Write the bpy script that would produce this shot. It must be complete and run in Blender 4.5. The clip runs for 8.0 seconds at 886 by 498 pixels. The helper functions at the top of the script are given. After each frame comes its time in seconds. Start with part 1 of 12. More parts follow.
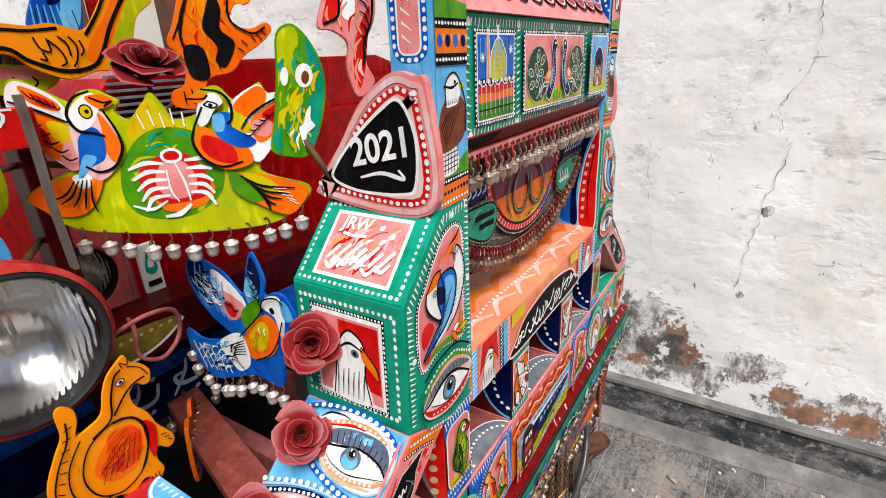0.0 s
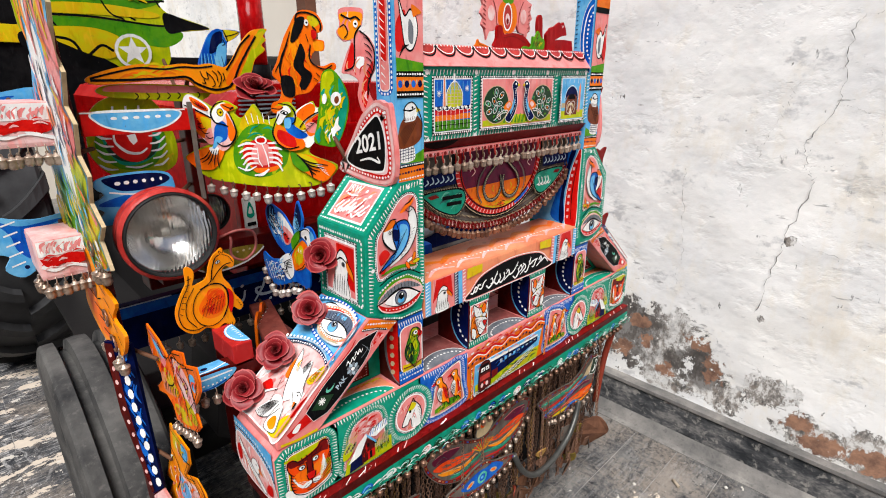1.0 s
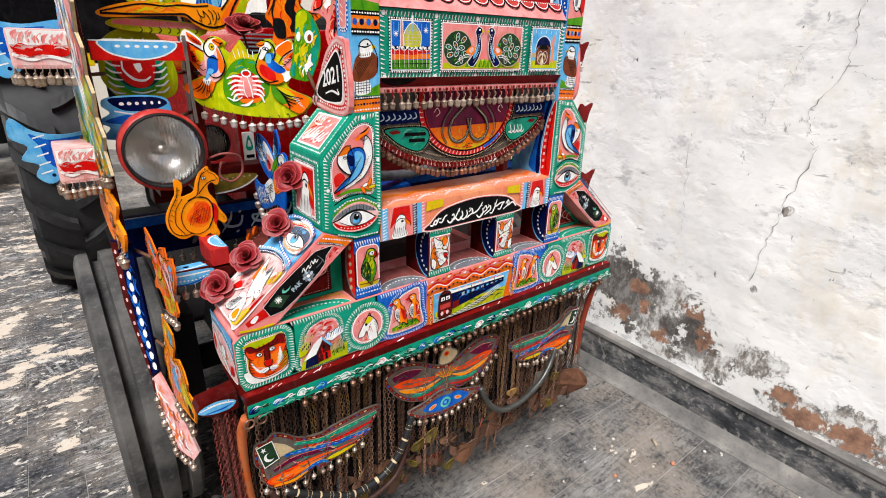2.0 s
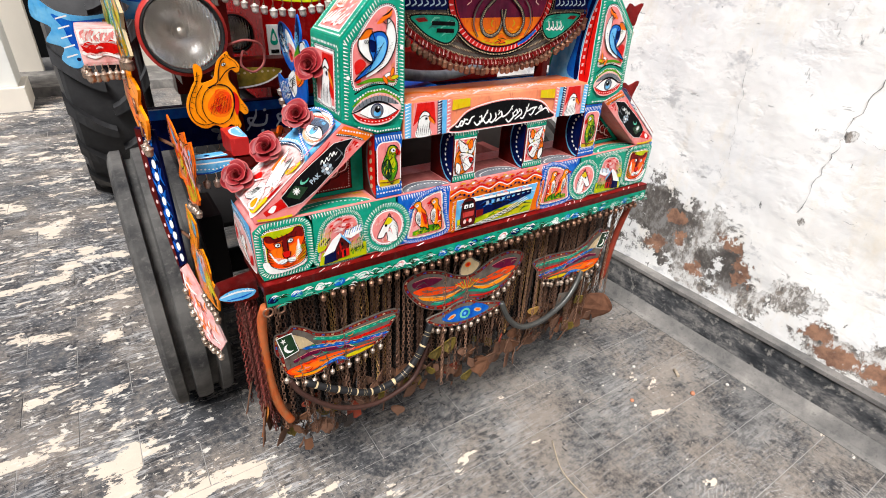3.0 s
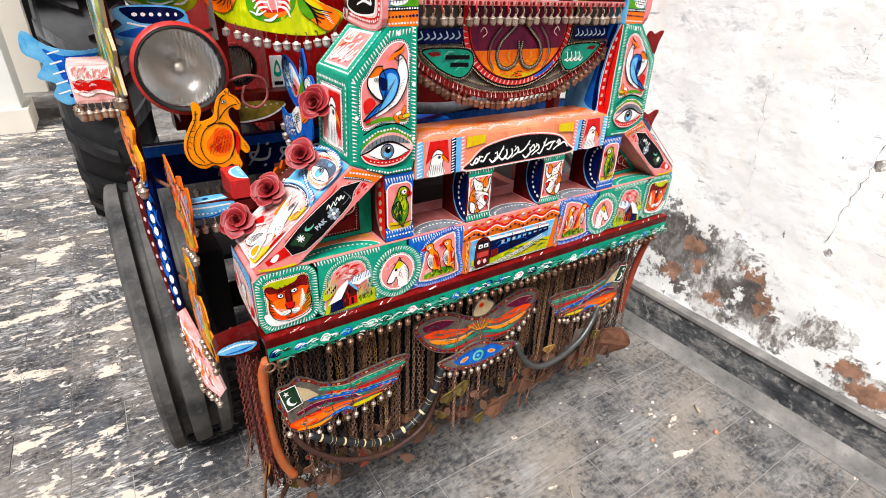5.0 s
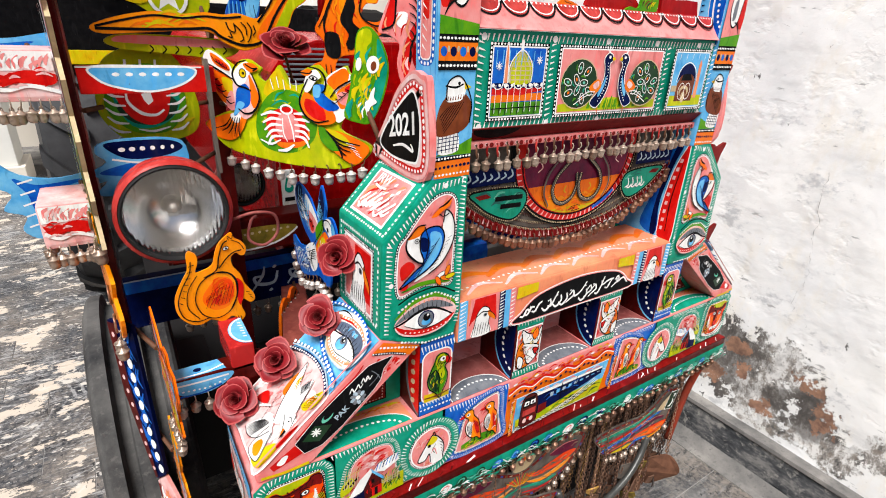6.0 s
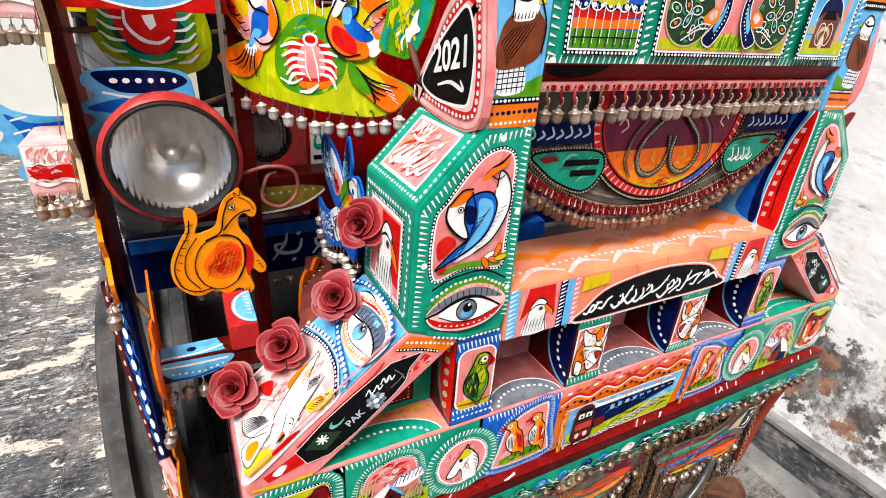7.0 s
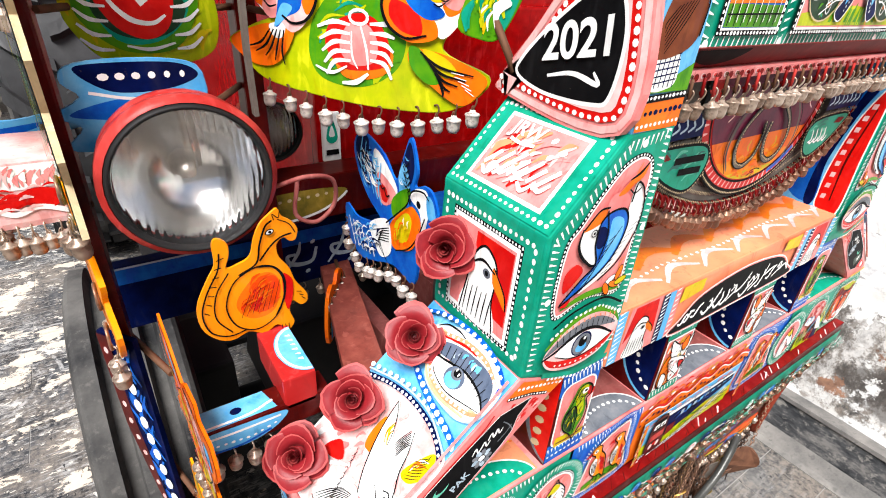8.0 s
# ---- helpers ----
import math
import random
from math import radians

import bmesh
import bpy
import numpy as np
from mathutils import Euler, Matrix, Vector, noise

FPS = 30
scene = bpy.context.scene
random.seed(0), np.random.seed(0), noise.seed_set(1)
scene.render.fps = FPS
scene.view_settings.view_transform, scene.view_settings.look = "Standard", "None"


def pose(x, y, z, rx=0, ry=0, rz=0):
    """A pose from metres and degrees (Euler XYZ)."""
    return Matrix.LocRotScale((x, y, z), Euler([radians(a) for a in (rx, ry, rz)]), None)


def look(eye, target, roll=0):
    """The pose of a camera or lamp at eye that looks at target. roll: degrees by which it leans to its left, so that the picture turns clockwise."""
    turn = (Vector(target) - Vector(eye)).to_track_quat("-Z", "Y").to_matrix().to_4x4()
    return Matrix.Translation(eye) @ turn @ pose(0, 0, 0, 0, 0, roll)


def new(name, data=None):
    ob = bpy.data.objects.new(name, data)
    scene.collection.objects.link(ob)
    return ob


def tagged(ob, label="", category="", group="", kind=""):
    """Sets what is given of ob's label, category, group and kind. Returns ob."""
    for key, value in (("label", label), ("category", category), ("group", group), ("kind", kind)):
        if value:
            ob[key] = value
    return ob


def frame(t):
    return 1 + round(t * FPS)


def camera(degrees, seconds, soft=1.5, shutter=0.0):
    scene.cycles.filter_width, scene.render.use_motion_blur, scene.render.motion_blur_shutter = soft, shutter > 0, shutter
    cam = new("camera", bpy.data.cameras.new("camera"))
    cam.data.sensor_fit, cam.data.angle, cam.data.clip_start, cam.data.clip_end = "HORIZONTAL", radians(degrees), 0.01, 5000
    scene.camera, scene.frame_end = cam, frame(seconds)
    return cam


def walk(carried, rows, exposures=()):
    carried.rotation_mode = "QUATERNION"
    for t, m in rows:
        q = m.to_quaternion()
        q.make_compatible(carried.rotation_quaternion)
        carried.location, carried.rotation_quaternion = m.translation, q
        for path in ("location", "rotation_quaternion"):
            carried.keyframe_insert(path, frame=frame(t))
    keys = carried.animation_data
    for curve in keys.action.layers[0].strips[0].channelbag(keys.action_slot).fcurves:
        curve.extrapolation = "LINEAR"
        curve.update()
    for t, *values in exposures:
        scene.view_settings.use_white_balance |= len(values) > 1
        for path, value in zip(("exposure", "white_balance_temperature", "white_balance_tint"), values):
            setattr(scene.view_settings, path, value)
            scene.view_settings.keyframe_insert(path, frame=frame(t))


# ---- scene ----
cam = camera(82.7, 8.0, soft=1.0)
PATH = [
    (0, (-0.412, -0.272, 1.496), (1.159, 0.738, 0.779), -2.5),
    (0.5, (-0.486, -0.465, 1.502), (0.93, 0.78, 0.834), -1.5),
    (1, (-0.538, -0.67, 1.522), (0.783, 0.682, 0.871), -0.1),
    (1.2, (-0.515, -0.735, 1.521), (0.773, 0.648, 0.865), 0.4),
    (2.3, (-0.465, -0.915, 1.441), (0.633, 0.542, 0.622), 2.1),
    (2.5, (-0.457, -0.91, 1.42), (0.606, 0.54, 0.545), 2.5),
    (3, (-0.446, -0.921, 1.391), (0.534, 0.522, 0.412), 2.6),
    (3.5, (-0.439, -0.927, 1.385), (0.496, 0.518, 0.366), 2.5),
    (4, (-0.426, -0.934, 1.396), (0.489, 0.522, 0.374), 2.4),
    (4.2, (-0.418, -0.93, 1.397), (0.495, 0.528, 0.377), 2.5),
    (5.3, (-0.409, -0.739, 1.443), (0.603, 0.739, 0.554), 2.2),
    (5.5, (-0.395, -0.67, 1.478), (0.631, 0.815, 0.616), 2.3),
    (6, (-0.345, -0.561, 1.53), (0.677, 0.966, 0.741), 2.6),
    (6.5, (-0.26, -0.495, 1.54), (0.677, 1.086, 0.751), 3.5),
    (7, (-0.269, -0.436, 1.459), (0.588, 1.144, 0.582), 3.9),
    (7.5, (-0.324, -0.32, 1.414), (0.578, 1.185, 0.455), 4.1),
    (8, (-0.351, -0.246, 1.457), (0.67, 1.168, 0.477), 3.9),
]
walk(cam, [(t, look(eye, target, roll)) for t, eye, target, roll in PATH],
     exposures=[(0.0, 0.17), (0.5, 0.21), (1.2, 0.20), (2.5, 0.38), (3.5, 0.56), (4.2, 0.58), (5.5, 0.53), (6.5, 0.28), (7.0, 0.52), (7.5, 0.73), (8.0, 0.80)])

# ---- light ----
world = bpy.data.worlds.new("sky")
scene.world = world
world.use_nodes = True
wn = world.node_tree.nodes
sky = wn.new("ShaderNodeTexSky")
sky.sky_type = "NISHITA"
sky.sun_disc = False
sky.sun_elevation = radians(52)
sky.sun_rotation = radians(200)
sky.altitude = 200
sky.air_density, sky.dust_density, sky.ozone_density = 1.0, 2.0, 1.0
world.node_tree.links.new(sky.outputs["Color"], wn["Background"].inputs["Color"])
wn["Background"].inputs["Strength"].default_value = 0.050
sun_data = bpy.data.lights.new("sun", "SUN")
sun_data.energy = 5.0
sun_data.angle = radians(30)
sun_data.color = (1.0, 0.99, 0.985)
sun = new("sun", sun_data)
sun.matrix_world = look((-2.9, -2.5, 7.4), (0.6, 0.6, 0.6))
scene.view_settings.exposure = 0.6

# ---- materials ----
MATS = {}


def mat_base(name, rough=0.45, metal=0.0):
    m = bpy.data.materials.new(name)
    m.use_nodes = True
    nt = m.node_tree
    b = nt.nodes["Principled BSDF"]
    b.inputs["Roughness"].default_value = rough
    b.inputs["Metallic"].default_value = metal
    b.inputs["Specular IOR Level"].default_value = 0.2
    MATS[name] = m
    return m, nt, b


def node(nt, kind, **values):
    n = nt.nodes.new(kind)
    for key, value in values.items():
        n.inputs[key.replace("_", " ")].default_value = value
    return n


def noise_of(nt, scale, detail=4.0, rough=0.55, stretch=None, where="Object"):
    tc = nt.nodes.new("ShaderNodeTexCoord")
    n = node(nt, "ShaderNodeTexNoise", Scale=scale, Detail=detail, Roughness=rough)
    if stretch:
        mp = nt.nodes.new("ShaderNodeMapping")
        mp.inputs["Scale"].default_value = stretch
        nt.links.new(tc.outputs[where], mp.inputs["Vector"])
        nt.links.new(mp.outputs["Vector"], n.inputs["Vector"])
    else:
        nt.links.new(tc.outputs[where], n.inputs["Vector"])
    return n


def ramp(nt, src, stops):
    r = nt.nodes.new("ShaderNodeValToRGB")
    els = r.color_ramp.elements
    while len(els) < len(stops):
        els.new(0.5)
    for e, (p, c) in zip(els, stops):
        e.position = p
        e.color = (*c, 1) if len(c) == 3 else c
    nt.links.new(src, r.inputs["Fac"])
    return r


def mix(nt, fac, a, b, mode="MIX"):
    x = nt.nodes.new("ShaderNodeMix")
    x.data_type = "RGBA"
    x.blend_type = mode
    if isinstance(fac, (int, float)):
        x.inputs["Factor"].default_value = fac
    else:
        nt.links.new(fac, x.inputs["Factor"])
    for sock, v in ((x.inputs[6], a), (x.inputs[7], b)):
        if isinstance(v, tuple):
            sock.default_value = (*v, 1)
        else:
            nt.links.new(v, sock)
    return x.outputs[2]


def bump(nt, b, src, strength, dist):
    n = nt.nodes.new("ShaderNodeBump")
    n.inputs["Strength"].default_value = strength
    n.inputs["Distance"].default_value = dist
    nt.links.new(src, n.inputs["Height"])
    nt.links.new(n.outputs["Normal"], b.inputs["Normal"])


def paint(name, rgb, second=None, rough=0.38, scale=38.0, amount=0.5, stretch=None, grime=0.35):
    """Brushed enamel: two tones in streaks, light grime, slight relief."""
    m, nt, b = mat_base(name, rough)
    if name not in ("white", "black"):
        rgb = tuple(0.86 * c ** 1.45 for c in rgb)
        second = second and tuple(0.86 * c ** 1.45 for c in second)
    if second is None:
        second = tuple(min(1.0, c * 0.72 + 0.02) for c in rgb)
    b.inputs["Specular IOR Level"].default_value = 0.03 if name in ("black", "navy") else 0.11
    n = noise_of(nt, scale, 5.0, 0.6, stretch)
    r = ramp(nt, n.outputs["Fac"], [(0.5 - amount * 0.3, (0, 0, 0)), (0.5 + amount * 0.3, (1, 1, 1))])
    col = mix(nt, r.outputs["Color"], rgb, second)
    st = noise_of(nt, 70.0, 3.0, 0.6, (1.0, 1.0, 0.28))
    st.inputs["Distortion"].default_value = 0.8
    light = tuple(min(1.0, c * 1.25 + 0.012) for c in rgb) if name != "black" else (0.012, 0.012, 0.013)
    col = mix(nt, ramp(nt, st.outputs["Fac"], [(0.56, (0, 0, 0)), (0.68, (0.6, 0.6, 0.6))]).outputs["Color"], col, light)
    col = mix(nt, ramp(nt, st.outputs["Fac"], [(0.30, (0.5, 0.5, 0.5)), (0.42, (0, 0, 0))]).outputs["Color"], col, tuple(c * 0.6 for c in rgb))
    ch = noise_of(nt, 140.0, 4.0, 0.65)
    col = mix(nt, ramp(nt, ch.outputs["Fac"], [(0.69, (0, 0, 0)), (0.73, (0.5, 0.5, 0.5))]).outputs["Color"], col, (0.10, 0.07, 0.06))
    g = noise_of(nt, 9.0, 6.0, 0.7)
    gr = ramp(nt, g.outputs["Fac"], [(0.52, (0, 0, 0)), (0.78, (grime, grime, grime))])
    col = mix(nt, gr.outputs["Color"], col, tuple(c * 0.45 + 0.02 for c in rgb))
    nt.links.new(col, b.inputs["Base Color"])
    bump(nt, b, n.outputs["Fac"], 0.12, 0.002)
    return m


def plain(name, rgb, rough=0.5, metal=0.0, scale=30.0, vary=0.3):
    m, nt, b = mat_base(name, rough, metal)
    n = noise_of(nt, scale, 5.0, 0.6)
    col = mix(nt, n.outputs["Fac"], tuple(c * (1 - vary) for c in rgb), tuple(min(1, c * (1 + vary)) for c in rgb))
    nt.links.new(col, b.inputs["Base Color"])
    bump(nt, b, n.outputs["Fac"], 0.15, 0.003)
    return m


# enamel colours of the painted guard
paint("green", (0.005, 0.37, 0.25), (0.03, 0.48, 0.36))
paint("mint", (0.10, 0.55, 0.40), (0.35, 0.72, 0.60))
paint("darkgreen", (0.01, 0.10, 0.03))
paint("leaf", (0.05, 0.34, 0.02), (0.26, 0.50, 0.02), amount=0.9)
paint("pink", (0.84, 0.25, 0.24), (0.90, 0.52, 0.50), amount=0.9, scale=22)
paint("pinkwhite", (0.86, 0.42, 0.40), (0.90, 0.80, 0.78), amount=0.8, scale=30)
paint("red", (0.66, 0.012, 0.012), (0.80, 0.045, 0.03))
paint("maroon", (0.13, 0.012, 0.01), (0.20, 0.02, 0.015), rough=0.3)
paint("orange", (0.85, 0.20, 0.01), (0.90, 0.38, 0.03), amount=0.9, scale=20)
paint("salmon", (0.86, 0.32, 0.20), (0.90, 0.50, 0.30), amount=0.9, scale=12)
paint("yellow", (0.80, 0.55, 0.01), (0.72, 0.68, 0.02))
paint("lime", (0.72, 0.70, 0.01), (0.42, 0.54, 0.01), amount=0.9)
paint("white", (0.80, 0.79, 0.76), (0.70, 0.69, 0.67), grime=0.15)
paint("cream", (0.75, 0.62, 0.42))
paint("black", (0.003, 0.003, 0.0035), (0.006, 0.006, 0.0065), rough=0.5)
paint("blue", (0.01, 0.15, 0.55), (0.03, 0.28, 0.70))
paint("sky", (0.12, 0.47, 0.78), (0.35, 0.68, 0.88), amount=0.8)
paint("navy", (0.008, 0.02, 0.10), (0.012, 0.035, 0.16))
paint("brown", (0.24, 0.07, 0.025), (0.35, 0.13, 0.05))
paint("grey", (0.22, 0.24, 0.27), (0.35, 0.36, 0.38))
paint("teal", (0.02, 0.28, 0.24))
paint("violet", (0.20, 0.01, 0.09), (0.30, 0.02, 0.10))
paint("dustypink", (0.50, 0.22, 0.20), (0.40, 0.14, 0.13), rough=0.55, grime=0.6)
plain("hose_brown", (0.045, 0.020, 0.015), 0.5, 0, 60, 0.6)
plain("steel", (0.55, 0.50, 0.44), 0.38, 0.85, 60)
plain("rust", (0.12, 0.055, 0.03), 0.7, 0.2, 45, 0.6)
plain("darkmetal", (0.010, 0.009, 0.009), 0.6, 0.0)
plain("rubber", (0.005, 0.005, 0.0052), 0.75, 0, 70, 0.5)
m, nt, b = mat_base("tyre_dust", 0.85)
n1 = noise_of(nt, 5.0, 8.0, 0.65)
n2 = noise_of(nt, 60.0, 5.0, 0.7)
c = mix(nt, ramp(nt, n1.outputs["Fac"], [(0.36, (0, 0, 0)), (0.62, (1, 1, 1))]).outputs["Color"], (0.022, 0.022, 0.023), (0.105, 0.10, 0.093))
c = mix(nt, ramp(nt, n2.outputs["Fac"], [(0.55, (0, 0, 0)), (0.70, (0.5, 0.5, 0.5))]).outputs["Color"], c, (0.14, 0.13, 0.12))
nt.links.new(c, b.inputs["Base Color"])
bump(nt, b, n2.outputs["Fac"], 0.25, 0.003)
plain("void", (0.006, 0.006, 0.006), 0.9)
plain("rose_paint", (0.20, 0.011, 0.015), 0.40, 0, 60, 0.45)
plain("rose_edge", (0.34, 0.055, 0.052), 0.45, 0, 80, 0.4)
plain("leather", (0.115, 0.058, 0.036), 0.7, 0, 40, 0.65)
plain("cream_wall", (0.72, 0.66, 0.57), 0.85, 0, 3, 0.08)
plain("wood", (0.12, 0.05, 0.03), 0.5, 0, 20)
plain("mirror_bowl", (0.84, 0.81, 0.78), 0.19, 1.0, 24, 0.30)
plain("white_pillar", (0.70, 0.69, 0.64), 0.8, 0, 5, 0.1)
paint("lamp_red", (0.64, 0.13, 0.115), (0.52, 0.07, 0.06), rough=0.3)
paint("enamel_red", (0.50, 0.012, 0.014), (0.36, 0.008, 0.01), rough=0.18)
paint("bonnet_pink", (0.66, 0.09, 0.085), (0.52, 0.05, 0.05), rough=0.25, scale=6)
paint("tin_orange", (0.45, 0.16, 0.05), (0.55, 0.30, 0.10), rough=0.6, grime=0.8)
paint("tin_yellow", (0.45, 0.34, 0.08), (0.25, 0.22, 0.05), rough=0.6, grime=0.8)
plain("carton", (0.085, 0.075, 0.07), 0.8, 0, 12, 0.35)
paint("slate", (0.13, 0.17, 0.24), (0.30, 0.34, 0.42), amount=0.9, scale=14)
paint("pale_stroke", (0.62, 0.70, 0.76), (0.48, 0.58, 0.66))
paint("duck_orange", (0.98, 0.37, 0.01), (0.98, 0.48, 0.02), amount=0.9, scale=18)
paint("beast_orange", (0.97, 0.20, 0.01), (0.97, 0.36, 0.02), amount=0.9, scale=18)
paint("ember", (0.92, 0.10, 0.008), (0.96, 0.20, 0.01), amount=0.9, scale=18)
paint("crest_bright", (0.50, 0.018, 0.022), (0.42, 0.014, 0.018), rough=0.5)
paint("crest_red", (0.34, 0.02, 0.018), (0.26, 0.015, 0.015), rough=0.5)
plain("brass", (0.62, 0.36, 0.10), 0.42, 0.6, 50, 0.3)
plain("dry_straw", (0.34, 0.28, 0.21), 0.85, 0, 60, 0.35)
plain("brick_crumb", (0.44, 0.19, 0.11), 0.9, 0, 80, 0.4)
plain("mortar_crumb", (0.52, 0.49, 0.44), 0.9, 0, 80, 0.3)
plain("rust_brown", (0.115, 0.050, 0.028), 0.85, 0, 30, 0.85)
plain("rose_dark", (0.15, 0.006, 0.009), 0.5, 0, 20, 0.5)
paint("plank_brown", (0.40, 0.15, 0.12), (0.30, 0.10, 0.08), rough=0.6, grime=0.6)
paint("strap_red", (0.42, 0.10, 0.06), (0.32, 0.12, 0.08), rough=0.6, grime=0.6)
paint("strap_rubber", (0.62, 0.20, 0.07), (0.50, 0.26, 0.14), rough=0.6, grime=0.6)
paint("dry_leaf", (0.36, 0.27, 0.09), (0.20, 0.17, 0.05), rough=0.7, grime=0.8)
plain("rear_rubber", (0.034, 0.034, 0.035), 0.42, 0, 20, 0.5)
paint("tin_grey", (0.20, 0.17, 0.15), (0.30, 0.27, 0.24), rough=0.55, grime=0.7)

# ---- mesh helpers ----
def link_mesh(name, bm, mats, parent=None, smooth=False, label=""):
    me = bpy.data.meshes.new(name)
    bm.normal_update()
    bm.to_mesh(me)
    bm.free()
    for m in ([mats] if isinstance(mats, str) else mats):
        me.materials.append(MATS[m])
    if smooth:
        me.polygons.foreach_set("use_smooth", [True] * len(me.polygons))
    ob = new(name, me)
    if parent:
        ob.parent = parent
    if label:
        ob["label"] = label
    return ob


def part(name, bm, mats, parent, label="", smooth=False):
    return link_mesh(name, bm, mats, parent, smooth, label)


def thing(name, label, category, group="", kind="", at=(0, 0, 0)):
    ob = new(name)
    ob.location = at
    return tagged(ob, label, category, group, kind)


def own(ob, parent):
    """Hangs a finished object under a thing that stands away from the origin, keeping its place."""
    ob.parent = parent
    ob.matrix_parent_inverse = Matrix.Translation(-Vector(parent.location))
    return ob


def add_prism(bm, pts, fn, a, b, mat=0, bev=0.0):
    """A solid from a flat outline. fn(u, v, w) gives the place; w runs from a to b."""
    lo = [bm.verts.new(fn(u, v, a)) for u, v in pts]
    hi = [bm.verts.new(fn(u, v, b)) for u, v in pts]
    n = len(pts)
    fs = [bm.faces.new(lo), bm.faces.new(hi[::-1])]
    for i in range(n):
        fs.append(bm.faces.new((lo[(i + 1) % n], lo[i], hi[i], hi[(i + 1) % n])))
    for f in fs:
        f.material_index = mat
    bmesh.ops.recalc_face_normals(bm, faces=fs)
    if bev:
        es = [e for e in set(e for f in fs for e in f.edges)]
        bmesh.ops.bevel(bm, geom=es, offset=bev, segments=2, affect="EDGES", profile=0.7)
    return fs


def front(u, v, w):
    return (u, w, v)


def side(u, v, w):
    return (w, u, v)


def flat(u, v, w):
    return (u, v, w)


def box(bm, x0, x1, y0, y1, z0, z1, bev=0.003, mat=0):
    return add_prism(bm, [(x0, z0), (x1, z0), (x1, z1), (x0, z1)], front, y0, y1, mat, bev)


def lathe(bm, profile, m=None, seg=24, mat=0):
    """Turns (radius, height) pairs about the z axis of the pose m."""
    m = m or Matrix()
    rings = []
    for r, h in profile:
        if r < 1e-6:
            rings.append([bm.verts.new(m @ Vector((0, 0, h)))])
        else:
            rings.append([bm.verts.new(m @ Vector((r * math.cos(2 * math.pi * i / seg), r * math.sin(2 * math.pi * i / seg), h))) for i in range(seg)])
    for a, b in zip(rings, rings[1:]):
        for i in range(seg):
            j = (i + 1) % seg
            if len(a) == 1 and len(b) == 1:
                continue
            if len(a) == 1:
                f = bm.faces.new((a[0], b[j], b[i]))
            elif len(b) == 1:
                f = bm.faces.new((a[i], a[j], b[0]))
            else:
                f = bm.faces.new((a[i], a[j], b[j], b[i]))
            f.material_index = mat
            f.smooth = True


def tube(bm, pts, r, seg=8, mat=0, closed=False):
    pts = [Vector(p) for p in pts]
    n = len(pts)
    rings = []
    up = Vector((0.3, 0.5, 0.8))
    for i, p in enumerate(pts):
        if closed:
            d = pts[(i + 1) % n] - pts[i - 1]
        else:
            d = pts[min(i + 1, n - 1)] - pts[max(i - 1, 0)]
        d.normalize()
        a = d.cross(up)
        if a.length < 1e-3:
            a = d.cross(Vector((1, 0, 0)))
        a.normalize()
        b = d.cross(a)
        up = -b if False else up
        rr = r[i] if isinstance(r, (list, tuple)) else r
        rings.append([bm.verts.new(p + rr * (math.cos(2 * math.pi * k / seg) * a + math.sin(2 * math.pi * k / seg) * b)) for k in range(seg)])
    pairs = list(zip(rings, rings[1:])) + ([(rings[-1], rings[0])] if closed else [])
    for a, b in pairs:
        for k in range(seg):
            j = (k + 1) % seg
            f = bm.faces.new((a[k], a[j], b[j], b[k]))
            f.material_index = mat
            f.smooth = True
    if not closed:
        bm.faces.new(rings[0][::-1]).material_index = mat
        bm.faces.new(rings[-1]).material_index = mat


def curve(pts, n=8, closed=False):
    """A smooth line through the points (flat or in space)."""
    P = [Vector(p) for p in pts]
    m = len(P)
    out = []
    for i in range(m if closed else m - 1):
        p1, p2 = P[i], P[(i + 1) % m]
        p0 = P[i - 1] if (closed or i > 0) else 2 * p1 - p2
        p3 = P[(i + 2) % m] if (closed or i + 2 < m) else 2 * p2 - p1
        for k in range(n):
            t = k / n
            out.append(0.5 * ((2 * p1) + (p2 - p0) * t + (2 * p0 - 5 * p1 + 4 * p2 - p3) * t * t + (3 * p1 - p0 - 3 * p2 + p3) * t ** 3))
    if not closed:
        out.append(P[-1])
    return out


MID = 0.34          # the guard is alike on both sides of this x


def flipx(bm):
    """Mirrors a mesh to the other half of the guard."""
    for v in bm.verts:
        v.co.x = 2 * MID - v.co.x
    bmesh.ops.reverse_faces(bm, faces=bm.faces[:])
    return bm

# ---- painting by hand: thin layers of enamel laid on a surface ----
def plane(o, u, v, far=False):
    """A map from picture (a, b) and height w above it to the world."""
    o, u, v = Vector(o), Vector(u).normalized(), Vector(v).normalized()
    n = u.cross(v)

    def fn(a, b, w):
        p = o + a * u + b * v + w * n
        return Vector((2 * MID - p.x, p.y, p.z)) if far else p
    return fn


def resample(P, step, closed=True):
    P = [Vector(p[:2]) for p in P]
    if closed:
        P = P + [P[0]]
    total = sum((b - a).length for a, b in zip(P, P[1:]))
    n = max(3, round(total / step))
    out, want, run = [], 0.0, 0.0
    gap = total / n
    for a, b in zip(P, P[1:]):
        L = (b - a).length
        while run + L >= want - 1e-9 and len(out) < (n if closed else n + 1):
            t = 0 if L < 1e-9 else (want - run) / L
            out.append((a.lerp(b, min(1, max(0, t))), (b - a).normalized() if L > 1e-9 else Vector((1, 0))))
            want += gap
        run += L
    return out


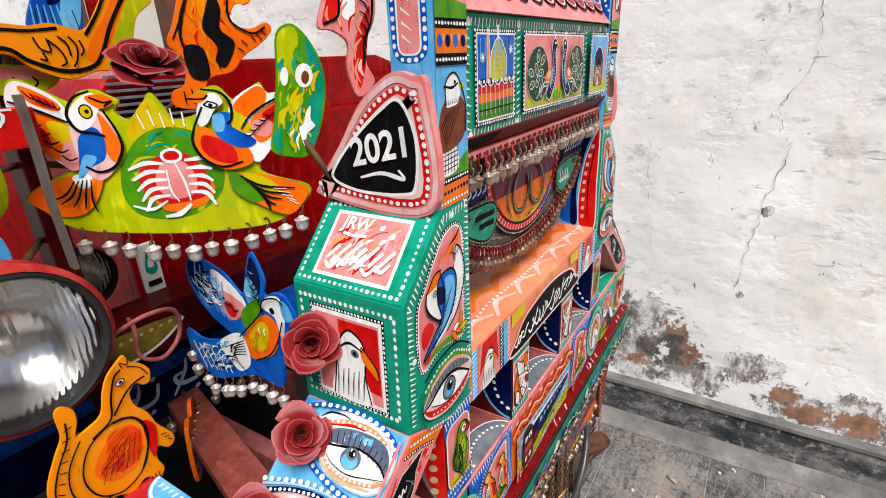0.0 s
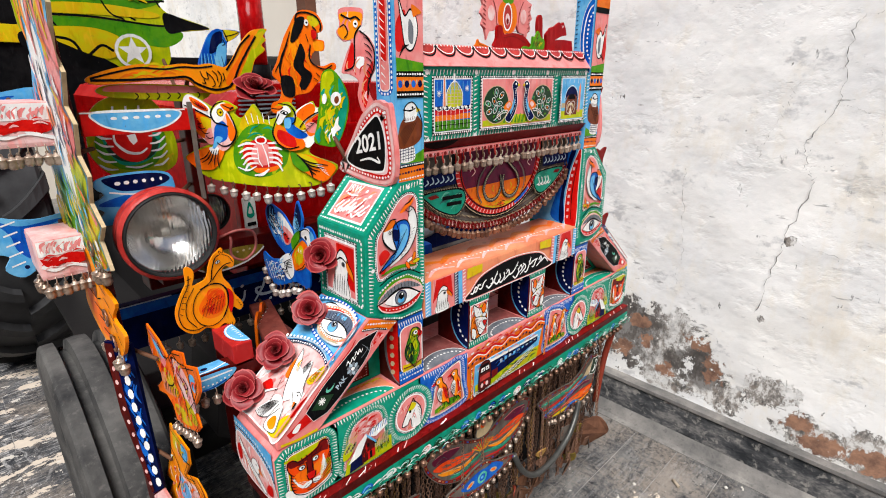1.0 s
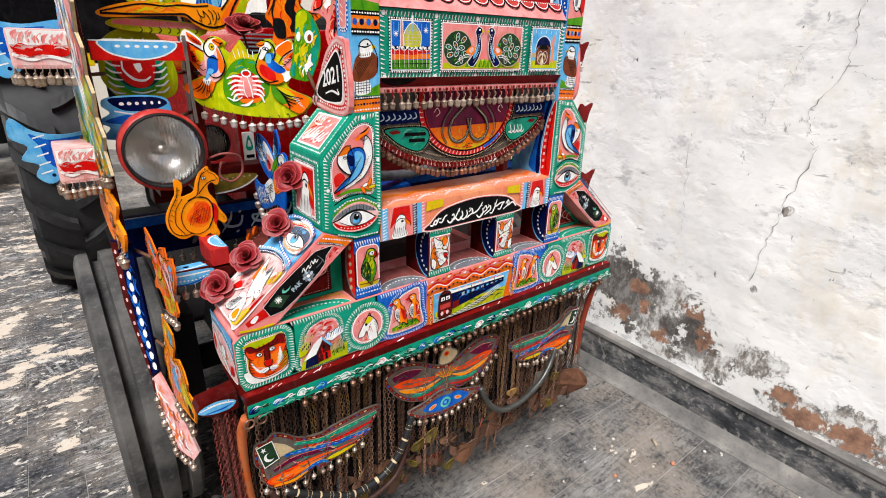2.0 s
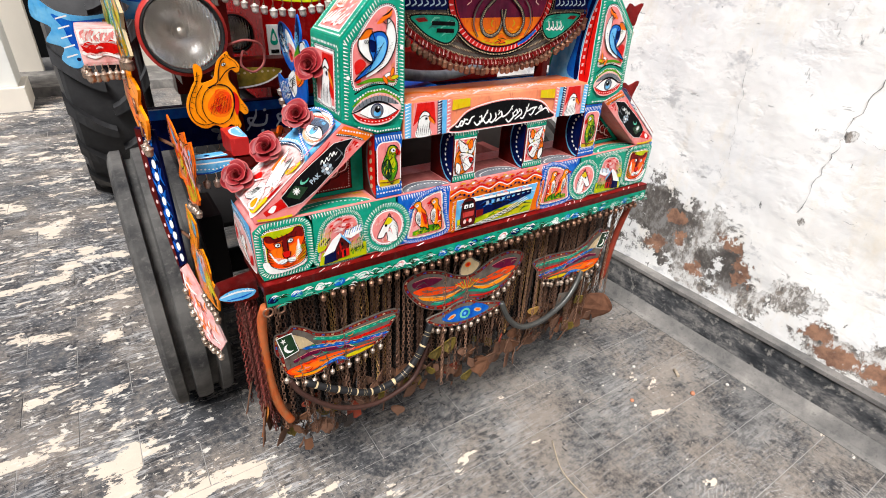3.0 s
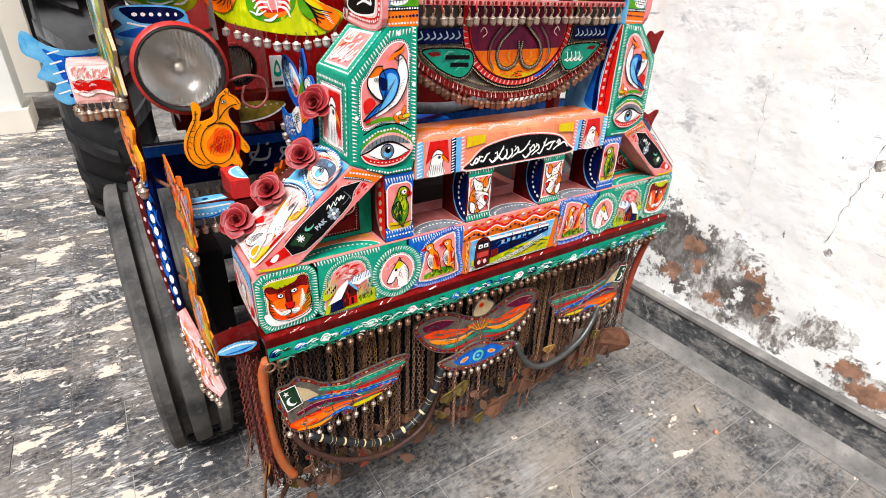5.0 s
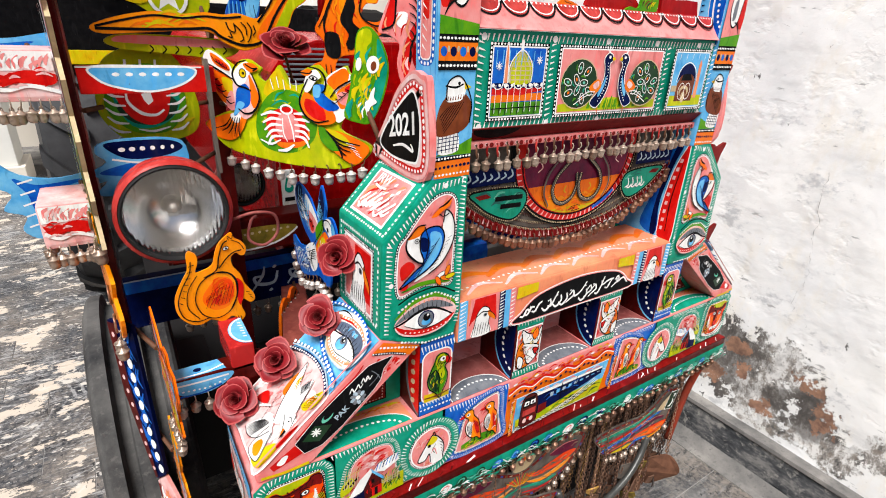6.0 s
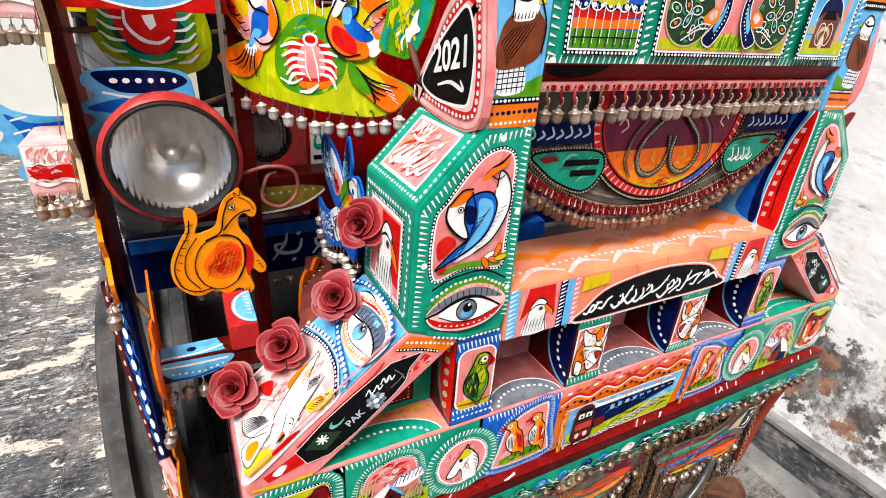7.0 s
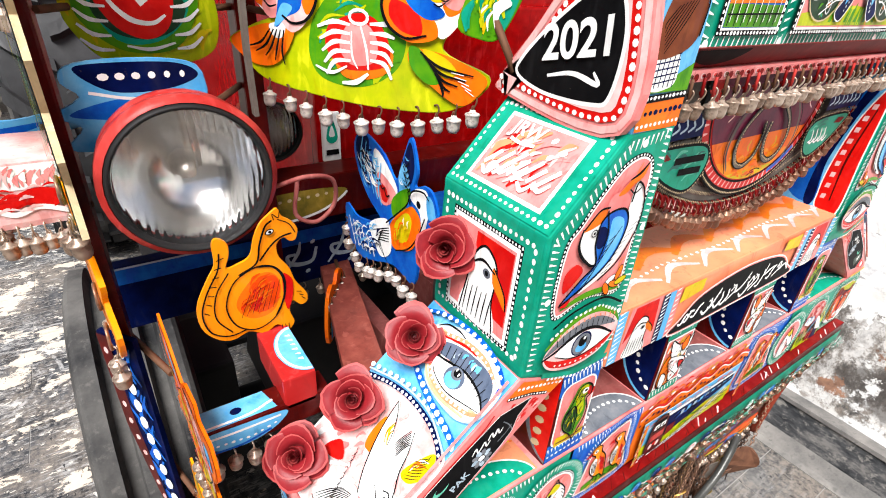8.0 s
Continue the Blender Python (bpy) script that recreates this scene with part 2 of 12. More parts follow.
def inset(P, d):
    """Moves a closed outline inwards (d > 0), whichever way it turns."""
    P = [Vector(p[:2]) for p in P]
    n = len(P)
    area = sum(P[i].x * P[(i + 1) % n].y - P[(i + 1) % n].x * P[i].y for i in range(n))
    s = 1 if area > 0 else -1
    out = []
    for i in range(n):
        t1 = (P[i] - P[i - 1])
        t2 = (P[(i + 1) % n] - P[i])
        t1, t2 = t1.normalized(), t2.normalized()
        t = t1 + t2
        if t.length < 1e-6:
            t = t2
        t.normalize()
        out.append(P[i] + s * d / max(0.6, t.dot(t2)) * Vector((-t.y, t.x)))
    return out


def rrect(x0, y0, x1, y1, r, n=5):
    out = []
    for cx, cy, a in ((x1 - r, y1 - r, 0), (x0 + r, y1 - r, 90), (x0 + r, y0 + r, 180), (x1 - r, y0 + r, 270)):
        for k in range(n + 1):
            t = radians(a + 90 * k / n)
            out.append((cx + r * math.cos(t), cy + r * math.sin(t)))
    return out


def oval(cx, cy, rx, ry=None, rot=0, n=20, a0=0, a1=360):
    ry = rx if ry is None else ry
    c, s = math.cos(radians(rot)), math.sin(radians(rot))
    out = []
    full = abs(a1 - a0) >= 360
    for k in range(n if full else n + 1):
        t = radians(a0 + (a1 - a0) * k / n)
        x, y = rx * math.cos(t), ry * math.sin(t)
        out.append((cx + x * c - y * s, cy + x * s + y * c))
    return out


class Art:
    GAP = 0.00007

    def __init__(self, fn, lift=0.0006):
        self.fn, self.h, self.polys = fn, lift, []
        self.rnd = random.Random(7)
        self.frame_of()

    def frame_of(self, cx=0.0, cy=0.0, s=1.0, rot=0.0, flip=False, sy=None):
        """Sets the local picture: unit size s about (cx, cy)."""
        self.tr = (cx, cy, s, s if sy is None else sy, math.cos(radians(rot)), math.sin(radians(rot)), -1 if flip else 1)
        return self

    def _p(self, p):
        cx, cy, sx, sy, c, s, f = self.tr
        x, y = p[0] * sx * f, p[1] * sy
        return (cx + x * c - y * s, cy + x * s + y * c)

    def raw(self, col, pts):
        self.h += 0.000003
        self.polys.append((col, [self._p(p) for p in pts], self.h))

    def up(self):
        self.h += self.GAP

    def fill(self, col, pts):
        self.up()
        self.raw(col, pts)

    def ell(self, col, cx, cy, rx, ry=None, rot=0, n=18, a0=0, a1=360):
        self.fill(col, oval(cx, cy, rx, ry, rot, n, a0, a1))

    def blob(self, col, pts, n=5):
        self.fill(col, curve([(*p, 0) for p in pts], n, True))

    def ribbon(self, col, P, w, taper=0.0):
        P = [Vector(p[:2]) for p in P]
        n = len(P)
        L, Rr = [], []
        for i, p in enumerate(P):
            d = P[min(i + 1, n - 1)] - P[max(i - 1, 0)]
            if d.length < 1e-9:
                d = Vector((1, 0))
            d.normalize()
            k = 1 - taper * abs(2 * i / (n - 1) - 1) if taper >= 0 else 1 + taper * i / (n - 1)
            q = Vector((-d.y, d.x)) * w * 0.5 * max(0.08, k)
            L.append(p + q)
            Rr.append(p - q)
        for i in range(n - 1):
            self.raw(col, (L[i], L[i + 1], Rr[i + 1], Rr[i]))

    def line(self, col, pts, w, taper=0.0, closed=False, n=6, straight=False):
        self.up()
        if straight:
            P = [Vector((*p[:2], 0)) for p in pts] + ([Vector((*pts[0][:2], 0))] if closed else [])
        else:
            P = curve([(*p[:2], 0) for p in pts], n, closed)
            if closed:
                P.append(P[0])
        self.ribbon(col, P, w, taper)

    def dots(self, col, pts, r, step, closed=True):
        self.up()
        for p, d in resample(pts, step, closed):
            rr = r * self.rnd.uniform(0.8, 1.2)
            self.raw(col, oval(p.x, p.y, rr * 1.15, rr, math.degrees(math.atan2(d.y, d.x)), 7))

    def ticks(self, col, pts, length, w, step, closed=True, lean=0.25, side=1):
        """Brush ticks across a line, thick at the foot and thin at the tip."""
        self.up()
        for p, d in resample(pts, step, closed):
            nrm = Vector((-d.y, d.x)) * side
            ln = length * self.rnd.uniform(0.8, 1.15)
            tip = p + nrm * ln + d * ln * lean
            self.raw(col, (p - d * w * 0.5, p + d * w * 0.5, tip + d * w * 0.15, tip - d * w * 0.15))

    def framed(self, P, band="green", inner="pinkwhite", bw=0.013, ticks=True, dot=0.0013, white=0.002, tick_col="white", gap=None):
        """A painted frame: ticked band, black line with white dots, white line, then the ground."""
        self.fill(band, P)
        n = len(P)
        area = sum(P[i][0] * P[(i + 1) % n][1] - P[(i + 1) % n][0] * P[i][1] for i in range(n))
        s = 1 if area > 0 else -1
        if ticks:
            self.ticks(tick_col, inset(P, bw * 0.12), bw * 0.62, bw * 0.17, bw * 0.42, side=s)
        self.fill("black", inset(P, bw))
        self.dots("white", inset(P, bw + dot * 1.3), dot, dot * 3.3)
        self.fill("white", inset(P, bw + dot * 2.6))
        Q = inset(P, bw + dot * 2.6 + white)
        self.fill(inner, Q)
        self.strokes(inset(Q, 0.001), {"pink": ("pinkwhite", "red", "salmon"), "yellow": ("orange", "lime", "cream"), "pinkwhite": ("pink", "white")}.get(inner, ("white", "pink")), 26, 0.016, 0.002)
        return inset(P, bw + dot * 2.6 + white)

    def strokes(self, P, cols, n, length, w, turn=60, spread=40):
        """Loose brush strokes scattered inside an outline."""
        P = [Vector(p[:2]) for p in P]
        x0, x1 = min(p.x for p in P), max(p.x for p in P)
        y0, y1 = min(p.y for p in P), max(p.y for p in P)

        def inside(q):
            c = False
            for i in range(len(P)):
                a, b = P[i - 1], P[i]
                if (a.y > q.y) != (b.y > q.y) and q.x < (b.x - a.x) * (q.y - a.y) / (b.y - a.y) + a.x:
                    c = not c
            return c
        self.up()
        for _ in range(n * 3):
            q = Vector((self.rnd.uniform(x0, x1), self.rnd.uniform(y0, y1)))
            t = radians(turn + self.rnd.uniform(-spread, spread))
            d = Vector((math.cos(t), math.sin(t))) * length * self.rnd.uniform(0.5, 1.0)
            k = Vector((-d.y, d.x)) * 0.18
            if inside(q) and inside(q + d):
                self.ribbon(self.rnd.choice(cols), curve([(v.x, v.y, 0) for v in (q, q + d * 0.5 + k, q + d)], 4), w * self.rnd.uniform(0.6, 1.3), 0.7)

    def bars(self, col, x0, x1, y, h, n, w, lean=0.5):
        """Lettering that cannot stand here: plain slanting bars of its size."""
        self.up()
        for k in range(n):
            x = x0 + (x1 - x0) * (k + 0.5) / n
            hh = h * (0.55 + 0.45 * ((k * 7) % 5) / 4)
            self.ribbon(col, [(x - hh * lean * 0.5, y - hh * 0.5), (x + hh * lean * 0.5, y + hh * 0.5)], w, 0.3)

    def emit(self, name, parent, label=""):
        cols = []
        for c, _, _ in self.polys:
            if c not in cols:
                cols.append(c)
        verts, faces, idx = [], [], []
        for c, P, h in self.polys:
            k = len(verts)
            verts += [tuple(self.fn(p[0], p[1], h)) for p in P]
            faces.append(tuple(range(k, k + len(P))))
            idx.append(cols.index(c))
        me = bpy.data.meshes.new(name)
        me.from_pydata(verts, [], faces)
        for c in cols:
            me.materials.append(MATS[c])
        me.polygons.foreach_set("material_index", idx)
        me.update()
        ob = new(name, me)
        ob.parent = parent
        if parent.type == "EMPTY" and parent.location.length > 0:
            ob.matrix_parent_inverse = Matrix.Translation(-Vector(parent.location))
        if label:
            ob["label"] = label
        return ob


def lettering(text, size, fn, cx, cy, col, name, parent, rot=0, h=0.003, shear=0.0):
    """Painted characters in the built-in font, laid through the map fn."""
    cu = bpy.data.curves.new("letters", "FONT")
    cu.body, cu.size, cu.align_x, cu.align_y, cu.shear, cu.offset = text, size, "CENTER", "CENTER", shear, size * 0.025
    tmp = bpy.data.objects.new("letters", cu)
    me = bpy.data.meshes.new_from_object(tmp)
    bpy.data.objects.remove(tmp)
    bpy.data.curves.remove(cu)
    c, s = math.cos(radians(rot)), math.sin(radians(rot))
    for v in me.vertices:
        x, y = v.co.x, v.co.y
        v.co = fn(cx + x * c - y * s, cy + x * s + y * c, h)
    me.materials.clear()
    me.materials.append(MATS[col])
    me.name = name
    ob = new(name, me)
    ob.parent = parent
    return ob


# ---- motifs, each in a picture of about -1 to 1 ----
def pigeon(a):
    """White bird's head and breast with an orange beak."""
    a.blob("white", [(-0.75, -1), (-0.6, -0.3), (-0.45, 0.35), (-0.1, 0.72), (0.3, 0.55), (0.4, 0.2), (0.35, -0.3), (0.5, -1)])
    a.line("black", [(-0.75, -1), (-0.6, -0.3), (-0.45, 0.35), (-0.1, 0.72), (0.3, 0.55), (0.42, 0.2), (0.36, -0.3), (0.5, -1)], 0.06, 0.3)
    a.blob("orange", [(0.3, 0.42), (0.72, 0.02), (0.82, -0.3), (0.55, -0.12), (0.3, 0.1)])
    a.line("black", [(0.3, 0.42), (0.72, 0.02), (0.82, -0.3)], 0.05, 0.3)
    a.line("black", [(-0.5, 0.2), (-0.1, 0.42), (0.35, 0.3)], 0.07, 0.5)
    a.ell("grey", 0.08, 0.2, 0.13, 0.1)
    a.ell("black", 0.08, 0.2, 0.06)
    a.up()
    for k in range(6):
        x = -0.6 + 0.17 * k
        a.ribbon("black", [(x, -0.95), (x + 0.05, -0.55), (x + 0.1, -0.2 - 0.06 * (k % 2))], 0.04, 0.5)


def field_bird(a, wing="beast_orange"):
    """Upright orange bird with a barred breast and a striped wing."""
    out = [(-0.40, 0.78), (-0.18, 0.98), (0.08, 0.90), (0.14, 0.58), (0.36, 0.25), (0.46, -0.30), (0.50, -0.98), (0.28, -0.72), (0.02, -0.66), (-0.26, -0.30), (-0.32, 0.15), (-0.16, 0.48)]
    a.blob("duck_orange", out)
    a.blob(wing, [(0.10, 0.50), (0.34, 0.18), (0.44, -0.30), (0.46, -0.90), (0.22, -0.55), (0.06, -0.10)])
    a.blob("white", [(-0.28, 0.10), (-0.14, 0.34), (0.0, 0.22), (0.04, -0.20), (-0.04, -0.56), (-0.22, -0.30)])
    a.up()
    for k in range(4):
        a.ribbon("black", curve([(-0.22 + 0.07 * k, 0.16, 0), (-0.19 + 0.06 * k, -0.12, 0), (-0.14 + 0.05 * k, -0.45, 0)], 4), 0.040, 0.4)
        a.ribbon("red", curve([(0.12 + 0.07 * k, 0.32 - 0.07 * k, 0), (0.20 + 0.06 * k, -0.1 - 0.08 * k, 0), (0.30 + 0.04 * k, -0.55, 0)], 4), 0.055, 0.5)
        a.ribbon("black", curve([(0.15 + 0.07 * k, 0.30 - 0.07 * k, 0), (0.23 + 0.06 * k, -0.1 - 0.08 * k, 0), (0.32 + 0.04 * k, -0.60, 0)], 4), 0.026, 0.5)
    a.ell("white", -0.16, 0.74, 0.10, 0.09)
    a.ell("black", -0.17, 0.75, 0.045)
    a.blob("red", [(-0.36, 0.84), (-0.66, 0.70), (-0.34, 0.66)])
    a.line("black", out, 0.045, closed=True)
    a.line("black", [(-0.02, -0.64), (-0.06, -0.96)], 0.05, straight=True)
    a.line("black", [(0.16, -0.66), (0.14, -0.96)], 0.05, straight=True)


def tiger_face(a):
    """Red and orange tiger's head in brush strokes, turned a little, with white cheek tufts and barred yellow jowls."""
    a.blob("white", [(-1.2, -0.5), (-0.9, -1.15), (0.2, -1.2), (1.0, -0.9), (0.4, -0.6), (-0.6, -0.6)])
    a.blob("lime", [(-1.1, 0.95), (0.2, 1.05), (0.9, 1.1), (0.4, 0.75), (-0.6, 0.70)])
    head = [(-1.02, 0.55), (-0.98, 0.86), (-0.72, 0.86), (-0.5, 0.68), (0.0, 0.74), (0.40, 0.88), (0.55, 1.06), (0.86, 1.04), (0.95, 0.72), (0.98, 0.1), (1.0, -0.4), (0.8, -0.82), (0.3, -1.0), (-0.3, -1.02), (-0.8, -0.72), (-0.95, -0.2), (-0.90, 0.2)]
    a.blob("ember", head)
    a.blob("crest_red", [(-0.98, 0.82), (-0.72, 0.84), (-0.5, 0.66), (0.0, 0.72), (0.40, 0.86), (0.55, 1.04), (0.86, 1.02), (0.93, 0.5), (0.6, 0.55), (0.0, 0.50), (-0.6, 0.46), (-0.9, 0.55)])
    a.blob("beast_orange", [(-0.75, 0.05), (-0.3, 0.15), (0.15, 0.10), (0.6, 0.25), (0.85, -0.1), (0.8, -0.5), (0.4, -0.4), (0.0, -0.5), (-0.5, -0.65), (-0.75, -0.4)])
    a.blob("crest_red", [(-0.14, 0.45), (0.12, 0.50), (0.16, -0.05), (0.02, -0.30), (-0.14, -0.05)])
    a.blob("yellow", [(0.55, -0.10), (0.95, 0.05), (0.95, -0.55), (0.60, -0.85), (0.45, -0.55)])
    a.up()
    for k in range(7):
        a.ribbon("white", curve([(-0.80 + 0.03 * k, -0.02 - 0.07 * k, 0), (-0.70 + 0.04 * k, -0.30 - 0.06 * k, 0), (-0.55 + 0.06 * k, -0.42 - 0.06 * k, 0)], 4), 0.075, -0.8)
        a.ribbon("white", curve([(0.66 + 0.02 * k, 0.38 - 0.10 * k, 0), (0.62, 0.12 - 0.09 * k, 0), (0.52 - 0.02 * k, -0.02 - 0.09 * k, 0)], 4), 0.070, -0.8)
        a.ribbon("orange", curve([(0.98, 0.0 - 0.11 * k, 0), (0.78 - 0.02 * k, -0.28 - 0.08 * k, 0), (0.55 - 0.03 * k, -0.55 - 0.06 * k, 0)], 4), 0.05, 0.5)
    a.up()
    for k in range(6):
        a.ribbon("black", curve([(0.97, 0.35 - 0.18 * k, 0), (0.84 - 0.02 * k, 0.10 - 0.15 * k, 0), (0.66 - 0.03 * k, -0.15 - 0.13 * k, 0)], 4), 0.050, -0.7)
        a.ribbon("black", curve([(-0.93, 0.30 - 0.16 * k, 0), (-0.78, 0.12 - 0.14 * k, 0), (-0.68, 0.10 - 0.14 * k, 0)], 4), 0.045, -0.7)
        a.ribbon("maroon", [(-0.60 + 0.24 * k, 0.74 + 0.02 * k), (-0.50 + 0.20 * k, 0.55)], 0.06, -0.6)
    for s, x, z in ((-1, -0.38, 0.30), (1, 0.26, 0.42)):
        a.ell("white", x, z, 0.14, 0.10, s * 12)
        a.line("black", oval(x, z, 0.15, 0.11, s * 12, 12), 0.040, closed=True, straight=True)
        a.ell("black", x + 0.02, z, 0.055, 0.055, 0, 8)
        a.line("black", [(x - 0.22, z + 0.10), (x, z + 0.20), (x + 0.20, z + 0.14)], 0.05, 0.5)
        a.line("black", [(s * 0.13 - 0.04, 0.46), (s * 0.12 - 0.03, 0.1), (s * 0.16 - 0.02, -0.15)], 0.045, 0.3)
    a.blob("red", [(-0.20, -0.16), (0.0, -0.10), (0.20, -0.16), (0.12, -0.38), (0.0, -0.46), (-0.14, -0.38)])
    a.line("black", [(-0.22, -0.16), (-0.13, -0.42), (0.13, -0.42), (0.22, -0.16)], 0.045)
    for s in (-1, 1):
        a.blob("white", [(s * 0.06, -0.50), (s * 0.40, -0.52), (s * 0.38, -0.70), (s * 0.15, -0.76), (s * 0.02, -0.64)])
        a.up()
        for k in range(5):
            a.ribbon("white", [(s * 0.20, -0.46 - 0.05 * k), (s * (0.62 - 0.03 * k), -0.28 - 0.10 * k)], 0.030, 0.6)
            a.ribbon("black", [(s * (0.14 + 0.05 * k), -0.56 - 0.02 * k), (s * (0.19 + 0.05 * k), -0.60 - 0.02 * k)], 0.028, 0.3)
    a.line("black", [(0, -0.44), (0, -0.64), (-0.3, -0.76)], 0.040)
    a.line("black", [(0, -0.64), (0.32, -0.74)], 0.040)
    a.line("black", [(-0.25, -0.86), (0.0, -0.92), (0.28, -0.84)], 0.040)
    a.line("black", head, 0.040, closed=True)


def horse_head(a):
    a.blob("white", [(0.75, -1), (0.8, -0.1), (0.5, 0.5), (0.1, 0.8), (-0.15, 0.55), (-0.7, -0.3), (-0.75, -0.6), (-0.35, -0.62), (-0.1, -0.3), (0.0, -0.95)])
    a.blob("yellow", [(0.05, 0.75), (0.4, 0.5), (0.15, 0.25), (-0.25, 0.3)])
    a.line("black", [(0.75, -0.95), (0.8, -0.1), (0.5, 0.5), (0.1, 0.8), (-0.15, 0.55), (-0.7, -0.3), (-0.75, -0.6), (-0.35, -0.62), (-0.1, -0.3), (0.0, -0.9)], 0.07, 0.2)
    a.ell("black", -0.12, 0.2, 0.1)
    a.line("black", [(0.3, 0.2), (0.1, -0.1), (0.25, -0.4)], 0.05, 0.5)
    a.line("black", [(0.05, 0.8), (0.15, 1.0), (0.3, 0.65)], 0.06)
    a.up()
    for k in range(6):
        a.ribbon("black", curve([(0.42 + 0.05 * k, 0.52 - 0.22 * k, 0), (0.58 + 0.03 * k, 0.40 - 0.22 * k, 0), (0.74, 0.20 - 0.2 * k, 0)], 4), 0.035, 0.5)
    a.line("pink", [(0.0, -0.3), (0.2, -0.05), (0.35, -0.5)], 0.07, 0.5)


def flame_beast(a):
    """A white and orange horned face in flames, outlined with a pen."""
    for col, P in (("orange", [(-0.6, -0.9), (-0.65, 0.0), (-0.3, 0.4), (-0.2, -0.4), (0.1, -0.9)]),
                   ("white", [(-0.5, 0.95), (-0.35, 0.3), (-0.05, 0.1), (0.3, 0.35), (0.25, 0.6), (0.0, 0.65), (-0.2, 0.75)]),
                   ("white", [(0.6, 0.9), (0.55, 0.3), (0.3, 0.0), (0.15, 0.3), (0.35, 0.5)]),
                   ("beast_orange", [(0.1, 0.6), (0.35, 0.9), (0.45, 0.5), (0.25, 0.3)]),
                   ("white", [(-0.4, 0.2), (0.1, 0.15), (0.55, -0.1), (0.4, -0.6), (0.0, -0.85), (-0.2, -0.4)]),
                   ("red", [(0.2, -0.1), (0.5, -0.2), (0.35, -0.45)]),
                   ("white", [(-0.6, -0.3), (-0.3, -0.5), (-0.35, -0.95), (-0.6, -0.8)])):
        a.blob(col, P, 4)
        a.line("black", P, 0.045, closed=True, n=4)
    a.ell("yellow", 0.1, 0.2, 0.1, 0.07)
    a.ell("black", 0.12, 0.2, 0.05)
    a.up()
    for k in range(5):
        a.ribbon("black", [(-0.3 + 0.12 * k, -0.2 - 0.1 * k), (-0.1 + 0.1 * k, -0.35 - 0.08 * k)], 0.035, 0.4)
        a.ribbon("orange", [(-0.5 + 0.05 * k, 0.1 - 0.15 * k), (-0.35 + 0.05 * k, 0.25 - 0.15 * k)], 0.05, 0.5)


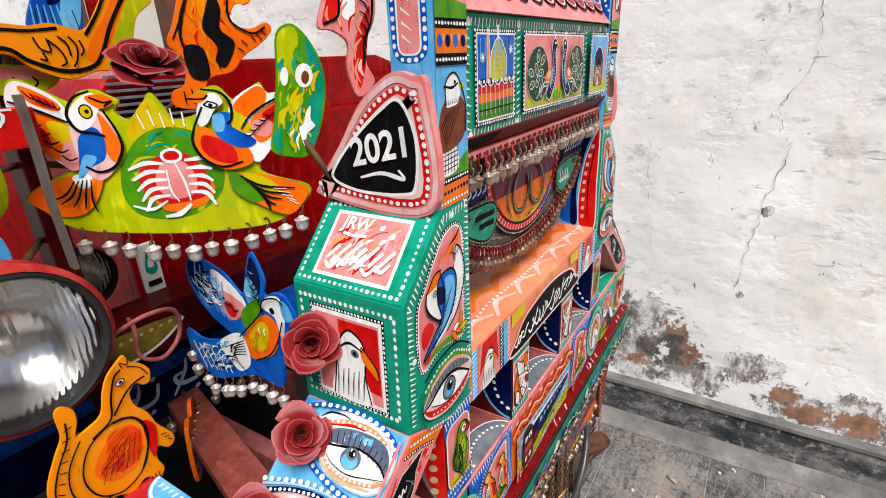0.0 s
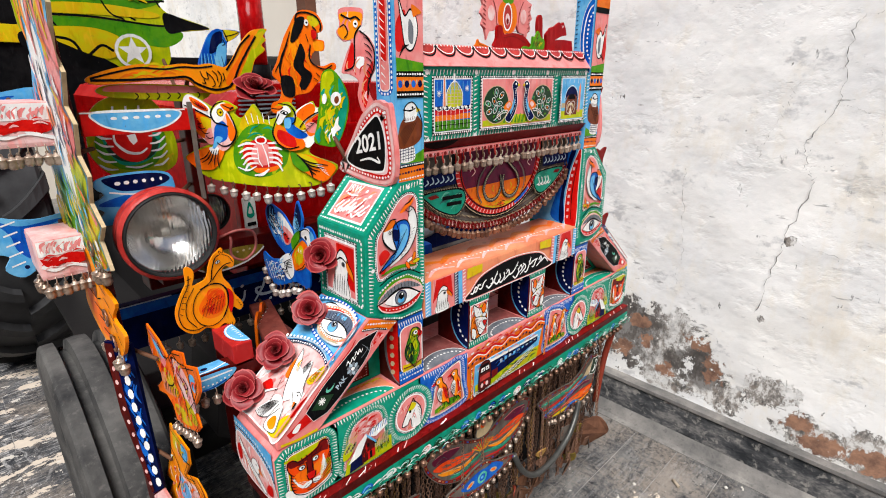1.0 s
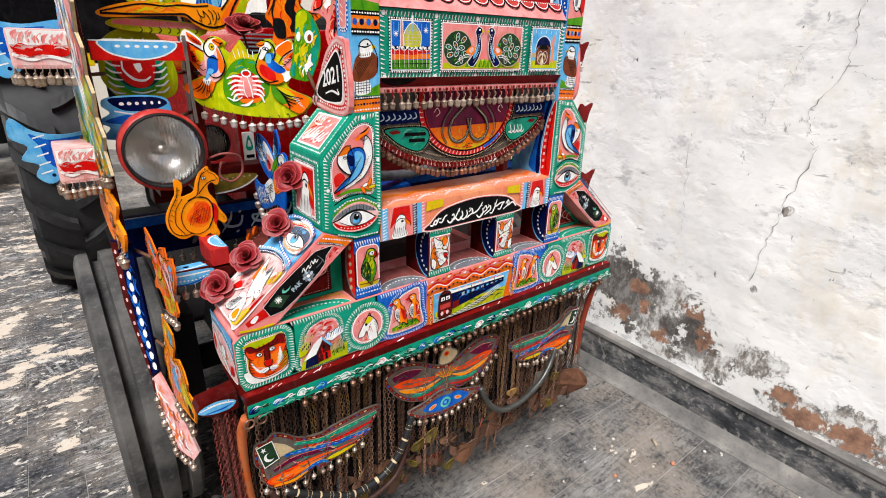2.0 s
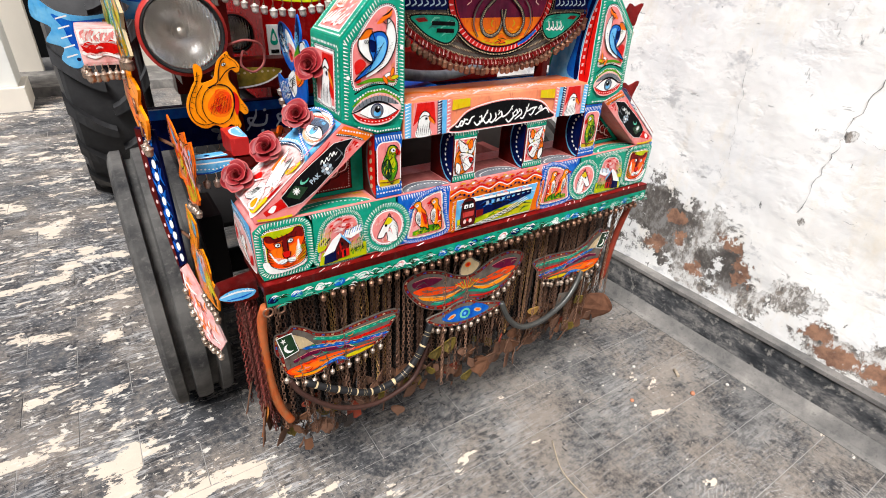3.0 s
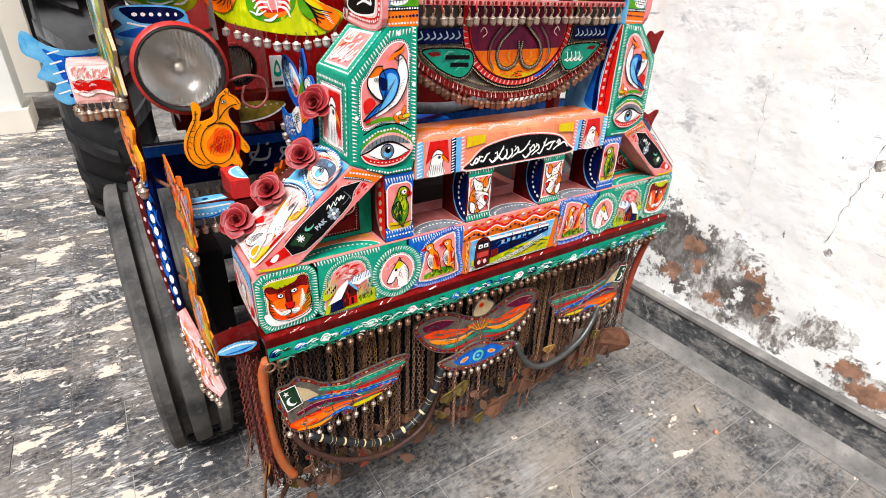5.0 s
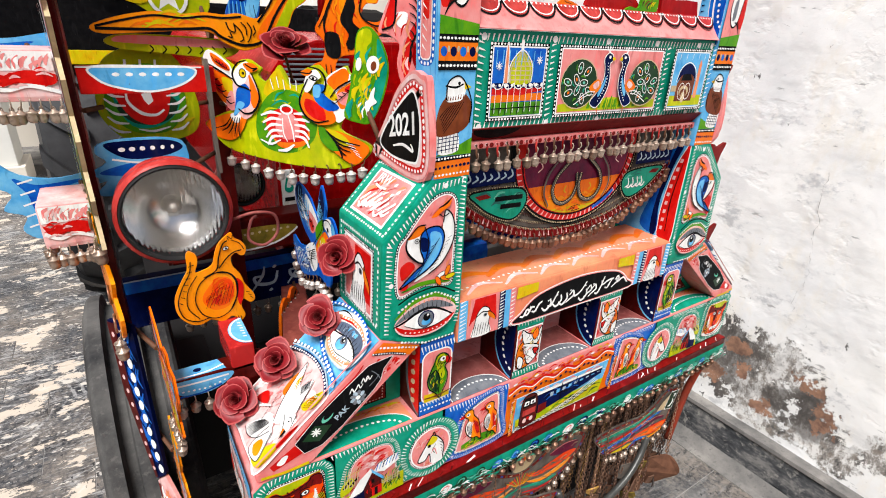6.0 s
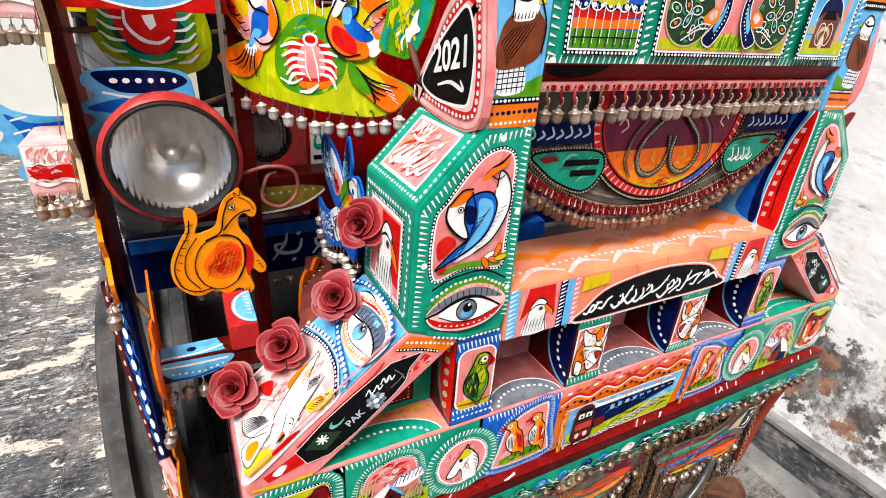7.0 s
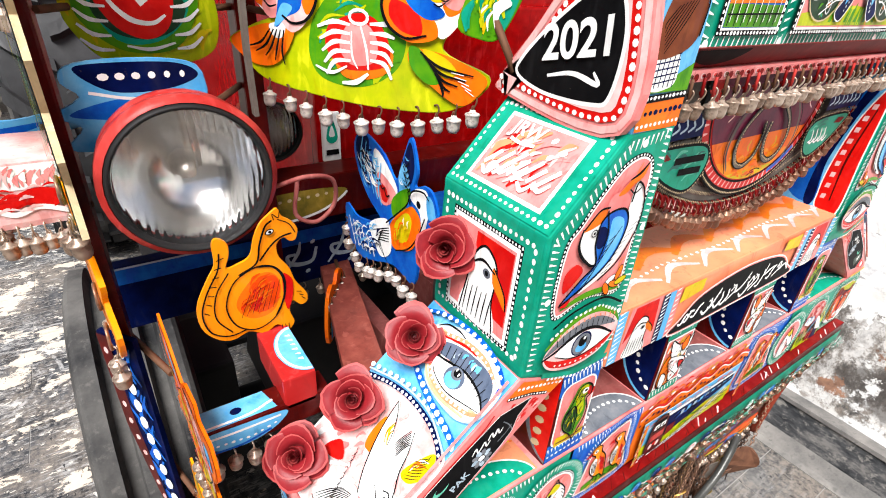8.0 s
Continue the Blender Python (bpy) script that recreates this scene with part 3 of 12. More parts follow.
def wall_plaster():
    m, nt, b = mat_base("plaster", 0.85)
    geo = nt.nodes.new("ShaderNodeNewGeometry")
    sep = nt.nodes.new("ShaderNodeSeparateXYZ")
    nt.links.new(geo.outputs["Position"], sep.inputs[0])

    def nz(scale, detail=6.0, rough=0.6, stretch=(1, 1, 1)):
        mp = nt.nodes.new("ShaderNodeMapping")
        mp.inputs["Scale"].default_value = stretch
        nt.links.new(geo.outputs["Position"], mp.inputs["Vector"])
        n = node(nt, "ShaderNodeTexNoise", Scale=scale, Detail=detail, Roughness=rough)
        nt.links.new(mp.outputs["Vector"], n.inputs["Vector"])
        return n.outputs["Fac"]
    base = mix(nt, ramp(nt, nz(2.2), [(0.38, (0, 0, 0)), (0.66, (1, 1, 1))]).outputs["Color"], (0.91, 0.885, 0.84), (0.76, 0.75, 0.735))
    base = mix(nt, ramp(nt, nz(5.0, 8, 0.7, (1, 1, 0.5)), [(0.50, (0, 0, 0)), (0.70, (0.8, 0.8, 0.8))]).outputs["Color"], base, (0.76, 0.68, 0.55))
    base = mix(nt, ramp(nt, nz(7.0, 9, 0.72, (1, 1, 1.6)), [(0.57, (0, 0, 0)), (0.66, (0.65, 0.65, 0.65))]).outputs["Color"], base, (0.38, 0.38, 0.39))
    base = mix(nt, ramp(nt, nz(6.0, 7, 0.62, (1, 0.55, 1.9)), [(0.55, (0, 0, 0)), (0.74, (0.6, 0.6, 0.6))]).outputs["Color"], base, (0.50, 0.49, 0.48))
    base = mix(nt, ramp(nt, nz(20.0, 5, 0.6, (1, 0.30, 1.5)), [(0.665, (0, 0, 0)), (0.69, (0.75, 0.75, 0.75))]).outputs["Color"], base, (0.30, 0.29, 0.28))
    base = mix(nt, ramp(nt, nz(38.0, 4, 0.6, (1, 1.0, 0.45)), [(0.715, (0, 0, 0)), (0.735, (0.9, 0.9, 0.9))]).outputs["Color"], base, (0.10, 0.095, 0.09))
    base = mix(nt, ramp(nt, nz(26.0, 6, 0.7, (1, 1, 0.35)), [(0.665, (0, 0, 0)), (0.70, (0.8, 0.8, 0.8))]).outputs["Color"], base, (0.2, 0.2, 0.2))
    # damp foot: peeled, stained, brick laid bare round a few spots
    def math2(op, x, y):
        n = nt.nodes.new("ShaderNodeMath")
        n.operation = op
        for sock, v in zip(n.inputs, (x, y)):
            if isinstance(v, (int, float)):
                sock.default_value = v
            else:
                nt.links.new(v, sock)
        return n.outputs[0]

    def spots(centres):
        best = None
        for y, z, ry, rz in centres:
            dy = math2("DIVIDE", math2("SUBTRACT", sep.outputs["Y"], y), ry)
            dz = math2("DIVIDE", math2("SUBTRACT", sep.outputs["Z"], z), rz)
            d = math2("SQRT", math2("ADD", math2("MULTIPLY", dy, dy), math2("MULTIPLY", dz, dz)), 0.0)
            best = d if best is None else math2("MINIMUM", best, d)
        return best
    ragged = math2("MULTIPLY", math2("SUBTRACT", nz(9, 10, 0.75), 0.5), 3.6)
    grime = math2("ADD", spots([(0.26, 0.46, 0.22, 0.20), (0.05, 0.38, 0.22, 0.22), (-0.12, 0.34, 0.15, 0.15), (-0.20, 0.28, 0.15, 0.10), (-0.36, 0.36, 0.10, 0.10), (-0.50, 0.26, 0.16, 0.09), (-0.70, 0.26, 0.20, 0.10), (-1.0, 0.24, 0.3, 0.07), (0.7, 0.3, 0.4, 0.13), (1.4, 0.3, 0.5, 0.12), (2.3, 0.3, 0.6, 0.12), (-0.29, 0.66, 0.016, 0.016), (-0.32, 0.97, 0.022, 0.022)]), ragged)
    damp = ramp(nt, grime, [(0.68, (1, 1, 1)), (0.78, (0, 0, 0))])
    inner = ramp(nt, nz(13, 10, 0.80, (1, 1, 0.6)), [(0.36, (0.045, 0.044, 0.044)), (0.43, (0.14, 0.13, 0.12)), (0.49, (0.34, 0.31, 0.28)), (0.53, (0.70, 0.68, 0.65))]).outputs["Color"]
    inner = mix(nt, ramp(nt, nz(30, 6, 0.7), [(0.52, (0, 0, 0)), (0.60, (0.7, 0.7, 0.7))]).outputs["Color"], inner, (0.24, 0.20, 0.165))
    soot = ramp(nt, math2("ADD", spots([(0.36, 0.42, 0.36, 0.26), (0.20, 0.58, 0.12, 0.10), (-0.10, 0.36, 0.16, 0.10)]), math2("MULTIPLY", ragged, 0.5)), [(0.70, (0.75, 0.75, 0.75)), (1.0, (0, 0, 0))])
    inner = mix(nt, soot.outputs["Color"], inner, (0.075, 0.066, 0.060))
    bricks = math2("ADD", math2("MULTIPLY", math2("SUBTRACT", nz(30, 8, 0.8, (1, 1, 0.7)), 0.5), 3.2), math2("ADD", spots([(0.16, 0.48, 0.05, 0.035), (0.12, 0.39, 0.035, 0.05), (-0.09, 0.475, 0.06, 0.03), (-0.17, 0.38, 0.045, 0.075), (-0.245, 0.42, 0.03, 0.045), (0.025, 0.295, 0.05, 0.04), (-0.455, 0.29, 0.08, 0.05), (-0.56, 0.245, 0.10, 0.045), (-0.70, 0.25, 0.10, 0.05), (0.23, 0.33, 0.05, 0.04), (-0.9, 0.24, 0.12, 0.04)]), math2("MULTIPLY", ragged, 0.9)))
    br = ramp(nt, bricks, [(0.74, (1, 1, 1)), (0.84, (0, 0, 0))])
    inner = mix(nt, br.outputs["Color"], inner, mix(nt, ramp(nt, nz(16, 9, 0.75), [(0.36, (0, 0, 0)), (0.60, (1, 1, 1))]).outputs["Color"], (0.15, 0.085, 0.062), (0.38, 0.205, 0.13)))
    col = mix(nt, damp.outputs["Color"], base, inner)
    nt.links.new(col, b.inputs["Base Color"])
    h = nt.nodes.new("ShaderNodeMath")
    h.operation = "MULTIPLY_ADD"
    h.inputs[1].default_value = 0.5
    nt.links.new(nz(4.5, 4, 0.45, (1, 0.9, 1.1)), h.inputs[0])
    nt.links.new(nz(2.4, 4, 0.5), h.inputs[2])
    h2 = nt.nodes.new("ShaderNodeMath")
    h2.operation = "MULTIPLY_ADD"
    h2.inputs[1].default_value = -0.25
    nt.links.new(damp.outputs["Color"], h2.inputs[0])
    nt.links.new(h.outputs[0], h2.inputs[2])
    pits = ramp(nt, nz(11.0, 5, 0.6, (1, 0.85, 1.15)), [(0.30, (0, 0, 0)), (0.46, (1, 1, 1))])
    h3 = math2("ADD", h2.outputs[0], math2("MULTIPLY", pits.outputs["Color"], 0.065))
    h3 = math2("ADD", h3, math2("MULTIPLY", nz(34.0, 6, 0.65), 0.05))
    bump(nt, b, h3, 0.62, 0.032)
    return m


def floor_tile():
    m, nt, b = mat_base("cement_tile", 0.5)
    geo = nt.nodes.new("ShaderNodeNewGeometry")
    sep = nt.nodes.new("ShaderNodeSeparateXYZ")
    nt.links.new(geo.outputs["Position"], sep.inputs[0])
    info = nt.nodes.new("ShaderNodeObjectInfo")
    both_r = nt.nodes.new("ShaderNodeMath")
    nt.links.new(info.outputs["Random"], both_r.inputs[0])
    nt.links.new(geo.outputs["Random Per Island"], both_r.inputs[1])
    each = nt.nodes.new("ShaderNodeMath")
    each.operation = "FRACT"
    nt.links.new(both_r.outputs[0], each.inputs[0])

    def nz(scale, detail=6.0, rough=0.6, stretch=(1, 1, 1), turn=0.0):
        mp = nt.nodes.new("ShaderNodeMapping")
        mp.inputs["Scale"].default_value = stretch
        mp.inputs["Rotation"].default_value = (0, 0, turn)
        nt.links.new(geo.outputs["Position"], mp.inputs["Vector"])
        n = node(nt, "ShaderNodeTexNoise", Scale=scale, Detail=detail, Roughness=rough)
        nt.links.new(mp.outputs["Vector"], n.inputs["Vector"])
        return n.outputs["Fac"]
    def plus(x, y, k):
        """x + k * (y - 0.5)"""
        n = nt.nodes.new("ShaderNodeMath")
        n.operation = "MULTIPLY_ADD"
        nt.links.new(y, n.inputs[0])
        n.inputs[1].default_value = k
        nt.links.new(x, n.inputs[2])
        m2 = nt.nodes.new("ShaderNodeMath")
        m2.operation = "SUBTRACT"
        nt.links.new(n.outputs[0], m2.inputs[0])
        m2.inputs[1].default_value = 0.5 * k
        return m2.outputs[0]

    def ramp2(v, lo, hi, top=1.0):
        return ramp(nt, v, [(lo, (0, 0, 0)), (hi, (top, top, top))]).outputs["Color"]

    def span(sock, a, b, lo, hi):
        r = nt.nodes.new("ShaderNodeMapRange")
        for k, v in zip((1, 2, 3, 4), (a, b, lo, hi)):
            r.inputs[k].default_value = v
        nt.links.new(sock, r.inputs[0])
        return r.outputs[0]
    patchy = nz(3.2, 8, 0.65)
    grain = nz(55, 8, 0.75)
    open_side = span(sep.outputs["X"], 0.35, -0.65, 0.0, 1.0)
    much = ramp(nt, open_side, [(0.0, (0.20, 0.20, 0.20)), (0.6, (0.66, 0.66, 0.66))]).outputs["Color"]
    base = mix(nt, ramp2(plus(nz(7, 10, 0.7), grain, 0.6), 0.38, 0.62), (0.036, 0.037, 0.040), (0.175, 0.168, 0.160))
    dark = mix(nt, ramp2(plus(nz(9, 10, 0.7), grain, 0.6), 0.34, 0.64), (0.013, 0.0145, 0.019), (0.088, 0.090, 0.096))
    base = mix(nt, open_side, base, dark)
    tone = ramp(nt, each.outputs[0], [(0.0, (0.80, 0.80, 0.81)), (1.0, (1.18, 1.17, 1.15))])
    base = mix(nt, 1.0, base, tone.outputs["Color"], "MULTIPLY")
    # brown dust trodden in
    base = mix(nt, ramp2(plus(nz(2.6, 8, 0.68), grain, 0.7), 0.44, 0.64, 0.75), base, (0.235, 0.198, 0.165))
    # crisp scuffs: fine streaks in four directions, gathered in clusters
    for turn, st, sc_, lo in ((0.15, (0.28, 2.2, 1), 34, 0.585), (1.1, (0.30, 2.0, 1), 40, 0.60), (-0.7, (0.30, 2.4, 1), 30, 0.60), (2.1, (0.35, 1.6, 1), 52, 0.605)):
        streak = nz(sc_, 7, 0.68, st, turn)
        streak.node.inputs["Distortion"].default_value = 0.35
        base = mix(nt, mix(nt, 1.0, ramp2(plus(streak, patchy, 0.42), lo, lo + 0.025), much, "MULTIPLY"), base, (0.35, 0.34, 0.33))
    base = mix(nt, ramp2(plus(nz(26, 8, 0.72, (0.5, 1.5, 1), 0.9), nz(4.0, 6), 0.4), 0.60, 0.64, 0.75), base, (0.022, 0.023, 0.026))
    # curled broom marks
    for cx, cy, reach, sc_, tone_ in ((0.98, -0.78, 0.40, 26.0, 0.34), (-0.95, 1.75, 0.50, 9.0, 0.50), (-0.72, 0.12, 0.30, 13.0, 0.46)):
        mpw = nt.nodes.new("ShaderNodeMapping")
        mpw.inputs["Location"].default_value = (-cx, -cy, 0)
        nt.links.new(geo.outputs["Position"], mpw.inputs["Vector"])
        wv = node(nt, "ShaderNodeTexWave", Scale=sc_, Distortion=3.2, Detail=5.0, Detail_Scale=1.6)
        wv.wave_type = "RINGS"
        wv.rings_direction = "Z"
        nt.links.new(mpw.outputs["Vector"], wv.inputs["Vector"])
        far_ = nt.nodes.new("ShaderNodeVectorMath")
        far_.operation = "LENGTH"
        nt.links.new(mpw.outputs["Vector"], far_.inputs[0])
        near = span(far_.outputs["Value"], reach, reach * 0.7, 0.0, 1.0)
        near = mix(nt, 1.0, near, ramp2(plus(nz(6.0, 6, 0.7, (1, 1, 1), cx), grain, 0.9), 0.50, 0.62), "MULTIPLY")
        both = mix(nt, 1.0, ramp2(wv.outputs["Fac"], 0.66, 0.88, 0.55), near, "MULTIPLY")
        base = mix(nt, both, base, (tone_, tone_ * 0.97, tone_ * 0.94))
    # worn cream coat in ragged chips, densest on the open side before the wheel
    cover = plus(nz(6.2, 9, 0.60, (0.80, 1.50, 1), 0.28), nz(1.5, 3, 0.5), 0.34)
    cover = plus(cover, nz(42, 6, 0.7, (0.7, 1.4, 1)), 0.26)
    add = nt.nodes.new("ShaderNodeMath")
    nt.links.new(cover, add.inputs[0])
    nt.links.new(span(sep.outputs["X"], 0.35, -0.50, -0.12, 0.035), add.inputs[1])
    less = nt.nodes.new("ShaderNodeMath")
    less.operation = "SUBTRACT"
    nt.links.new(add.outputs[0], less.inputs[0])
    nt.links.new(span(sep.outputs["Y"], 0.0, 0.7, 0.0, 0.050), less.inputs[1])
    coat = mix(nt, plus(nz(14, 6), grain, 0.6), (0.62, 0.53, 0.43), (0.46, 0.39, 0.32))
    cover = plus(less.outputs[0], each.outputs[0], 0.09)
    col = mix(nt, ramp2(cover, 0.573, 0.578), base, coat)
    col = mix(nt, ramp2(nz(85, 4, 0.6), 0.69, 0.72, 0.85), col, (0.50, 0.48, 0.45))
    # small pale chips scattered over the dark coat
    chips = plus(nz(24, 5, 0.62, (0.8, 1.3, 1), 0.5), nz(3.4, 4, 0.6, (1, 1, 1), 1.0), 0.34)
    chips = plus(chips, open_side, 0.085)
    col = mix(nt, ramp2(chips, 0.650, 0.660, 0.9), col, (0.56, 0.52, 0.46))
    col = mix(nt, ramp2(plus(nz(60, 4, 0.6, (1.4, 0.5, 1), 0.8), nz(3.0, 4, 0.6, (1, 1, 1), 2.0), 0.4), 0.665, 0.68, 0.9), col, (0.015, 0.015, 0.017))
    nt.links.new(col, b.inputs["Base Color"])
    rr = nt.nodes.new("ShaderNodeMapRange")
    rr.inputs[3].default_value, rr.inputs[4].default_value = 0.32, 0.75
    nt.links.new(nz(8, 5), rr.inputs[0])
    nt.links.new(rr.outputs[0], b.inputs["Roughness"])
    bump(nt, b, nz(22, 8, 0.7), 0.3, 0.006)
    return m


wall_plaster()
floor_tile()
plain("grout", (0.29, 0.275, 0.26), 0.9, 0, 25, 0.5)
m, nt, b = mat_base("skirting_black", 0.7)
n1 = noise_of(nt, 7.0, 9.0, 0.72, (1, 1, 2.2))
n2 = noise_of(nt, 30.0, 6.0, 0.7)
c = ramp(nt, n1.outputs["Fac"], [(0.38, (0.022, 0.024, 0.027)), (0.50, (0.07, 0.071, 0.074)), (0.60, (0.20, 0.19, 0.18))])
c2 = mix(nt, ramp(nt, n2.outputs["Fac"], [(0.55, (0, 0, 0)), (0.63, (0.7, 0.7, 0.7))]).outputs["Color"], c.outputs["Color"], (0.33, 0.31, 0.28))
nt.links.new(c2, b.inputs["Base Color"])
bump(nt, b, n1.outputs["Fac"], 0.3, 0.006)
m, nt, b = mat_base("skirting_dust", 0.9)
n1 = noise_of(nt, 5.0, 9.0, 0.7)
n2 = noise_of(nt, 40.0, 6.0, 0.7)
c = ramp(nt, n1.outputs["Fac"], [(0.36, (0.09, 0.088, 0.085)), (0.52, (0.19, 0.178, 0.165)), (0.66, (0.32, 0.30, 0.27))])
c = mix(nt, ramp(nt, n2.outputs["Fac"], [(0.56, (0, 0, 0)), (0.66, (0.7, 0.7, 0.7))]).outputs["Color"], c.outputs["Color"], (0.08, 0.078, 0.075))
nt.links.new(c, b.inputs["Base Color"])
bump(nt, b, n2.outputs["Fac"], 0.3, 0.004)
plain("crack_dark", (0.10, 0.095, 0.09), 0.9)

# ---- setting ----
bm = bmesh.new()
box(bm, -9, 1.75, -6, 9, -0.2, -0.0022, 0)
floor = tagged(link_mesh("floor", bm, "grout"), "grey cement tile floor with worn cream paint", "floor", kind="structure")

# uneven plastered wall beside the tractor
bm = bmesh.new()
NY, NZ_ = 150, 60
Y0, Y1, Z1 = -5.5, 9.0, 3.6
grid = []
for i in range(NY + 1):
    row = []
    for k in range(NZ_ + 1):
        y, z = Y0 + (Y1 - Y0) * i / NY, Z1 * k / NZ_
        d = 0.012 * noise.noise(Vector((y * 1.7, z * 1.7, 3.0))) + 0.006 * noise.noise(Vector((y * 6, z * 6, 9.0)))
        row.append(bm.verts.new((1.5 + d, y, z)))
    grid.append(row)
for i in range(NY):
    for k in range(NZ_):
        bm.faces.new((grid[i][k], grid[i][k + 1], grid[i + 1][k + 1], grid[i + 1][k])).smooth = True
back = [bm.verts.new((1.75, y, z)) for y, z in ((Y0, 0), (Y1, 0), (Y1, Z1), (Y0, Z1))]
bm.faces.new(back)
bm.faces.new([grid[i][NZ_] for i in range(NY + 1)] + [back[2], back[3]])
bm.faces.new([grid[NY][k] for k in range(NZ_ + 1)] + [back[2], back[1]])
bm.faces.new([grid[0][k] for k in range(NZ_ + 1)] + [back[3], back[0]])
wall_side = tagged(link_mesh("wall_side", bm, "plaster"), "old whitewashed plaster wall, cracked and peeling at its foot", "wall", kind="structure")

# skirting with a pale ledge
bm = bmesh.new()
box(bm, 1.462, 1.52, Y0, Y1, -0.01, 0.176, 0.004)
skirt = tagged(link_mesh("baseboard", bm, "skirting_black"), "black painted cement skirting, scuffed and dusty", "skirting", kind="structure")
bm = bmesh.new()
box(bm, 1.455, 1.52, Y0, Y1, 0.178, 0.196, 0.003)
part("ledge", bm, "skirting_dust", skirt, "pale chipped ledge")
bm = bmesh.new()
add_prism(bm, [(1.40, -0.008), (1.458, -0.008), (1.458, 0.052), (1.43, 0.006), (1.40, 0.003)], lambda u, v, w: (u, w, v), Y0, Y1)
part("dust_fillet", bm, "skirting_dust", skirt, "grey cement fillet at the floor")

# bare patches and cracks on the wall
rw = random.Random(11)


def crack(pts, w, jitter=0.012):
    P = curve([(y, z, 0) for y, z in pts], 9)
    bm = bmesh.new()
    L, Rr = [], []
    n = len(P)
    for i, p in enumerate(P):
        ww = w * (0.15 + 0.95 * rw.random() ** 2)
        q = Vector((p.x + rw.uniform(-jitter, jitter), p.y + rw.uniform(-jitter, jitter) * 0.5))
        d = 0.012 * noise.noise(Vector((q.x * 1.7, q.y * 1.7, 3.0))) + 0.006 * noise.noise(Vector((q.x * 6, q.y * 6, 9.0)))
        L.append(bm.verts.new((1.4945 + d, q.x - ww, q.y)))
        Rr.append(bm.verts.new((1.4945 + d, q.x + ww, q.y)))
    for i in range(n - 1):
        bm.faces.new((L[i], L[i + 1], Rr[i + 1], Rr[i]))
    part("crack", bm, "crack_dark", wall_side)


crack([(-0.421, 1.694), (-0.366, 1.675), (-0.362, 1.564), (-0.361, 1.43), (-0.308, 1.32), (-0.321, 1.228), (-0.352, 1.175), (-0.311, 1.009), (-0.293, 0.877), (-0.272, 0.689)], 0.0013, 0.008)
crack([(-0.321, 1.235), (-0.37, 1.24), (-0.42, 1.25)], 0.0009, 0.004)
crack([(-0.36, 1.43), (-0.40, 1.43), (-0.45, 1.41)], 0.0009, 0.004)
crack([(-0.31, 0.985), (-0.38, 0.965), (-0.46, 0.95), (-0.6, 0.94), (-0.8, 0.95)], 0.0010, 0.008)
crack([(0.062, 1.18), (0.05, 1.0), (0.032, 0.91), (0.03, 0.80), (0.036, 0.711)], 0.0006, 0.008)
crack([(-0.248, 1.506), (-0.225, 1.42), (-0.198, 1.339), (-0.18, 1.30), (-0.173, 1.239)], 0.0007, 0.012)
crack([(0.33, 1.60), (0.1, 1.58), (-0.15, 1.60)], 0.0007, 0.008)

# back of the yard: wall, door frame, pillar with its step, dark doorway
bm = bmesh.new()
box(bm, -9, -1.0, 7.0, 7.25, -0.01, 3.6, 0)
box(bm, -0.1, 1.52, 7.0, 7.25, -0.01, 3.6, 0)
box(bm, -1.0, -0.1, 7.0, 7.25, 2.1, 3.6, 0)
wall_back = tagged(link_mesh("wall_back", bm, "cream_wall"), "cream plastered wall behind the tractor", "wall", kind="structure")
bm = bmesh.new()
box(bm, -9.25, -9.0, -6, 9, -0.01, 3.6, 0)
tagged(link_mesh("wall_far_side", bm, "cream_wall"), "plain cream yard wall", "wall", kind="structure")
bm = bmesh.new()
box(bm, -9, 1.75, -6.25, -6.0, -0.01, 3.6, 0)
tagged(link_mesh("wall_front", bm, "cream_wall"), "plain cream yard wall", "wall", kind="structure")
# added wall, coloured near-black so that the doorway looks unlit
bm = bmesh.new()
box(bm, -2.2, 1.5, 8.75, 9.0, -0.01, 3.6, 0)
tagged(link_mesh("wall_inner", bm, "void"), "added near-black wall standing for the unlit inside of the doorway", "wall", kind="structure")
bm = bmesh.new()
box(bm, -2.0, -1.13, 5.45, 5.95, 0.22, 3.5, 0.01)
pillar = tagged(link_mesh("pillar", bm, "white_pillar"), "white plastered pillar with a stained foot", "pillar", kind="structure")
bm = bmesh.new()
box(bm, -2.06, -1.08, 5.40, 6.0, -0.01, 0.22, 0.008)
part("plinth", bm, "cream_wall", pillar, "cream cement plinth")
bm = bmesh.new()
box(bm, -3.4, 1.5, 6.0, 7.0, -0.01, 0.10, 0.006)
tagged(link_mesh("step", bm, "skirting_dust"), "low cement step before the doorway", "step", kind="structure")
bm = bmesh.new()
box(bm, 1.42, 1.52, 2.66, 2.78, 0.2, 2.3, 0.006)
box(bm, 1.42, 1.52, 3.62, 3.74, 0.2, 2.3, 0.006)
box(bm, 1.42, 1.52, 2.78, 3.62, 2.2, 2.3, 0.006)
door_frame = tagged(link_mesh("door_1", bm, "wood"), "dark brown wooden door frame in the plaster wall", "door", kind="structure")
bm = bmesh.new()
box(bm, 1.45, 1.53, 2.78, 3.62, 0.2, 2.2, 0.004)
part("door_leaf", bm, "cream_wall", door_frame, "cream door leaf")

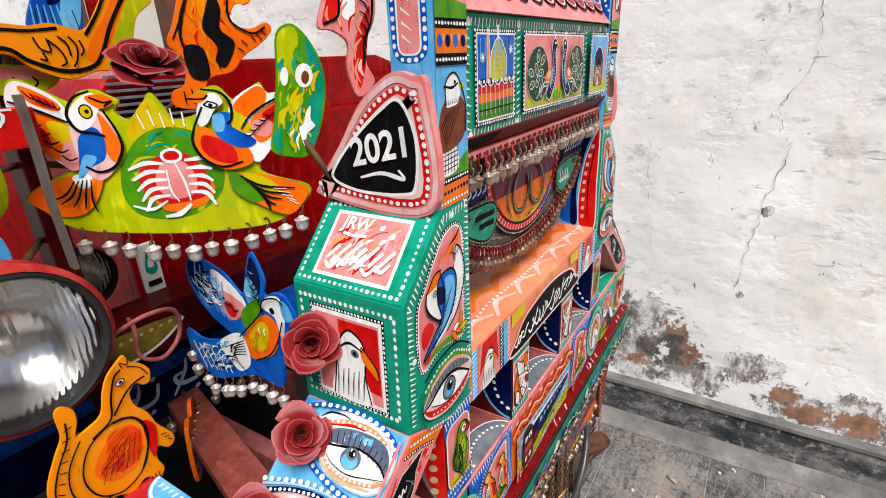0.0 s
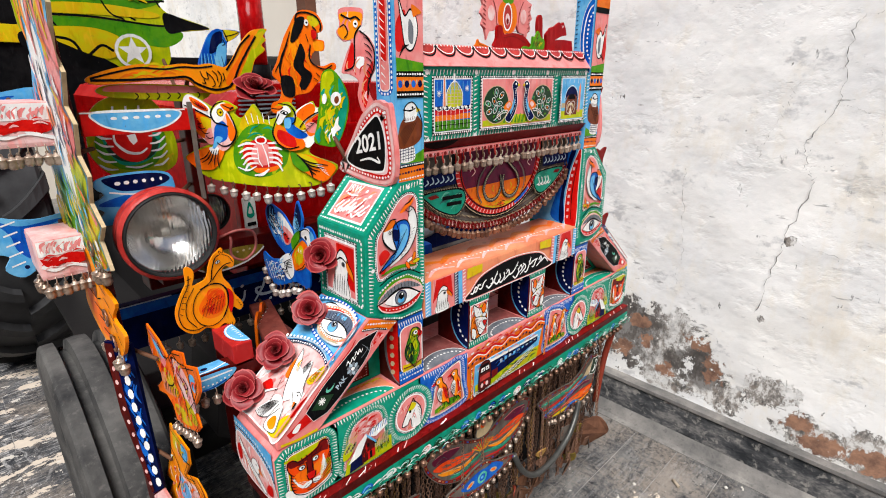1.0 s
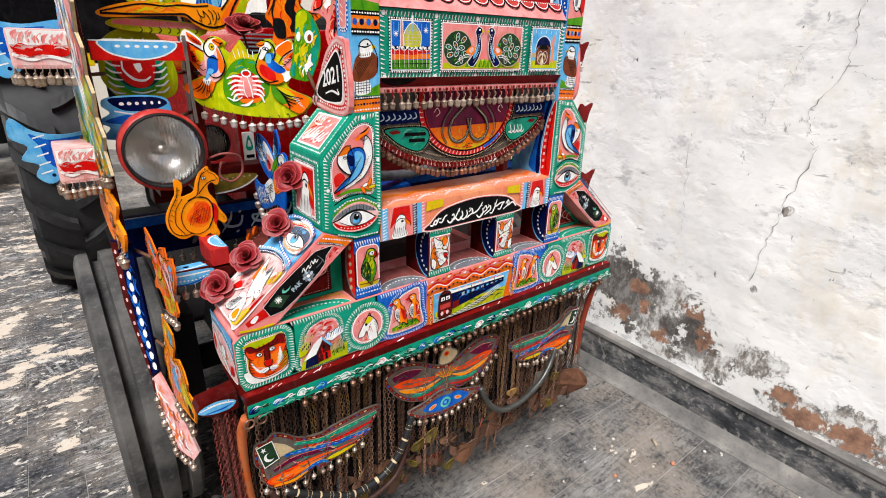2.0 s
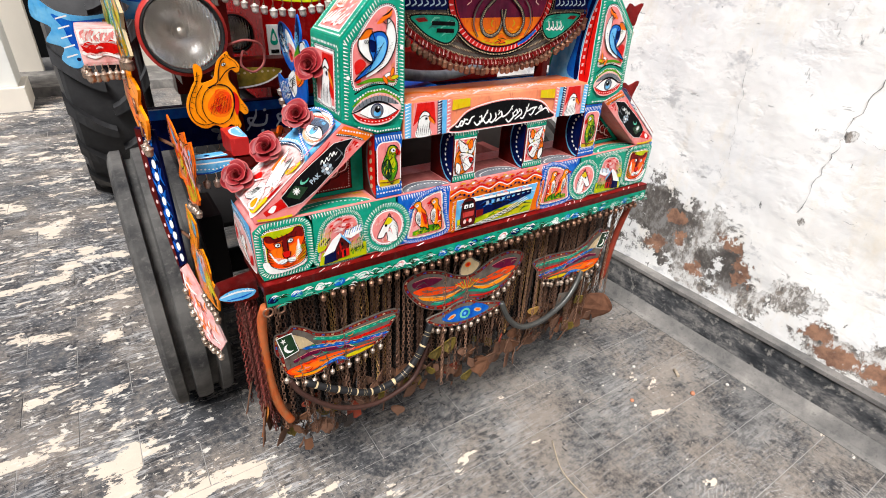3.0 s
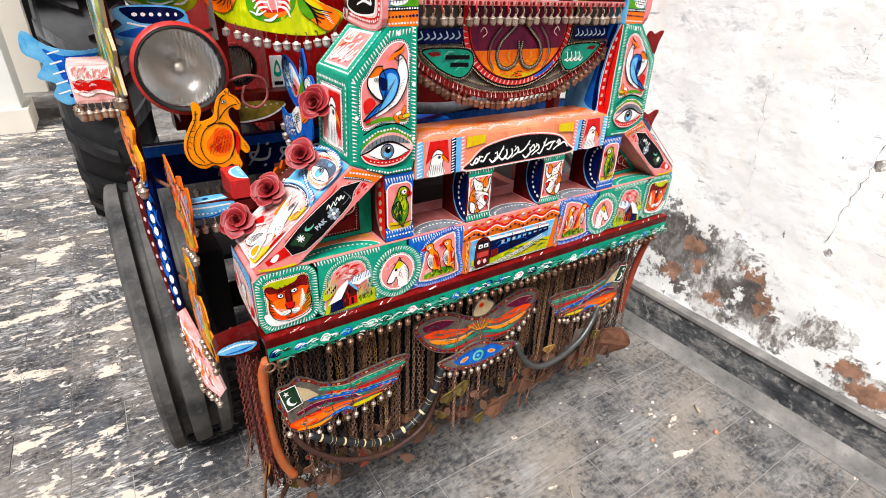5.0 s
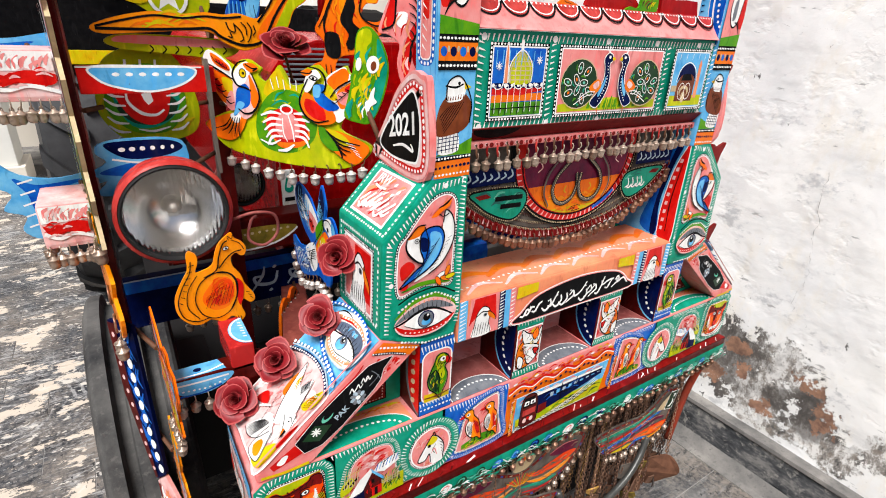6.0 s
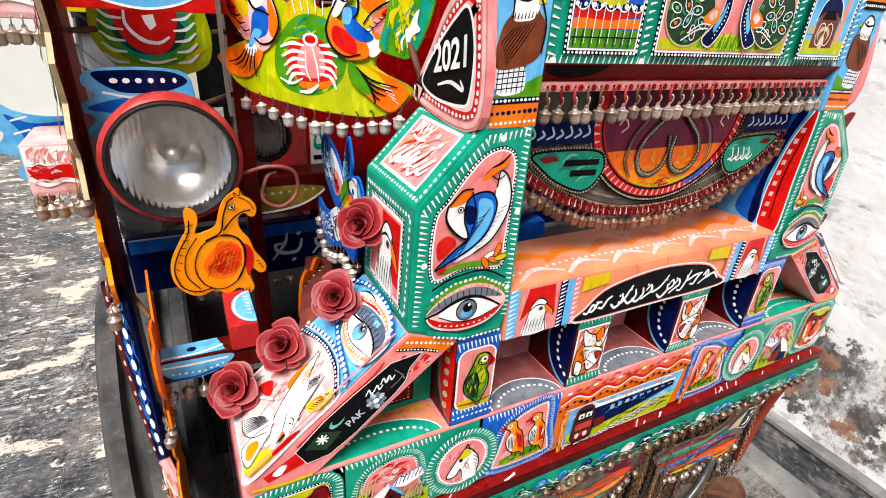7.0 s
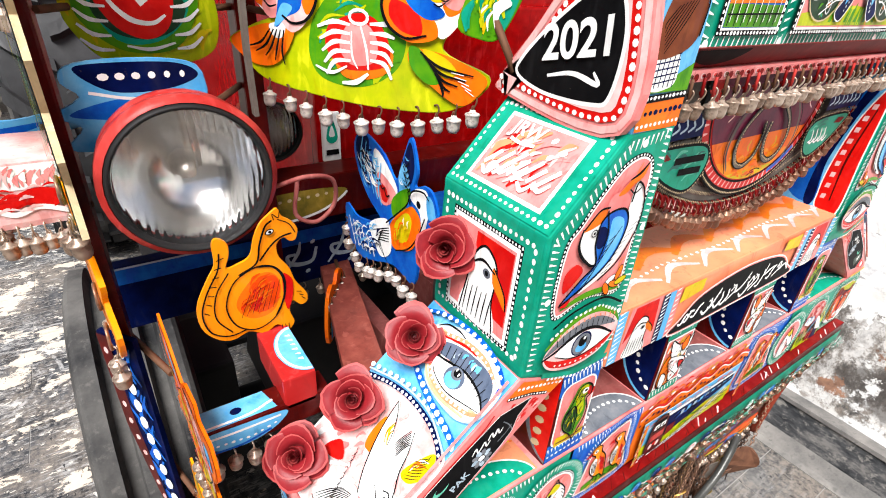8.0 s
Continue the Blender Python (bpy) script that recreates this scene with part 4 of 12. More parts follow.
# ---- front guard ----
guard = thing("front_guard", "painted wooden bumper guard with towers, in bright folk-art colours", "bumper guard")
DEEP = 0.153
bm = bmesh.new()
BEAM = [(-0.272, 0.835), (-0.262, 0.808), (0.942, 0.808), (0.952, 0.835), (0.952, 0.925), (0.935, 0.94), (-0.255, 0.94), (-0.272, 0.925)]
add_prism(bm, BEAM, front, 0, DEEP, 0, 0.004)
lower_beam = part("lower_beam", bm, "pink", guard, "thick painted lower beam")
bm = bmesh.new()
box(bm, -0.27, 0.95, -0.019, 0.14, 0.788, 0.806, 0.003)
box(bm, -0.27, 0.95, -0.019, -0.011, 0.755, 0.79, 0.002)
lip = part("lip", bm, "maroon", guard, "dark red ledge under the beam")
TOWER = [(-0.072, 1.116), (-0.067, 1.267), (0.008, 1.346), (0.068, 1.352), (0.068, 1.13), (0.058, 1.085), (0.0, 1.085)]
BRACE = [(-0.070, 1.1150), (-0.264, 0.954), (-0.264, 0.9405), (-0.185, 0.9405), (-0.022, 1.074), (-0.004, 1.0865)]
for far in (False, True):
    def put_in(name, bm, mats, label="", smooth=False):
        return part(name, flipx(bm) if far else bm, mats, guard, label, smooth)
    bm = bmesh.new(); add_prism(bm, TOWER, front, 0, DEEP, 0, 0.004)
    put_in("tower", bm, "green", "green box tower with painted bird and eye")
    bm = bmesh.new(); box(bm, 0.008, 0.070, 0, 0.05, 1.345, 1.78, 0.003)
    put_in("tower_post", bm, "sky", "tall painted post")
    bm = bmesh.new(); add_prism(bm, BRACE, front, 0, DEEP, 0, 0.004)
    put_in("brace", bm, "pink", "sloping painted brace")
    bm = bmesh.new(); box(bm, -0.003, 0.062, 0.002, 0.10, 0.939, 1.087, 0.003)
    put_in("short_post", bm, "maroon")
    bm = bmesh.new(); box(bm, 0.197, 0.264, 0.002, 0.10, 0.939, 1.075, 0.003)
    put_in("short_post", bm, "maroon")
bm = bmesh.new()
box(bm, 0.066, 0.614, 0.001, 0.12, 1.064, 1.142, 0.004)
part("upper_beam", bm, "salmon", guard, "salmon painted beam with a black band of lettering")
bm = bmesh.new()
box(bm, 0.069, 0.611, 0.004, 0.03, 1.404, 1.537, 0.003)
top_panel = part("top_panel", bm, "green", guard, "green-framed board with three painted scenes")


# ---- painting on the guard, near half and its mirror ----
X, Z = Vector((1, 0, 0)), Vector((0, 0, 1))


def smooth2(pts, n=6):
    return [tuple(p[:2]) for p in curve([(*p, 0) for p in pts], n, True)]


def half_paint(far):
    face = plane((0, 0, 0), X, Z, far)
    # tiger panel at the beam's end
    a = Art(face)
    P = rrect(-0.271, 0.810, -0.152, 0.939, 0.03)
    a.fill("green", [(-0.271, 0.836), (-0.262, 0.81), (-0.15, 0.81), (-0.15, 0.9375), (-0.255, 0.9375), (-0.271, 0.925)])
    a.framed(P, inner="yellow", bw=0.015)
    a.frame_of(-0.211, 0.874, 0.041, 0, sy=0.043)
    tiger_face(a)
    a.emit("painted_panel", lower_beam, "green-framed painting of a red tiger's face")
    # house under a snowy mountain, in an arch
    a = Art(face)
    a.fill("green", [(-0.165, 0.812), (0.05, 0.812), (0.05, 0.9375), (-0.165, 0.9375)])
    a.ticks("white", [(-0.155, 0.936), (-0.02, 0.936)], 0.010, 0.003, 0.0065, False, side=-1)
    P = smooth2([(-0.148, 0.812), (-0.030, 0.812), (-0.032, 0.86), (-0.045, 0.918), (-0.085, 0.932), (-0.128, 0.915), (-0.146, 0.87)])
    a.framed(P, inner="pink", bw=0.011, dot=0.0011, white=0.001)
    a.frame_of(-0.089, 0.868, 0.04)
    a.strokes([(-0.9, 0.35), (0.9, 0.45), (0.7, 1.1), (-0.2, 1.25), (-0.8, 0.9)], ("red", "pink", "red", "pinkwhite"), 26, 0.4, 0.10, 12, 18)
    for x, z, r_ in ((0.15, 0.80, 0.13), (-0.22, 0.66, 0.08), (0.62, 0.66, 0.07)):
        a.ell("pinkwhite", x, z, r_, r_ * 0.8, 0, 10)
    # bare tree
    a.blob("lime", [(-1.35, 0.0), (-1.0, 0.3), (-0.8, 0.05), (-1.0, -0.4), (-1.4, -0.5)])
    a.up()
    for k in range(6):
        a.ribbon("black", [(-1.30 + 0.10 * k, -0.15 + 0.10 * (k % 3)), (-1.15 + 0.10 * k, -0.05 + 0.12 * (k % 3))], 0.14, 0.3)
        a.ribbon("cream", curve([(-1.25 + 0.11 * k, -0.2, 0), (-1.20 + 0.11 * k, 0.35, 0), (-1.12 + 0.12 * k, 0.75 + 0.05 * (k % 2), 0)], 4), 0.045, -0.4)
        a.ribbon("yellow", [(-1.22 + 0.11 * k, 0.45), (-1.05 + 0.10 * k, 0.52)], 0.035, 0.4)
    # far mountain
    a.fill("white", [(0.0, 0.1), (0.25, 0.45), (0.6, 0.52), (1.1, 0.62), (1.2, 0.2), (0.5, -0.1)])
    a.up()
    for k in range(7):
        a.ribbon(("blue", "sky", "navy")[k % 3], [(0.12 + 0.15 * k, 0.08 + 0.03 * k), (0.24 + 0.15 * k, 0.46 + 0.02 * k)], 0.085, 0.5)
    a.line("black", [(0.05, 0.25), (0.28, 0.47), (0.5, 0.40), (0.7, 0.54), (1.1, 0.62)], 0.035, 0.4)
    a.fill("lime", [(-1.4, -1.35), (1.4, -1.35), (1.4, -0.5), (0.3, -0.5), (-1.2, -0.6)])
    a.strokes([(0.35, -1.2), (0.35, -0.2), (1.3, 0.0), (1.3, -1.1)], ("black", "darkgreen", "cream", "yellow", "leaf"), 26, 0.35, 0.06, 70, 35)
    a.fill("navy", [(-1.15, -1.30), (-1.05, -0.75), (-0.40, -0.45), (-0.35, -1.25)])
    a.fill("maroon", [(-0.42, -1.2), (-0.42, -0.40), (-0.10, 0.14), (0.35, -0.40), (0.36, -1.1)])
    a.strokes([(-0.38, -1.15), (-0.38, -0.40), (-0.10, 0.05), (0.32, -0.42), (0.32, -1.05)], ("red", "crest_red", "maroon"), 14, 0.4, 0.05, 90, 8)
    a.fill("white", [(-1.2, -0.80), (-0.60, 0.05), (-0.12, 0.40), (-0.02, 0.26), (-0.42, -0.48), (-0.50, -0.62)])
    a.strokes([(-1.1, -0.78), (-0.55, 0.02), (-0.15, 0.32), (-0.45, -0.52)], ("sky", "white", "pale_stroke", "white"), 12, 0.5, 0.06, 50, 6)
    a.fill("sky", [(-0.12, 0.40), (-0.02, 0.26), (0.46, -0.32), (0.40, -0.46), (-0.08, 0.16)])
    a.line("black", [(-0.42, -0.48), (-0.08, 0.16), (0.40, -0.44)], 0.03, straight=True)
    a.fill("red", [(-0.10, -1.14), (-0.10, -0.66), (0.34, -0.62), (0.34, -1.08)])
    a.fill("black", [(0.02, -1.1), (0.02, -0.68), (0.16, -0.68), (0.16, -1.1)])
    a.fill("black", [(-0.12, -0.40), (-0.12, -0.18), (0.02, -0.18), (0.02, -0.40)])
    a.up()
    for k in range(6):
        a.ribbon("cream", [(0.48 + 0.12 * k, -0.70), (0.50 + 0.12 * k, -0.38 + 0.03 * k)], 0.035)
    a.ribbon("cream", [(0.42, -0.52), (1.2, -0.42)], 0.035)
    a.ribbon("cream", [(0.42, -0.64), (1.2, -0.56)], 0.035)
    a.emit("painted_panel", lower_beam, "painting of a house under a snowy mountain")
    # horse in a round
    a = Art(face, 0.003)
    a.framed(oval(0.021, 0.868, 0.060, 0.062, n=36), inner="pink", bw=0.016, white=0.003)
    a.frame_of(0.021, 0.867, 0.033, 0, sy=0.035)
    horse_head(a)
    a.emit("painted_panel", lower_beam, "white horse painted in a green round")
    # two orange birds
    a = Art(face)
    a.fill("blue", [(0.045, 0.812), (0.191, 0.812), (0.191, 0.9375), (0.045, 0.9375)])
    a.ticks("white", [(0.06, 0.936), (0.19, 0.936)], 0.012, 0.003, 0.0065, False, side=-1)
    P = smooth2([(0.070, 0.812), (0.188, 0.812), (0.186, 0.875), (0.175, 0.938), (0.120, 0.934), (0.085, 0.91), (0.072, 0.87)])
    a.framed(P, band="blue", inner="pink", bw=0.012, dot=0.001)
    a.fill("leaf", [(0.088, 0.828), (0.170, 0.828), (0.170, 0.842), (0.13, 0.848), (0.088, 0.838)])
    for x in (0.108, 0.149):
        a.frame_of(x, 0.874, 0.042, 4 if x < 0.12 else -4)
        field_bird(a)
    a.frame_of()
    a.strokes([(0.088, 0.83), (0.17, 0.83), (0.17, 0.92), (0.10, 0.92)], ("pinkwhite", "white"), 5, 0.014, 0.0018)
    a.strokes([(0.088, 0.826), (0.170, 0.826), (0.170, 0.842), (0.088, 0.840)], ("yellow", "lime", "darkgreen"), 10, 0.014, 0.003, 30, 40)
    a.emit("painted_panel", lower_beam, "painting of two orange birds on pink")
    # short posts
    a = Art(plane((0, 0.002, 0), X, Z, far))
    a.fill("blue", [(-0.002, 0.942), (0.061, 0.942), (0.061, 0.972), (-0.002, 0.972)])
    a.fill("blue", [(-0.002, 1.05), (0.061, 1.05), (0.061, 1.084), (-0.002, 1.084)])
    a.ticks("white", [(0.0, 0.966), (0.06, 0.966)], 0.008, 0.003, 0.006, False, side=-1)
    a.dots("white", [(0.002, 0.952), (0.06, 0.952)], 0.002, 0.007, False)
    a.ticks("white", [(0.0, 1.078), (0.06, 1.078)], 0.012, 0.003, 0.006, False, side=-1)
    P = rrect(0.001, 0.964, 0.059, 1.066, 0.016)
    a.fill("white", P)
    a.fill("pink", inset(P, 0.0025))
    a.strokes(inset(P, 0.006), ("pinkwhite", "salmon", "pink"), 16, 0.02, 0.006, 80, 20)
    a.fill("yellow", [(0.006, 0.968), (0.055, 0.968), (0.055, 0.978), (0.006, 0.984)])
    a.frame_of(0.031, 1.014, 0.042)
    bird = [(-0.06, 0.98), (0.24, 1.02), (0.46, 0.80), (0.44, 0.55), (0.30, 0.40), (0.42, 0.05), (0.40, -0.40), (0.22, -0.80), (0.10, -1.05), (-0.12, -0.75), (-0.40, -0.45), (-0.48, -0.05), (-0.34, 0.35), (-0.20, 0.65)]
    a.blob("leaf", bird)
    a.blob("lime", [(-0.02, 0.92), (0.24, 0.96), (0.38, 0.70), (0.24, 0.45), (0.34, 0.0), (0.20, -0.2), (0.02, 0.2), (-0.12, 0.6)])
    a.blob("darkgreen", [(-0.42, 0.05), (-0.10, 0.30), (0.05, -0.10), (0.02, -0.75), (-0.30, -0.50)])
    a.blob("red", [(0.36, 0.82), (0.62, 0.66), (0.56, 0.46), (0.36, 0.52)])
    a.strokes(inset(bird, 0.06), ("leaf", "lime", "darkgreen", "yellow", "black"), 26, 0.34, 0.045, 65, 25)
    a.ell("white", 0.20, 0.76, 0.13, 0.11, 0, 10)
    a.ell("black", 0.22, 0.76, 0.055, 0.055, 0, 8)
    a.line("black", [(-0.42, 0.10), (-0.12, 0.32), (0.06, -0.08), (0.05, -0.80)], 0.05, 0.3)
    a.line("black", [(-0.25, 0.0), (-0.10, -0.3), (-0.08, -0.7)], 0.04, 0.4)
    a.line("black", [(0.02, 0.62), (0.20, 0.56), (0.36, 0.60)], 0.045, 0.4)
    a.line("black", bird, 0.05, closed=True)
    a.line("brown", [(-0.6, -0.86), (0.0, -0.90), (0.62, -0.80)], 0.07, 0.3)
    a.emit("painted_panel", guard, "green parrot painted on a short post")
    a = Art(plane((0, 0.002, 0), X, Z, far))
    for z0, z1 in ((0.942, 0.957), (1.048, 1.07)):
        a.fill("green", [(0.198, z0), (0.263, z0), (0.263, z1), (0.198, z1)])
        a.ticks("white", [(0.199, z1 - 0.002), (0.262, z1 - 0.002)], (z1 - z0) * 0.7, 0.003, 0.007, False, side=-1)
    P = [(0.200, 0.958), (0.261, 0.958), (0.261, 1.047), (0.200, 1.047)]
    a.fill("white", P)
    a.fill("pink", inset(P, 0.003))
    a.strokes(inset(P, 0.004), ("orange", "red", "yellow", "white", "beast_orange"), 34, 0.022, 0.006, 60, 40)
    a.frame_of(0.231, 1.004, 0.044)
    flame_beast(a)
    a.strokes([(-0.6, -0.9), (0.6, -0.9), (0.6, 0.9), (-0.6, 0.9)], ("black", "white", "red", "black"), 22, 0.22, 0.035, 50, 45)
    a.emit("painted_panel", guard, "white flowers painted on a short post")
    # sides of the short posts, which face the beam's near end
    for x, red in ((-0.003, True), (0.197, False)):
        o = plane((x, 0.10, 0.0), (0, -1, 0), Z, far)
        if far:
            o = plane((2 * MID - x - (0.065 if red else 0.067), 0.10, 0.0), (0, -1, 0), Z)
        a = Art(o)
        if red and not far:
            a.fill("grey", oval(0.099, 1.015, 0.044, 0.070, n=20, a0=90, a1=270))
            a.fill("red", oval(0.099, 1.015, 0.036, 0.066, n=20, a0=90, a1=270))
            a.up()
            for k in range(6):
                a.raw("cream", oval(0.08, 0.965 + 0.019 * k, 0.008, 0.005, 40, 8))
        else:
            a.fill("navy", oval(0.097, 1.01, 0.055, 0.068, n=20, a0=90, a1=270))
            a.line("sky", oval(0.097, 1.01, 0.053, 0.066, n=20, a0=92, a1=268), 0.004, straight=True)
            a.dots("white", oval(0.097, 1.01, 0.030, 0.048, n=20, a0=100, a1=260), 0.0035, 0.012, False)
        a.emit("painted_side", guard, "navy side painted with white dots")
    # the tower's face: frame, bird in an oval, eye below
    a = Art(face)
    P = [(-0.068, 1.119), (-0.063, 1.266), (0.010, 1.342), (0.066, 1.348), (0.066, 1.13), (0.054, 1.089), (0.002, 1.088)]
    a.fill("green", P)
    a.ticks("white", [(0.064, 1.11), (0.064, 1.345), (0.012, 1.34), (-0.061, 1.264), (-0.066, 1.124)], 0.009, 0.0028, 0.0065, False)
    for x, z in ((0.06, 1.15), (0.06, 1.25), (0.03, 1.336), (-0.055, 1.2)):
        a.ell("white", x, z, 0.004, n=8)
    Q = smooth2([(-0.046, 1.178), (-0.048, 1.250), (-0.032, 1.275), (-0.012, 1.301), (0.008, 1.321), (0.030, 1.328), (0.047, 1.321), (0.053, 1.302), (0.052, 1.264), (0.051, 1.217), (0.046, 1.180), (0.0, 1.186)])
    a.fill("black", Q)
    a.dots("white", inset(Q, 0.0018), 0.0013, 0.0042)
    a.fill("white", inset(Q, 0.0035))
    a.fill("pink", inset(Q, 0.0055))
    a.strokes(inset(Q, 0.006), ("pinkwhite", "salmon", "pink"), 20, 0.02, 0.005, 70, 30)
    a.blob("red", [(-0.041, 1.226), (-0.028, 1.233), (-0.018, 1.222), (-0.036, 1.206), (-0.041, 1.21)])
    a.blob("leaf", [(-0.040, 1.186), (-0.012, 1.196), (0.02, 1.195), (0.045, 1.186), (0.0, 1.190)])
    # orange flower at the foot
    for x, z, r_, c in ((0.026, 1.200, 30, "white"), (0.038, 1.206, 70, "orange"), (0.034, 1.194, -20, "orange"), (0.043, 1.196, 10, "yellow"), (0.022, 1.192, 120, "beast_orange")):
        a.ell(c, x, z, 0.009, 0.004, r_)
        a.line("black", oval(x, z, 0.009, 0.004, r_, 12), 0.0009, closed=True, straight=True)
    # white bird behind, then the blue one across it
    white_bird = [(0.026, 1.284), (0.029, 1.302), (0.040, 1.294), (0.046, 1.272), (0.042, 1.248), (0.026, 1.222), (0.004, 1.208), (-0.02, 1.200), (0.012, 1.226), (0.026, 1.250)]
    a.blob("white", white_bird)
    a.blob("pink", [(-0.004, 1.280), (-0.001, 1.295), (0.017, 1.295), (0.026, 1.284), (0.018, 1.277)])
    a.blob("beast_orange", [(0.006, 1.294), (0.021, 1.307), (0.038, 1.318), (0.036, 1.307), (0.025, 1.301), (0.016, 1.294)])
    a.line("black", [(0.018, 1.306), (0.030, 1.311), (0.040, 1.320)], 0.0032, 0.5)
    a.blob("white", [(-0.032, 1.264), (-0.024, 1.274), (-0.010, 1.273), (-0.008, 1.25), (-0.005, 1.228), (-0.018, 1.234), (-0.030, 1.248)])
    a.blob("orange", [(-0.031, 1.268), (-0.016, 1.283), (-0.004, 1.283), (-0.010, 1.271), (-0.023, 1.267)])
    wing = [(-0.010, 1.270), (0.001, 1.279), (0.019, 1.279), (0.028, 1.267), (0.027, 1.250), (0.018, 1.230), (0.001, 1.215), (-0.021, 1.204), (-0.044, 1.194), (-0.020, 1.216), (-0.005, 1.228), (-0.011, 1.250)]
    a.blob("blue", wing)
    a.blob("sky", [(0.006, 1.272), (0.022, 1.268), (0.024, 1.248), (0.010, 1.224), (-0.02, 1.206), (0.002, 1.232), (0.006, 1.252)])
    a.blob("navy", [(-0.010, 1.266), (0.002, 1.262), (0.002, 1.246), (-0.008, 1.246)])
    a.blob("red", [(-0.044, 1.194), (-0.030, 1.199), (-0.034, 1.190)])
    a.line("black", wing, 0.0022, closed=True)
    a.line("black", [(-0.004, 1.282), (0.003, 1.256), (-0.002, 1.232)], 0.0022, 0.3)
    a.line("black", white_bird[:7], 0.0020)
    a.line("black", [(-0.032, 1.270), (-0.034, 1.256), (-0.028, 1.243), (-0.014, 1.230), (-0.004, 1.227)], 0.0034, 0.4)
    a.line("black", [(-0.031, 1.269), (-0.016, 1.284), (-0.003, 1.285)], 0.0020)
    a.line("black", oval(-0.017, 1.263, 0.0036, 0.0034, 0, 10), 0.0011, closed=True, straight=True)
    a.ell("black", -0.017, 1.263, 0.0014, n=8)
    a.line("black", [(0.018, 1.298), (0.026, 1.293), (0.034, 1.297)], 0.0015)
    a.up()
    for k in range(9):
        a.ribbon("black", [(0.041 - 0.0035 * k, 1.262 - 0.0055 * k), (0.034 - 0.0035 * k, 1.259 - 0.0055 * k)], 0.0009, 0.3)
        a.ribbon("navy", curve([(0.020 - 0.004 * k, 1.262 - 0.006 * k, 0), (0.014 - 0.004 * k, 1.254 - 0.006 * k, 0), (0.006 - 0.004 * k, 1.250 - 0.006 * k, 0)], 3), 0.0012, 0.4)
    a.frame_of()
    # lashes and rims round the eye below
    a.fill("leaf", smooth2([(-0.052, 1.146), (-0.02, 1.171), (0.015, 1.176), (0.048, 1.158), (0.054, 1.138), (0.02, 1.162), (-0.02, 1.158)]))
    a.line("black", [(-0.046, 1.170), (-0.02, 1.181), (0.02, 1.184), (0.052, 1.168)], 0.0026)
    a.dots("white", [(-0.045, 1.158), (-0.018, 1.173), (0.018, 1.176), (0.050, 1.158)], 0.0020, 0.0065, False)
    a.fill("pinkwhite", smooth2([(-0.052, 1.138), (-0.030, 1.159), (0.0, 1.169), (0.026, 1.165), (0.050, 1.149), (0.055, 1.132), (0.032, 1.111), (-0.004, 1.106), (-0.040, 1.117)]))
    a.fill("red", smooth2([(-0.050, 1.134), (-0.030, 1.124), (0.0, 1.118), (0.030, 1.122), (0.052, 1.132), (0.032, 1.114), (-0.004, 1.109), (-0.038, 1.119)]))
    a.fill("grey", smooth2([(-0.052, 1.137), (-0.030, 1.155), (0.0, 1.164), (0.026, 1.160), (0.050, 1.144), (0.024, 1.148), (0.0, 1.151), (-0.024, 1.146)]))
    a.fill("white", smooth2([(-0.036, 1.133), (-0.017, 1.146), (0.002, 1.149), (0.021, 1.145), (0.044, 1.130), (0.017, 1.120), (-0.011, 1.121)]))
    a.line("black", [(-0.054, 1.134), (-0.036, 1.139), (-0.017, 1.148), (0.002, 1.152), (0.023, 1.147), (0.048, 1.131)], 0.0050, 0.5)
    a.line("black", [(-0.036, 1.132), (-0.011, 1.120), (0.017, 1.119), (0.044, 1.129)], 0.0016, 0.3)
    a.ell("navy", 0.001, 1.1345, 0.0145, 0.0150)
    a.ell("grey", 0.001, 1.1340, 0.0128, 0.0132)
    a.ell("sky", 0.001, 1.1300, 0.0080, 0.0060)
    a.ell("black", 0.002, 1.1375, 0.0062, 0.0066)
    a.ell("white", 0.004, 1.1410, 0.0020, 0.0020, 0, 8)
    a.up()
    for k in range(11):
        x = -0.036 + 0.0078 * k
        zz = 1.1515 - 9.0 * (x - 0.002) ** 2 * 0.55
        a.ribbon("black", [(x, zz + 0.001), (x - 0.0025 + 0.0004 * k, zz + 0.0105)], 0.0012, 0.2)
        a.ribbon("salmon", [(x + 0.002, zz + 0.012), (x + 0.001, zz + 0.016)], 0.0024, 0.3)
        a.raw("white", oval(x + 0.002, 1.1135 + 5.0 * (x - 0.002) ** 2, 0.0016, 0.0012, 0, 7))
    a.frame_of()
    a.line("green", [(-0.05, 1.115), (0.0, 1.098), (0.05, 1.1)], 0.006)
    a.dots("white", [(-0.04, 1.106), (0.0, 1.093), (0.05, 1.094)], 0.0018, 0.006, False)
    a.emit("painted_panel", guard, "blue bird in an oval above a painted eye")
    # the tower's outer side and its sloping top
    low_o = plane((-0.0715, DEEP, 1.116), (0, -1, 0), (0.005, 0, 0.151), far)

    def o(u, v, w):
        return low_o(u, v * 1.27, w)
    a = Art(o, 0.001)
    P = [(0.003, 0.004), (0.150, 0.004), (0.150, 0.117), (0.003, 0.117)]
    a.fill("green", P)
    a.dots("white", inset(P, 0.008), 0.0022, 0.0075)
    P2 = [(0.024, 0.012), (0.129, 0.012), (0.129, 0.104), (0.024, 0.104)]
    a.fill("black", P2)
    a.dots("white", inset(P2, 0.0018), 0.0013, 0.0045)
    a.fill("white", inset(P2, 0.0035))
    a.fill("pink", inset(P2, 0.0075))
    a.fill("red", [(0.065, 0.035), (0.065, 0.094), (0.12, 0.094), (0.12, 0.03)])
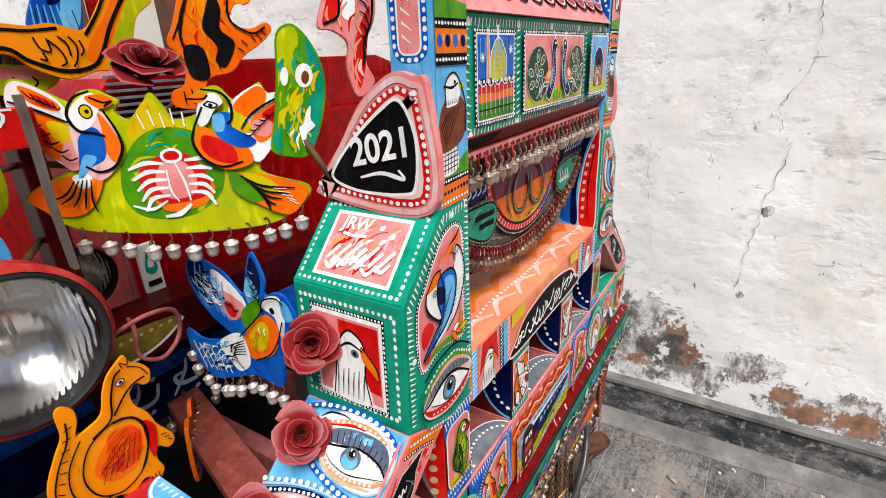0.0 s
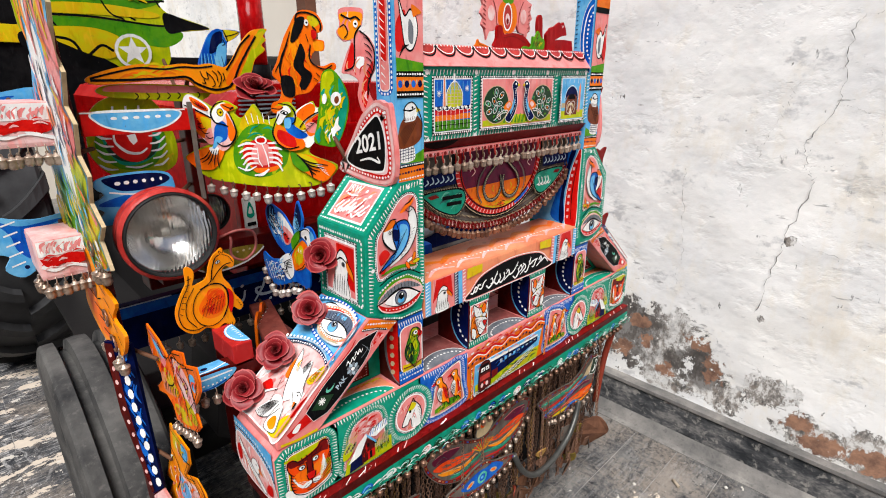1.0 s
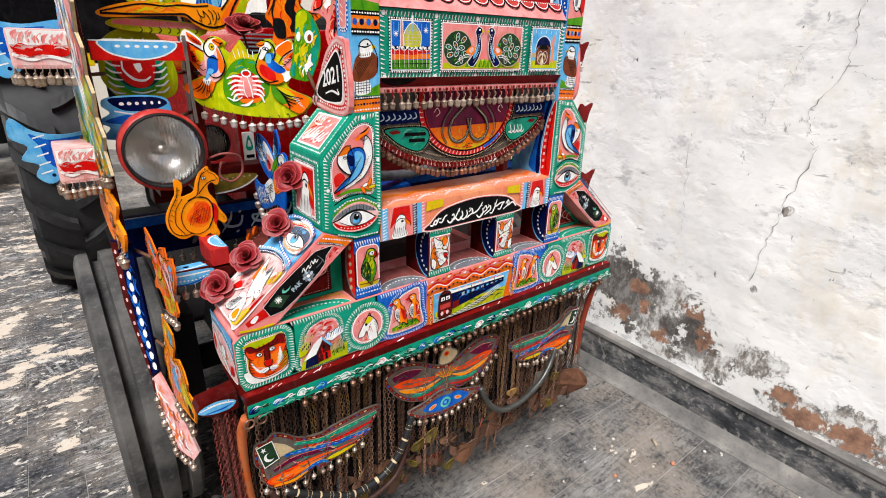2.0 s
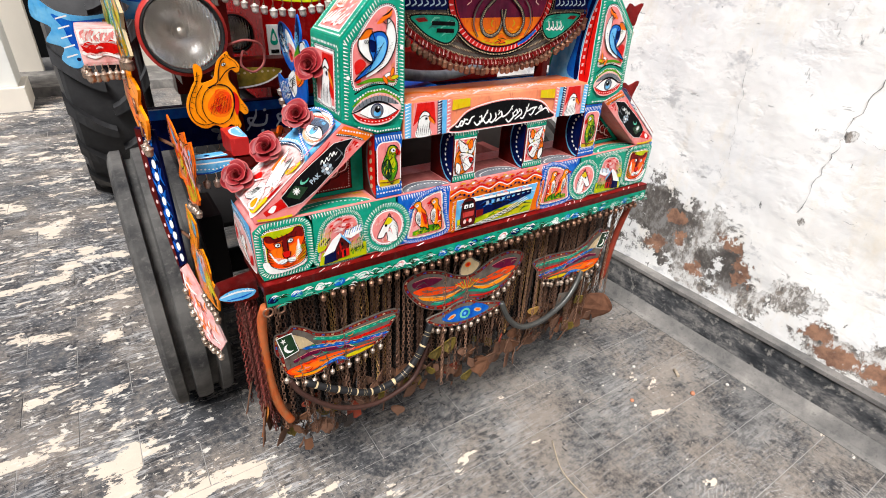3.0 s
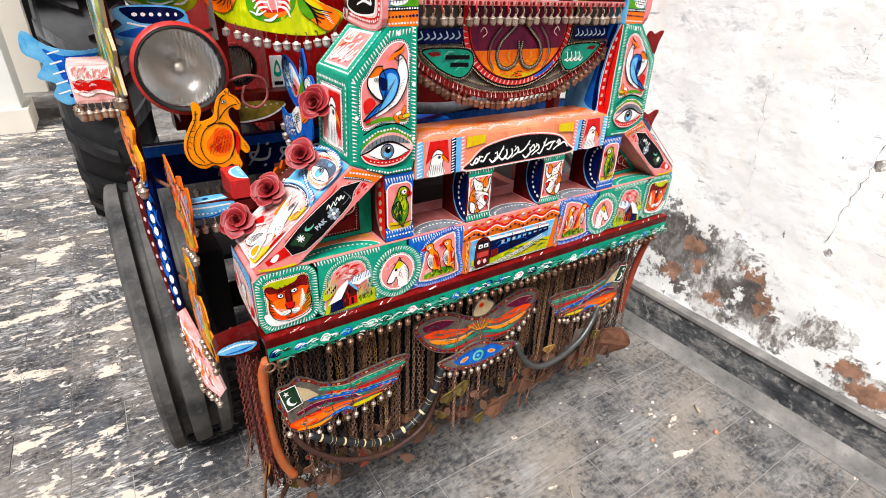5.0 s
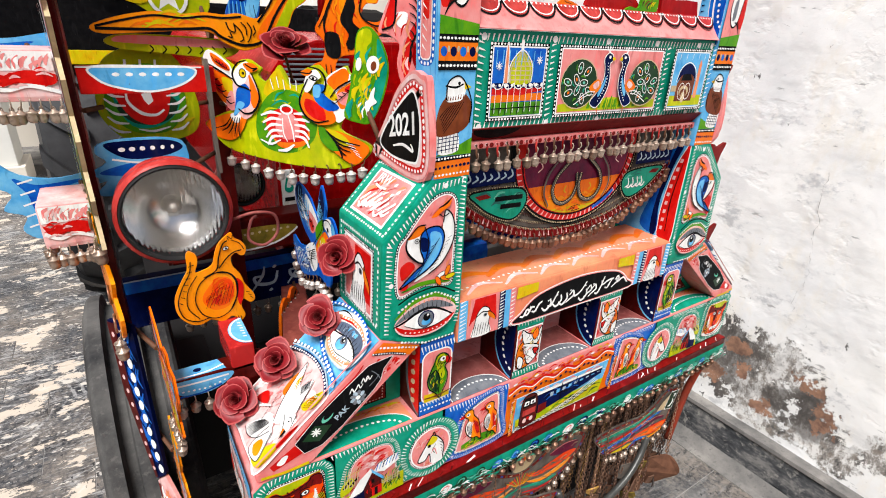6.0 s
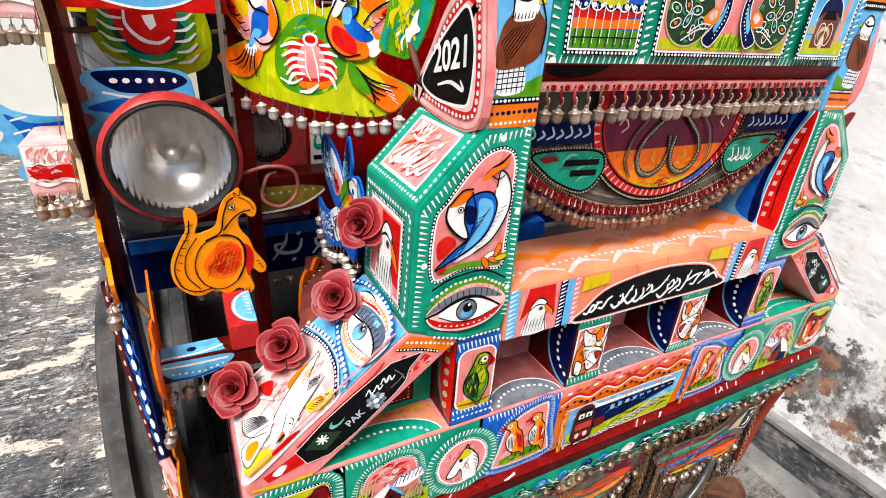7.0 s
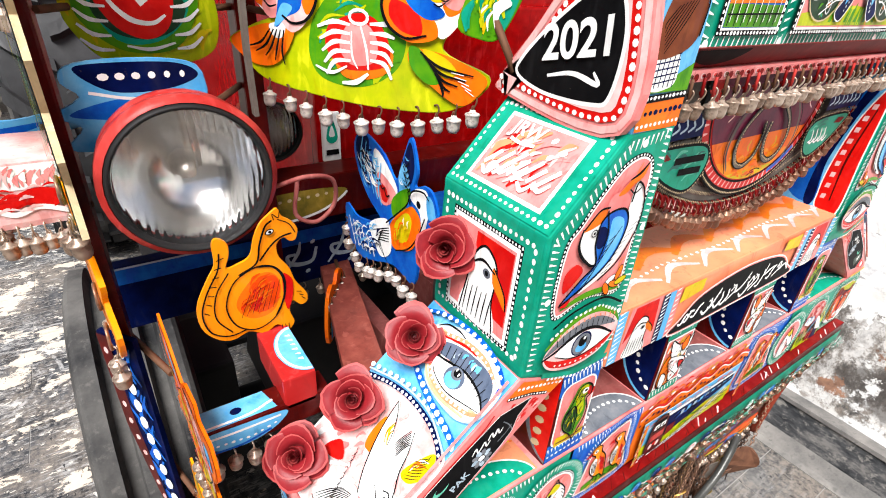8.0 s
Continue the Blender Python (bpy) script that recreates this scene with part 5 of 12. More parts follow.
    a.frame_of(0.083, 0.057, 0.044, sy=0.040)
    pigeon(a)
    a.emit("painted_panel", guard, "white pigeon painted on a red ground")
    o = plane((-0.067, DEEP, 1.267), (0, -1, 0), (0.075, 0, 0.079), far)
    a = Art(o, 0.001)
    P = [(0.002, 0.002), (0.151, 0.002), (0.151, 0.106), (0.002, 0.106)]
    a.fill("green", P)
    a.dots("white", inset(P, 0.006), 0.0021, 0.0075)
    P2 = [(0.024, 0.014), (0.130, 0.014), (0.130, 0.093), (0.024, 0.093)]
    a.fill("white", P2)
    a.fill("pink", inset(P2, 0.004))
    a.strokes(inset(P2, 0.006), ("red", "pinkwhite", "pink", "salmon"), 30, 0.03, 0.006, 50, 25)
    a.bars("white", 0.036, 0.12, 0.042, 0.032, 7, 0.0065, 0.7)
    a.up()
    for k in range(5):
        x, z = 0.036 + 0.017 * k, 0.030 + 0.006 * (k % 3)
        a.ribbon("white", curve([(x, z, 0), (x + 0.010, z - 0.006, 0), (x + 0.018, z + 0.004, 0)], 4), 0.005, 0.4)
    a.line("white", [(0.045, 0.066), (0.062, 0.064), (0.078, 0.066)], 0.0035)
    for x, z in ((0.095, 0.078), (0.112, 0.07), (0.102, 0.062)):
        a.ell("white", x, z, 0.004, 0.003, 40, 8)
    roof_ob = a.emit("painted_panel", guard, "pink plate with white brush strokes")
    if not far:
        lettering("JRW", 0.021, o, 0.060, 0.078, "white", "roof_lettering", roof_ob, 0, 0.004, 0.1)
    # sloping top of the brace
    lo, hi = Vector((-0.264, DEEP, 0.9545)), Vector((-0.0705, DEEP, 1.1155))
    L = (hi - lo).length
    a = Art(plane(lo, (0, -1, 0), hi - lo, far), 0.001)
    W = DEEP
    a.fill("sky", [(0.002, 0.002), (W - 0.002, 0.002), (W - 0.002, L - 0.002), (0.002, L - 0.002)])
    # dove ground between two dotted collars
    P = smooth2([(0.004, 0.012), (0.06, 0.004), (0.12, 0.004), (W - 0.003, 0.006), (W - 0.003, 0.09), (W - 0.003, 0.138), (0.139, 0.148), (0.110, 0.156), (0.075, 0.156), (0.041, 0.148), (0.015, 0.138), (0.003, 0.120)])
    a.fill("white", inset(P, -0.003))
    a.fill("pinkwhite", P)
    a.strokes(inset(P, 0.003), ("pink", "pinkwhite", "pinkwhite", "white"), 40, 0.03, 0.010, 60, 30)
    a.fill("yellow", smooth2([(0.118, 0.006), (0.146, 0.008), (0.149, 0.044), (0.138, 0.046), (0.126, 0.028)]))
    a.fill("red", smooth2([(0.142, 0.050), (0.150, 0.048), (0.150, 0.085), (0.146, 0.080)]))
    a.blob("red", [(0.030, 0.050), (0.046, 0.052), (0.060, 0.062), (0.044, 0.072), (0.034, 0.064)])
    a.blob("orange", [(0.070, 0.090), (0.084, 0.094), (0.078, 0.120), (0.066, 0.126), (0.064, 0.106)])
    a.blob("yellow", [(0.124, 0.108), (0.138, 0.142), (0.148, 0.132), (0.146, 0.116), (0.136, 0.104)])
    a.strokes([(0.126, 0.108), (0.138, 0.142), (0.148, 0.130), (0.136, 0.104)], ("orange", "yellow", "white", "beast_orange"), 12, 0.022, 0.003, 55, 12)
    wing = [(0.065, 0.147), (0.070, 0.122), (0.078, 0.099), (0.090, 0.075), (0.103, 0.058), (0.116, 0.064), (0.128, 0.082), (0.124, 0.104), (0.117, 0.122), (0.112, 0.133), (0.107, 0.140), (0.100, 0.128), (0.094, 0.116), (0.086, 0.124), (0.076, 0.138)]
    tail = [(0.100, 0.060), (0.082, 0.052), (0.068, 0.030), (0.062, 0.016), (0.080, 0.014), (0.100, 0.024), (0.112, 0.046)]
    head_ = [(0.112, 0.082), (0.128, 0.092), (0.140, 0.084), (0.144, 0.070), (0.140, 0.058), (0.130, 0.062), (0.118, 0.066)]
    low_wing = [(0.104, 0.050), (0.100, 0.026), (0.104, 0.008), (0.122, 0.006), (0.136, 0.012), (0.128, 0.030), (0.118, 0.048)]
    for shape in (low_wing, tail, wing, head_):
        a.blob("white", shape)
    a.strokes([(0.070, 0.138), (0.076, 0.120), (0.090, 0.100), (0.094, 0.112), (0.080, 0.134)], ("yellow", "duck_orange", "white"), 10, 0.026, 0.0034, 112, 6)
    a.blob("duck_orange", [(0.106, 0.016), (0.120, 0.010), (0.128, 0.016), (0.120, 0.030), (0.110, 0.030)])
    a.line("black", wing[:5], 0.0016, 0.3)
    a.line("black", [wing[0], (0.076, 0.137), (0.086, 0.123), (0.092, 0.110)], 0.0012, 0.4)
    a.line("black", [(0.107, 0.140), (0.117, 0.122), (0.124, 0.104), (0.134, 0.090), (0.143, 0.072), (0.141, 0.058)], 0.0014, 0.4)
    a.line("black", [(0.112, 0.078), (0.122, 0.072), (0.132, 0.064)], 0.0013, 0.4)
    a.line("black", low_wing, 0.0011)
    a.line("black", tail[3:], 0.0011)
    a.up()
    for k in range(8):
        a.ribbon("black", curve([(0.098 + 0.0015 * k, 0.118 - 0.001 * k, 0), (0.100 + 0.0015 * k, 0.128 - 0.0006 * k, 0), (0.103 + 0.0014 * k, 0.139 - 0.0014 * k, 0)], 3), 0.0010, 0.3)
        a.ribbon("black", curve([(0.064 + 0.003 * k, 0.018 - 0.0008 * k, 0), (0.074 + 0.003 * k, 0.034 + 0.0006 * k, 0), (0.086 + 0.002 * k, 0.048 + 0.0008 * k, 0)], 3), 0.0013, 0.5)
        a.ribbon("black", curve([(0.132 - 0.0004 * k, 0.106 + 0.003 * k, 0), (0.138, 0.110 + 0.0035 * k, 0), (0.145 - 0.0008 * k, 0.116 + 0.0035 * k, 0)], 3), 0.0008, 0.5)
        a.ribbon("black", curve([(0.066 + 0.002 * k, 0.084 - 0.006 * k, 0), (0.070 + 0.002 * k, 0.078 - 0.006 * k, 0), (0.068 + 0.002 * k, 0.073 - 0.006 * k, 0)], 3), 0.0009, 0.5)
        a.ribbon("white", [(0.026 + 0.005 * k, 0.030 + 0.004 * k), (0.040 + 0.005 * k, 0.038 + 0.004 * k)], 0.004, 0.5)
    a.blob("black", [(0.136, 0.066), (0.141, 0.068), (0.1405, 0.054)])
    a.blob("orange", [(0.132, 0.066), (0.136, 0.068), (0.138, 0.058)])
    a.line("black", [(0.124, 0.082), (0.131, 0.085), (0.137, 0.081)], 0.0012)
    a.ell("black", 0.131, 0.079, 0.0014, n=8)
    # collars: pale blue with dotted navy curves
    for path, w_, r_ in (([(0.006, 0.138), (0.041, 0.1515), (0.075, 0.1585), (0.110, 0.1580), (0.134, 0.1515), (0.150, 0.142)], 0.0055, 0.0018), ([(0.004, 0.150), (0.048, 0.163), (0.069, 0.1675), (0.102, 0.168), (0.135, 0.164), (0.150, 0.159)], 0.0, 0.0026), ([(0.040, 0.190), (0.067, 0.180), (0.098, 0.172), (0.127, 0.1675), (0.149, 0.162)], 0.0075, 0.0028)):
        if w_:
            a.line("navy" if r_ < 0.002 else "blue", path, w_)
        a.dots("white", path, r_, 0.0066 if r_ < 0.002 else 0.0098, False)
    a.line("pale_stroke", [(0.004, 0.1445), (0.041, 0.1575), (0.075, 0.1640), (0.110, 0.1635), (0.150, 0.149)], 0.0022)
    # eye: soft rings, lashes, pale iris
    ring = smooth2([(0.034, 0.228), (0.067, 0.247), (0.100, 0.251), (0.132, 0.244), (0.150, 0.228), (0.150, 0.196), (0.134, 0.182), (0.103, 0.180), (0.074, 0.185), (0.056, 0.202)])
    a.fill("pale_stroke", inset(ring, -0.002))
    a.fill("white", ring)
    a.strokes(inset(ring, 0.003), ("cream", "white", "pinkwhite", "white"), 30, 0.02, 0.006, 0, 60)
    a.line("salmon", [(0.046, 0.230), (0.083, 0.2405), (0.116, 0.2405), (0.140, 0.231)], 0.0055, 0.4)
    a.line("red", [(0.046, 0.227), (0.083, 0.2370), (0.104, 0.2380)], 0.0030, 0.5)
    a.dots("white", [(0.058, 0.234), (0.083, 0.2405), (0.116, 0.2405), (0.138, 0.232)], 0.0017, 0.0075, False)
    a.line("salmon", [(0.060, 0.203), (0.078, 0.190), (0.104, 0.186), (0.136, 0.191), (0.150, 0.199)], 0.0050, 0.4)
    a.line("cream", [(0.056, 0.200), (0.076, 0.1865), (0.103, 0.182), (0.138, 0.186)], 0.0036, 0.4)
    a.dots("white", [(0.064, 0.199), (0.080, 0.190), (0.104, 0.186), (0.136, 0.191)], 0.0016, 0.0065, False)
    a.line("black", [(0.040, 0.234), (0.050, 0.242), (0.068, 0.2445), (0.080, 0.243)], 0.0020, 0.5)
    a.fill("slate", smooth2([(0.058, 0.214), (0.064, 0.227), (0.089, 0.2345), (0.122, 0.2355), (0.141, 0.228), (0.150, 0.210), (0.148, 0.204), (0.136, 0.214), (0.110, 0.220), (0.086, 0.216)]))
    a.strokes(smooth2([(0.066, 0.222), (0.090, 0.232), (0.122, 0.233), (0.140, 0.224), (0.132, 0.220), (0.110, 0.223), (0.086, 0.219)]), ("sky", "pale_stroke", "slate"), 20, 0.012, 0.005, 80, 20)
    a.fill("white", smooth2([(0.062, 0.206), (0.086, 0.214), (0.110, 0.217), (0.136, 0.211), (0.151, 0.201), (0.130, 0.196), (0.098, 0.191), (0.078, 0.196)]))
    a.line("black", [(0.058, 0.211), (0.072, 0.2115), (0.087, 0.2145), (0.110, 0.2185), (0.136, 0.213), (0.151, 0.202)], 0.0028, 0.3)
    a.line("black", [(0.062, 0.206), (0.080, 0.195), (0.105, 0.191), (0.130, 0.196), (0.151, 0.201)], 0.0012, 0.4)
    a.ell("slate", 0.1015, 0.2065, 0.0135, 0.0115)
    a.ell("sky", 0.1015, 0.2040, 0.0105, 0.0085)
    a.ell("grey", 0.1015, 0.2110, 0.0075, 0.0062)
    a.ell("black", 0.1018, 0.2120, 0.0050, 0.0042)
    a.ell("white", 0.1040, 0.2120, 0.0012, 0.0020, 0, 8)
    a.ell("white", 0.0990, 0.2145, 0.0010, 0.0018, 0, 8)
    a.up()
    for k in range(11):
        f = k / 10
        a.ribbon("black", [(0.070 + 0.073 * f, 0.2125 + 0.024 * f - 0.030 * f * f), (0.064 + 0.082 * f, 0.2245 + 0.034 * f - 0.042 * f * f)], 0.0011, 0.2)
    # upper collar round the eye
    up_c = [(0.010, 0.236), (0.034, 0.2465), (0.058, 0.2515), (0.093, 0.2530), (0.122, 0.249), (0.146, 0.238), (0.151, 0.224)]
    a.line("blue", up_c, 0.0050, 0.2)
    a.dots("white", [(x, z - 0.0005) for x, z in up_c], 0.0024, 0.0100, False)
    a.dots("white", [(0.008, 0.180), (0.026, 0.200), (0.022, 0.222)], 0.0024, 0.011, False)
    a.line("pink", [(W - 0.002, 0.01), (W - 0.002, L - 0.01)], 0.003, straight=True)
    a.emit("painted_panel", guard, "white dove and a wide eye painted on pink and blue")
    # black band on the brace's face
    a = Art(face)
    a.fill("pink", [(-0.071, 1.113), (-0.262, 0.953), (-0.262, 0.942), (-0.186, 0.942), (-0.024, 1.073), (-0.006, 1.0855)])
    a.strokes([(-0.08, 1.085), (-0.03, 1.078), (-0.05, 1.055), (-0.075, 1.05)], ("red", "pinkwhite"), 14, 0.012, 0.004, 40, 20)
    a.fill("red", [(-0.205, 0.985), (-0.195, 0.966), (-0.24, 0.952), (-0.245, 0.962)])
    a.blob("white", [(-0.235, 0.962), (-0.225, 0.972), (-0.218, 0.970), (-0.226, 0.958)])
    a.line("red", [(-0.205, 0.993), (-0.16, 1.032), (-0.115, 1.066), (-0.10, 1.083)], 0.003, 0.4)
    a.fill("orange", [(-0.068, 1.111), (-0.006, 1.087), (-0.024, 1.0755), (-0.05, 1.087), (-0.088, 1.096)])
    a.dots("white", [(-0.072, 1.103), (-0.04, 1.094), (-0.012, 1.085)], 0.0018, 0.006, False)
    a.line("black", [(-0.086, 1.096), (-0.055, 1.089), (-0.030, 1.079)], 0.004, straight=True)
    a.dots("white", [(-0.084, 1.096), (-0.055, 1.089), (-0.032, 1.080)], 0.0012, 0.0045, False)
    B = [(-0.052, 1.084), (-0.068, 1.066), (-0.073, 1.048), (-0.085, 1.034), (-0.110, 1.012), (-0.135, 0.990), (-0.168, 0.968), (-0.195, 0.964), (-0.207, 0.986), (-0.173, 1.020), (-0.140, 1.045), (-0.110, 1.066), (-0.092, 1.079)]
    a.line("white", B, 0.002, closed=True, straight=True)
    a.fill("black", B)
    a.fill("darkgreen", [(-0.197, 0.986), (-0.178, 1.006), (-0.152, 0.998), (-0.172, 0.976)])
    a.ell("mint", -0.158, 1.014, 0.011, 0.006, 40, 12)
    a.ell("black", -0.156, 1.018, 0.010, 0.005, 40, 12)
    a.up()
    for k in range(4):
        c_, s_ = 0.0075 * math.cos(0.8 * k), 0.0075 * math.sin(0.8 * k)
        a.ribbon("white", [(-0.176 - c_, 0.994 - s_), (-0.176 + c_, 0.994 + s_)], 0.0022)
    a.up()
    for k in range(9):
        q = radians(40 * k)
        a.raw("pale_stroke" if k % 2 else "grey", oval(-0.110 + 0.0075 * math.cos(q), 1.030 + 0.0075 * math.sin(q), 0.0058, 0.0036, 40 * k, 8))
    a.ell("white", -0.110, 1.030, 0.0042, 0.0036, 0, 9)
    a.line("black", [(-0.116, 1.030), (-0.110, 1.035), (-0.105, 1.029), (-0.111, 1.024)], 0.0010)
    for k, (x, z) in enumerate(((-0.118, 1.044), (-0.108, 1.048), (-0.100, 1.056), (-0.093, 1.058))):
        a.line("white", [(x - 0.005, z - 0.003), (x - 0.001, z + 0.005), (x + 0.002, z - 0.002), (x + 0.006, z + 0.004)], 0.0020, 0.3)
    a.line("grey", [(-0.092, 1.044), (-0.082, 1.052), (-0.076, 1.060)], 0.0014)
    a.line("grey", [(-0.088, 1.070), (-0.080, 1.062), (-0.074, 1.052)], 0.0014)
    a.line("yellow", [(-0.258, 0.949), (-0.225, 0.945), (-0.19, 0.946)], 0.005)
    band_ob = a.emit("painted_panel", guard, "black painted band along the brace")
    if not far:
        lettering("PAK", 0.0135, face, -0.137, 1.014, "pale_stroke", "band_lettering", band_ob, 38, 0.0045)
    # dark red panel set back in the triangle under the brace
    bm = bmesh.new()
    add_prism(bm, [(-0.182, 0.9415), (-0.004, 0.9415), (-0.004, 1.084), (-0.022, 1.073)], front, 0.062, 0.072)
    tri = part("triangle_panel", flipx(bm) if far else bm, "maroon", guard, "dark red set-back panel with curled ornament")
    a = Art(plane((0, 0.062, 0), X, Z, far))
    a.fill("green", [(-0.180, 0.9425), (-0.005, 0.9425), (-0.005, 1.082), (-0.022, 1.071)])
    T3 = [(-0.150, 0.953), (-0.034, 0.953), (-0.034, 1.052), (-0.040, 1.048)]
    a.fill("black", inset(T3, -0.002))
    a.fill("crest_red", T3)
    for k in range(4):
        x, z = -0.128 + 0.022 * k, 0.962 + 0.010 * k
        a.line("pinkwhite", [(x, z), (x + 0.016, z + 0.006), (x + 0.020, z + 0.020), (x + 0.008, z + 0.026), (x + 0.004, z + 0.016)], 0.0032, 0.5)
        a.line("black", [(x + 0.006, z - 0.004), (x + 0.022, z + 0.003), (x + 0.026, z + 0.02)], 0.003, 0.5)
        a.ell("red", x + 0.010, z + 0.016, 0.004, n=8)
    a.dots("pinkwhite", [(-0.14, 0.957), (-0.04, 0.957), (-0.038, 1.04)], 0.0012, 0.006, False)
    a.emit("painted_panel", tri, "dark red ground with pale curls and a green edge")
    # beam's end
    x = -0.272 if not far else 0.952
    a = Art(plane((-0.2725, DEEP, 0.81), (0, -1, 0), Z, far), 0.001)
    a.fill("sky", [(0.004, 0.02), (0.149, 0.02), (0.149, 0.128), (0.004, 0.128)])
    P = smooth2([(0.010, 0.02), (0.146, 0.022), (0.146, 0.058), (0.128, 0.082), (0.090, 0.096), (0.045, 0.100), (0.008, 0.092)])
    a.line("navy", [(0.006, 0.106), (0.045, 0.108), (0.092, 0.104), (0.132, 0.088), (0.149, 0.066)], 0.006)
    a.dots("white", [(0.006, 0.106), (0.045, 0.108), (0.092, 0.104), (0.132, 0.088), (0.149, 0.066)], 0.0018, 0.0062, False)
    a.dots("white", [(0.006, 0.116), (0.05, 0.119), (0.10, 0.114), (0.146, 0.094)], 0.0024, 0.0085, False)
    a.fill("white", inset(P, -0.003))
    a.fill("pinkwhite", P)
    a.strokes(inset(P, 0.003), ("pink", "white", "pinkwhite", "pink"), 30, 0.03, 0.007, 110, 30)
    a.blob("red", [(0.006, 0.060), (0.020, 0.076), (0.024, 0.050), (0.012, 0.036)])
    a.blob("red", [(0.118, 0.030), (0.140, 0.034), (0.142, 0.056), (0.126, 0.050)])
    wingp = [(0.022, 0.094), (0.040, 0.078), (0.060, 0.060), (0.088, 0.046), (0.116, 0.028), (0.104, 0.022), (0.070, 0.036), (0.044, 0.052), (0.028, 0.070)]
    headp = [(0.070, 0.072), (0.086, 0.080), (0.098, 0.070), (0.096, 0.056), (0.084, 0.048), (0.066, 0.056)]
    a.blob("orange", [(0.024, 0.090), (0.040, 0.074), (0.056, 0.056), (0.046, 0.052), (0.032, 0.066)])
    a.blob("white", wingp)
    a.blob("white", headp)
    a.line("black", wingp, 0.0013, closed=True)
    a.line("black", headp, 0.0013, closed=True)
    a.ell("black", 0.086, 0.068, 0.0018, 0.0018, 0, 8)
    a.blob("orange", [(0.096, 0.066), (0.112, 0.058), (0.096, 0.058)])
    a.up()
    for k in range(7):
        a.ribbon("black", curve([(0.034 + 0.009 * k, 0.070 - 0.006 * k, 0), (0.040 + 0.009 * k, 0.066 - 0.006 * k, 0), (0.044 + 0.010 * k, 0.058 - 0.005 * k, 0)], 3), 0.0010, 0.4)
        a.ribbon("duck_orange", [(0.030 + 0.008 * k, 0.060 - 0.005 * k), (0.044 + 0.008 * k, 0.050 - 0.005 * k)], 0.0022, 0.5)
    a.emit("painted_panel", lower_beam, "white bird painted on a pink ground under a dotted blue collar")
    # tall post, face: banded scenes
    a = Art(plane((0, 0, 0), X, Z, far))
    x0, x1 = 0.0095, 0.0685

    def band(z0, z1, col):
        a.fill(col, [(x0, z0), (x1, z0), (x1, z1), (x0, z1)])
    band(1.347, 1.372, "orange")
    a.dots("white", [(x0 + .003, 1.351), (x1 - .003, 1.353)], 0.0018, 0.006, False)
    a.dots("navy", [(x0 + .003, 1.361), (x1 - .003, 1.364)], 0.0022, 0.007, False)
    a.fill("black", [(x0, 1.370), (x1, 1.372), (x1, 1.378), (x0, 1.376)])
    a.dots("white", [(x0 + .002, 1.3735), (x1 - .002, 1.3755)], 0.0016, 0.005, False)
    band(1.378, 1.487, "sky")
    a.fill("leaf", [(x0, 1.378), (x1, 1.378), (x1, 1.40), (0.04, 1.388)])
    a.fill("white", smooth2([(0.014, 1.382), (0.012, 1.41), (0.04, 1.415), (0.048, 1.388), (0.035, 1.380)]))
    a.up()
    for k in range(6):
        a.ribbon("navy", [(0.014 + 0.006 * k, 1.382), (0.015 + 0.006 * k, 1.412)], 0.0011)
        a.ribbon("navy", [(0.013, 1.385 + 0.005 * k), (0.047, 1.388 + 0.005 * k)], 0.0011)
    a.fill("brown", smooth2([(0.012, 1.405), (0.011, 1.43), (0.022, 1.452), (0.05, 1.458), (0.064, 1.445), (0.062, 1.42), (0.045, 1.408)]))
    a.up()
    for k in range(7):
        a.ribbon("black", curve([(0.052 - 0.004 * k, 1.448 - 0.001 * k, 0), (0.04 - 0.004 * k, 1.43, 0), (0.022 - 0.001 * k, 1.408 + 0.003 * k, 0)], 4), 0.0013, 0.4)
    a.fill("white", smooth2([(0.024, 1.450), (0.026, 1.472), (0.042, 1.480), (0.054, 1.468), (0.050, 1.452), (0.038, 1.448)]))
    a.line("black", [(0.022, 1.468), (0.038, 1.466), (0.05, 1.470)], 0.003, 0.4)
    a.fill("yellow", [(0.051, 1.472), (0.063, 1.466), (0.052, 1.463)])
    a.ticks("brown", [(0.022, 1.449), (0.054, 1.452)], 0.006, 0.002, 0.004, False)
    a.ell("black", 0.043, 1.471, 0.0022, n=8)
    a.line("black", [(0.024, 1.450), (0.026, 1.472), (0.042, 1.480), (0.055, 1.468), (0.064, 1.445), (0.062, 1.42)], 0.002)
    band(1.487, 1.498, "black")
    a.dots("white", [(x0 + .002, 1.4925), (x1 - .002, 1.4925)], 0.0018, 0.0055, False)
    band(1.498, 1.520, "orange")
    a.up()
    for k in range(4):
        a.raw("navy" if k % 2 else "blue", oval(0.017 + 0.0145 * k, 1.509, 0.005, 0.006, 0, 9))
        a.raw("cream", oval(0.024 + 0.0145 * k, 1.512, 0.002, 0.004, 0, 7))
    band(1.520, 1.529, "black")
    a.dots("white", [(x0 + .002, 1.5245), (x1 - .002, 1.5245)], 0.0018, 0.0055, False)
    band(1.529, 1.66, "pink")
    a.fill("leaf", [(x0, 1.529), (x1, 1.529), (x1, 1.542), (x0, 1.55)])
    a.fill("red", smooth2([(0.011, 1.56), (0.011, 1.60), (0.03, 1.62), (0.03, 1.57)]))
    a.frame_of(0.038, 1.592, 0.03, sy=0.05)
    a.blob("white", [(-0.7, 0.9), (-0.3, 0.4), (0.1, 0.6), (0.5, 0.4), (0.6, -0.1), (0.2, -0.6), (-0.3, -0.5), (-0.5, 0.1)])
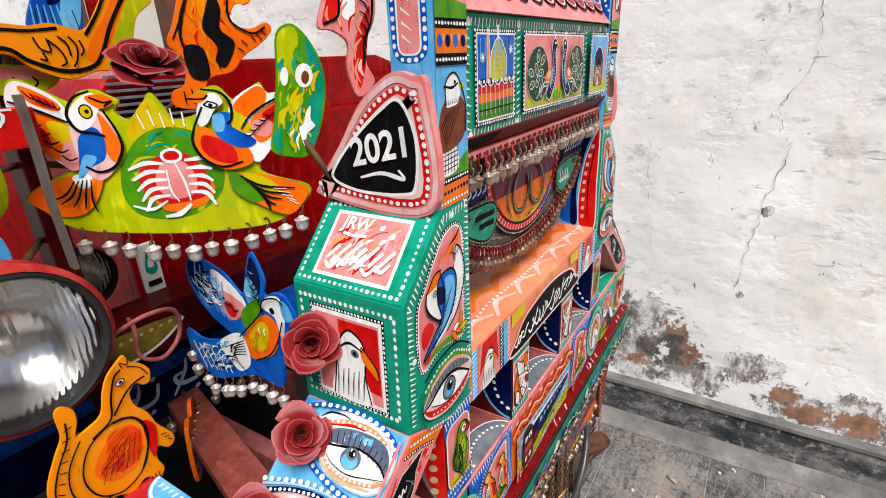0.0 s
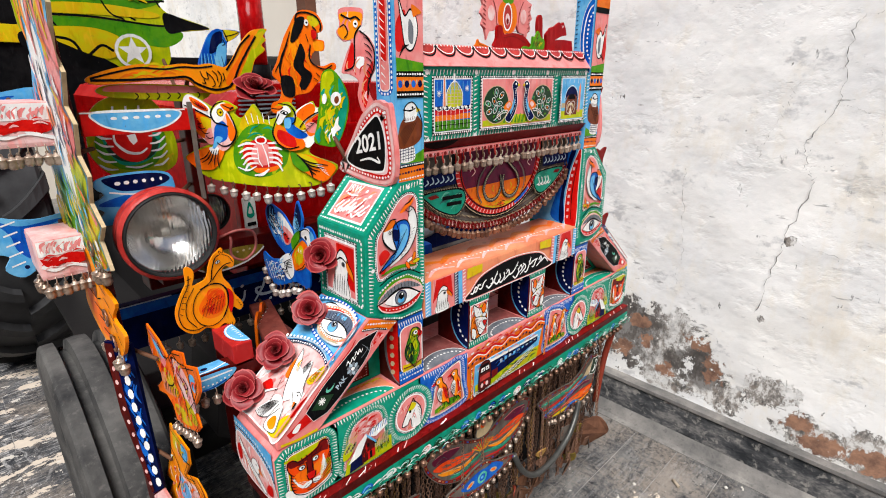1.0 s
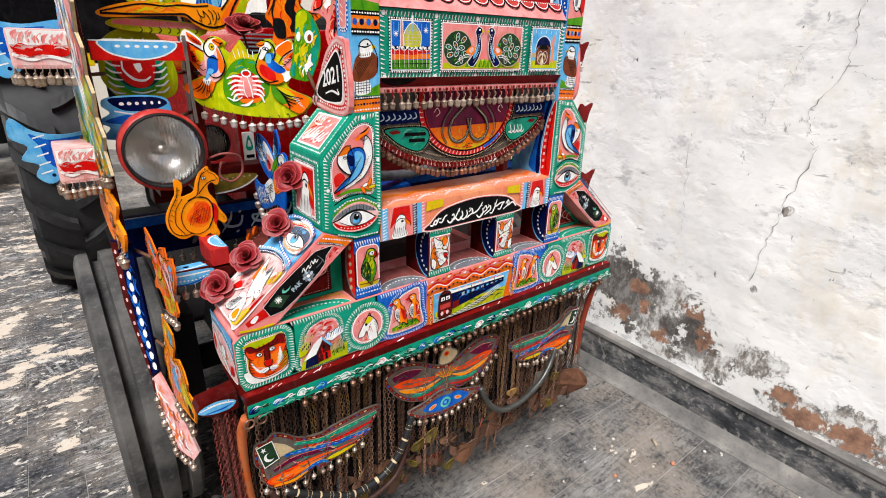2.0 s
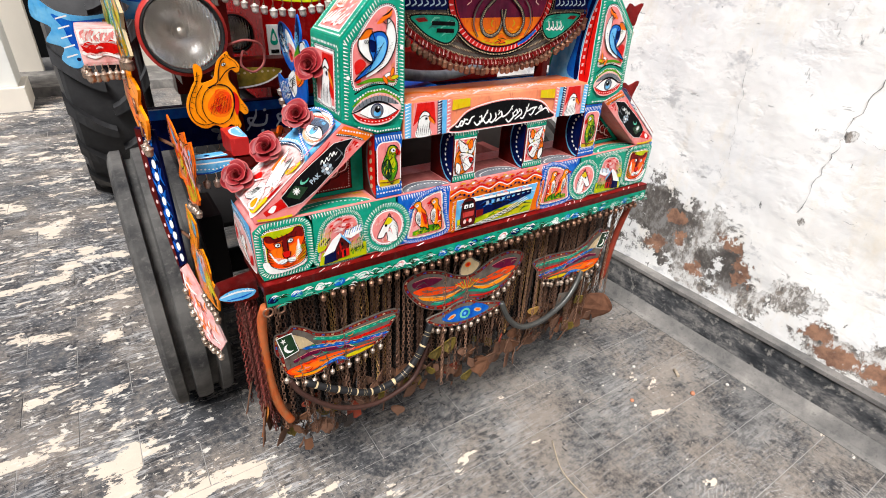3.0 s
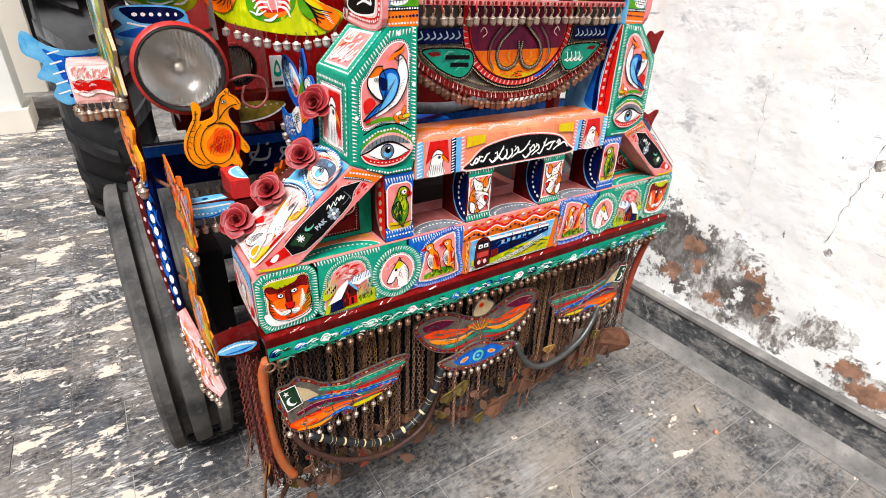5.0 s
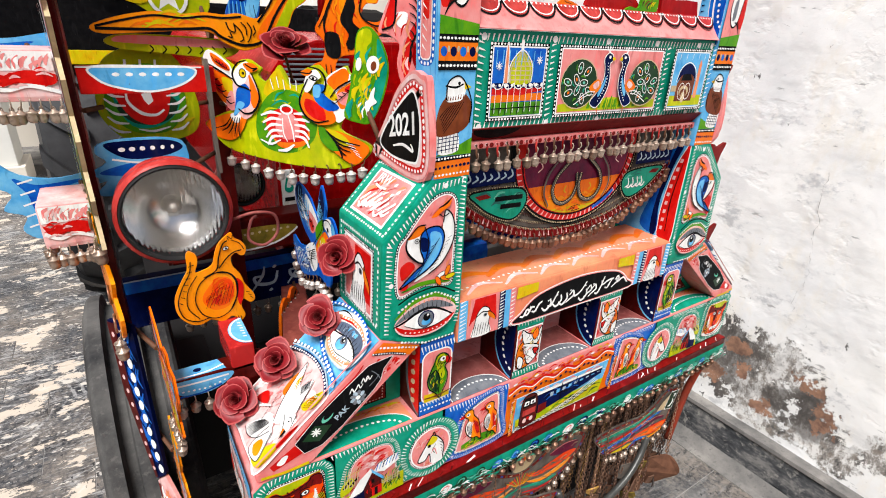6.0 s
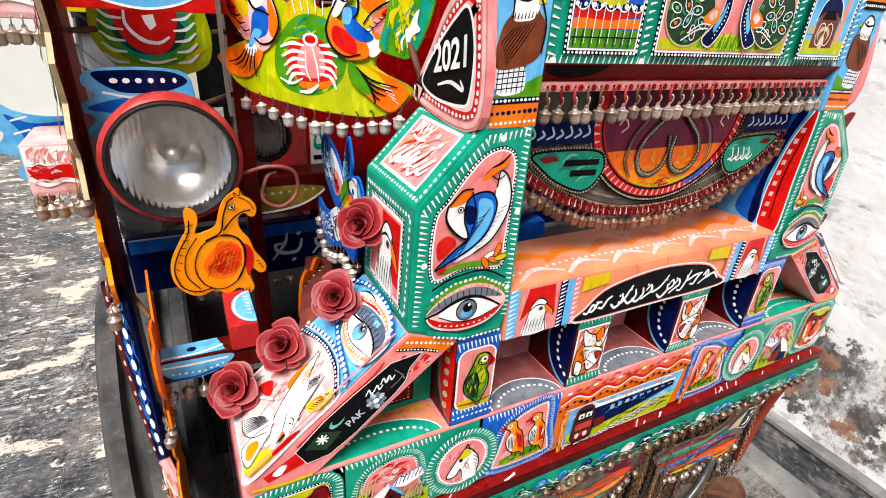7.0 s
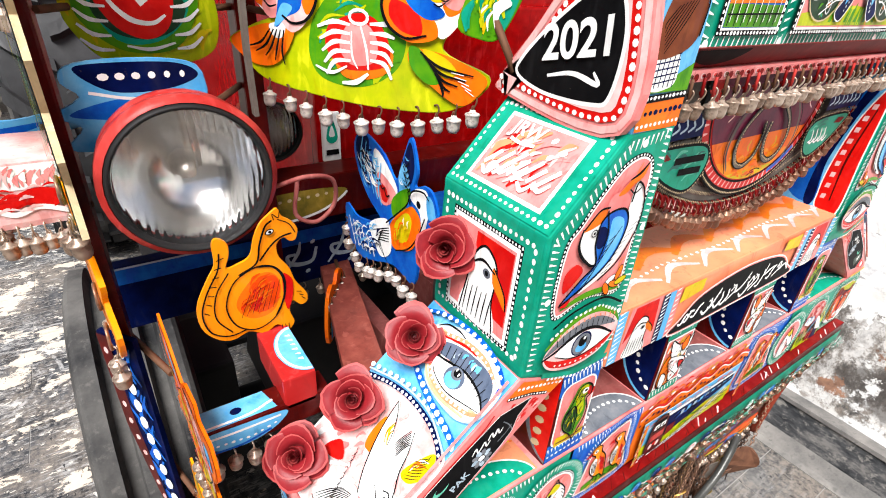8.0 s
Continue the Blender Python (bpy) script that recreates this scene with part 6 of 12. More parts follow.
    a.blob("grey", [(0.0, 0.3), (0.3, 0.1), (0.25, -0.4), (-0.05, -0.3)])
    a.line("black", [(-0.7, 0.9), (-0.3, 0.4), (0.1, 0.6), (0.5, 0.4), (0.6, -0.1), (0.2, -0.6), (-0.3, -0.5), (-0.5, 0.1)], 0.06, closed=True)
    a.up()
    for k in range(6):
        a.ribbon("black", [(-0.75 + 0.05 * k, -0.85 + 0.05 * k), (-0.45 + 0.08 * k, -0.45)], 0.05, 0.4)
    a.blob("orange", [(0.2, 0.75), (0.9, 0.55), (0.55, 0.45), (0.3, 0.4)])
    a.frame_of()
    band(1.66, 1.672, "black")
    band(1.672, 1.70, "orange")
    band(1.70, 1.775, "sky")
    a.emit("painted_panel", guard, "sparrow and banded scenes painted down the post")
    # tall post, outer side: blue with a pink inlay
    a = Art(plane((0.008, 0.05, 1.345), (0, -1, 0), Z, far))
    a.fill("sky", [(0.001, 0.125), (0.049, 0.125), (0.049, 0.43), (0.001, 0.43)])
    P = rrect(0.004, 0.145, 0.046, 0.44, 0.016)
    a.fill("blue", P)
    a.dots("white", inset(P, 0.003), 0.0022, 0.008)
    P = inset(P, 0.007)
    a.fill("white", P)
    a.fill("pink", inset(P, 0.002))
    a.fill("red", [(0.018, 0.2), (0.032, 0.2), (0.032, 0.42), (0.018, 0.42)])
    a.ticks("white", [(0.017, 0.17), (0.017, 0.42)], 0.012, 0.003, 0.012, False, side=-1, lean=-0.7)
    a.emit("painted_panel", guard, "blue side with a pink inlay and white dots")
    if far:
        a = Art(plane((0.610, 0.05, 1.345), (0, -1, 0), Z))
        arch = oval(0.0485, 0.265, 0.030, 0.080, 0, 24, 90, 270)
        a.fill("white", oval(0.0488, 0.265, 0.0315, 0.082, 0, 24, 90, 270))
        a.fill("blue", arch)
        a.line("white", oval(0.0485, 0.265, 0.022, 0.066, 0, 20, 95, 265), 0.0030, straight=True)
        a.dots("white", oval(0.0485, 0.265, 0.012, 0.050, 0, 20, 98, 262), 0.0026, 0.0095, False)
        a.ticks("navy", [(0.004, 0.19), (0.004, 0.42)], 0.006, 0.003, 0.010, False, side=-1)
        a.emit("painted_side", guard, "light blue inner side with a blue arch and white dots")
    # inner side of the tower, seen across the guard
    xi = 0.612 if far else 0.068
    if far:
        a = Art(plane((xi, DEEP, 1.13), (0, -1, 0), Z))
        a.fill("sky", [(0.0, 0.006), (0.15, 0.006), (0.15, 0.215), (0.09, 0.215), (0.02, 0.1)])
        a.fill("blue", smooth2([(0.070, 0.03), (0.112, 0.02), (0.108, 0.09), (0.122, 0.17), (0.134, 0.212), (0.106, 0.205), (0.086, 0.10)]))
        a.fill("navy", smooth2([(0.098, 0.02), (0.112, 0.02), (0.108, 0.09), (0.122, 0.17), (0.134, 0.212), (0.118, 0.200), (0.098, 0.09)]))
        P = smooth2([(0.120, 0.012), (0.1485, 0.012), (0.1485, 0.110), (0.1485, 0.212), (0.140, 0.204), (0.124, 0.155), (0.115, 0.085), (0.115, 0.040)])
        a.fill("white", inset(P, -0.002))
        a.fill("red", P)
        a.line("maroon", [(0.134, 0.03), (0.132, 0.10), (0.141, 0.18)], 0.0030, 0.4)
        a.up()
        for k in range(9):
            v = 0.030 + 0.0185 * k
            u = 0.1225 + 0.00055 * max(0, k - 3) ** 2
            a.raw("pinkwhite", [(u - 0.0030, v), (u + 0.0034, v + 0.001), (u + 0.0042, v + 0.009), (u - 0.0022, v + 0.008)])
        a.emit("painted_side", guard, "red and blue inner side with cream dashes")


for far in (False, True):
    half_paint(far)

# middle of the lower beam: a train on its track
a = Art(plane((0, 0, 0), X, Z))
a.fill("orange", [(0.192, 0.812), (0.488, 0.812), (0.488, 0.938), (0.192, 0.938)])
a.fill("pink", [(0.192, 0.922), (0.488, 0.922), (0.488, 0.938), (0.192, 0.938)])
zig = [(0.192 + 0.0296 * k, 0.908 + (0.011 if k % 2 else 0)) for k in range(11)]
a.strokes([(0.196, 0.897), (0.484, 0.897), (0.484, 0.935), (0.196, 0.935)], ("red", "yellow", "orange", "beast_orange", "pink"), 50, 0.022, 0.0034, 8, 35)
a.line("white", zig, 0.0028)
a.line("beast_orange", [(x, z - 0.005) for x, z in zig], 0.007)
a.line("red", [(x, z + 0.005) for x, z in zig], 0.005)
a.dots("navy", [(x, z - 0.009) for x, z in zig], 0.0030, 0.0145, False)
a.up()
for k in range(16):
    x = 0.205 + 0.0175 * k
    a.raw("red" if k % 3 else "white", oval(x, 0.930 + 0.002 * (k % 2), 0.0055, 0.0024, 8, 8))
G = [(0.212, 0.815), (0.456, 0.815), (0.474, 0.893), (0.206, 0.893)]
a.line("white", G, 0.004, closed=True, straight=True)
a.fill("sky", G)
a.strokes([(0.215, 0.868), (0.465, 0.868), (0.468, 0.890), (0.212, 0.890)], ("sky", "white", "pinkwhite", "pink"), 20, 0.03, 0.004, 4, 12)
a.fill("lime", [(0.214, 0.817), (0.455, 0.817), (0.463, 0.850), (0.330, 0.850), (0.214, 0.842)])
a.strokes([(0.30, 0.819), (0.452, 0.819), (0.460, 0.848), (0.32, 0.848)], ("darkgreen", "yellow", "lime", "leaf"), 30, 0.05, 0.0036, 16, 8)
# carriages, drawn smaller towards the far end
a.fill("navy", [(0.262, 0.836), (0.340, 0.846), (0.452, 0.868), (0.452, 0.886), (0.262, 0.889)])
a.strokes([(0.272, 0.846), (0.340, 0.854), (0.448, 0.870), (0.448, 0.880), (0.272, 0.880)], ("blue", "navy", "navy", "black"), 22, 0.05, 0.005, 4, 5)
a.fill("white", [(0.258, 0.883), (0.452, 0.8815), (0.452, 0.8865), (0.262, 0.8905)])
a.line("black", [(0.258, 0.8825), (0.452, 0.8810)], 0.0012, straight=True)
a.up()
for k in range(9):
    x = 0.300 + 0.017 * k
    a.raw("sky" if k % 2 else "pale_stroke", [(x, 0.866 + 0.0011 * k), (x + 0.009, 0.8668 + 0.0011 * k), (x + 0.009, 0.8765), (x, 0.8765)])
for x in (0.330, 0.372, 0.414):
    a.ribbon("black", [(x, 0.848 + 0.19 * (x - 0.34)), (x + 0.002, 0.8885)], 0.0022)
a.fill("crest_red", [(0.270, 0.836), (0.292, 0.840), (0.292, 0.858), (0.270, 0.858)])
# engine's nose
nose = smooth2([(0.226, 0.822), (0.262, 0.822), (0.266, 0.850), (0.264, 0.878), (0.256, 0.892), (0.240, 0.895), (0.228, 0.886), (0.224, 0.855)], 4)
a.fill("black", inset(nose, -0.002))
a.fill("maroon", nose)
a.fill("black", [(0.227, 0.866), (0.263, 0.866), (0.258, 0.888), (0.232, 0.888)])
a.fill("white", [(0.231, 0.870), (0.2435, 0.870), (0.2435, 0.880), (0.232, 0.880)])
a.fill("white", [(0.247, 0.870), (0.260, 0.870), (0.259, 0.880), (0.247, 0.880)])
a.ell("black", 0.238, 0.874, 0.0026, 0.0030, 0, 8)
a.ell("black", 0.253, 0.874, 0.0026, 0.0030, 0, 8)
a.fill("lamp_red", [(0.229, 0.846), (0.262, 0.846), (0.262, 0.860), (0.228, 0.860)])
a.ell("pinkwhite", 0.235, 0.834, 0.005, 0.006, 0, 9)
a.ell("pinkwhite", 0.252, 0.834, 0.005, 0.006, 0, 9)
a.ell("red", 0.2435, 0.838, 0.004, 0.004, 0, 8)
# rails
for k in range(3):
    a.line("white", [(0.232 + 0.022 * k, 0.817), (0.290 + 0.02 * k, 0.824), (0.36 + 0.012 * k, 0.838 - 0.001 * k), (0.430 + 0.006 * k, 0.864 - 0.004 * k)], 0.0024, -0.3)
a.up()
for k in range(15):
    f = k / 14
    x, z = 0.236 + 0.185 * f, 0.8185 + 0.030 * f ** 1.5
    a.ribbon("black", [(x, z + 0.002), (x + 0.030 - 0.016 * f, z - 0.003)], 0.0014)
a.strokes([(0.205, 0.816), (0.226, 0.816), (0.224, 0.83), (0.208, 0.83)], ("white", "black", "grey"), 10, 0.012, 0.002, 20, 40)
for x, d, s_ in ((0.194, 0.006, 1), (0.480, -0.012, -1)):
    a.fill("orange", [(x, 0.814), (x + 0.009, 0.814), (x + 0.009 + 0.004, 0.9), (x + 0.004, 0.9)])
    a.ticks("white", [(x + 0.001, 0.82), (x + 0.001, 0.895)], 0.007, 0.002, 0.005, False, side=-1)
    a.strokes([(x, 0.815), (x + 0.009, 0.815), (x + 0.011, 0.898), (x + 0.002, 0.898)], ("red", "yellow", "black"), 12, 0.014, 0.0022, 85, 10)
a.emit("painted_panel", lower_beam, "painting of a blue train on its track")
# beam's top between the posts
for x0, x1 in ((0.064, 0.195), (0.268, 0.412), (0.486, 0.616), (-0.2, -0.01), (0.69, 0.88)):
    a = Art(plane((0, 0, 0.94), X, (0, 1, 0)))
    c, r = (x0 + x1) / 2, (x1 - x0) / 2 - 0.004
    outer = x0 < 0 or x0 > 0.65
    a.fill("salmon" if outer else "dustypink", [(x0, 0.003), (x1, 0.003), (x1, 0.06 if outer else 0.10), (x0, 0.06 if outer else 0.10)])
    a.fill("green" if outer else "grey", oval(c, 0.004, r, 0.042, n=20, a0=0, a1=180))
    a.line("white", oval(c, 0.004, r, 0.042, n=20, a0=0, a1=180), 0.002, straight=True)
    a.dots("white", oval(c, 0.004, r * 0.8, 0.026, n=20, a0=10, a1=170), 0.0025, 0.009, False)
    if outer:
        a.strokes([(x0, 0.048), (x1, 0.048), (x1, 0.058), (x0, 0.058)], ("orange", "yellow", "pink"), 14, 0.03, 0.004, 0, 10)
    a.emit("painted_top", lower_beam, "painted arc with white dots" if outer else "dusty pink top with a grey painted arc")
# upper beam: pigeons at its ends, black band with white bars
a = Art(plane((0, 0.001, 0), X, Z))
for f in (False, True):
    def m(P):
        return [(2 * MID - x, z) for x, z in P] if f else P
    a.fill("sky", m([(0.068, 1.066), (0.084, 1.066), (0.084, 1.140), (0.068, 1.140)]))
    a.ticks("white", m([(0.07, 1.068), (0.07, 1.138)]), 0.012, 0.003, 0.007, False, side=1 if f else -1)
    a.fill("pink", m([(0.084, 1.066), (0.152, 1.066), (0.148, 1.140), (0.090, 1.140)]))
    a.fill("red", m([(0.088, 1.09), (0.098, 1.138), (0.14, 1.138), (0.146, 1.09), (0.12, 1.12)]))
    a.frame_of(2 * MID - 0.118 if f else 0.118, 1.098, 0.031)
    pigeon(a)
    a.frame_of()
    for k, c in enumerate(("navy", "sky", "pink")):
        a.fill(c, m([(0.15 + 0.012 * k, 1.066), (0.162 + 0.012 * k, 1.066), (0.160 + 0.012 * k, 1.140), (0.148 + 0.012 * k, 1.140)]))
    a.ticks("white", m([(0.151, 1.068), (0.150, 1.138)]), 0.009, 0.003, 0.006, False, side=1 if f else -1)
    a.ticks("white", m([(0.175, 1.068), (0.174, 1.138)]), 0.008, 0.003, 0.008, False, side=1 if f else -1)
    a.fill("yellow", m([(0.186, 1.115), (0.235, 1.120), (0.235, 1.138), (0.188, 1.138)]))
P = smooth2([(0.190, 1.068), (0.20, 1.085), (0.24, 1.112), (0.34, 1.124), (0.44, 1.112), (0.48, 1.085), (0.49, 1.068), (0.34, 1.067)])
a.fill("white", inset(P, -0.004))
a.fill("pink", inset(P, -0.002))
a.fill("black", P)
rb2 = random.Random(4)
a.up()
for k in range(17):
    x = 0.208 + 0.0160 * k
    top = 1.068 + 0.052 * (1 - ((x - 0.34) / 0.165) ** 2)
    z = 1.078 + rb2.uniform(-0.002, 0.004)
    kind = rb2.choice((0, 0, 1, 2, 3))
    x += rb2.uniform(-0.005, 0.005)
    if kind == 0:
        a.ribbon("white", curve([(x + 0.010, top - 0.004, 0), (x + 0.002, z + 0.012, 0), (x - 0.006, z, 0), (x - 0.014, z + 0.002, 0)], 4), 0.0046, 0.35)
    elif kind == 1:
        a.ribbon("white", curve([(x + 0.008, z + 0.018, 0), (x + 0.010, z + 0.006, 0), (x - 0.002, z - 0.004, 0), (x - 0.012, z + 0.004, 0)], 4), 0.0050, 0.4)
    elif kind == 2:
        a.ribbon("white", curve([(x - 0.004, z + 0.012, 0), (x + 0.004, z + 0.020, 0), (x + 0.008, z + 0.010, 0), (x - 0.002, z + 0.004, 0), (x - 0.012, z - 0.002, 0)], 4), 0.0042, 0.35)
    else:
        a.ribbon("white", curve([(x + 0.020, top - 0.010, 0), (x + 0.006, z + 0.016, 0), (x - 0.010, z + 0.010, 0), (x - 0.014, z + 0.020, 0)], 4), 0.0044, 0.35)
    if k % 2:
        a.raw("white", oval(x + rb2.uniform(-0.004, 0.006), z + rb2.uniform(0.020, 0.028) * (1 - abs(x - 0.34) / 0.24), 0.0020, 0.0018, 45, 6))
a.emit("painted_panel", guard, "pigeons and a black lettered band on the beam")
a = Art(plane((0, 0, 1.142), X, (0, 1, 0)))
a.fill("salmon", [(0.07, 0.004), (0.61, 0.004), (0.61, 0.118), (0.07, 0.118)])
a.up()
for k in range(7):
    a.ribbon("pinkwhite", curve([(0.09 + 0.08 * k, 0.012, 0), (0.13 + 0.08 * k, 0.035, 0), (0.17 + 0.08 * k, 0.02, 0)], 5), 0.010, 0.6)
    a.ribbon("orange", curve([(0.08 + 0.08 * k, 0.05, 0), (0.13 + 0.08 * k, 0.075, 0), (0.18 + 0.08 * k, 0.055, 0)], 5), 0.02, 0.6)
a.dots("white", [(0.08, 0.03), (0.2, 0.042), (0.33, 0.036), (0.46, 0.042), (0.6, 0.03)], 0.0025, 0.012, False)
a.emit("painted_top", guard, "salmon top with pink and orange strokes")

# lip's green strip
a = Art(plane((0, -0.019, 0), X, Z))
a.fill("green", [(-0.268, 0.757), (0.948, 0.757), (0.948, 0.788), (-0.268, 0.788)])
rl = random.Random(3)
x, k = -0.255, 0
while x < 0.93:
    w = rl.uniform(0.010, 0.017)
    zz = 0.771 + rl.uniform(-0.003, 0.003)
    c1, c2 = rl.choice((("blue", "sky"), ("blue", "sky"), ("navy", "blue"), ("white", "pink"), ("white", "mint"), ("darkgreen", "mint")))
    a.blob(c1, [(x - w, zz - 0.004), (x - 0.5 * w, zz + 0.008), (x + 0.5 * w, zz + 0.010), (x + w, zz), (x + 0.3 * w, zz - 0.008)])
    a.line(c2, [(x - 0.8 * w, zz - 0.002), (x - 0.2 * w, zz + 0.006), (x + 0.5 * w, zz + 0.004), (x + 0.2 * w, zz - 0.004)], 0.0035, 0.5)
    a.line(rl.choice(("mint", "white", "darkgreen")), [(x + w, zz + rl.uniform(-0.006, 0.006)), (x + 2 * w, zz + rl.uniform(-0.008, 0.008)), (x + 2.6 * w, zz)], rl.uniform(0.003, 0.006), 0.6)
    x += w * rl.uniform(2.4, 4.6)
a.strokes([(-0.265, 0.759), (0.945, 0.759), (0.945, 0.786), (-0.265, 0.786)], ("mint", "darkgreen", "green", "white"), 150, 0.022, 0.003, 0, 22)
a.emit("painted_strip", guard, "green strip with blue and white swirls")

a = Art(plane((0, 0, 0.806), X, (0, 1, 0)))
a.fill("crest_red", [(-0.268, -0.018), (0.948, -0.018), (0.948, -0.001), (-0.268, -0.001)])
rl = random.Random(8)
a.up()
for k in range(70):
    x = rl.uniform(-0.262, 0.935)
    a.ribbon(rl.choice(("pinkwhite", "maroon", "white", "maroon")), [(x, -0.0165), (x + rl.uniform(0.004, 0.02), rl.uniform(-0.012, -0.003))], rl.uniform(0.002, 0.005), 0.6)
a.emit("painted_strip", guard, "red ledge with pale chips")

# 2021 plate on each tower's shoulder
def year_plate(far):
    bm = bmesh.new()
    P = smooth2([(0.004, 1.345), (0.15, 1.348), (0.157, 1.365), (0.12, 1.41), (0.085, 1.455), (0.045, 1.482), (0.02, 1.48), (0.002, 1.465)])
    add_prism(bm, P, side, -0.002, 0.0075, 0)
    ob = part("shoulder_plate", flipx(bm) if far else bm, "pink", guard, "pink plate with the year on a black heart shape")
    fn = plane((-0.002, DEEP, 0), (0, -1, 0), Z, far)
    a = Art(fn)
    P = smooth2([(0.149, 1.347), (0.003, 1.350), (-0.001, 1.366), (0.033, 1.41), (0.068, 1.453), (0.108, 1.479), (0.133, 1.476), (0.150, 1.46)])
    a.line("pinkwhite", inset(P, 0.004), 0.006, closed=True, n=1)
    a.fill("red", inset(P, 0.010))
    a.dots("white", inset(P, 0.0125), 0.0026, 0.0085)
    a.fill("pinkwhite", inset(P, 0.018))
    Q = smooth2([(0.023, 1.371), (0.06, 1.362), (0.115, 1.364), (0.131, 1.374), (0.134, 1.42), (0.118, 1.455), (0.095, 1.446), (0.055, 1.415), (0.026, 1.385)])
    a.fill("white", inset(Q, -0.0035))
    a.fill("black", Q)
    a.line("white", [(0.06, 1.376), (0.09, 1.383), (0.118, 1.379), (0.112, 1.388)], 0.005, 0.5)
    a.emit("painted_panel", ob)
    if not far:
        lettering("2021", 0.041, fn, 0.090, 1.409, "white", "year_lettering", ob, 12, 0.0035, 0.12)


year_plate(False)
year_plate(True)

# board with three scenes, cornice and bell rail
a = Art(plane((0, 0.004, 0), X, Z))
P = [(0.071, 1.406), (0.609, 1.406), (0.609, 1.535), (0.071, 1.535)]
a.ticks("white", [(0.074, 1.409), (0.606, 1.409), (0.606, 1.532), (0.074, 1.532), (0.074, 1.412)], 0.010, 0.003, 0.0085, False)
for x in (0.082, 0.208, 0.32, 0.44, 0.56, 0.598):
    for z in (1.412, 1.528):
        a.ell("white", x, z, 0.0048, n=9)


def scene_ground(x0, x1, col):
    Q = [(x0, 1.419), (x1, 1.419), (x1, 1.522), (x0, 1.522)]
    a.fill("black", Q)
    a.dots("white", inset(Q, 0.0022), 0.0016, 0.0055)
    a.fill("white", inset(Q, 0.0045))
    a.fill(col, inset(Q, 0.0065))
    a.ticks("white", [(x1 + 0.004, 1.423), (x1 + 0.004, 1.52)], 0.009, 0.003, 0.008, False, side=-1)


scene_ground(0.092, 0.198, "blue")
a.fill("leaf", [(0.099, 1.426), (0.191, 1.426), (0.191, 1.444), (0.099, 1.444)])
a.fill("orange", [(0.099, 1.444), (0.191, 1.446), (0.191, 1.456), (0.099, 1.454)])
a.fill("red", [(0.099, 1.455), (0.15, 1.453), (0.191, 1.459), (0.191, 1.463), (0.099, 1.463)])
a.fill("navy", [(0.099, 1.463), (0.191, 1.463), (0.191, 1.470), (0.099, 1.470)])
a.dots("white", [(0.101, 1.467), (0.19, 1.467)], 0.0026, 0.011, False)
a.fill("lime", smooth2([(0.128, 1.470), (0.126, 1.49), (0.135, 1.503), (0.147, 1.512), (0.159, 1.503), (0.168, 1.49), (0.166, 1.470)]))
a.up()
for k in range(5):
    a.ribbon("cream", curve([(0.130 + 0.0085 * k, 1.470, 0), (0.130 + 0.0085 * k, 1.49, 0), (0.147, 1.512, 0)], 4), 0.0016)
    a.ribbon("cream", [(0.127, 1.474 + 0.006 * k), (0.167, 1.474 + 0.006 * k)], 0.0014)
a.line("white", [(0.147, 1.51), (0.147, 1.526)], 0.005, straight=True)
a.fill("salmon", [(0.118, 1.47), (0.125, 1.47), (0.124, 1.51), (0.1215, 1.52), (0.119, 1.51)])
a.line("white", [(0.118, 1.47), (0.119, 1.51), (0.1215, 1.522), (0.124, 1.51), (0.125, 1.47)], 0.0015)
a.up()
for k in range(8):
    a.ribbon("sky", [(0.103 + 0.011 * k, 1.49 + 0.004 * (k % 3)), (0.1035 + 0.011 * k, 1.512)], 0.003, 0.5)
    a.ribbon("black", [(0.102 + 0.011 * k, 1.427), (0.103 + 0.011 * k, 1.444)], 0.0012)
    a.ribbon("white", [(0.105 + 0.011 * k, 1.430), (0.105 + 0.011 * k, 1.468)], 0.0009)
a.line("black", [(0.099, 1.436), (0.191, 1.437)], 0.0014, straight=True)
a.up()
for cx, cz in ((0.108, 1.492), (0.180, 1.500)):
    for k in range(4):
        c_, s_ = 0.0055 * math.cos(radians(45 * k)), 0.0055 * math.sin(radians(45 * k))
        a.ribbon("white", [(cx - c_, cz - s_), (cx + c_, cz + s_)], 0.0012)
a.line("white", [(0.127, 1.471), (0.126, 1.49), (0.134, 1.504), (0.147, 1.513), (0.160, 1.504), (0.168, 1.49), (0.167, 1.471)], 0.0016)
for k in range(5):
    a.line("white", oval(0.108 + 0.0185 * k, 1.470, 0.0085, 0.008, 0, 8, 180, 360), 0.0013, straight=True)
scene_ground(0.216, 0.462, "pink")
a.fill("lime", [(0.224, 1.427), (0.454, 1.427), (0.454, 1.440), (0.34, 1.446), (0.224, 1.438)])
a.ticks("leaf", [(0.29, 1.43), (0.40, 1.43)], 0.016, 0.007, 0.012, False)
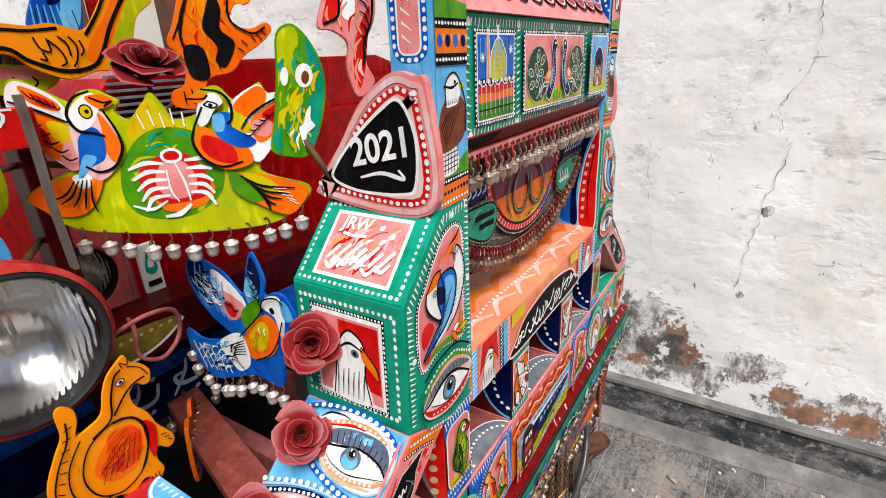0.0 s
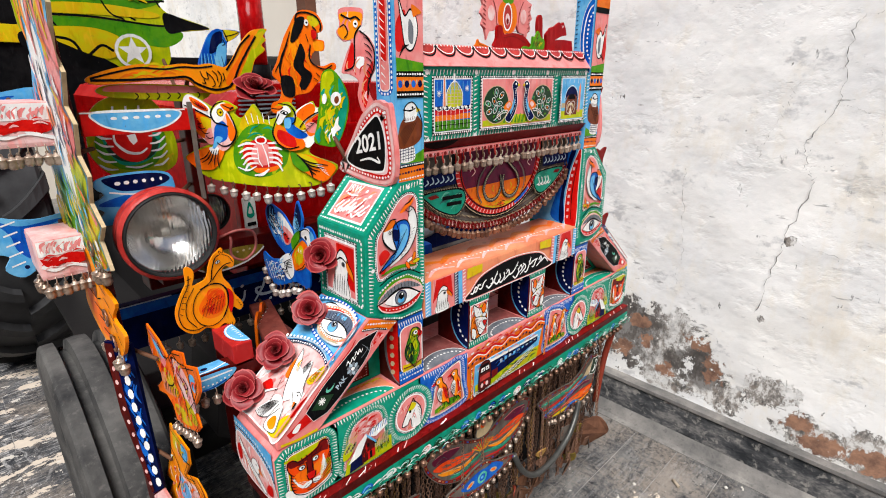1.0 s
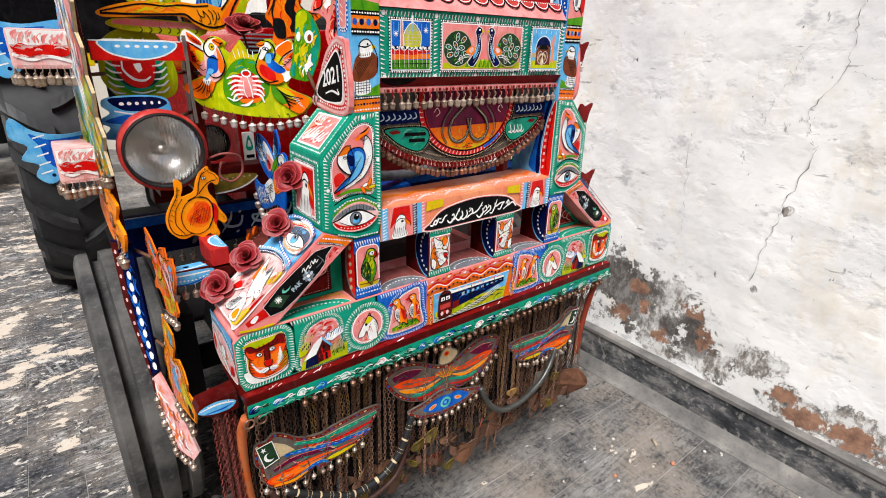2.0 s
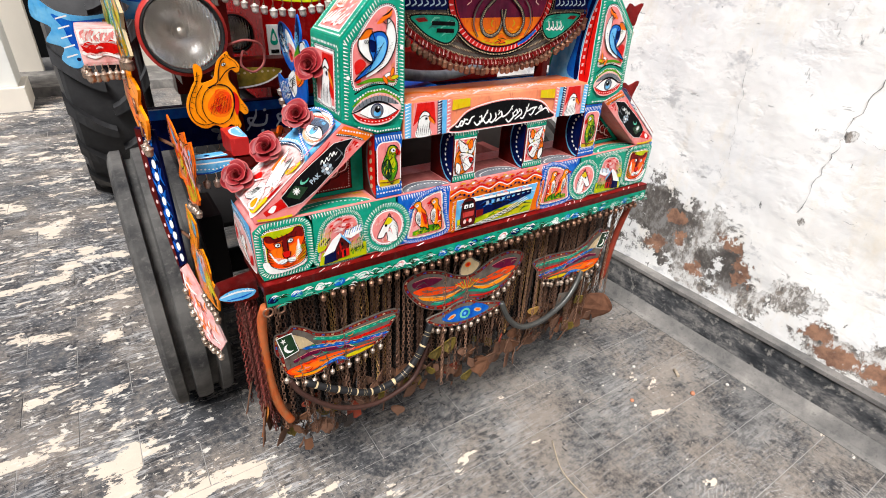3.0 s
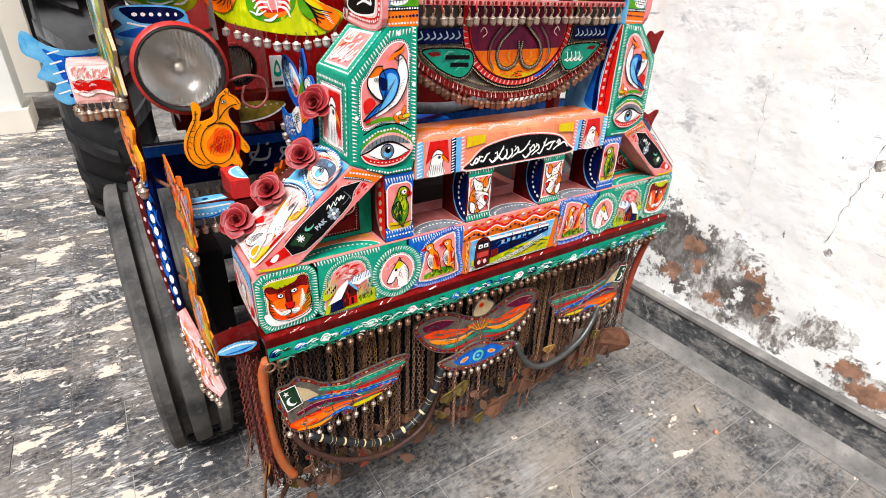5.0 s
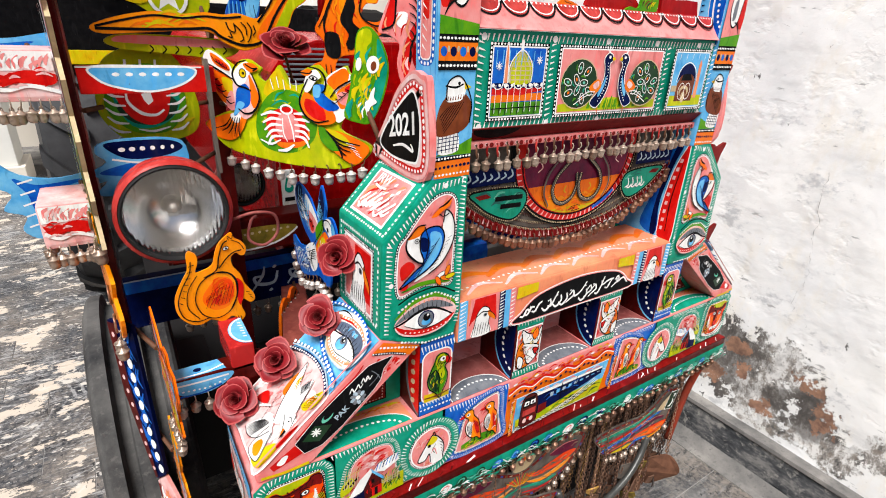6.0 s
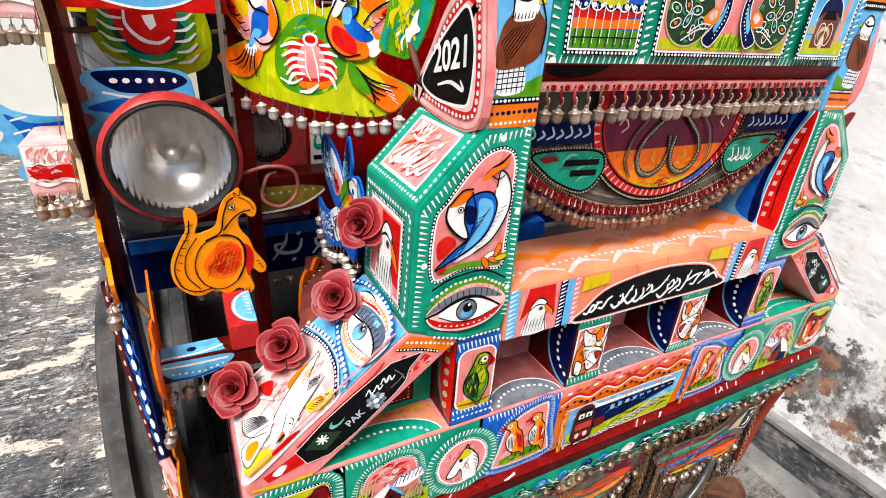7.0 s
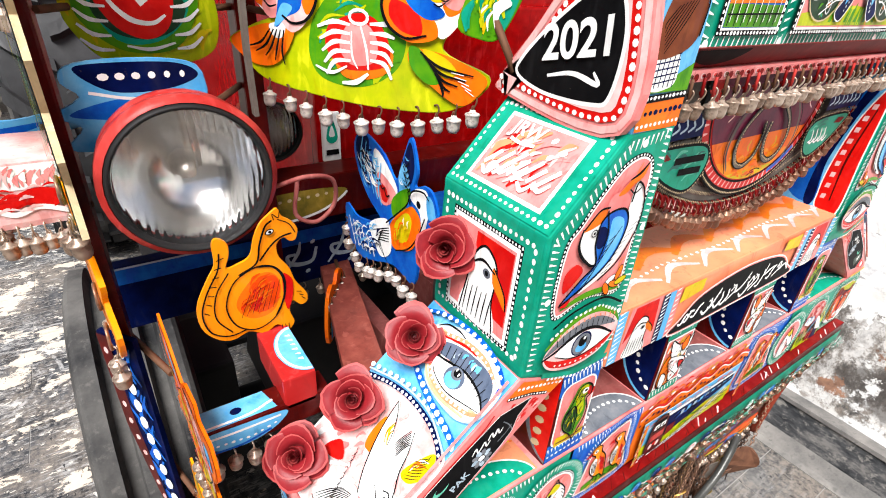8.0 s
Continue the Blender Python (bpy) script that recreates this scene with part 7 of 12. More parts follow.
for sgn, c0 in ((1, 0.263), (-1, 0.4136)):
    def q(pts):
        return [(c0 + sgn * u, 1.467 + v) for u, v in pts]
    fan = q(oval(0.0, 0.0, 0.039, 0.036, 0, 24))
    a.fill("darkgreen", fan)
    a.strokes(inset(fan, 0.003), ("green", "leaf", "darkgreen"), 18, 0.012, 0.003, 60, 80)
    a.line("cream", fan, 0.0016, closed=True, straight=True)
    a.up()
    for k in range(9):
        t_ = radians(40 * k + 12)
        r_ = 0.025 if k % 3 else 0.010
        loop = q(oval(r_ * math.cos(t_), r_ * 0.92 * math.sin(t_), 0.0085, 0.0048, 40 * k, 9))
        a.ribbon("white", loop + loop[:1], 0.0012)
        a.raw("orange" if k % 2 else "mint", q(oval(r_ * math.cos(t_), r_ * 0.92 * math.sin(t_), 0.0028, 0.0020, 40 * k, 7)))
    neck = q([(0.028, -0.028), (0.042, -0.012), (0.052, 0.006), (0.052, 0.022), (0.048, 0.036), (0.056, 0.045), (0.066, 0.042), (0.067, 0.034), (0.062, 0.028), (0.066, 0.010), (0.064, -0.008), (0.054, -0.026), (0.042, -0.036)])
    a.blob("navy", neck)
    a.blob("sky", q([(0.046, -0.020), (0.056, -0.004), (0.058, 0.012), (0.052, 0.0), (0.044, -0.012)]))
    a.line("white", neck, 0.0013, closed=True)
    a.dots("white", q([(0.046, -0.026), (0.059, -0.006), (0.060, 0.016), (0.057, 0.030)]), 0.0010, 0.0046, False)
    a.blob("orange", q([(0.022, -0.006), (0.036, 0.006), (0.046, 0.004), (0.048, -0.006), (0.036, -0.014)]))
    a.blob("pinkwhite", q([(0.030, -0.002), (0.040, 0.004), (0.044, -0.002), (0.036, -0.008)]))
    a.line("white", q([(-0.008, -0.030), (0.016, -0.018), (0.032, -0.016)]), 0.0014)
    a.line("white", q([(0.0, -0.022), (0.020, -0.012), (0.036, -0.012)]), 0.0014)
    a.up()
    for k in range(3):
        a.ribbon("white", [tuple(q([(0.056, 0.045)])[0]), tuple(q([(0.050 + 0.006 * k, 0.054)])[0])], 0.0010)
        a.ribbon("leaf", [tuple(q([(0.062 + 0.005 * k, -0.040)])[0]), tuple(q([(0.064 + 0.005 * k, -0.024)])[0])], 0.004, 0.5)
    a.ell("white", c0 + sgn * 0.059, 1.467 + 0.039, 0.0026, 0.0022, 0, 8)
    a.blob("yellow", q([(0.066, 0.040), (0.073, 0.036), (0.066, 0.034)]))
    a.line("orange", q([(0.046, -0.034), (0.046, -0.044)]), 0.0016, straight=True)
scene_ground(0.480, 0.588, "sky")
a.fill("lime", [(0.487, 1.427), (0.581, 1.427), (0.581, 1.445), (0.487, 1.445)])
a.fill("brown", [(0.502, 1.435), (0.502, 1.465), (0.515, 1.485), (0.535, 1.488), (0.553, 1.470), (0.553, 1.435)])
a.fill("black", [(0.512, 1.470), (0.516, 1.482), (0.535, 1.484), (0.545, 1.470)])
a.fill("salmon", [(0.556, 1.44), (0.566, 1.44), (0.565, 1.497), (0.561, 1.505), (0.557, 1.497)])
a.ell("cream", 0.525, 1.452, 0.014, 0.010, n=12)
a.ell("brown", 0.525, 1.449, 0.010, 0.008, n=12)
a.ell("cream", 0.525, 1.442, 0.006, 0.010, n=10)
a.fill("cream", [(0.487, 1.462), (0.502, 1.462), (0.502, 1.452), (0.487, 1.452)])
a.blob("navy", [(0.500, 1.470), (0.508, 1.490), (0.527, 1.498), (0.545, 1.490), (0.553, 1.472), (0.540, 1.480), (0.515, 1.480)])
a.line("white", [(0.498, 1.468), (0.506, 1.490), (0.527, 1.500), (0.547, 1.490), (0.556, 1.470)], 0.0016)
a.line("white", oval(0.517, 1.452, 0.009, 0.014, 0, 12), 0.0012, closed=True, straight=True)
a.line("white", oval(0.534, 1.452, 0.009, 0.014, 0, 12), 0.0012, closed=True, straight=True)
a.up()
for k in range(5):
    a.ribbon("white", [(0.496 + 0.018 * k, 1.505), (0.497 + 0.018 * k, 1.514)], 0.0018, 0.5)
a.emit("painted_panel", top_panel, "mosque, two peacocks and a fort in green frames")

bm = bmesh.new()
add_prism(bm, [(-0.004, 1.538), (0.0, 1.541), (0.026, 1.575), (0.05, 1.575), (0.05, 1.538)], side, 0.070, 0.610, 0, 0.0015)
cornice = part("cornice", bm, "pink", guard, "pink sloping cornice with dark red scallops")
a = Art(plane((0, 0.0, 1.541), X, (0, 0.026, 0.034)))
for k in range(11):
    c = 0.0955 + 0.0489 * k
    a.fill("lamp_red", oval(c, 0.041, 0.0235, 0.022, n=14, a0=180, a1=360))
    a.line("black", oval(c, 0.041, 0.0235, 0.024, n=14, a0=180, a1=360), 0.003, straight=True)
    a.line("white", oval(c, 0.041, 0.021, 0.019, n=14, a0=180, a1=360), 0.0018, straight=True)
a.dots("white", [(0.075, 0.037), (0.605, 0.037)], 0.0015, 0.008, False)
a.emit("painted_strip", cornice, "dark red scallops edged in white")
bm = bmesh.new()
box(bm, 0.069, 0.611, 0.012, 0.045, 1.394, 1.4055, 0.002)
rail_back = part("board_underside", bm, "crest_red", guard)
slope = plane((0, -0.002, 1.409), X, (0, 0.016, -0.019))
bm = bmesh.new()
add_prism(bm, [(-0.002, 1.4105), (0.014, 1.3915), (0.020, 1.3915), (0.010, 1.4105)], side, 0.070, 0.610)
soffit = part("soffit", bm, "crest_red", guard, "dark red sloping underside with scallops")
a = Art(slope)
for k in range(6):
    c = 0.115 + 0.090 * k
    a.fill("black", oval(c, 0.001, 0.0425, 0.0195, n=18, a0=0, a1=180))
    a.fill("red", oval(c, 0.001, 0.0385, 0.0155, n=18, a0=0, a1=180))
    a.fill("crest_red", oval(c, 0.001, 0.0325, 0.0085, n=18, a0=0, a1=180))
    a.dots("pinkwhite", oval(c, 0.001, 0.0355, 0.0120, n=18, a0=8, a1=172), 0.0011, 0.006, False)
a.emit("painted_strip", soffit)
bm = bmesh.new()
box(bm, 0.069, 0.611, 0.008, 0.022, 1.380, 1.3905, 0.002)
bell_rail = part("bell_rail", bm, "pink", guard, "dusty pink rail with hooks")
a = Art(plane((0, 0.008, 0), X, Z))
a.up()
for k in range(28):
    a.raw("pinkwhite", oval(0.083 + 0.0188 * k, 1.3855, 0.0032, 0.0026, 0, 8))
    a.raw("crest_red", oval(0.0925 + 0.0188 * k, 1.3845, 0.0040, 0.0036, 0, 8))
a.emit("painted_strip", bell_rail, "row of pale and dark spots")

# ---- bells, chains and hanging plates ----
def bell_mesh():
    bm = bmesh.new()
    lathe(bm, [(0.0, -0.0122), (0.0030, -0.0126), (0.0036, -0.0145), (0.0080, -0.0164), (0.0088, -0.0176), (0.0084, -0.0188), (0.0077, -0.0196), (0.0076, -0.0250), (0.0067, -0.0292), (0.0046, -0.0318), (0.0, -0.0328)], None, 12, 0)
    hook = [(0.0, 0.002, 0.001), (0.0, -0.0022, 0.0022), (0.0004, -0.0042, -0.0012), (0.0002, -0.0034, -0.0062), (0.0, -0.0008, -0.0108), (0.0, 0.0010, -0.0140)]
    tube(bm, curve(hook, 2), 0.0010, 5, 1)
    tube(bm, [(0.0024 * math.cos(t), 0, -0.0112 + 0.0030 * math.sin(t)) for t in [2 * math.pi * k / 8 for k in range(8)]], 0.0009, 4, 1, True)
    me = bpy.data.meshes.new("bell")
    bm.to_mesh(me)
    bm.free()
    me.materials.append(MATS["bell_metal"])
    me.materials.append(MATS["rust"])
    return me


def shade_metal(name, c1, c2, rough, metal):
    m, nt, b = mat_base(name, rough, metal)
    info = nt.nodes.new("ShaderNodeObjectInfo")
    n = noise_of(nt, 220, 4.0)
    c = mix(nt, info.outputs["Random"], c1, c2)
    c = mix(nt, ramp(nt, n.outputs["Fac"], [(0.5, (0, 0, 0)), (0.7, (0.8, 0.8, 0.8))]).outputs["Color"], c, (0.10, 0.06, 0.04))
    nt.links.new(c, b.inputs["Base Color"])
    return m


shade_metal("bell_metal", (0.70, 0.64, 0.58), (0.56, 0.48, 0.42), 0.40, 0.35)
shade_metal("bell_bronze", (0.30, 0.16, 0.10), (0.12, 0.060, 0.040), 0.36, 0.5)
shade_metal("bell_dull", (0.52, 0.42, 0.34), (0.26, 0.18, 0.13), 0.34, 0.5)
shade_metal("chain_rust", (0.36, 0.20, 0.13), (0.10, 0.055, 0.040), 0.36, 0.6)
shade_metal("chain_gold", (0.66, 0.40, 0.15), (0.24, 0.13, 0.055), 0.36, 0.6)
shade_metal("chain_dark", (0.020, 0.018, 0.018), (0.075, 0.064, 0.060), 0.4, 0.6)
shade_metal("chain_red", (0.24, 0.045, 0.036), (0.09, 0.024, 0.020), 0.45, 0.3)
BELL = bell_mesh()
BELL_BROWN = BELL.copy()
BELL_BROWN.materials.clear()
BELL_BROWN.materials.append(MATS["bell_bronze"])
BELL_BROWN.materials.append(MATS["rust"])
BELL_DULL = BELL.copy()
BELL_DULL.materials.clear()
BELL_DULL.materials.append(MATS["bell_dull"])
BELL_DULL.materials.append(MATS["rust"])
rb = random.Random(21)


def hang_bells(parent, places, size=1.0, me=None, turn=0.0):
    """Bells on small rings; each one a part of what carries it."""
    for p in places:
        ob = new("bell", me or BELL)
        s = size * rb.uniform(0.92, 1.08)
        ob.matrix_world = pose(p[0], p[1], p[2], rb.uniform(-7, 7), rb.uniform(-7, 7), turn + rb.uniform(-25, 25)) @ Matrix.Diagonal((s, s, s, 1))
        ob.parent = parent
        if parent.parent is None and parent.location.length > 0:
            ob.matrix_parent_inverse = Matrix.Translation(-Vector(parent.location))


def hook_row(parent, n, x0, dx, y, z, drop, mats):
    for k in range(n):
        bm = bmesh.new()
        x = x0 + dx * k
        tube(bm, curve([(x, y + 0.010, z), (x, y - 0.002, z + 0.006), (x - 0.002, y - 0.005, z - 0.3 * drop), (x + 0.003, y - 0.003, z - drop), (x + 0.005, y, z - 0.6 * drop)], 3), 0.0017, 5)
        part("hook", bm, mats[k % len(mats)], parent)


hook_row(bell_rail, 28, 0.0835, 0.0188, 0.008, 1.380, 0.014, ("rust", "crest_red", "lamp_red", "rust"))
hang_bells(bell_rail, [(0.0840 + 0.0188 * k, 0.004, 1.3735) for k in range(28)], 0.86, BELL_DULL)

# half-moon plate behind the bell rail
apron = thing("half_moon_plate", "painted half-moon metal plate with bells, hung under the rail", "plate")
half = [(0.265, 1.300), (0.258, 1.279), (0.225, 1.255), (0.185, 1.233), (0.113, 1.208), (0.055, 1.198), (0.0, 1.195)]
low = [tuple(p[:2]) for p in curve([(MID + x, z, 0) for x, z in half] + [(MID - x, z, 0) for x, z in half[-2::-1]], 6)]
bm = bmesh.new()
add_prism(bm, [(0.075, 1.388), (0.605, 1.388)] + low, front, 0.048, 0.054)
apron_body = part("plate_body", bm, "maroon", apron)
a = Art(plane((0, 0.048, 0), X, Z))


def shrunk(P, f, top=1.375):
    return [(MID + (x - MID) * f, top + (z - top) * f) for x, z in P]


a.fill("tin_grey", [(0.078, 1.385), (0.602, 1.385)] + shrunk(low, 0.985))
# fine mosaic of pale and dark dashes
for q in range(9):
    row = shrunk(low, 0.935 - 0.030 * q)
    a.ticks(("cream", "black", "maroon")[q % 3], row, 0.0042, 0.0020, 0.0042, False, side=1 if q % 2 else -1)
a.line("crest_red", shrunk(low, 0.965), 0.013, straight=True)
a.ticks("pinkwhite", shrunk(low, 0.985), 0.010, 0.0034, 0.0115, False, side=-1)
a.dots("cream", shrunk(low, 0.915), 0.0012, 0.0046, False)
# round medallion: red and white rim, purple above orange
arc = oval(MID, 1.345, 0.156, 0.130, 0, 40, 180, 360)
a.fill("black", [(MID - 0.156, 1.384)] + arc + [(MID + 0.156, 1.384)])
a.dots("cream", oval(MID, 1.345, 0.152, 0.126, 0, 40, 180, 360), 0.0014, 0.0046, False)
a.fill("red", [(MID - 0.147, 1.384)] + oval(MID, 1.345, 0.147, 0.121, 0, 40, 180, 360) + [(MID + 0.147, 1.384)])
a.ticks("pinkwhite", oval(MID, 1.345, 0.146, 0.120, 0, 40, 180, 360), 0.010, 0.0040, 0.0115, False, side=1)
a.line("blue", oval(MID, 1.345, 0.140, 0.115, 0, 8, 292, 318), 0.008, 0.3, straight=True)
a.line("black", oval(MID, 1.345, 0.133, 0.110, 0, 40, 180, 360), 0.003, straight=True)
core = oval(MID, 1.345, 0.129, 0.107, 0, 40, 180, 360)
a.fill("violet", [(MID - 0.129, 1.384)] + core + [(MID + 0.129, 1.384)])
a.fill("beast_orange", [p for p in core if p[1] < 1.300])
a.fill("duck_orange", [p for p in core if p[1] < 1.272])
a.fill("yellow", [p for p in core if p[1] < 1.252])
a.strokes([p for p in core if p[1] < 1.282], ("orange", "duck_orange", "beast_orange"), 34, 0.03, 0.006, 0, 14)
# two beaded loops meeting in the middle, with open curls round them
for s in (-1, 1):
    for r, w_, c in ((0.0345, 0.0085, "black"), (0.0345, 0.0055, "tin_grey")):
        a.line(c, [(MID + s * x, z) for x, z in ((0.004, 1.352), (0.022, 1.336), (0.050, 1.312), (0.060, 1.288), (0.050, 1.266), (0.030, 1.259), (0.010, 1.268), (0.001, 1.290), (0.004, 1.312))], w_)
    a.dots("cream", [(MID + s * x, z) for x, z in ((0.004, 1.352), (0.022, 1.336), (0.050, 1.312), (0.060, 1.288), (0.050, 1.266), (0.030, 1.259), (0.010, 1.268), (0.001, 1.290), (0.004, 1.312))], 0.0012, 0.0042, False)
    a.line("tin_grey", [(MID + s * x, z) for x, z in ((0.052, 1.340), (0.074, 1.314), (0.080, 1.284), (0.066, 1.258))], 0.0040, 0.4)
    a.line("black", [(MID + s * x, z) for x, z in ((0.056, 1.342), (0.079, 1.316), (0.085, 1.284), (0.069, 1.255))], 0.0016, 0.4)
    a.line("pinkwhite", [(MID + s * x, z) for x, z in ((0.100, 1.322), (0.090, 1.330), (0.098, 1.340), (0.106, 1.332))], 0.0024, 0.3)
    a.line("yellow", [(MID + s * 0.028, 1.292), (MID + s * 0.032, 1.284), (MID + s * 0.027, 1.278)], 0.0026, 0.3)
    # teal lozenge and navy band at each side
    P = smooth2([(MID + s * x, z) for x, z in ((0.236, 1.301), (0.190, 1.303), (0.134, 1.298), (0.121, 1.278), (0.134, 1.256), (0.156, 1.250), (0.196, 1.266), (0.226, 1.288))])
    a.fill("black", inset(P, -0.004))
    a.dots("cream", inset(P, -0.004), 0.0012, 0.0048)
    a.fill("green", P)
    a.strokes(inset(P, 0.003), ("teal", "green", "mint"), 14, 0.03, 0.005, 5, 20)
    a.fill("crest_red", [(MID + s * x, z) for x, z in ((0.229, 1.297), (0.206, 1.299), (0.196, 1.292), (0.219, 1.290))])
    a.fill("navy", [(MID + s * 0.258, 1.313), (MID + s * 0.150, 1.313), (MID + s * 0.150, 1.340), (MID + s * 0.262, 1.340)])
    a.dots("tin_grey", [(MID + s * 0.256, 1.309), (MID + s * 0.150, 1.309)], 0.0020, 0.007, False)
    if s < 0:
        a.line("black", [(MID - 0.188, 1.288), (MID - 0.130, 1.286)], 0.008, straight=True)
        a.line("black", [(MID - 0.176, 1.274), (MID - 0.132, 1.272)], 0.008, straight=True)
    else:
        a.up()
        for k in range(4):
            x = MID + 0.136 + 0.013 * k
            a.ribbon("white", curve([(x, 1.288, 0), (x + 0.004, 1.274, 0), (x - 0.006, 1.270, 0)], 4), 0.0032, 0.3)
            a.ribbon("white", curve([(x - 0.003, 1.272, 0), (x + 0.006, 1.268, 0), (x + 0.013, 1.275, 0)], 4), 0.0032, 0.3)
    a.up()
    for k in range(7):
        x = MID + s * (0.160 + 0.014 * k)
        a.ribbon("pale_stroke", curve([(x, 1.335 - 0.004 * (k % 2), 0), (x + 0.004, 1.325, 0), (x - 0.006, 1.320, 0)], 4), 0.0034, 0.3)
a.line("crest_red", [(0.320, 1.246), (0.336, 1.250), (0.330, 1.243), (0.350, 1.245)], 0.0018)
a.line("black", [(0.325, 1.251), (0.340, 1.253), (0.350, 1.251)], 0.0014)
a.emit("painted_panel", apron_body, "purple and orange medallion with teal lozenges and a beaded border")
hook_places = [p for p, d in resample(low, 0.0150, False)]
hang_bells(apron, [(p.x, 0.043, p.y + 0.006) for p in hook_places], 0.86, BELL_BROWN)
for p in hook_places:
    bm = bmesh.new()
    tube(bm, curve([(p.x, 0.050, p.y + 0.016), (p.x, 0.042, p.y + 0.014), (p.x + 0.002, 0.041, p.y + 0.005), (p.x, 0.042, p.y - 0.002)], 3), 0.0014, 5)
    part("hook", bm, "crest_red", apron_body)

# dangling chains under the lip
def chain_mesh(links, mat, seed):
    r = random.Random(seed)
    bm = bmesh.new()
    z, dx, dy = 0.0, 0.0, 0.0
    for k in range(links):
        c = Vector((dx, dy, z - 0.007))
        w = 0.0036
        pts = []
        for t, (px, pz) in enumerate([(0, 0.0075), (w, 0.004), (w, -0.004), (0, -0.0075), (-w, -0.004), (-w, 0.004)]):
            pts.append(c + (Vector((px, 0, pz)) if k % 2 else Vector((0, px, pz))))
        tube(bm, pts, 0.0013, 4, 0, True)
        z -= 0.0118
        dx += r.uniform(-0.0006, 0.0006)
        dy += r.uniform(-0.0006, 0.0006)
    me = bpy.data.meshes.new("chain")
    bm.to_mesh(me)
    bm.free()
    me.materials.append(MATS[mat])
    return me


CHAINS = {m: [chain_mesh(n, m, n) for n in ns] for m, ns in {"chain_rust": (30, 36, 41), "chain_gold": (26, 34), "chain_dark": (30, 38, 43), "chain_red": (24, 28, 33)}.items()}
# left sheet is a mud flap; the others are added to darken the gaps
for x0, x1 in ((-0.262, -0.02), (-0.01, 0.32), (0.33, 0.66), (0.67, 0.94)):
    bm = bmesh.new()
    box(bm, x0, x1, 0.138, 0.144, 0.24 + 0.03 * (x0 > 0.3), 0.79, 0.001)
    tagged(link_mesh("mud_flap", bm, "rubber"), "black rubber mud flap and added dark backing behind the chains", "mud flap", "mud flaps under the guard")
curtain = thing("chain_curtain", "rusty chain fringe hung under the bumper guard", "chains")
rc = random.Random(9)
for row in range(4):
    n = (66, 66, 50, 44)[row]
    for k in range(n):
        x = -0.262 + 1.205 * (k + rc.uniform(0.1, 0.9)) / n
        # rows behind the front are mostly dark chain, colouring in the curtain's shade
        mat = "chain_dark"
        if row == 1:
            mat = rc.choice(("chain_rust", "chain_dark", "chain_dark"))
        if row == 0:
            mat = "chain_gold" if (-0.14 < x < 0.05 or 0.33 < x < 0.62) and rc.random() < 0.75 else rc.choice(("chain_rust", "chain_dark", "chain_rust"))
        ob = new("chain", rc.choice(CHAINS[mat]))
        ob.matrix_world = pose(x, 0.046 + 0.022 * row + rc.uniform(-0.006, 0.006), 0.762, rc.uniform(-2, 2), rc.uniform(-2, 2), rc.uniform(0, 180))
        ob.parent = curtain
for k in range(30):
    ob = new("chain", rc.choice(CHAINS["chain_red"]))
    ob.matrix_world = pose(-0.272 - 0.012 + rc.uniform(-0.022, 0.012), 0.012 + 0.0048 * k, 0.735 + rc.uniform(-0.02, 0.02), rc.uniform(-2, 2), rc.uniform(-2, 2), rc.uniform(0, 180))
    ob.parent = curtain
hang_bells(curtain, [(-0.15 + 0.0235 * k, -0.023, 0.760) for k in range(46)], 0.78, BELL_BROWN)

# leather leaves and tin scraps at the chains' ends
def scrap(kind, mat, p, s, turn):
    bm = bmesh.new()
    if kind == "leaf":
        P = smooth2([(0, 0), (0.5, -0.25), (0.55, -0.7), (0.2, -0.95), (0, -1.25), (-0.2, -0.95), (-0.55, -0.7), (-0.5, -0.25)])
    elif kind == "disc":
        P = [(x * q, y * q - 0.6) for (x, y), q in ((p, rb.uniform(0.82, 1.12)) for p in oval(0, 0, 0.62, 0.6, n=18))]
    else:
        P = [(-0.35, 0), (0.35, 0), (0.42, -1.0), (0.1, -1.25), (-0.38, -1.05)]
    add_prism(bm, [(x * s, y * s) for x, y in P], front, -0.0015, 0.0015)
    for v in bm.verts:
        v.co.y += 0.5 * v.co.x ** 2 / s + 0.12 * (v.co.z ** 2) / s
    ob = part("hanging_leaf", bm, mat, curtain)
    ob.matrix_world = pose(*p, rb.uniform(-14, 14), 0, turn)


for k in range(210):
    x = -0.26 + 1.17 * (k + rc.random()) / 210
    low_row = k % 3 == 0
    zz = rc.uniform(0.24, 0.33) if low_row else rc.uniform(0.27, 0.40)
    scrap(rc.choice(("leaf", "leaf", "disc", "tag", "tag")), rc.choice(("leather", "leather", "rust", "chain_dark", "leather", "rust", "leather", "leather", "dry_leaf", "strap_red")), (x, rc.uniform(0.026, 0.10), zz), rc.uniform(0.028, 0.055) if low_row else rc.uniform(0.018, 0.038), rc.uniform(-60, 60))
    if low_row:
        ob = new("chain", rc.choice(CHAINS["chain_rust"]))
        ob.matrix_world = pose(x, rc.uniform(0.030, 0.040), 0.762, rc.uniform(-2, 2), rc.uniform(-3, 3), rc.uniform(0, 180))
        ob.parent = curtain
for x, z, m, size in ((0.571, 0.432, "brass", 0.038), (0.20, 0.425, "dry_leaf", 0.055), (0.235, 0.44, "dry_leaf", 0.05), (0.688, 0.355, "leather", 0.055), (0.40, 0.31, "leather", 0.060), (0.36, 0.30, "rust", 0.055)):
    scrap("leaf", m, (x, 0.020, z), size, rc.uniform(-20, 20))
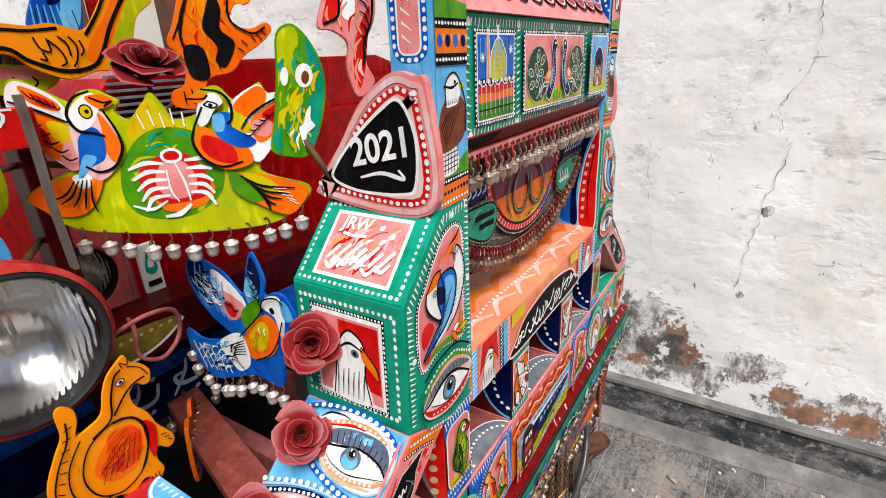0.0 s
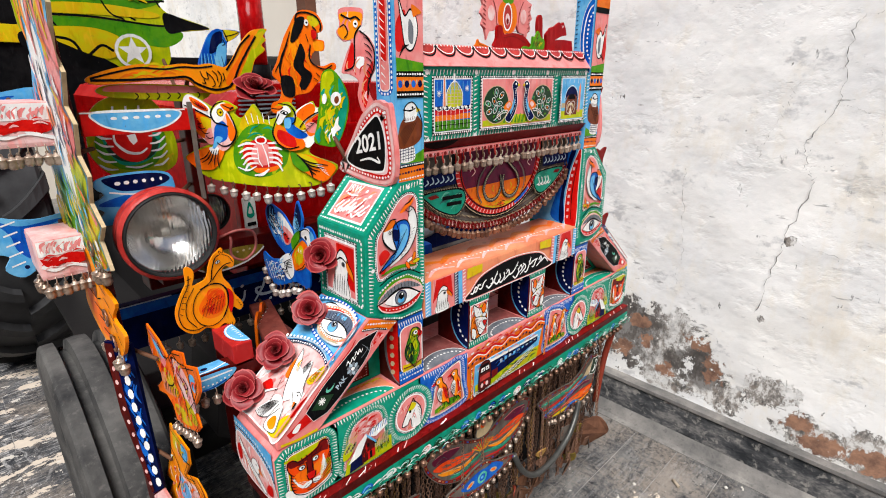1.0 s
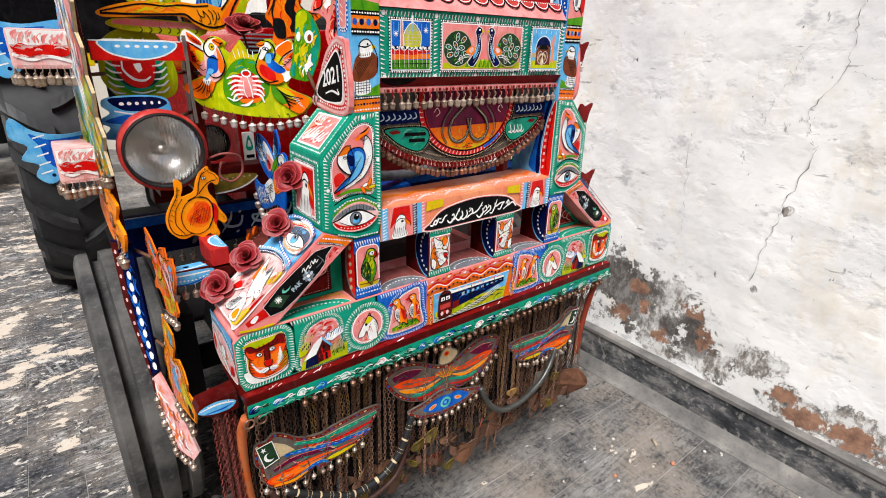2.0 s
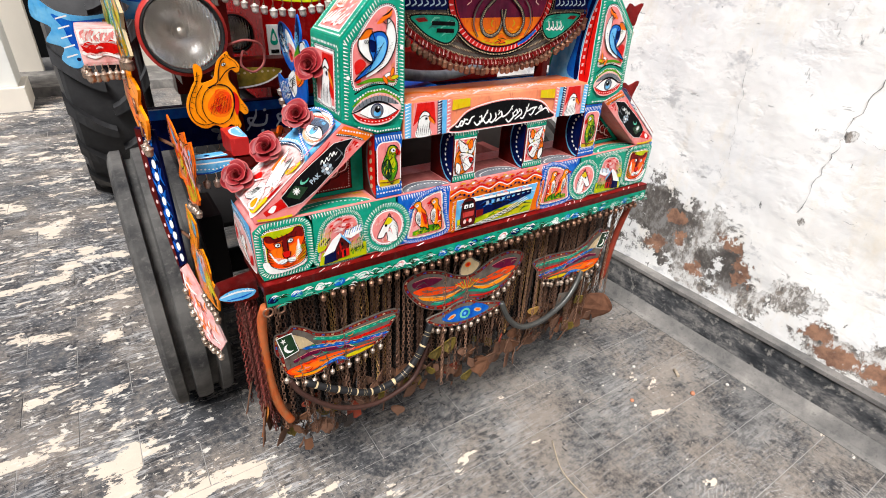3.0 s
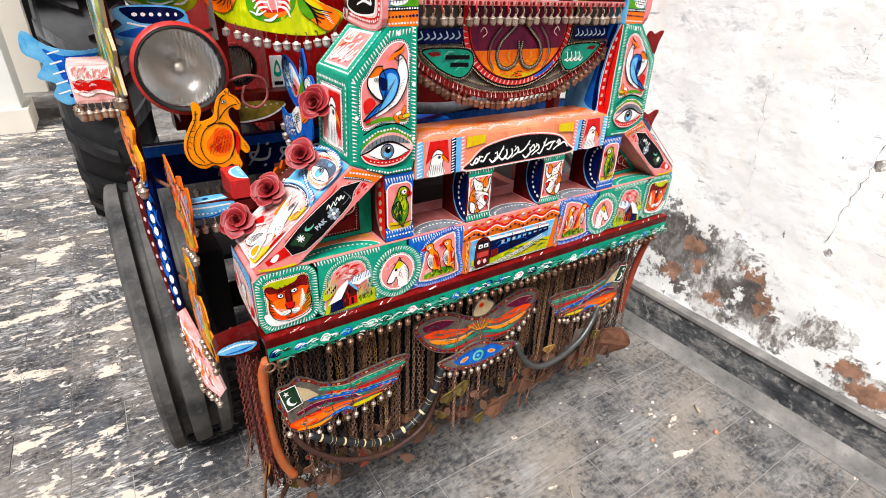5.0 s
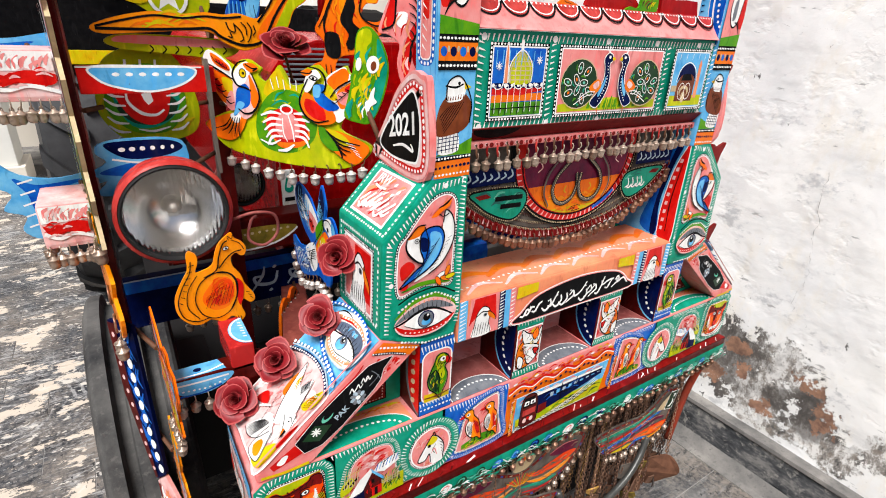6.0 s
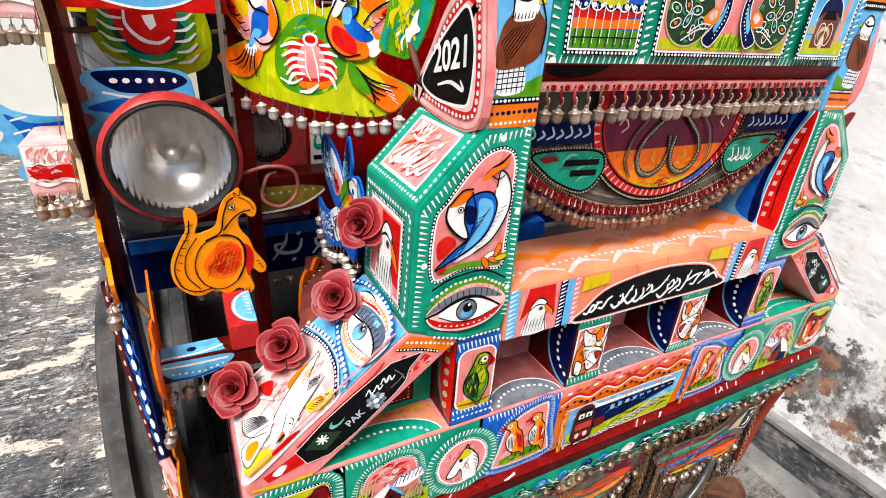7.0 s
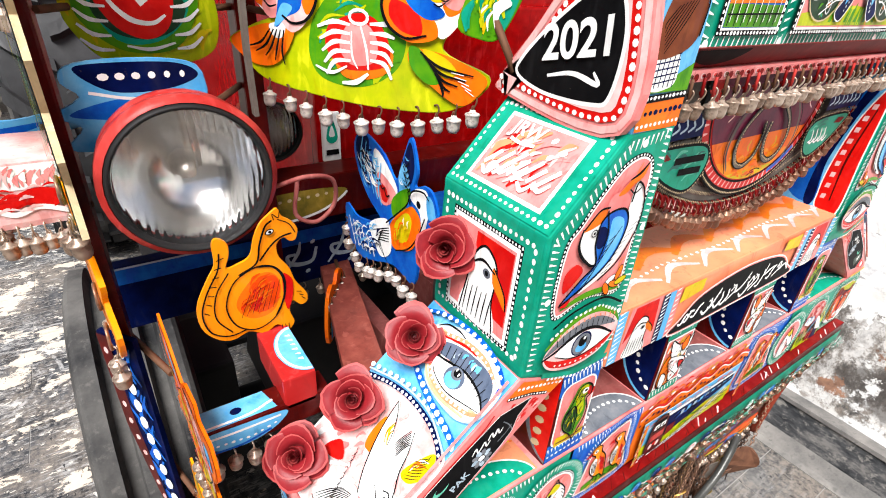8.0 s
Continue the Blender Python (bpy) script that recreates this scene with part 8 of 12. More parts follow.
scrap("tag", "leather", (0.752, 0.024, 0.265), 0.050, 20)
scrap("tag", "tin_grey", (0.70, 0.024, 0.44), 0.050, -15)
for k in range(6):
    scrap("tag", rc.choice(("leather", "tin_orange")), (-0.285 + rc.uniform(-0.02, 0.02), 0.02 + 0.024 * k, 0.42), 0.07, 70)
bm = bmesh.new()
add_prism(bm, smooth2([(0.0, 0.010), (0.050, 0.004), (0.084, -0.030), (0.088, -0.066), (0.070, -0.100), (0.048, -0.106), (0.030, -0.128), (0.004, -0.120), (-0.030, -0.132), (-0.062, -0.112), (-0.080, -0.070), (-0.068, -0.024), (-0.036, 0.002)], 4), front, -0.0012, 0.0012)
for v in bm.verts:
    v.co.y += 0.010 * math.sin(34 * v.co.x) + 0.006 * math.sin(47 * v.co.z)
disc_ob = part("rusty_disc", bm, "rust_brown", curtain, "rusty brown ragged disc")
disc_ob.matrix_world = pose(0.872, 0.034, 0.366, 6, 8, -32)
scrap("disc", "leather", (0.80, 0.040, 0.335), 0.08, 25)

# three beaten-tin plates: a fish with a flag at each side, a winged one between them
PLATE_Y = 0.028


def tin_rim(a, P, wide):
    """Tin ground with a red rim broken by pale and teal dabs."""
    a.fill("tin_grey", P)
    a.line("crest_red", inset(P, wide * 0.55), wide * 0.7, closed=True, straight=True)
    a.up()
    for k, (p, d) in enumerate(resample(inset(P, wide * 0.55), wide * 1.25)):
        c = ("cream", "strap_red", "teal", "strap_red", "blue", "tin_orange")[k % 6]
        a.ribbon(c, [p - d * wide * 0.36, p + d * wide * 0.36], wide * 0.5, 0.4)


def banded(a, pts, col, w, edge="cream", dash=""):
    """A streaming band with a pale hairline and, if asked, dashes on it."""
    a.line(col, pts, w, 0.55)
    a.line(edge, [(x, y - 0.42 * w) for x, y in pts], w * 0.14, 0.5)
    if dash:
        a.up()
        for k, (p, d) in enumerate(resample(pts, w * 1.5, False)):
            a.ribbon(dash, [p - d * w * 0.3, p + d * w * 0.3], w * 0.34, 0.5)


def plate_bells(t, fn, low, step):
    hang_bells(t, [fn(p.x, p.y, 0.002) for p, d in resample(low, step, False)], 0.80, BELL_DULL)


def tin_fish(right):
    t = thing("fish_plate", "tin fish plate with a white and green flag head" if right else "tin fish plate with a green crescent flag and orange wing", "plate", "tin plates on the chains")

    def fn(u, v, w):
        if right:
            return Vector((0.868 - 0.0500 * u + 0.004 * v, PLATE_Y - w, 0.640 - 0.0160 * u - 0.0540 * v))
        return Vector((-0.252 + 0.0474 * u - 0.0081 * v, PLATE_Y - w, 0.640 - 0.0176 * u - 0.0566 * v))
    P = smooth2([(-0.05, 0.0), (0.45, -0.18), (0.8, -0.5), (1.45, -0.4), (2.05, -0.17), (3.05, -0.2), (3.75, -0.5), (4.75, -0.9), (5.75, -1.25), (6.55, -1.37), (6.47, -1.0), (6.15, -0.5), (6.05, -0.05), (5.65, 0.37), (4.75, 0.95), (4.05, 1.23), (3.6, 1.53), (3.2, 1.6), (3.05, 1.4), (2.65, 1.85), (2.05, 2.07), (1.05, 2.23), (0.45, 1.75), (0.25, 1.15), (0.0, 0.85)], 3)
    bm = bmesh.new()
    add_prism(bm, P, fn, -0.004, 0.0)
    body = part("tin_body", bm, "tin_grey", t)
    a = Art(fn)
    tin_rim(a, P, 0.20)
    banded(a, [(1.9, 0.14), (3.2, 0.1), (4.3, -0.28), (5.4, -0.66), (6.3, -0.98)], "green", 0.27, "cream", "mint")
    banded(a, [(2.2, 0.34), (3.6, 0.26), (4.8, -0.08), (6.1, -0.55)], "red", 0.20, "tin_grey", "crest_red")
    banded(a, [(1.35, 0.60), (2.8, 0.46), (4.2, 0.33), (5.95, -0.12)], "blue", 0.26, "cream", "sky")
    banded(a, [(0.9, 1.30), (1.8, 0.86), (3.0, 0.66), (4.0, 0.58)], "violet", 0.24, "pink")
    a.blob("ember", [(0.62, 1.72), (1.8, 1.24), (3.0, 0.88), (3.8, 0.74), (5.3, 0.36), (4.6, 0.62), (3.6, 0.98), (2.6, 1.42), (1.7, 1.86), (1.0, 2.0)])
    a.blob("beast_orange", [(0.8, 1.74), (1.9, 1.34), (3.0, 1.0), (3.9, 0.80), (3.2, 1.12), (2.3, 1.52), (1.3, 1.90)])
    a.line("tin_grey", [(0.85, 1.50), (1.6, 1.16), (2.5, 0.90)], 0.16, 0.6)
    a.line("tin_grey", [(2.2, 1.34), (3.0, 1.06), (3.8, 0.86), (4.6, 0.66)], 0.06, 0.6)
    banded(a, [(2.1, 1.86), (2.7, 1.42), (3.3, 1.18), (3.75, 1.30)], "blue", 0.20, "cream", "sky")
    a.blob("yellow", [(3.55, 1.12), (4.3, 0.80), (5.2, 0.54), (4.7, 0.84), (4.0, 1.12)])
    banded(a, [(0.95, 2.06), (1.9, 1.92), (2.6, 1.58)], "duck_orange", 0.15, "yellow")
    a.strokes(inset(P, 0.3), ("tin_grey", "cream", "red", "orange", "teal", "pink", "green", "violet", "blue"), 60, 0.55, 0.06, -12, 22)
    a.fill("cream", [(0.75, -0.14), (1.35, 0.02), (1.85, 0.34), (1.15, 0.62)])
    flag = [(0.04, 0.10), (0.70, -0.18), (1.08, 0.66), (0.46, 1.02)]
    a.fill("white", inset(flag, -0.04))
    a.fill("darkgreen", flag)
    a.ell("white", 0.62, 0.55, 0.24, 0.22)
    a.ell("darkgreen", 0.70, 0.48, 0.20, 0.18)
    a.fill("white", [(0.34 + (0.15 if k % 2 == 0 else 0.06) * math.sin(radians(36 * k)), 0.20 + (0.15 if k % 2 == 0 else 0.06) * math.cos(radians(36 * k))) for k in range(10)])
    a.emit("painted_panel", body, "beaten colours in feather strokes")
    plate_bells(t, fn, [(0.6, 1.95), (1.05, 2.2), (2.05, 2.05), (2.65, 1.83), (3.2, 1.55), (3.6, 1.5), (4.05, 1.2), (4.75, 0.92), (5.6, 0.36)], 0.48)


tin_fish(False)
tin_fish(True)

t = thing("winged_plate", "tin winged plate with red and orange feathers", "plate", "tin plates on the chains")


def fn(u, v, w):
    return Vector((0.285 + u, PLATE_Y - w, 0.610 + v - 0.06 * u))


half = [(0.0, 0.030), (0.04, 0.040), (0.09, 0.066), (0.14, 0.078), (0.185, 0.070), (0.206, 0.048), (0.19, 0.010), (0.15, -0.035), (0.10, -0.060), (0.05, -0.068)]
P = smooth2(half + [(0.0, -0.060)] + [(-x, z) for x, z in half[:0:-1]], 4)
bm = bmesh.new()
add_prism(bm, P, fn, -0.004, 0.0)
body = part("tin_body", bm, "tin_grey", t)
a = Art(fn)
tin_rim(a, P, 0.012)
for sgn in (-1, 1):
    def h(pts):
        return [(sgn * x, z) for x, z in pts]
    a.blob("violet", h([(0.178, 0.048), (0.13, 0.052), (0.085, 0.040), (0.12, 0.026), (0.165, 0.026)]))
    a.line("pink", h([(0.172, 0.050), (0.13, 0.054), (0.085, 0.042)]), 0.003, 0.5)
    a.blob("ember", h([(0.176, 0.020), (0.14, 0.026), (0.10, 0.018), (0.05, 0.006), (0.015, 0.012), (0.05, -0.008), (0.11, -0.006), (0.15, 0.002)]))
    a.blob("duck_orange", h([(0.160, 0.002), (0.12, -0.008), (0.07, -0.018), (0.02, -0.010), (0.06, -0.030), (0.11, -0.026), (0.145, -0.014)]))
    a.line("cream", h([(0.158, 0.000), (0.12, -0.010), (0.07, -0.020), (0.03, -0.012)]), 0.0022, 0.4)
    a.line("green", h([(0.118, -0.034), (0.08, -0.040), (0.04, -0.030), (0.005, -0.022)]), 0.011, 0.55)
    a.line("mint", h([(0.11, -0.030), (0.08, -0.036), (0.04, -0.026)]), 0.003, 0.5)
    a.line("red", h([(0.10, -0.048), (0.06, -0.050), (0.01, -0.040)]), 0.007, 0.5)
    a.up()
    for k in range(6):
        a.ribbon("tin_grey", curve([(sgn * (0.150 - 0.016 * k), 0.018 - 0.002 * k, 0), (sgn * (0.135 - 0.016 * k), 0.010 - 0.002 * k, 0), (sgn * (0.118 - 0.015 * k), 0.010 - 0.002 * k, 0)], 3), 0.0022, 0.4)
        a.ribbon("yellow" if k % 2 else "ember", [(sgn * 0.002 * k, -0.012), (sgn * (0.006 + 0.007 * k), 0.022 - 0.002 * k)], 0.0040, 0.5)
a.strokes(inset(P, 0.016), ("tin_grey", "cream", "tin_grey", "teal"), 26, 0.030, 0.0022, 0, 30)
head = smooth2([(-0.026, 0.040), (-0.022, 0.070), (0.0, 0.088), (0.018, 0.076), (0.036, 0.060), (0.012, 0.036)], 4)
a.fill("tin_grey", inset(head, -0.004))
a.fill("cream", head)
a.ell("orange", -0.004, 0.068, 0.010, 0.009)
a.ell("red", -0.004, 0.068, 0.006, 0.005)
a.emit("painted_panel", body, "violet, orange and green wings about a pale head")
P2 = smooth2([(-0.135, -0.080), (-0.075, -0.068), (-0.035, -0.052), (0.015, -0.052), (0.05, -0.072), (0.125, -0.092), (0.125, -0.108), (0.06, -0.126), (0.0, -0.134), (-0.06, -0.128), (-0.11, -0.108)], 4)
bm = bmesh.new()
add_prism(bm, P2, lambda u, v, w: fn(u, v, w + 0.006), -0.004, 0.0)
eye_part = part("tin_eye", bm, "tin_grey", t)
e = Art(lambda u, v, w: fn(u, v, w + 0.006))
tin_rim(e, P2, 0.010)
e.fill("blue", smooth2([(-0.085, -0.092), (-0.045, -0.074), (-0.012, -0.070), (0.012, -0.074), (0.042, -0.072), (0.085, -0.100), (0.05, -0.116), (0.0, -0.120), (-0.05, -0.114)], 4))
for sgn in (-1, 1):
    e.ell("cream", sgn * 0.046 - 0.004, -0.096, 0.015, 0.007, -sgn * 20)
    e.ell("beast_orange", sgn * 0.046 - 0.004, -0.096, 0.009, 0.004, -sgn * 20)
e.ell("mint", -0.004, -0.096, 0.019, 0.018)
e.ell("blue", -0.004, -0.096, 0.012, 0.011)
e.ell("sky", -0.004, -0.096, 0.005, 0.005)
e.emit("painted_eye", eye_part, "blue mask with a ringed eye on red-edged tin")
plate_bells(t, fn, [(-0.115, -0.108), (-0.06, -0.128), (0.0, -0.134), (0.06, -0.126), (0.12, -0.110)], 0.024)
plate_bells(t, fn, [(0.10, -0.058), (0.15, -0.034), (0.19, 0.012)], 0.024)

# hoses slung in front of the chains
plain("hose_black", (0.016, 0.016, 0.017), 0.42, 0, 60, 0.5)
plain("hose_grey", (0.075, 0.075, 0.070), 0.32, 0.5, 25, 0.6)


def hose(name, pts, r, mat, label, tape=""):
    bm = bmesh.new()
    line = curve(pts, 12)
    tube(bm, line, r, 10)
    ob = tagged(link_mesh(name, bm, mat, None, True), label, "strap" if "strap" in name else "hose")
    if tape:
        k = 4
        while k + 5 < len(line):
            for i, n in ((k, 3), (k + 7, 1), (k + 9, 1)):
                if i + n < len(line) - 2:
                    bm = bmesh.new()
                    p0, p1 = line[i], line[i + n] if n > 1 else line[i].lerp(line[i + 1], 0.45)
                    tube(bm, [p0, p0.lerp(p1, 0.5), p1], [r * 0.9, r * 1.06, r * 0.9], 10)
                    part("tape", bm, tape, ob, "", True)
            k += 13
    return ob


hose("hose", [(-0.195, 0.024, 0.475), (-0.15, 0.012, 0.445), (-0.101, 0.006, 0.415), (-0.06, 0.003, 0.390), (-0.019, 0.002, 0.377), (0.05, 0.003, 0.385), (0.10, 0.006, 0.418), (0.135, 0.012, 0.465), (0.165, 0.024, 0.52)], 0.0095, "hose_black", "black hose bound with pale tape, slung on the chains", "cream")
hose("hose", [(-0.235, 0.026, 0.50), (-0.206, 0.014, 0.446), (-0.131, 0.006, 0.371), (-0.038, 0.002, 0.332), (0.04, 0.003, 0.335), (0.107, 0.008, 0.365), (0.16, 0.026, 0.45)], 0.0070, "hose_brown", "rusty brown hose with pale marks, slung in front of the chains")
hose("hose", [(0.42, 0.024, 0.50), (0.445, 0.014, 0.442), (0.48, 0.006, 0.402), (0.524, 0.003, 0.383), (0.60, 0.003, 0.385), (0.684, 0.006, 0.42), (0.735, 0.014, 0.465), (0.765, 0.024, 0.51)], 0.0090, "hose_grey", "scuffed grey hose slung on the chains")
hose("rubber_strap", [(-0.270, -0.006, 0.752), (-0.278, 0.014, 0.70), (-0.281, 0.024, 0.60), (-0.277, 0.026, 0.50), (-0.264, 0.028, 0.42), (-0.244, 0.030, 0.365)], 0.0105, "strap_rubber", "faded orange rubber strap hanging from the guard's corner")
hose("rubber_strap", [(0.915, -0.002, 0.757), (0.905, 0.020, 0.62), (0.893, 0.030, 0.44)], 0.010, "strap_red", "faded red rubber strap hanging from the guard's corner")
for x in (-0.27, -0.245):
    bm = bmesh.new()
    tube(bm, [(x + 0.010 * math.cos(t_), -0.030, 0.752 + 0.010 * math.sin(t_)) for t_ in [2 * math.pi * k / 16 for k in range(16)]], 0.0022, 6, 0, True)
    part("ring", bm, "bell_bronze", curtain)

# ---- tractor ----
tractor = thing("tractor", "red farm tractor with pink bonnet and black tyres", "tractor")


def wheel(name, x, y, r, w, rim_r, ribs):
    """A tyre about the x axis with its rim as a child."""
    bm = bmesh.new()
    h = w / 2
    g = 0.030
    prof = [(rim_r, -h * 0.55), (rim_r + 0.03, -h * 0.9), (r * 0.8, -h * 1.02), (r * 0.93, -h), (r * 0.985, -h * 0.92), (r, -h * 0.84)]
    if ribs:
        prof += [(r, -h * 0.56), (r - g, -h * 0.50), (r - g, -h * 0.30), (r, -h * 0.24), (r + 0.003, 0.0), (r, h * 0.24), (r - g, h * 0.30), (r - g, h * 0.50), (r, h * 0.56)]
    prof += [(r, h * 0.84), (r * 0.985, h * 0.92), (r * 0.93, h), (r * 0.8, h * 1.02), (rim_r + 0.03, h * 0.9), (rim_r, h * 0.55)]
    lathe(bm, prof, pose(x, y, r, 0, 90, 0), 72)
    ob = part(name, bm, "tyre_dust" if ribs else "rear_rubber", tractor, "black ribbed rubber tyre" if ribs else "large black lugged rubber tyre")
    ob.data.set_sharp_from_angle(angle=radians(28))
    bm = bmesh.new()
    lathe(bm, [(0.0, -h * 0.15), (rim_r * 0.4, -h * 0.2), (rim_r * 0.8, -h * 0.1), (rim_r, -h * 0.5), (rim_r + 0.012, -h * 0.56), (rim_r - 0.004, -h * 0.3), (rim_r - 0.004, h * 0.3), (rim_r + 0.012, h * 0.56)], pose(x, y, r, 0, 90, 0), 40)
    part("rim", bm, "grey", ob)
    if not ribs:
        # curved tread bars, one mesh for each flank
        for s in (-1, 1):
            bm = bmesh.new()
            rows = []
            for i in range(7):
                f = i / 6
                u, v, wd = s * h * (0.02 + 0.98 * f), 0.16 * f ** 1.4, 0.030 + 0.022 * f
                row = []
                for top, q in ((r - 0.012, -wd), (r + 0.04, -wd * 0.72), (r + 0.04, wd * 0.72), (r - 0.012, wd)):
                    rr_ = top - (0.03 * f ** 4)
                    row.append(bm.verts.new((u, v + q, math.sqrt(rr_ ** 2 - (v + q) ** 2))))
                rows.append(row)
            for p, q in zip(rows, rows[1:]):
                for i in range(3):
                    bm.faces.new((p[i], p[i + 1], q[i + 1], q[i]))
            bm.faces.new(rows[0])
            bm.faces.new(rows[-1][::-1])
            bmesh.ops.recalc_face_normals(bm, faces=bm.faces[:])
            me = bpy.data.meshes.new("lug")
            bm.to_mesh(me)
            bm.free()
            me.materials.append(MATS["rear_rubber"])
            for k in range(20):
                lug = new("lug", me)
                lug.matrix_world = pose(x, y, r) @ Matrix.Rotation(2 * math.pi * (k + (0.5 if s > 0 else 0)) / 20, 4, "X")
                lug.parent = ob
    return ob


wheel("front_tyre", -0.400, 0.80, 0.43, 0.185, 0.22, True)
wheel("front_tyre", 1.08, 0.80, 0.43, 0.185, 0.22, True)
wheel("rear_tyre", -0.43, 3.05, 0.78, 0.40, 0.36, False)
wheel("rear_tyre", 1.11, 3.05, 0.78, 0.40, 0.36, False)
bm = bmesh.new()
tube(bm, [(-0.33, 0.80, 0.43), (1.01, 0.80, 0.43)], 0.045, 12)
part("axle", bm, "darkmetal", tractor)
bm = bmesh.new()
box(bm, 0.16, 0.52, 0.35, 3.2, 0.45, 0.98, 0.02)
part("chassis", bm, "darkmetal", tractor)
bm = bmesh.new()
add_prism(bm, [(-0.16, 0.52), (-0.08, 0.46), (0.76, 0.46), (0.84, 0.52), (0.80, 0.74), (-0.12, 0.74)], front, 0.66, 0.90, 0, 0.01)
for xx in (-0.30, 0.92):
    box(bm, xx - 0.02, xx + 0.08, 0.70, 0.92, 0.30, 0.66, 0.012)
part("axle_carrier", bm, "darkmetal", tractor, "near-black axle carrier")
# gearbox block and footboards are added near-black, as the tractor's underside shade
bm = bmesh.new()
box(bm, -0.02, 0.70, 1.05, 3.0, 0.40, 0.94, 0.03)
part("gearbox", bm, "darkmetal", tractor, "added black gearbox block filling the dark under the bonnet")
for x0, x1 in ((-0.33, 0.0), (0.68, 1.01)):
    bm = bmesh.new()
    box(bm, x0, x1, 0.98, 2.60, 0.475, 0.495, 0.006)
    part("footboard", bm, "darkmetal", tractor, "added black footboard filling the dark under the tractor")
# bonnet: pink top, flanks coloured darker red for their shade, dark grille
bm = bmesh.new()
add_prism(bm, [(-0.045, 1.0), (0.725, 1.0), (0.725, 1.44), (0.69, 1.485), (0.62, 1.505), (0.06, 1.505), (-0.01, 1.485), (-0.045, 1.44)], front, 0.56, 2.35, 0, 0.006)
for f in bm.faces:
    f.material_index = 0 if f.normal.z > 0.4 else 1
part("bonnet", bm, ["bonnet_pink", "enamel_red"], tractor, "pink painted bonnet, its shaded flanks coloured dark red")
bm = bmesh.new()
add_prism(bm, [(-0.06, 0.99), (0.74, 0.99), (0.74, 1.40), (-0.06, 1.40)], front, 0.53, 0.558, 0, 0.006)
nose = part("nose", bm, "enamel_red", tractor, "glossy dark red nose panel")
bm = bmesh.new()
for k in range(9):
    box(bm, -0.02, 0.12, 0.535, 0.552, 1.405 + 0.010 * k, 1.409 + 0.010 * k, 0.0006)
part("vent", bm, "grey", tractor, "grey slatted vent")
bm = bmesh.new()
box(bm, -0.052, -0.022, 0.522, 0.531, 1.16, 1.24, 0.001)
part("badge", bm, "white", nose, "small white badge")
a = Art(plane((0, 0.522, 0), X, Z))
a.blob("green", [(-0.047, 1.20), (-0.037, 1.232), (-0.027, 1.20), (-0.037, 1.19)])
a.blob("white", [(-0.042, 1.203), (-0.037, 1.22), (-0.032, 1.203)])
a.line("black", [(-0.048, 1.175), (-0.026, 1.175)], 0.009, straight=True)
a.emit("badge_mark", nose)
# blue plank below the nose, with pale strokes
bm = bmesh.new()
box(bm, -0.385, 0.99, 0.50, 0.525, 0.952, 1.058, 0.003)
plank = part("blue_plank", bm, "navy", tractor, "dark blue painted plank with pale strokes")
a = Art(plane((0, 0.50, 0), X, Z))
a.fill("blue", [(-0.38, 1.03), (0.985, 1.03), (0.985, 1.055), (-0.38, 1.055)])
a.line("pale_stroke", [(-0.38, 1.056), (-0.25, 1.056)], 0.003, straight=True)
a.up()
for x, z in ((-0.115, 1.0), (-0.035, 1.003), (0.055, 1.0), (0.150, 1.0)):
    a.ribbon("pale_stroke", curve([(x + 0.030, z + 0.018, 0), (x + 0.022, z - 0.006, 0), (x + 0.002, z - 0.010, 0), (x - 0.018, z - 0.004, 0), (x - 0.022, z + 0.010, 0), (x - 0.008, z + 0.012, 0)], 4), 0.0085, 0.4)
    a.ribbon("pale_stroke", curve([(x + 0.002, z + 0.034, 0), (x - 0.004, z + 0.012, 0), (x - 0.030, z - 0.022, 0)], 4), 0.0070, 0.5)
    a.raw("pale_stroke", oval(x + 0.012, z - 0.026, 0.0050, 0.0036, 30, 8))
    a.raw("pale_stroke", oval(x + 0.024, z + 0.030, 0.0050, 0.0036, 30, 8))
for k in range(5):
    t = 72 * k + 20
    a.ell("grey", -0.205 + 0.018 * math.cos(radians(t)), 0.985 + 0.014 * math.sin(radians(t)), 0.013, 0.006, t)
a.emit("painted_panel", plank, "pale blue brush strokes and a grey flower")
hang_bells(plank, [(-0.28 + 0.028 * k, 0.498, 0.95) for k in range(14)], 1.0, BELL_DULL)
for x0, x1 in ((-0.19, -0.165), (0.845, 0.87)):
    bm = bmesh.new()
    box(bm, x0, x1, 0.42, 0.46, 0.62, 1.50, 0.004)
    ob = part("upright", bm, "maroon", tractor, "dark red wooden upright")
bm = bmesh.new()
box(bm, -0.30, 0.98, 0.44, 0.50, 1.10, 1.17, 0.004)
ob = part("crossbar", bm, "maroon", tractor, "dark red crossbar with a painted leaf")
a = Art(plane((0, 0.44, 0), X, Z))
P = smooth2([(-0.22, 1.145), (-0.15, 1.152), (-0.08, 1.15), (-0.05, 1.14), (-0.10, 1.112), (-0.18, 1.108)])
a.fill("tin_yellow", P)
a.line("white", P[len(P) // 2:], 0.004, straight=True)
a.dots("cream", [(-0.20, 1.138), (-0.07, 1.142)], 0.003, 0.014, False)
a.emit("painted_leaf", ob)
# arms that carry the guard
for x in (-0.03, 0.13, 0.52, 0.68):
    bm = bmesh.new()
    box(bm, x, x + 0.03, 0.14, 0.60, 0.83, 0.90, 0.003)
    part("guard_arm", bm, "dustypink", tractor, "dusty pink mounting arm")
bm = bmesh.new()
tube(bm, [(0.34, 1.2, 1.49), (0.34, 1.2, 1.56)], 0.05, 16)
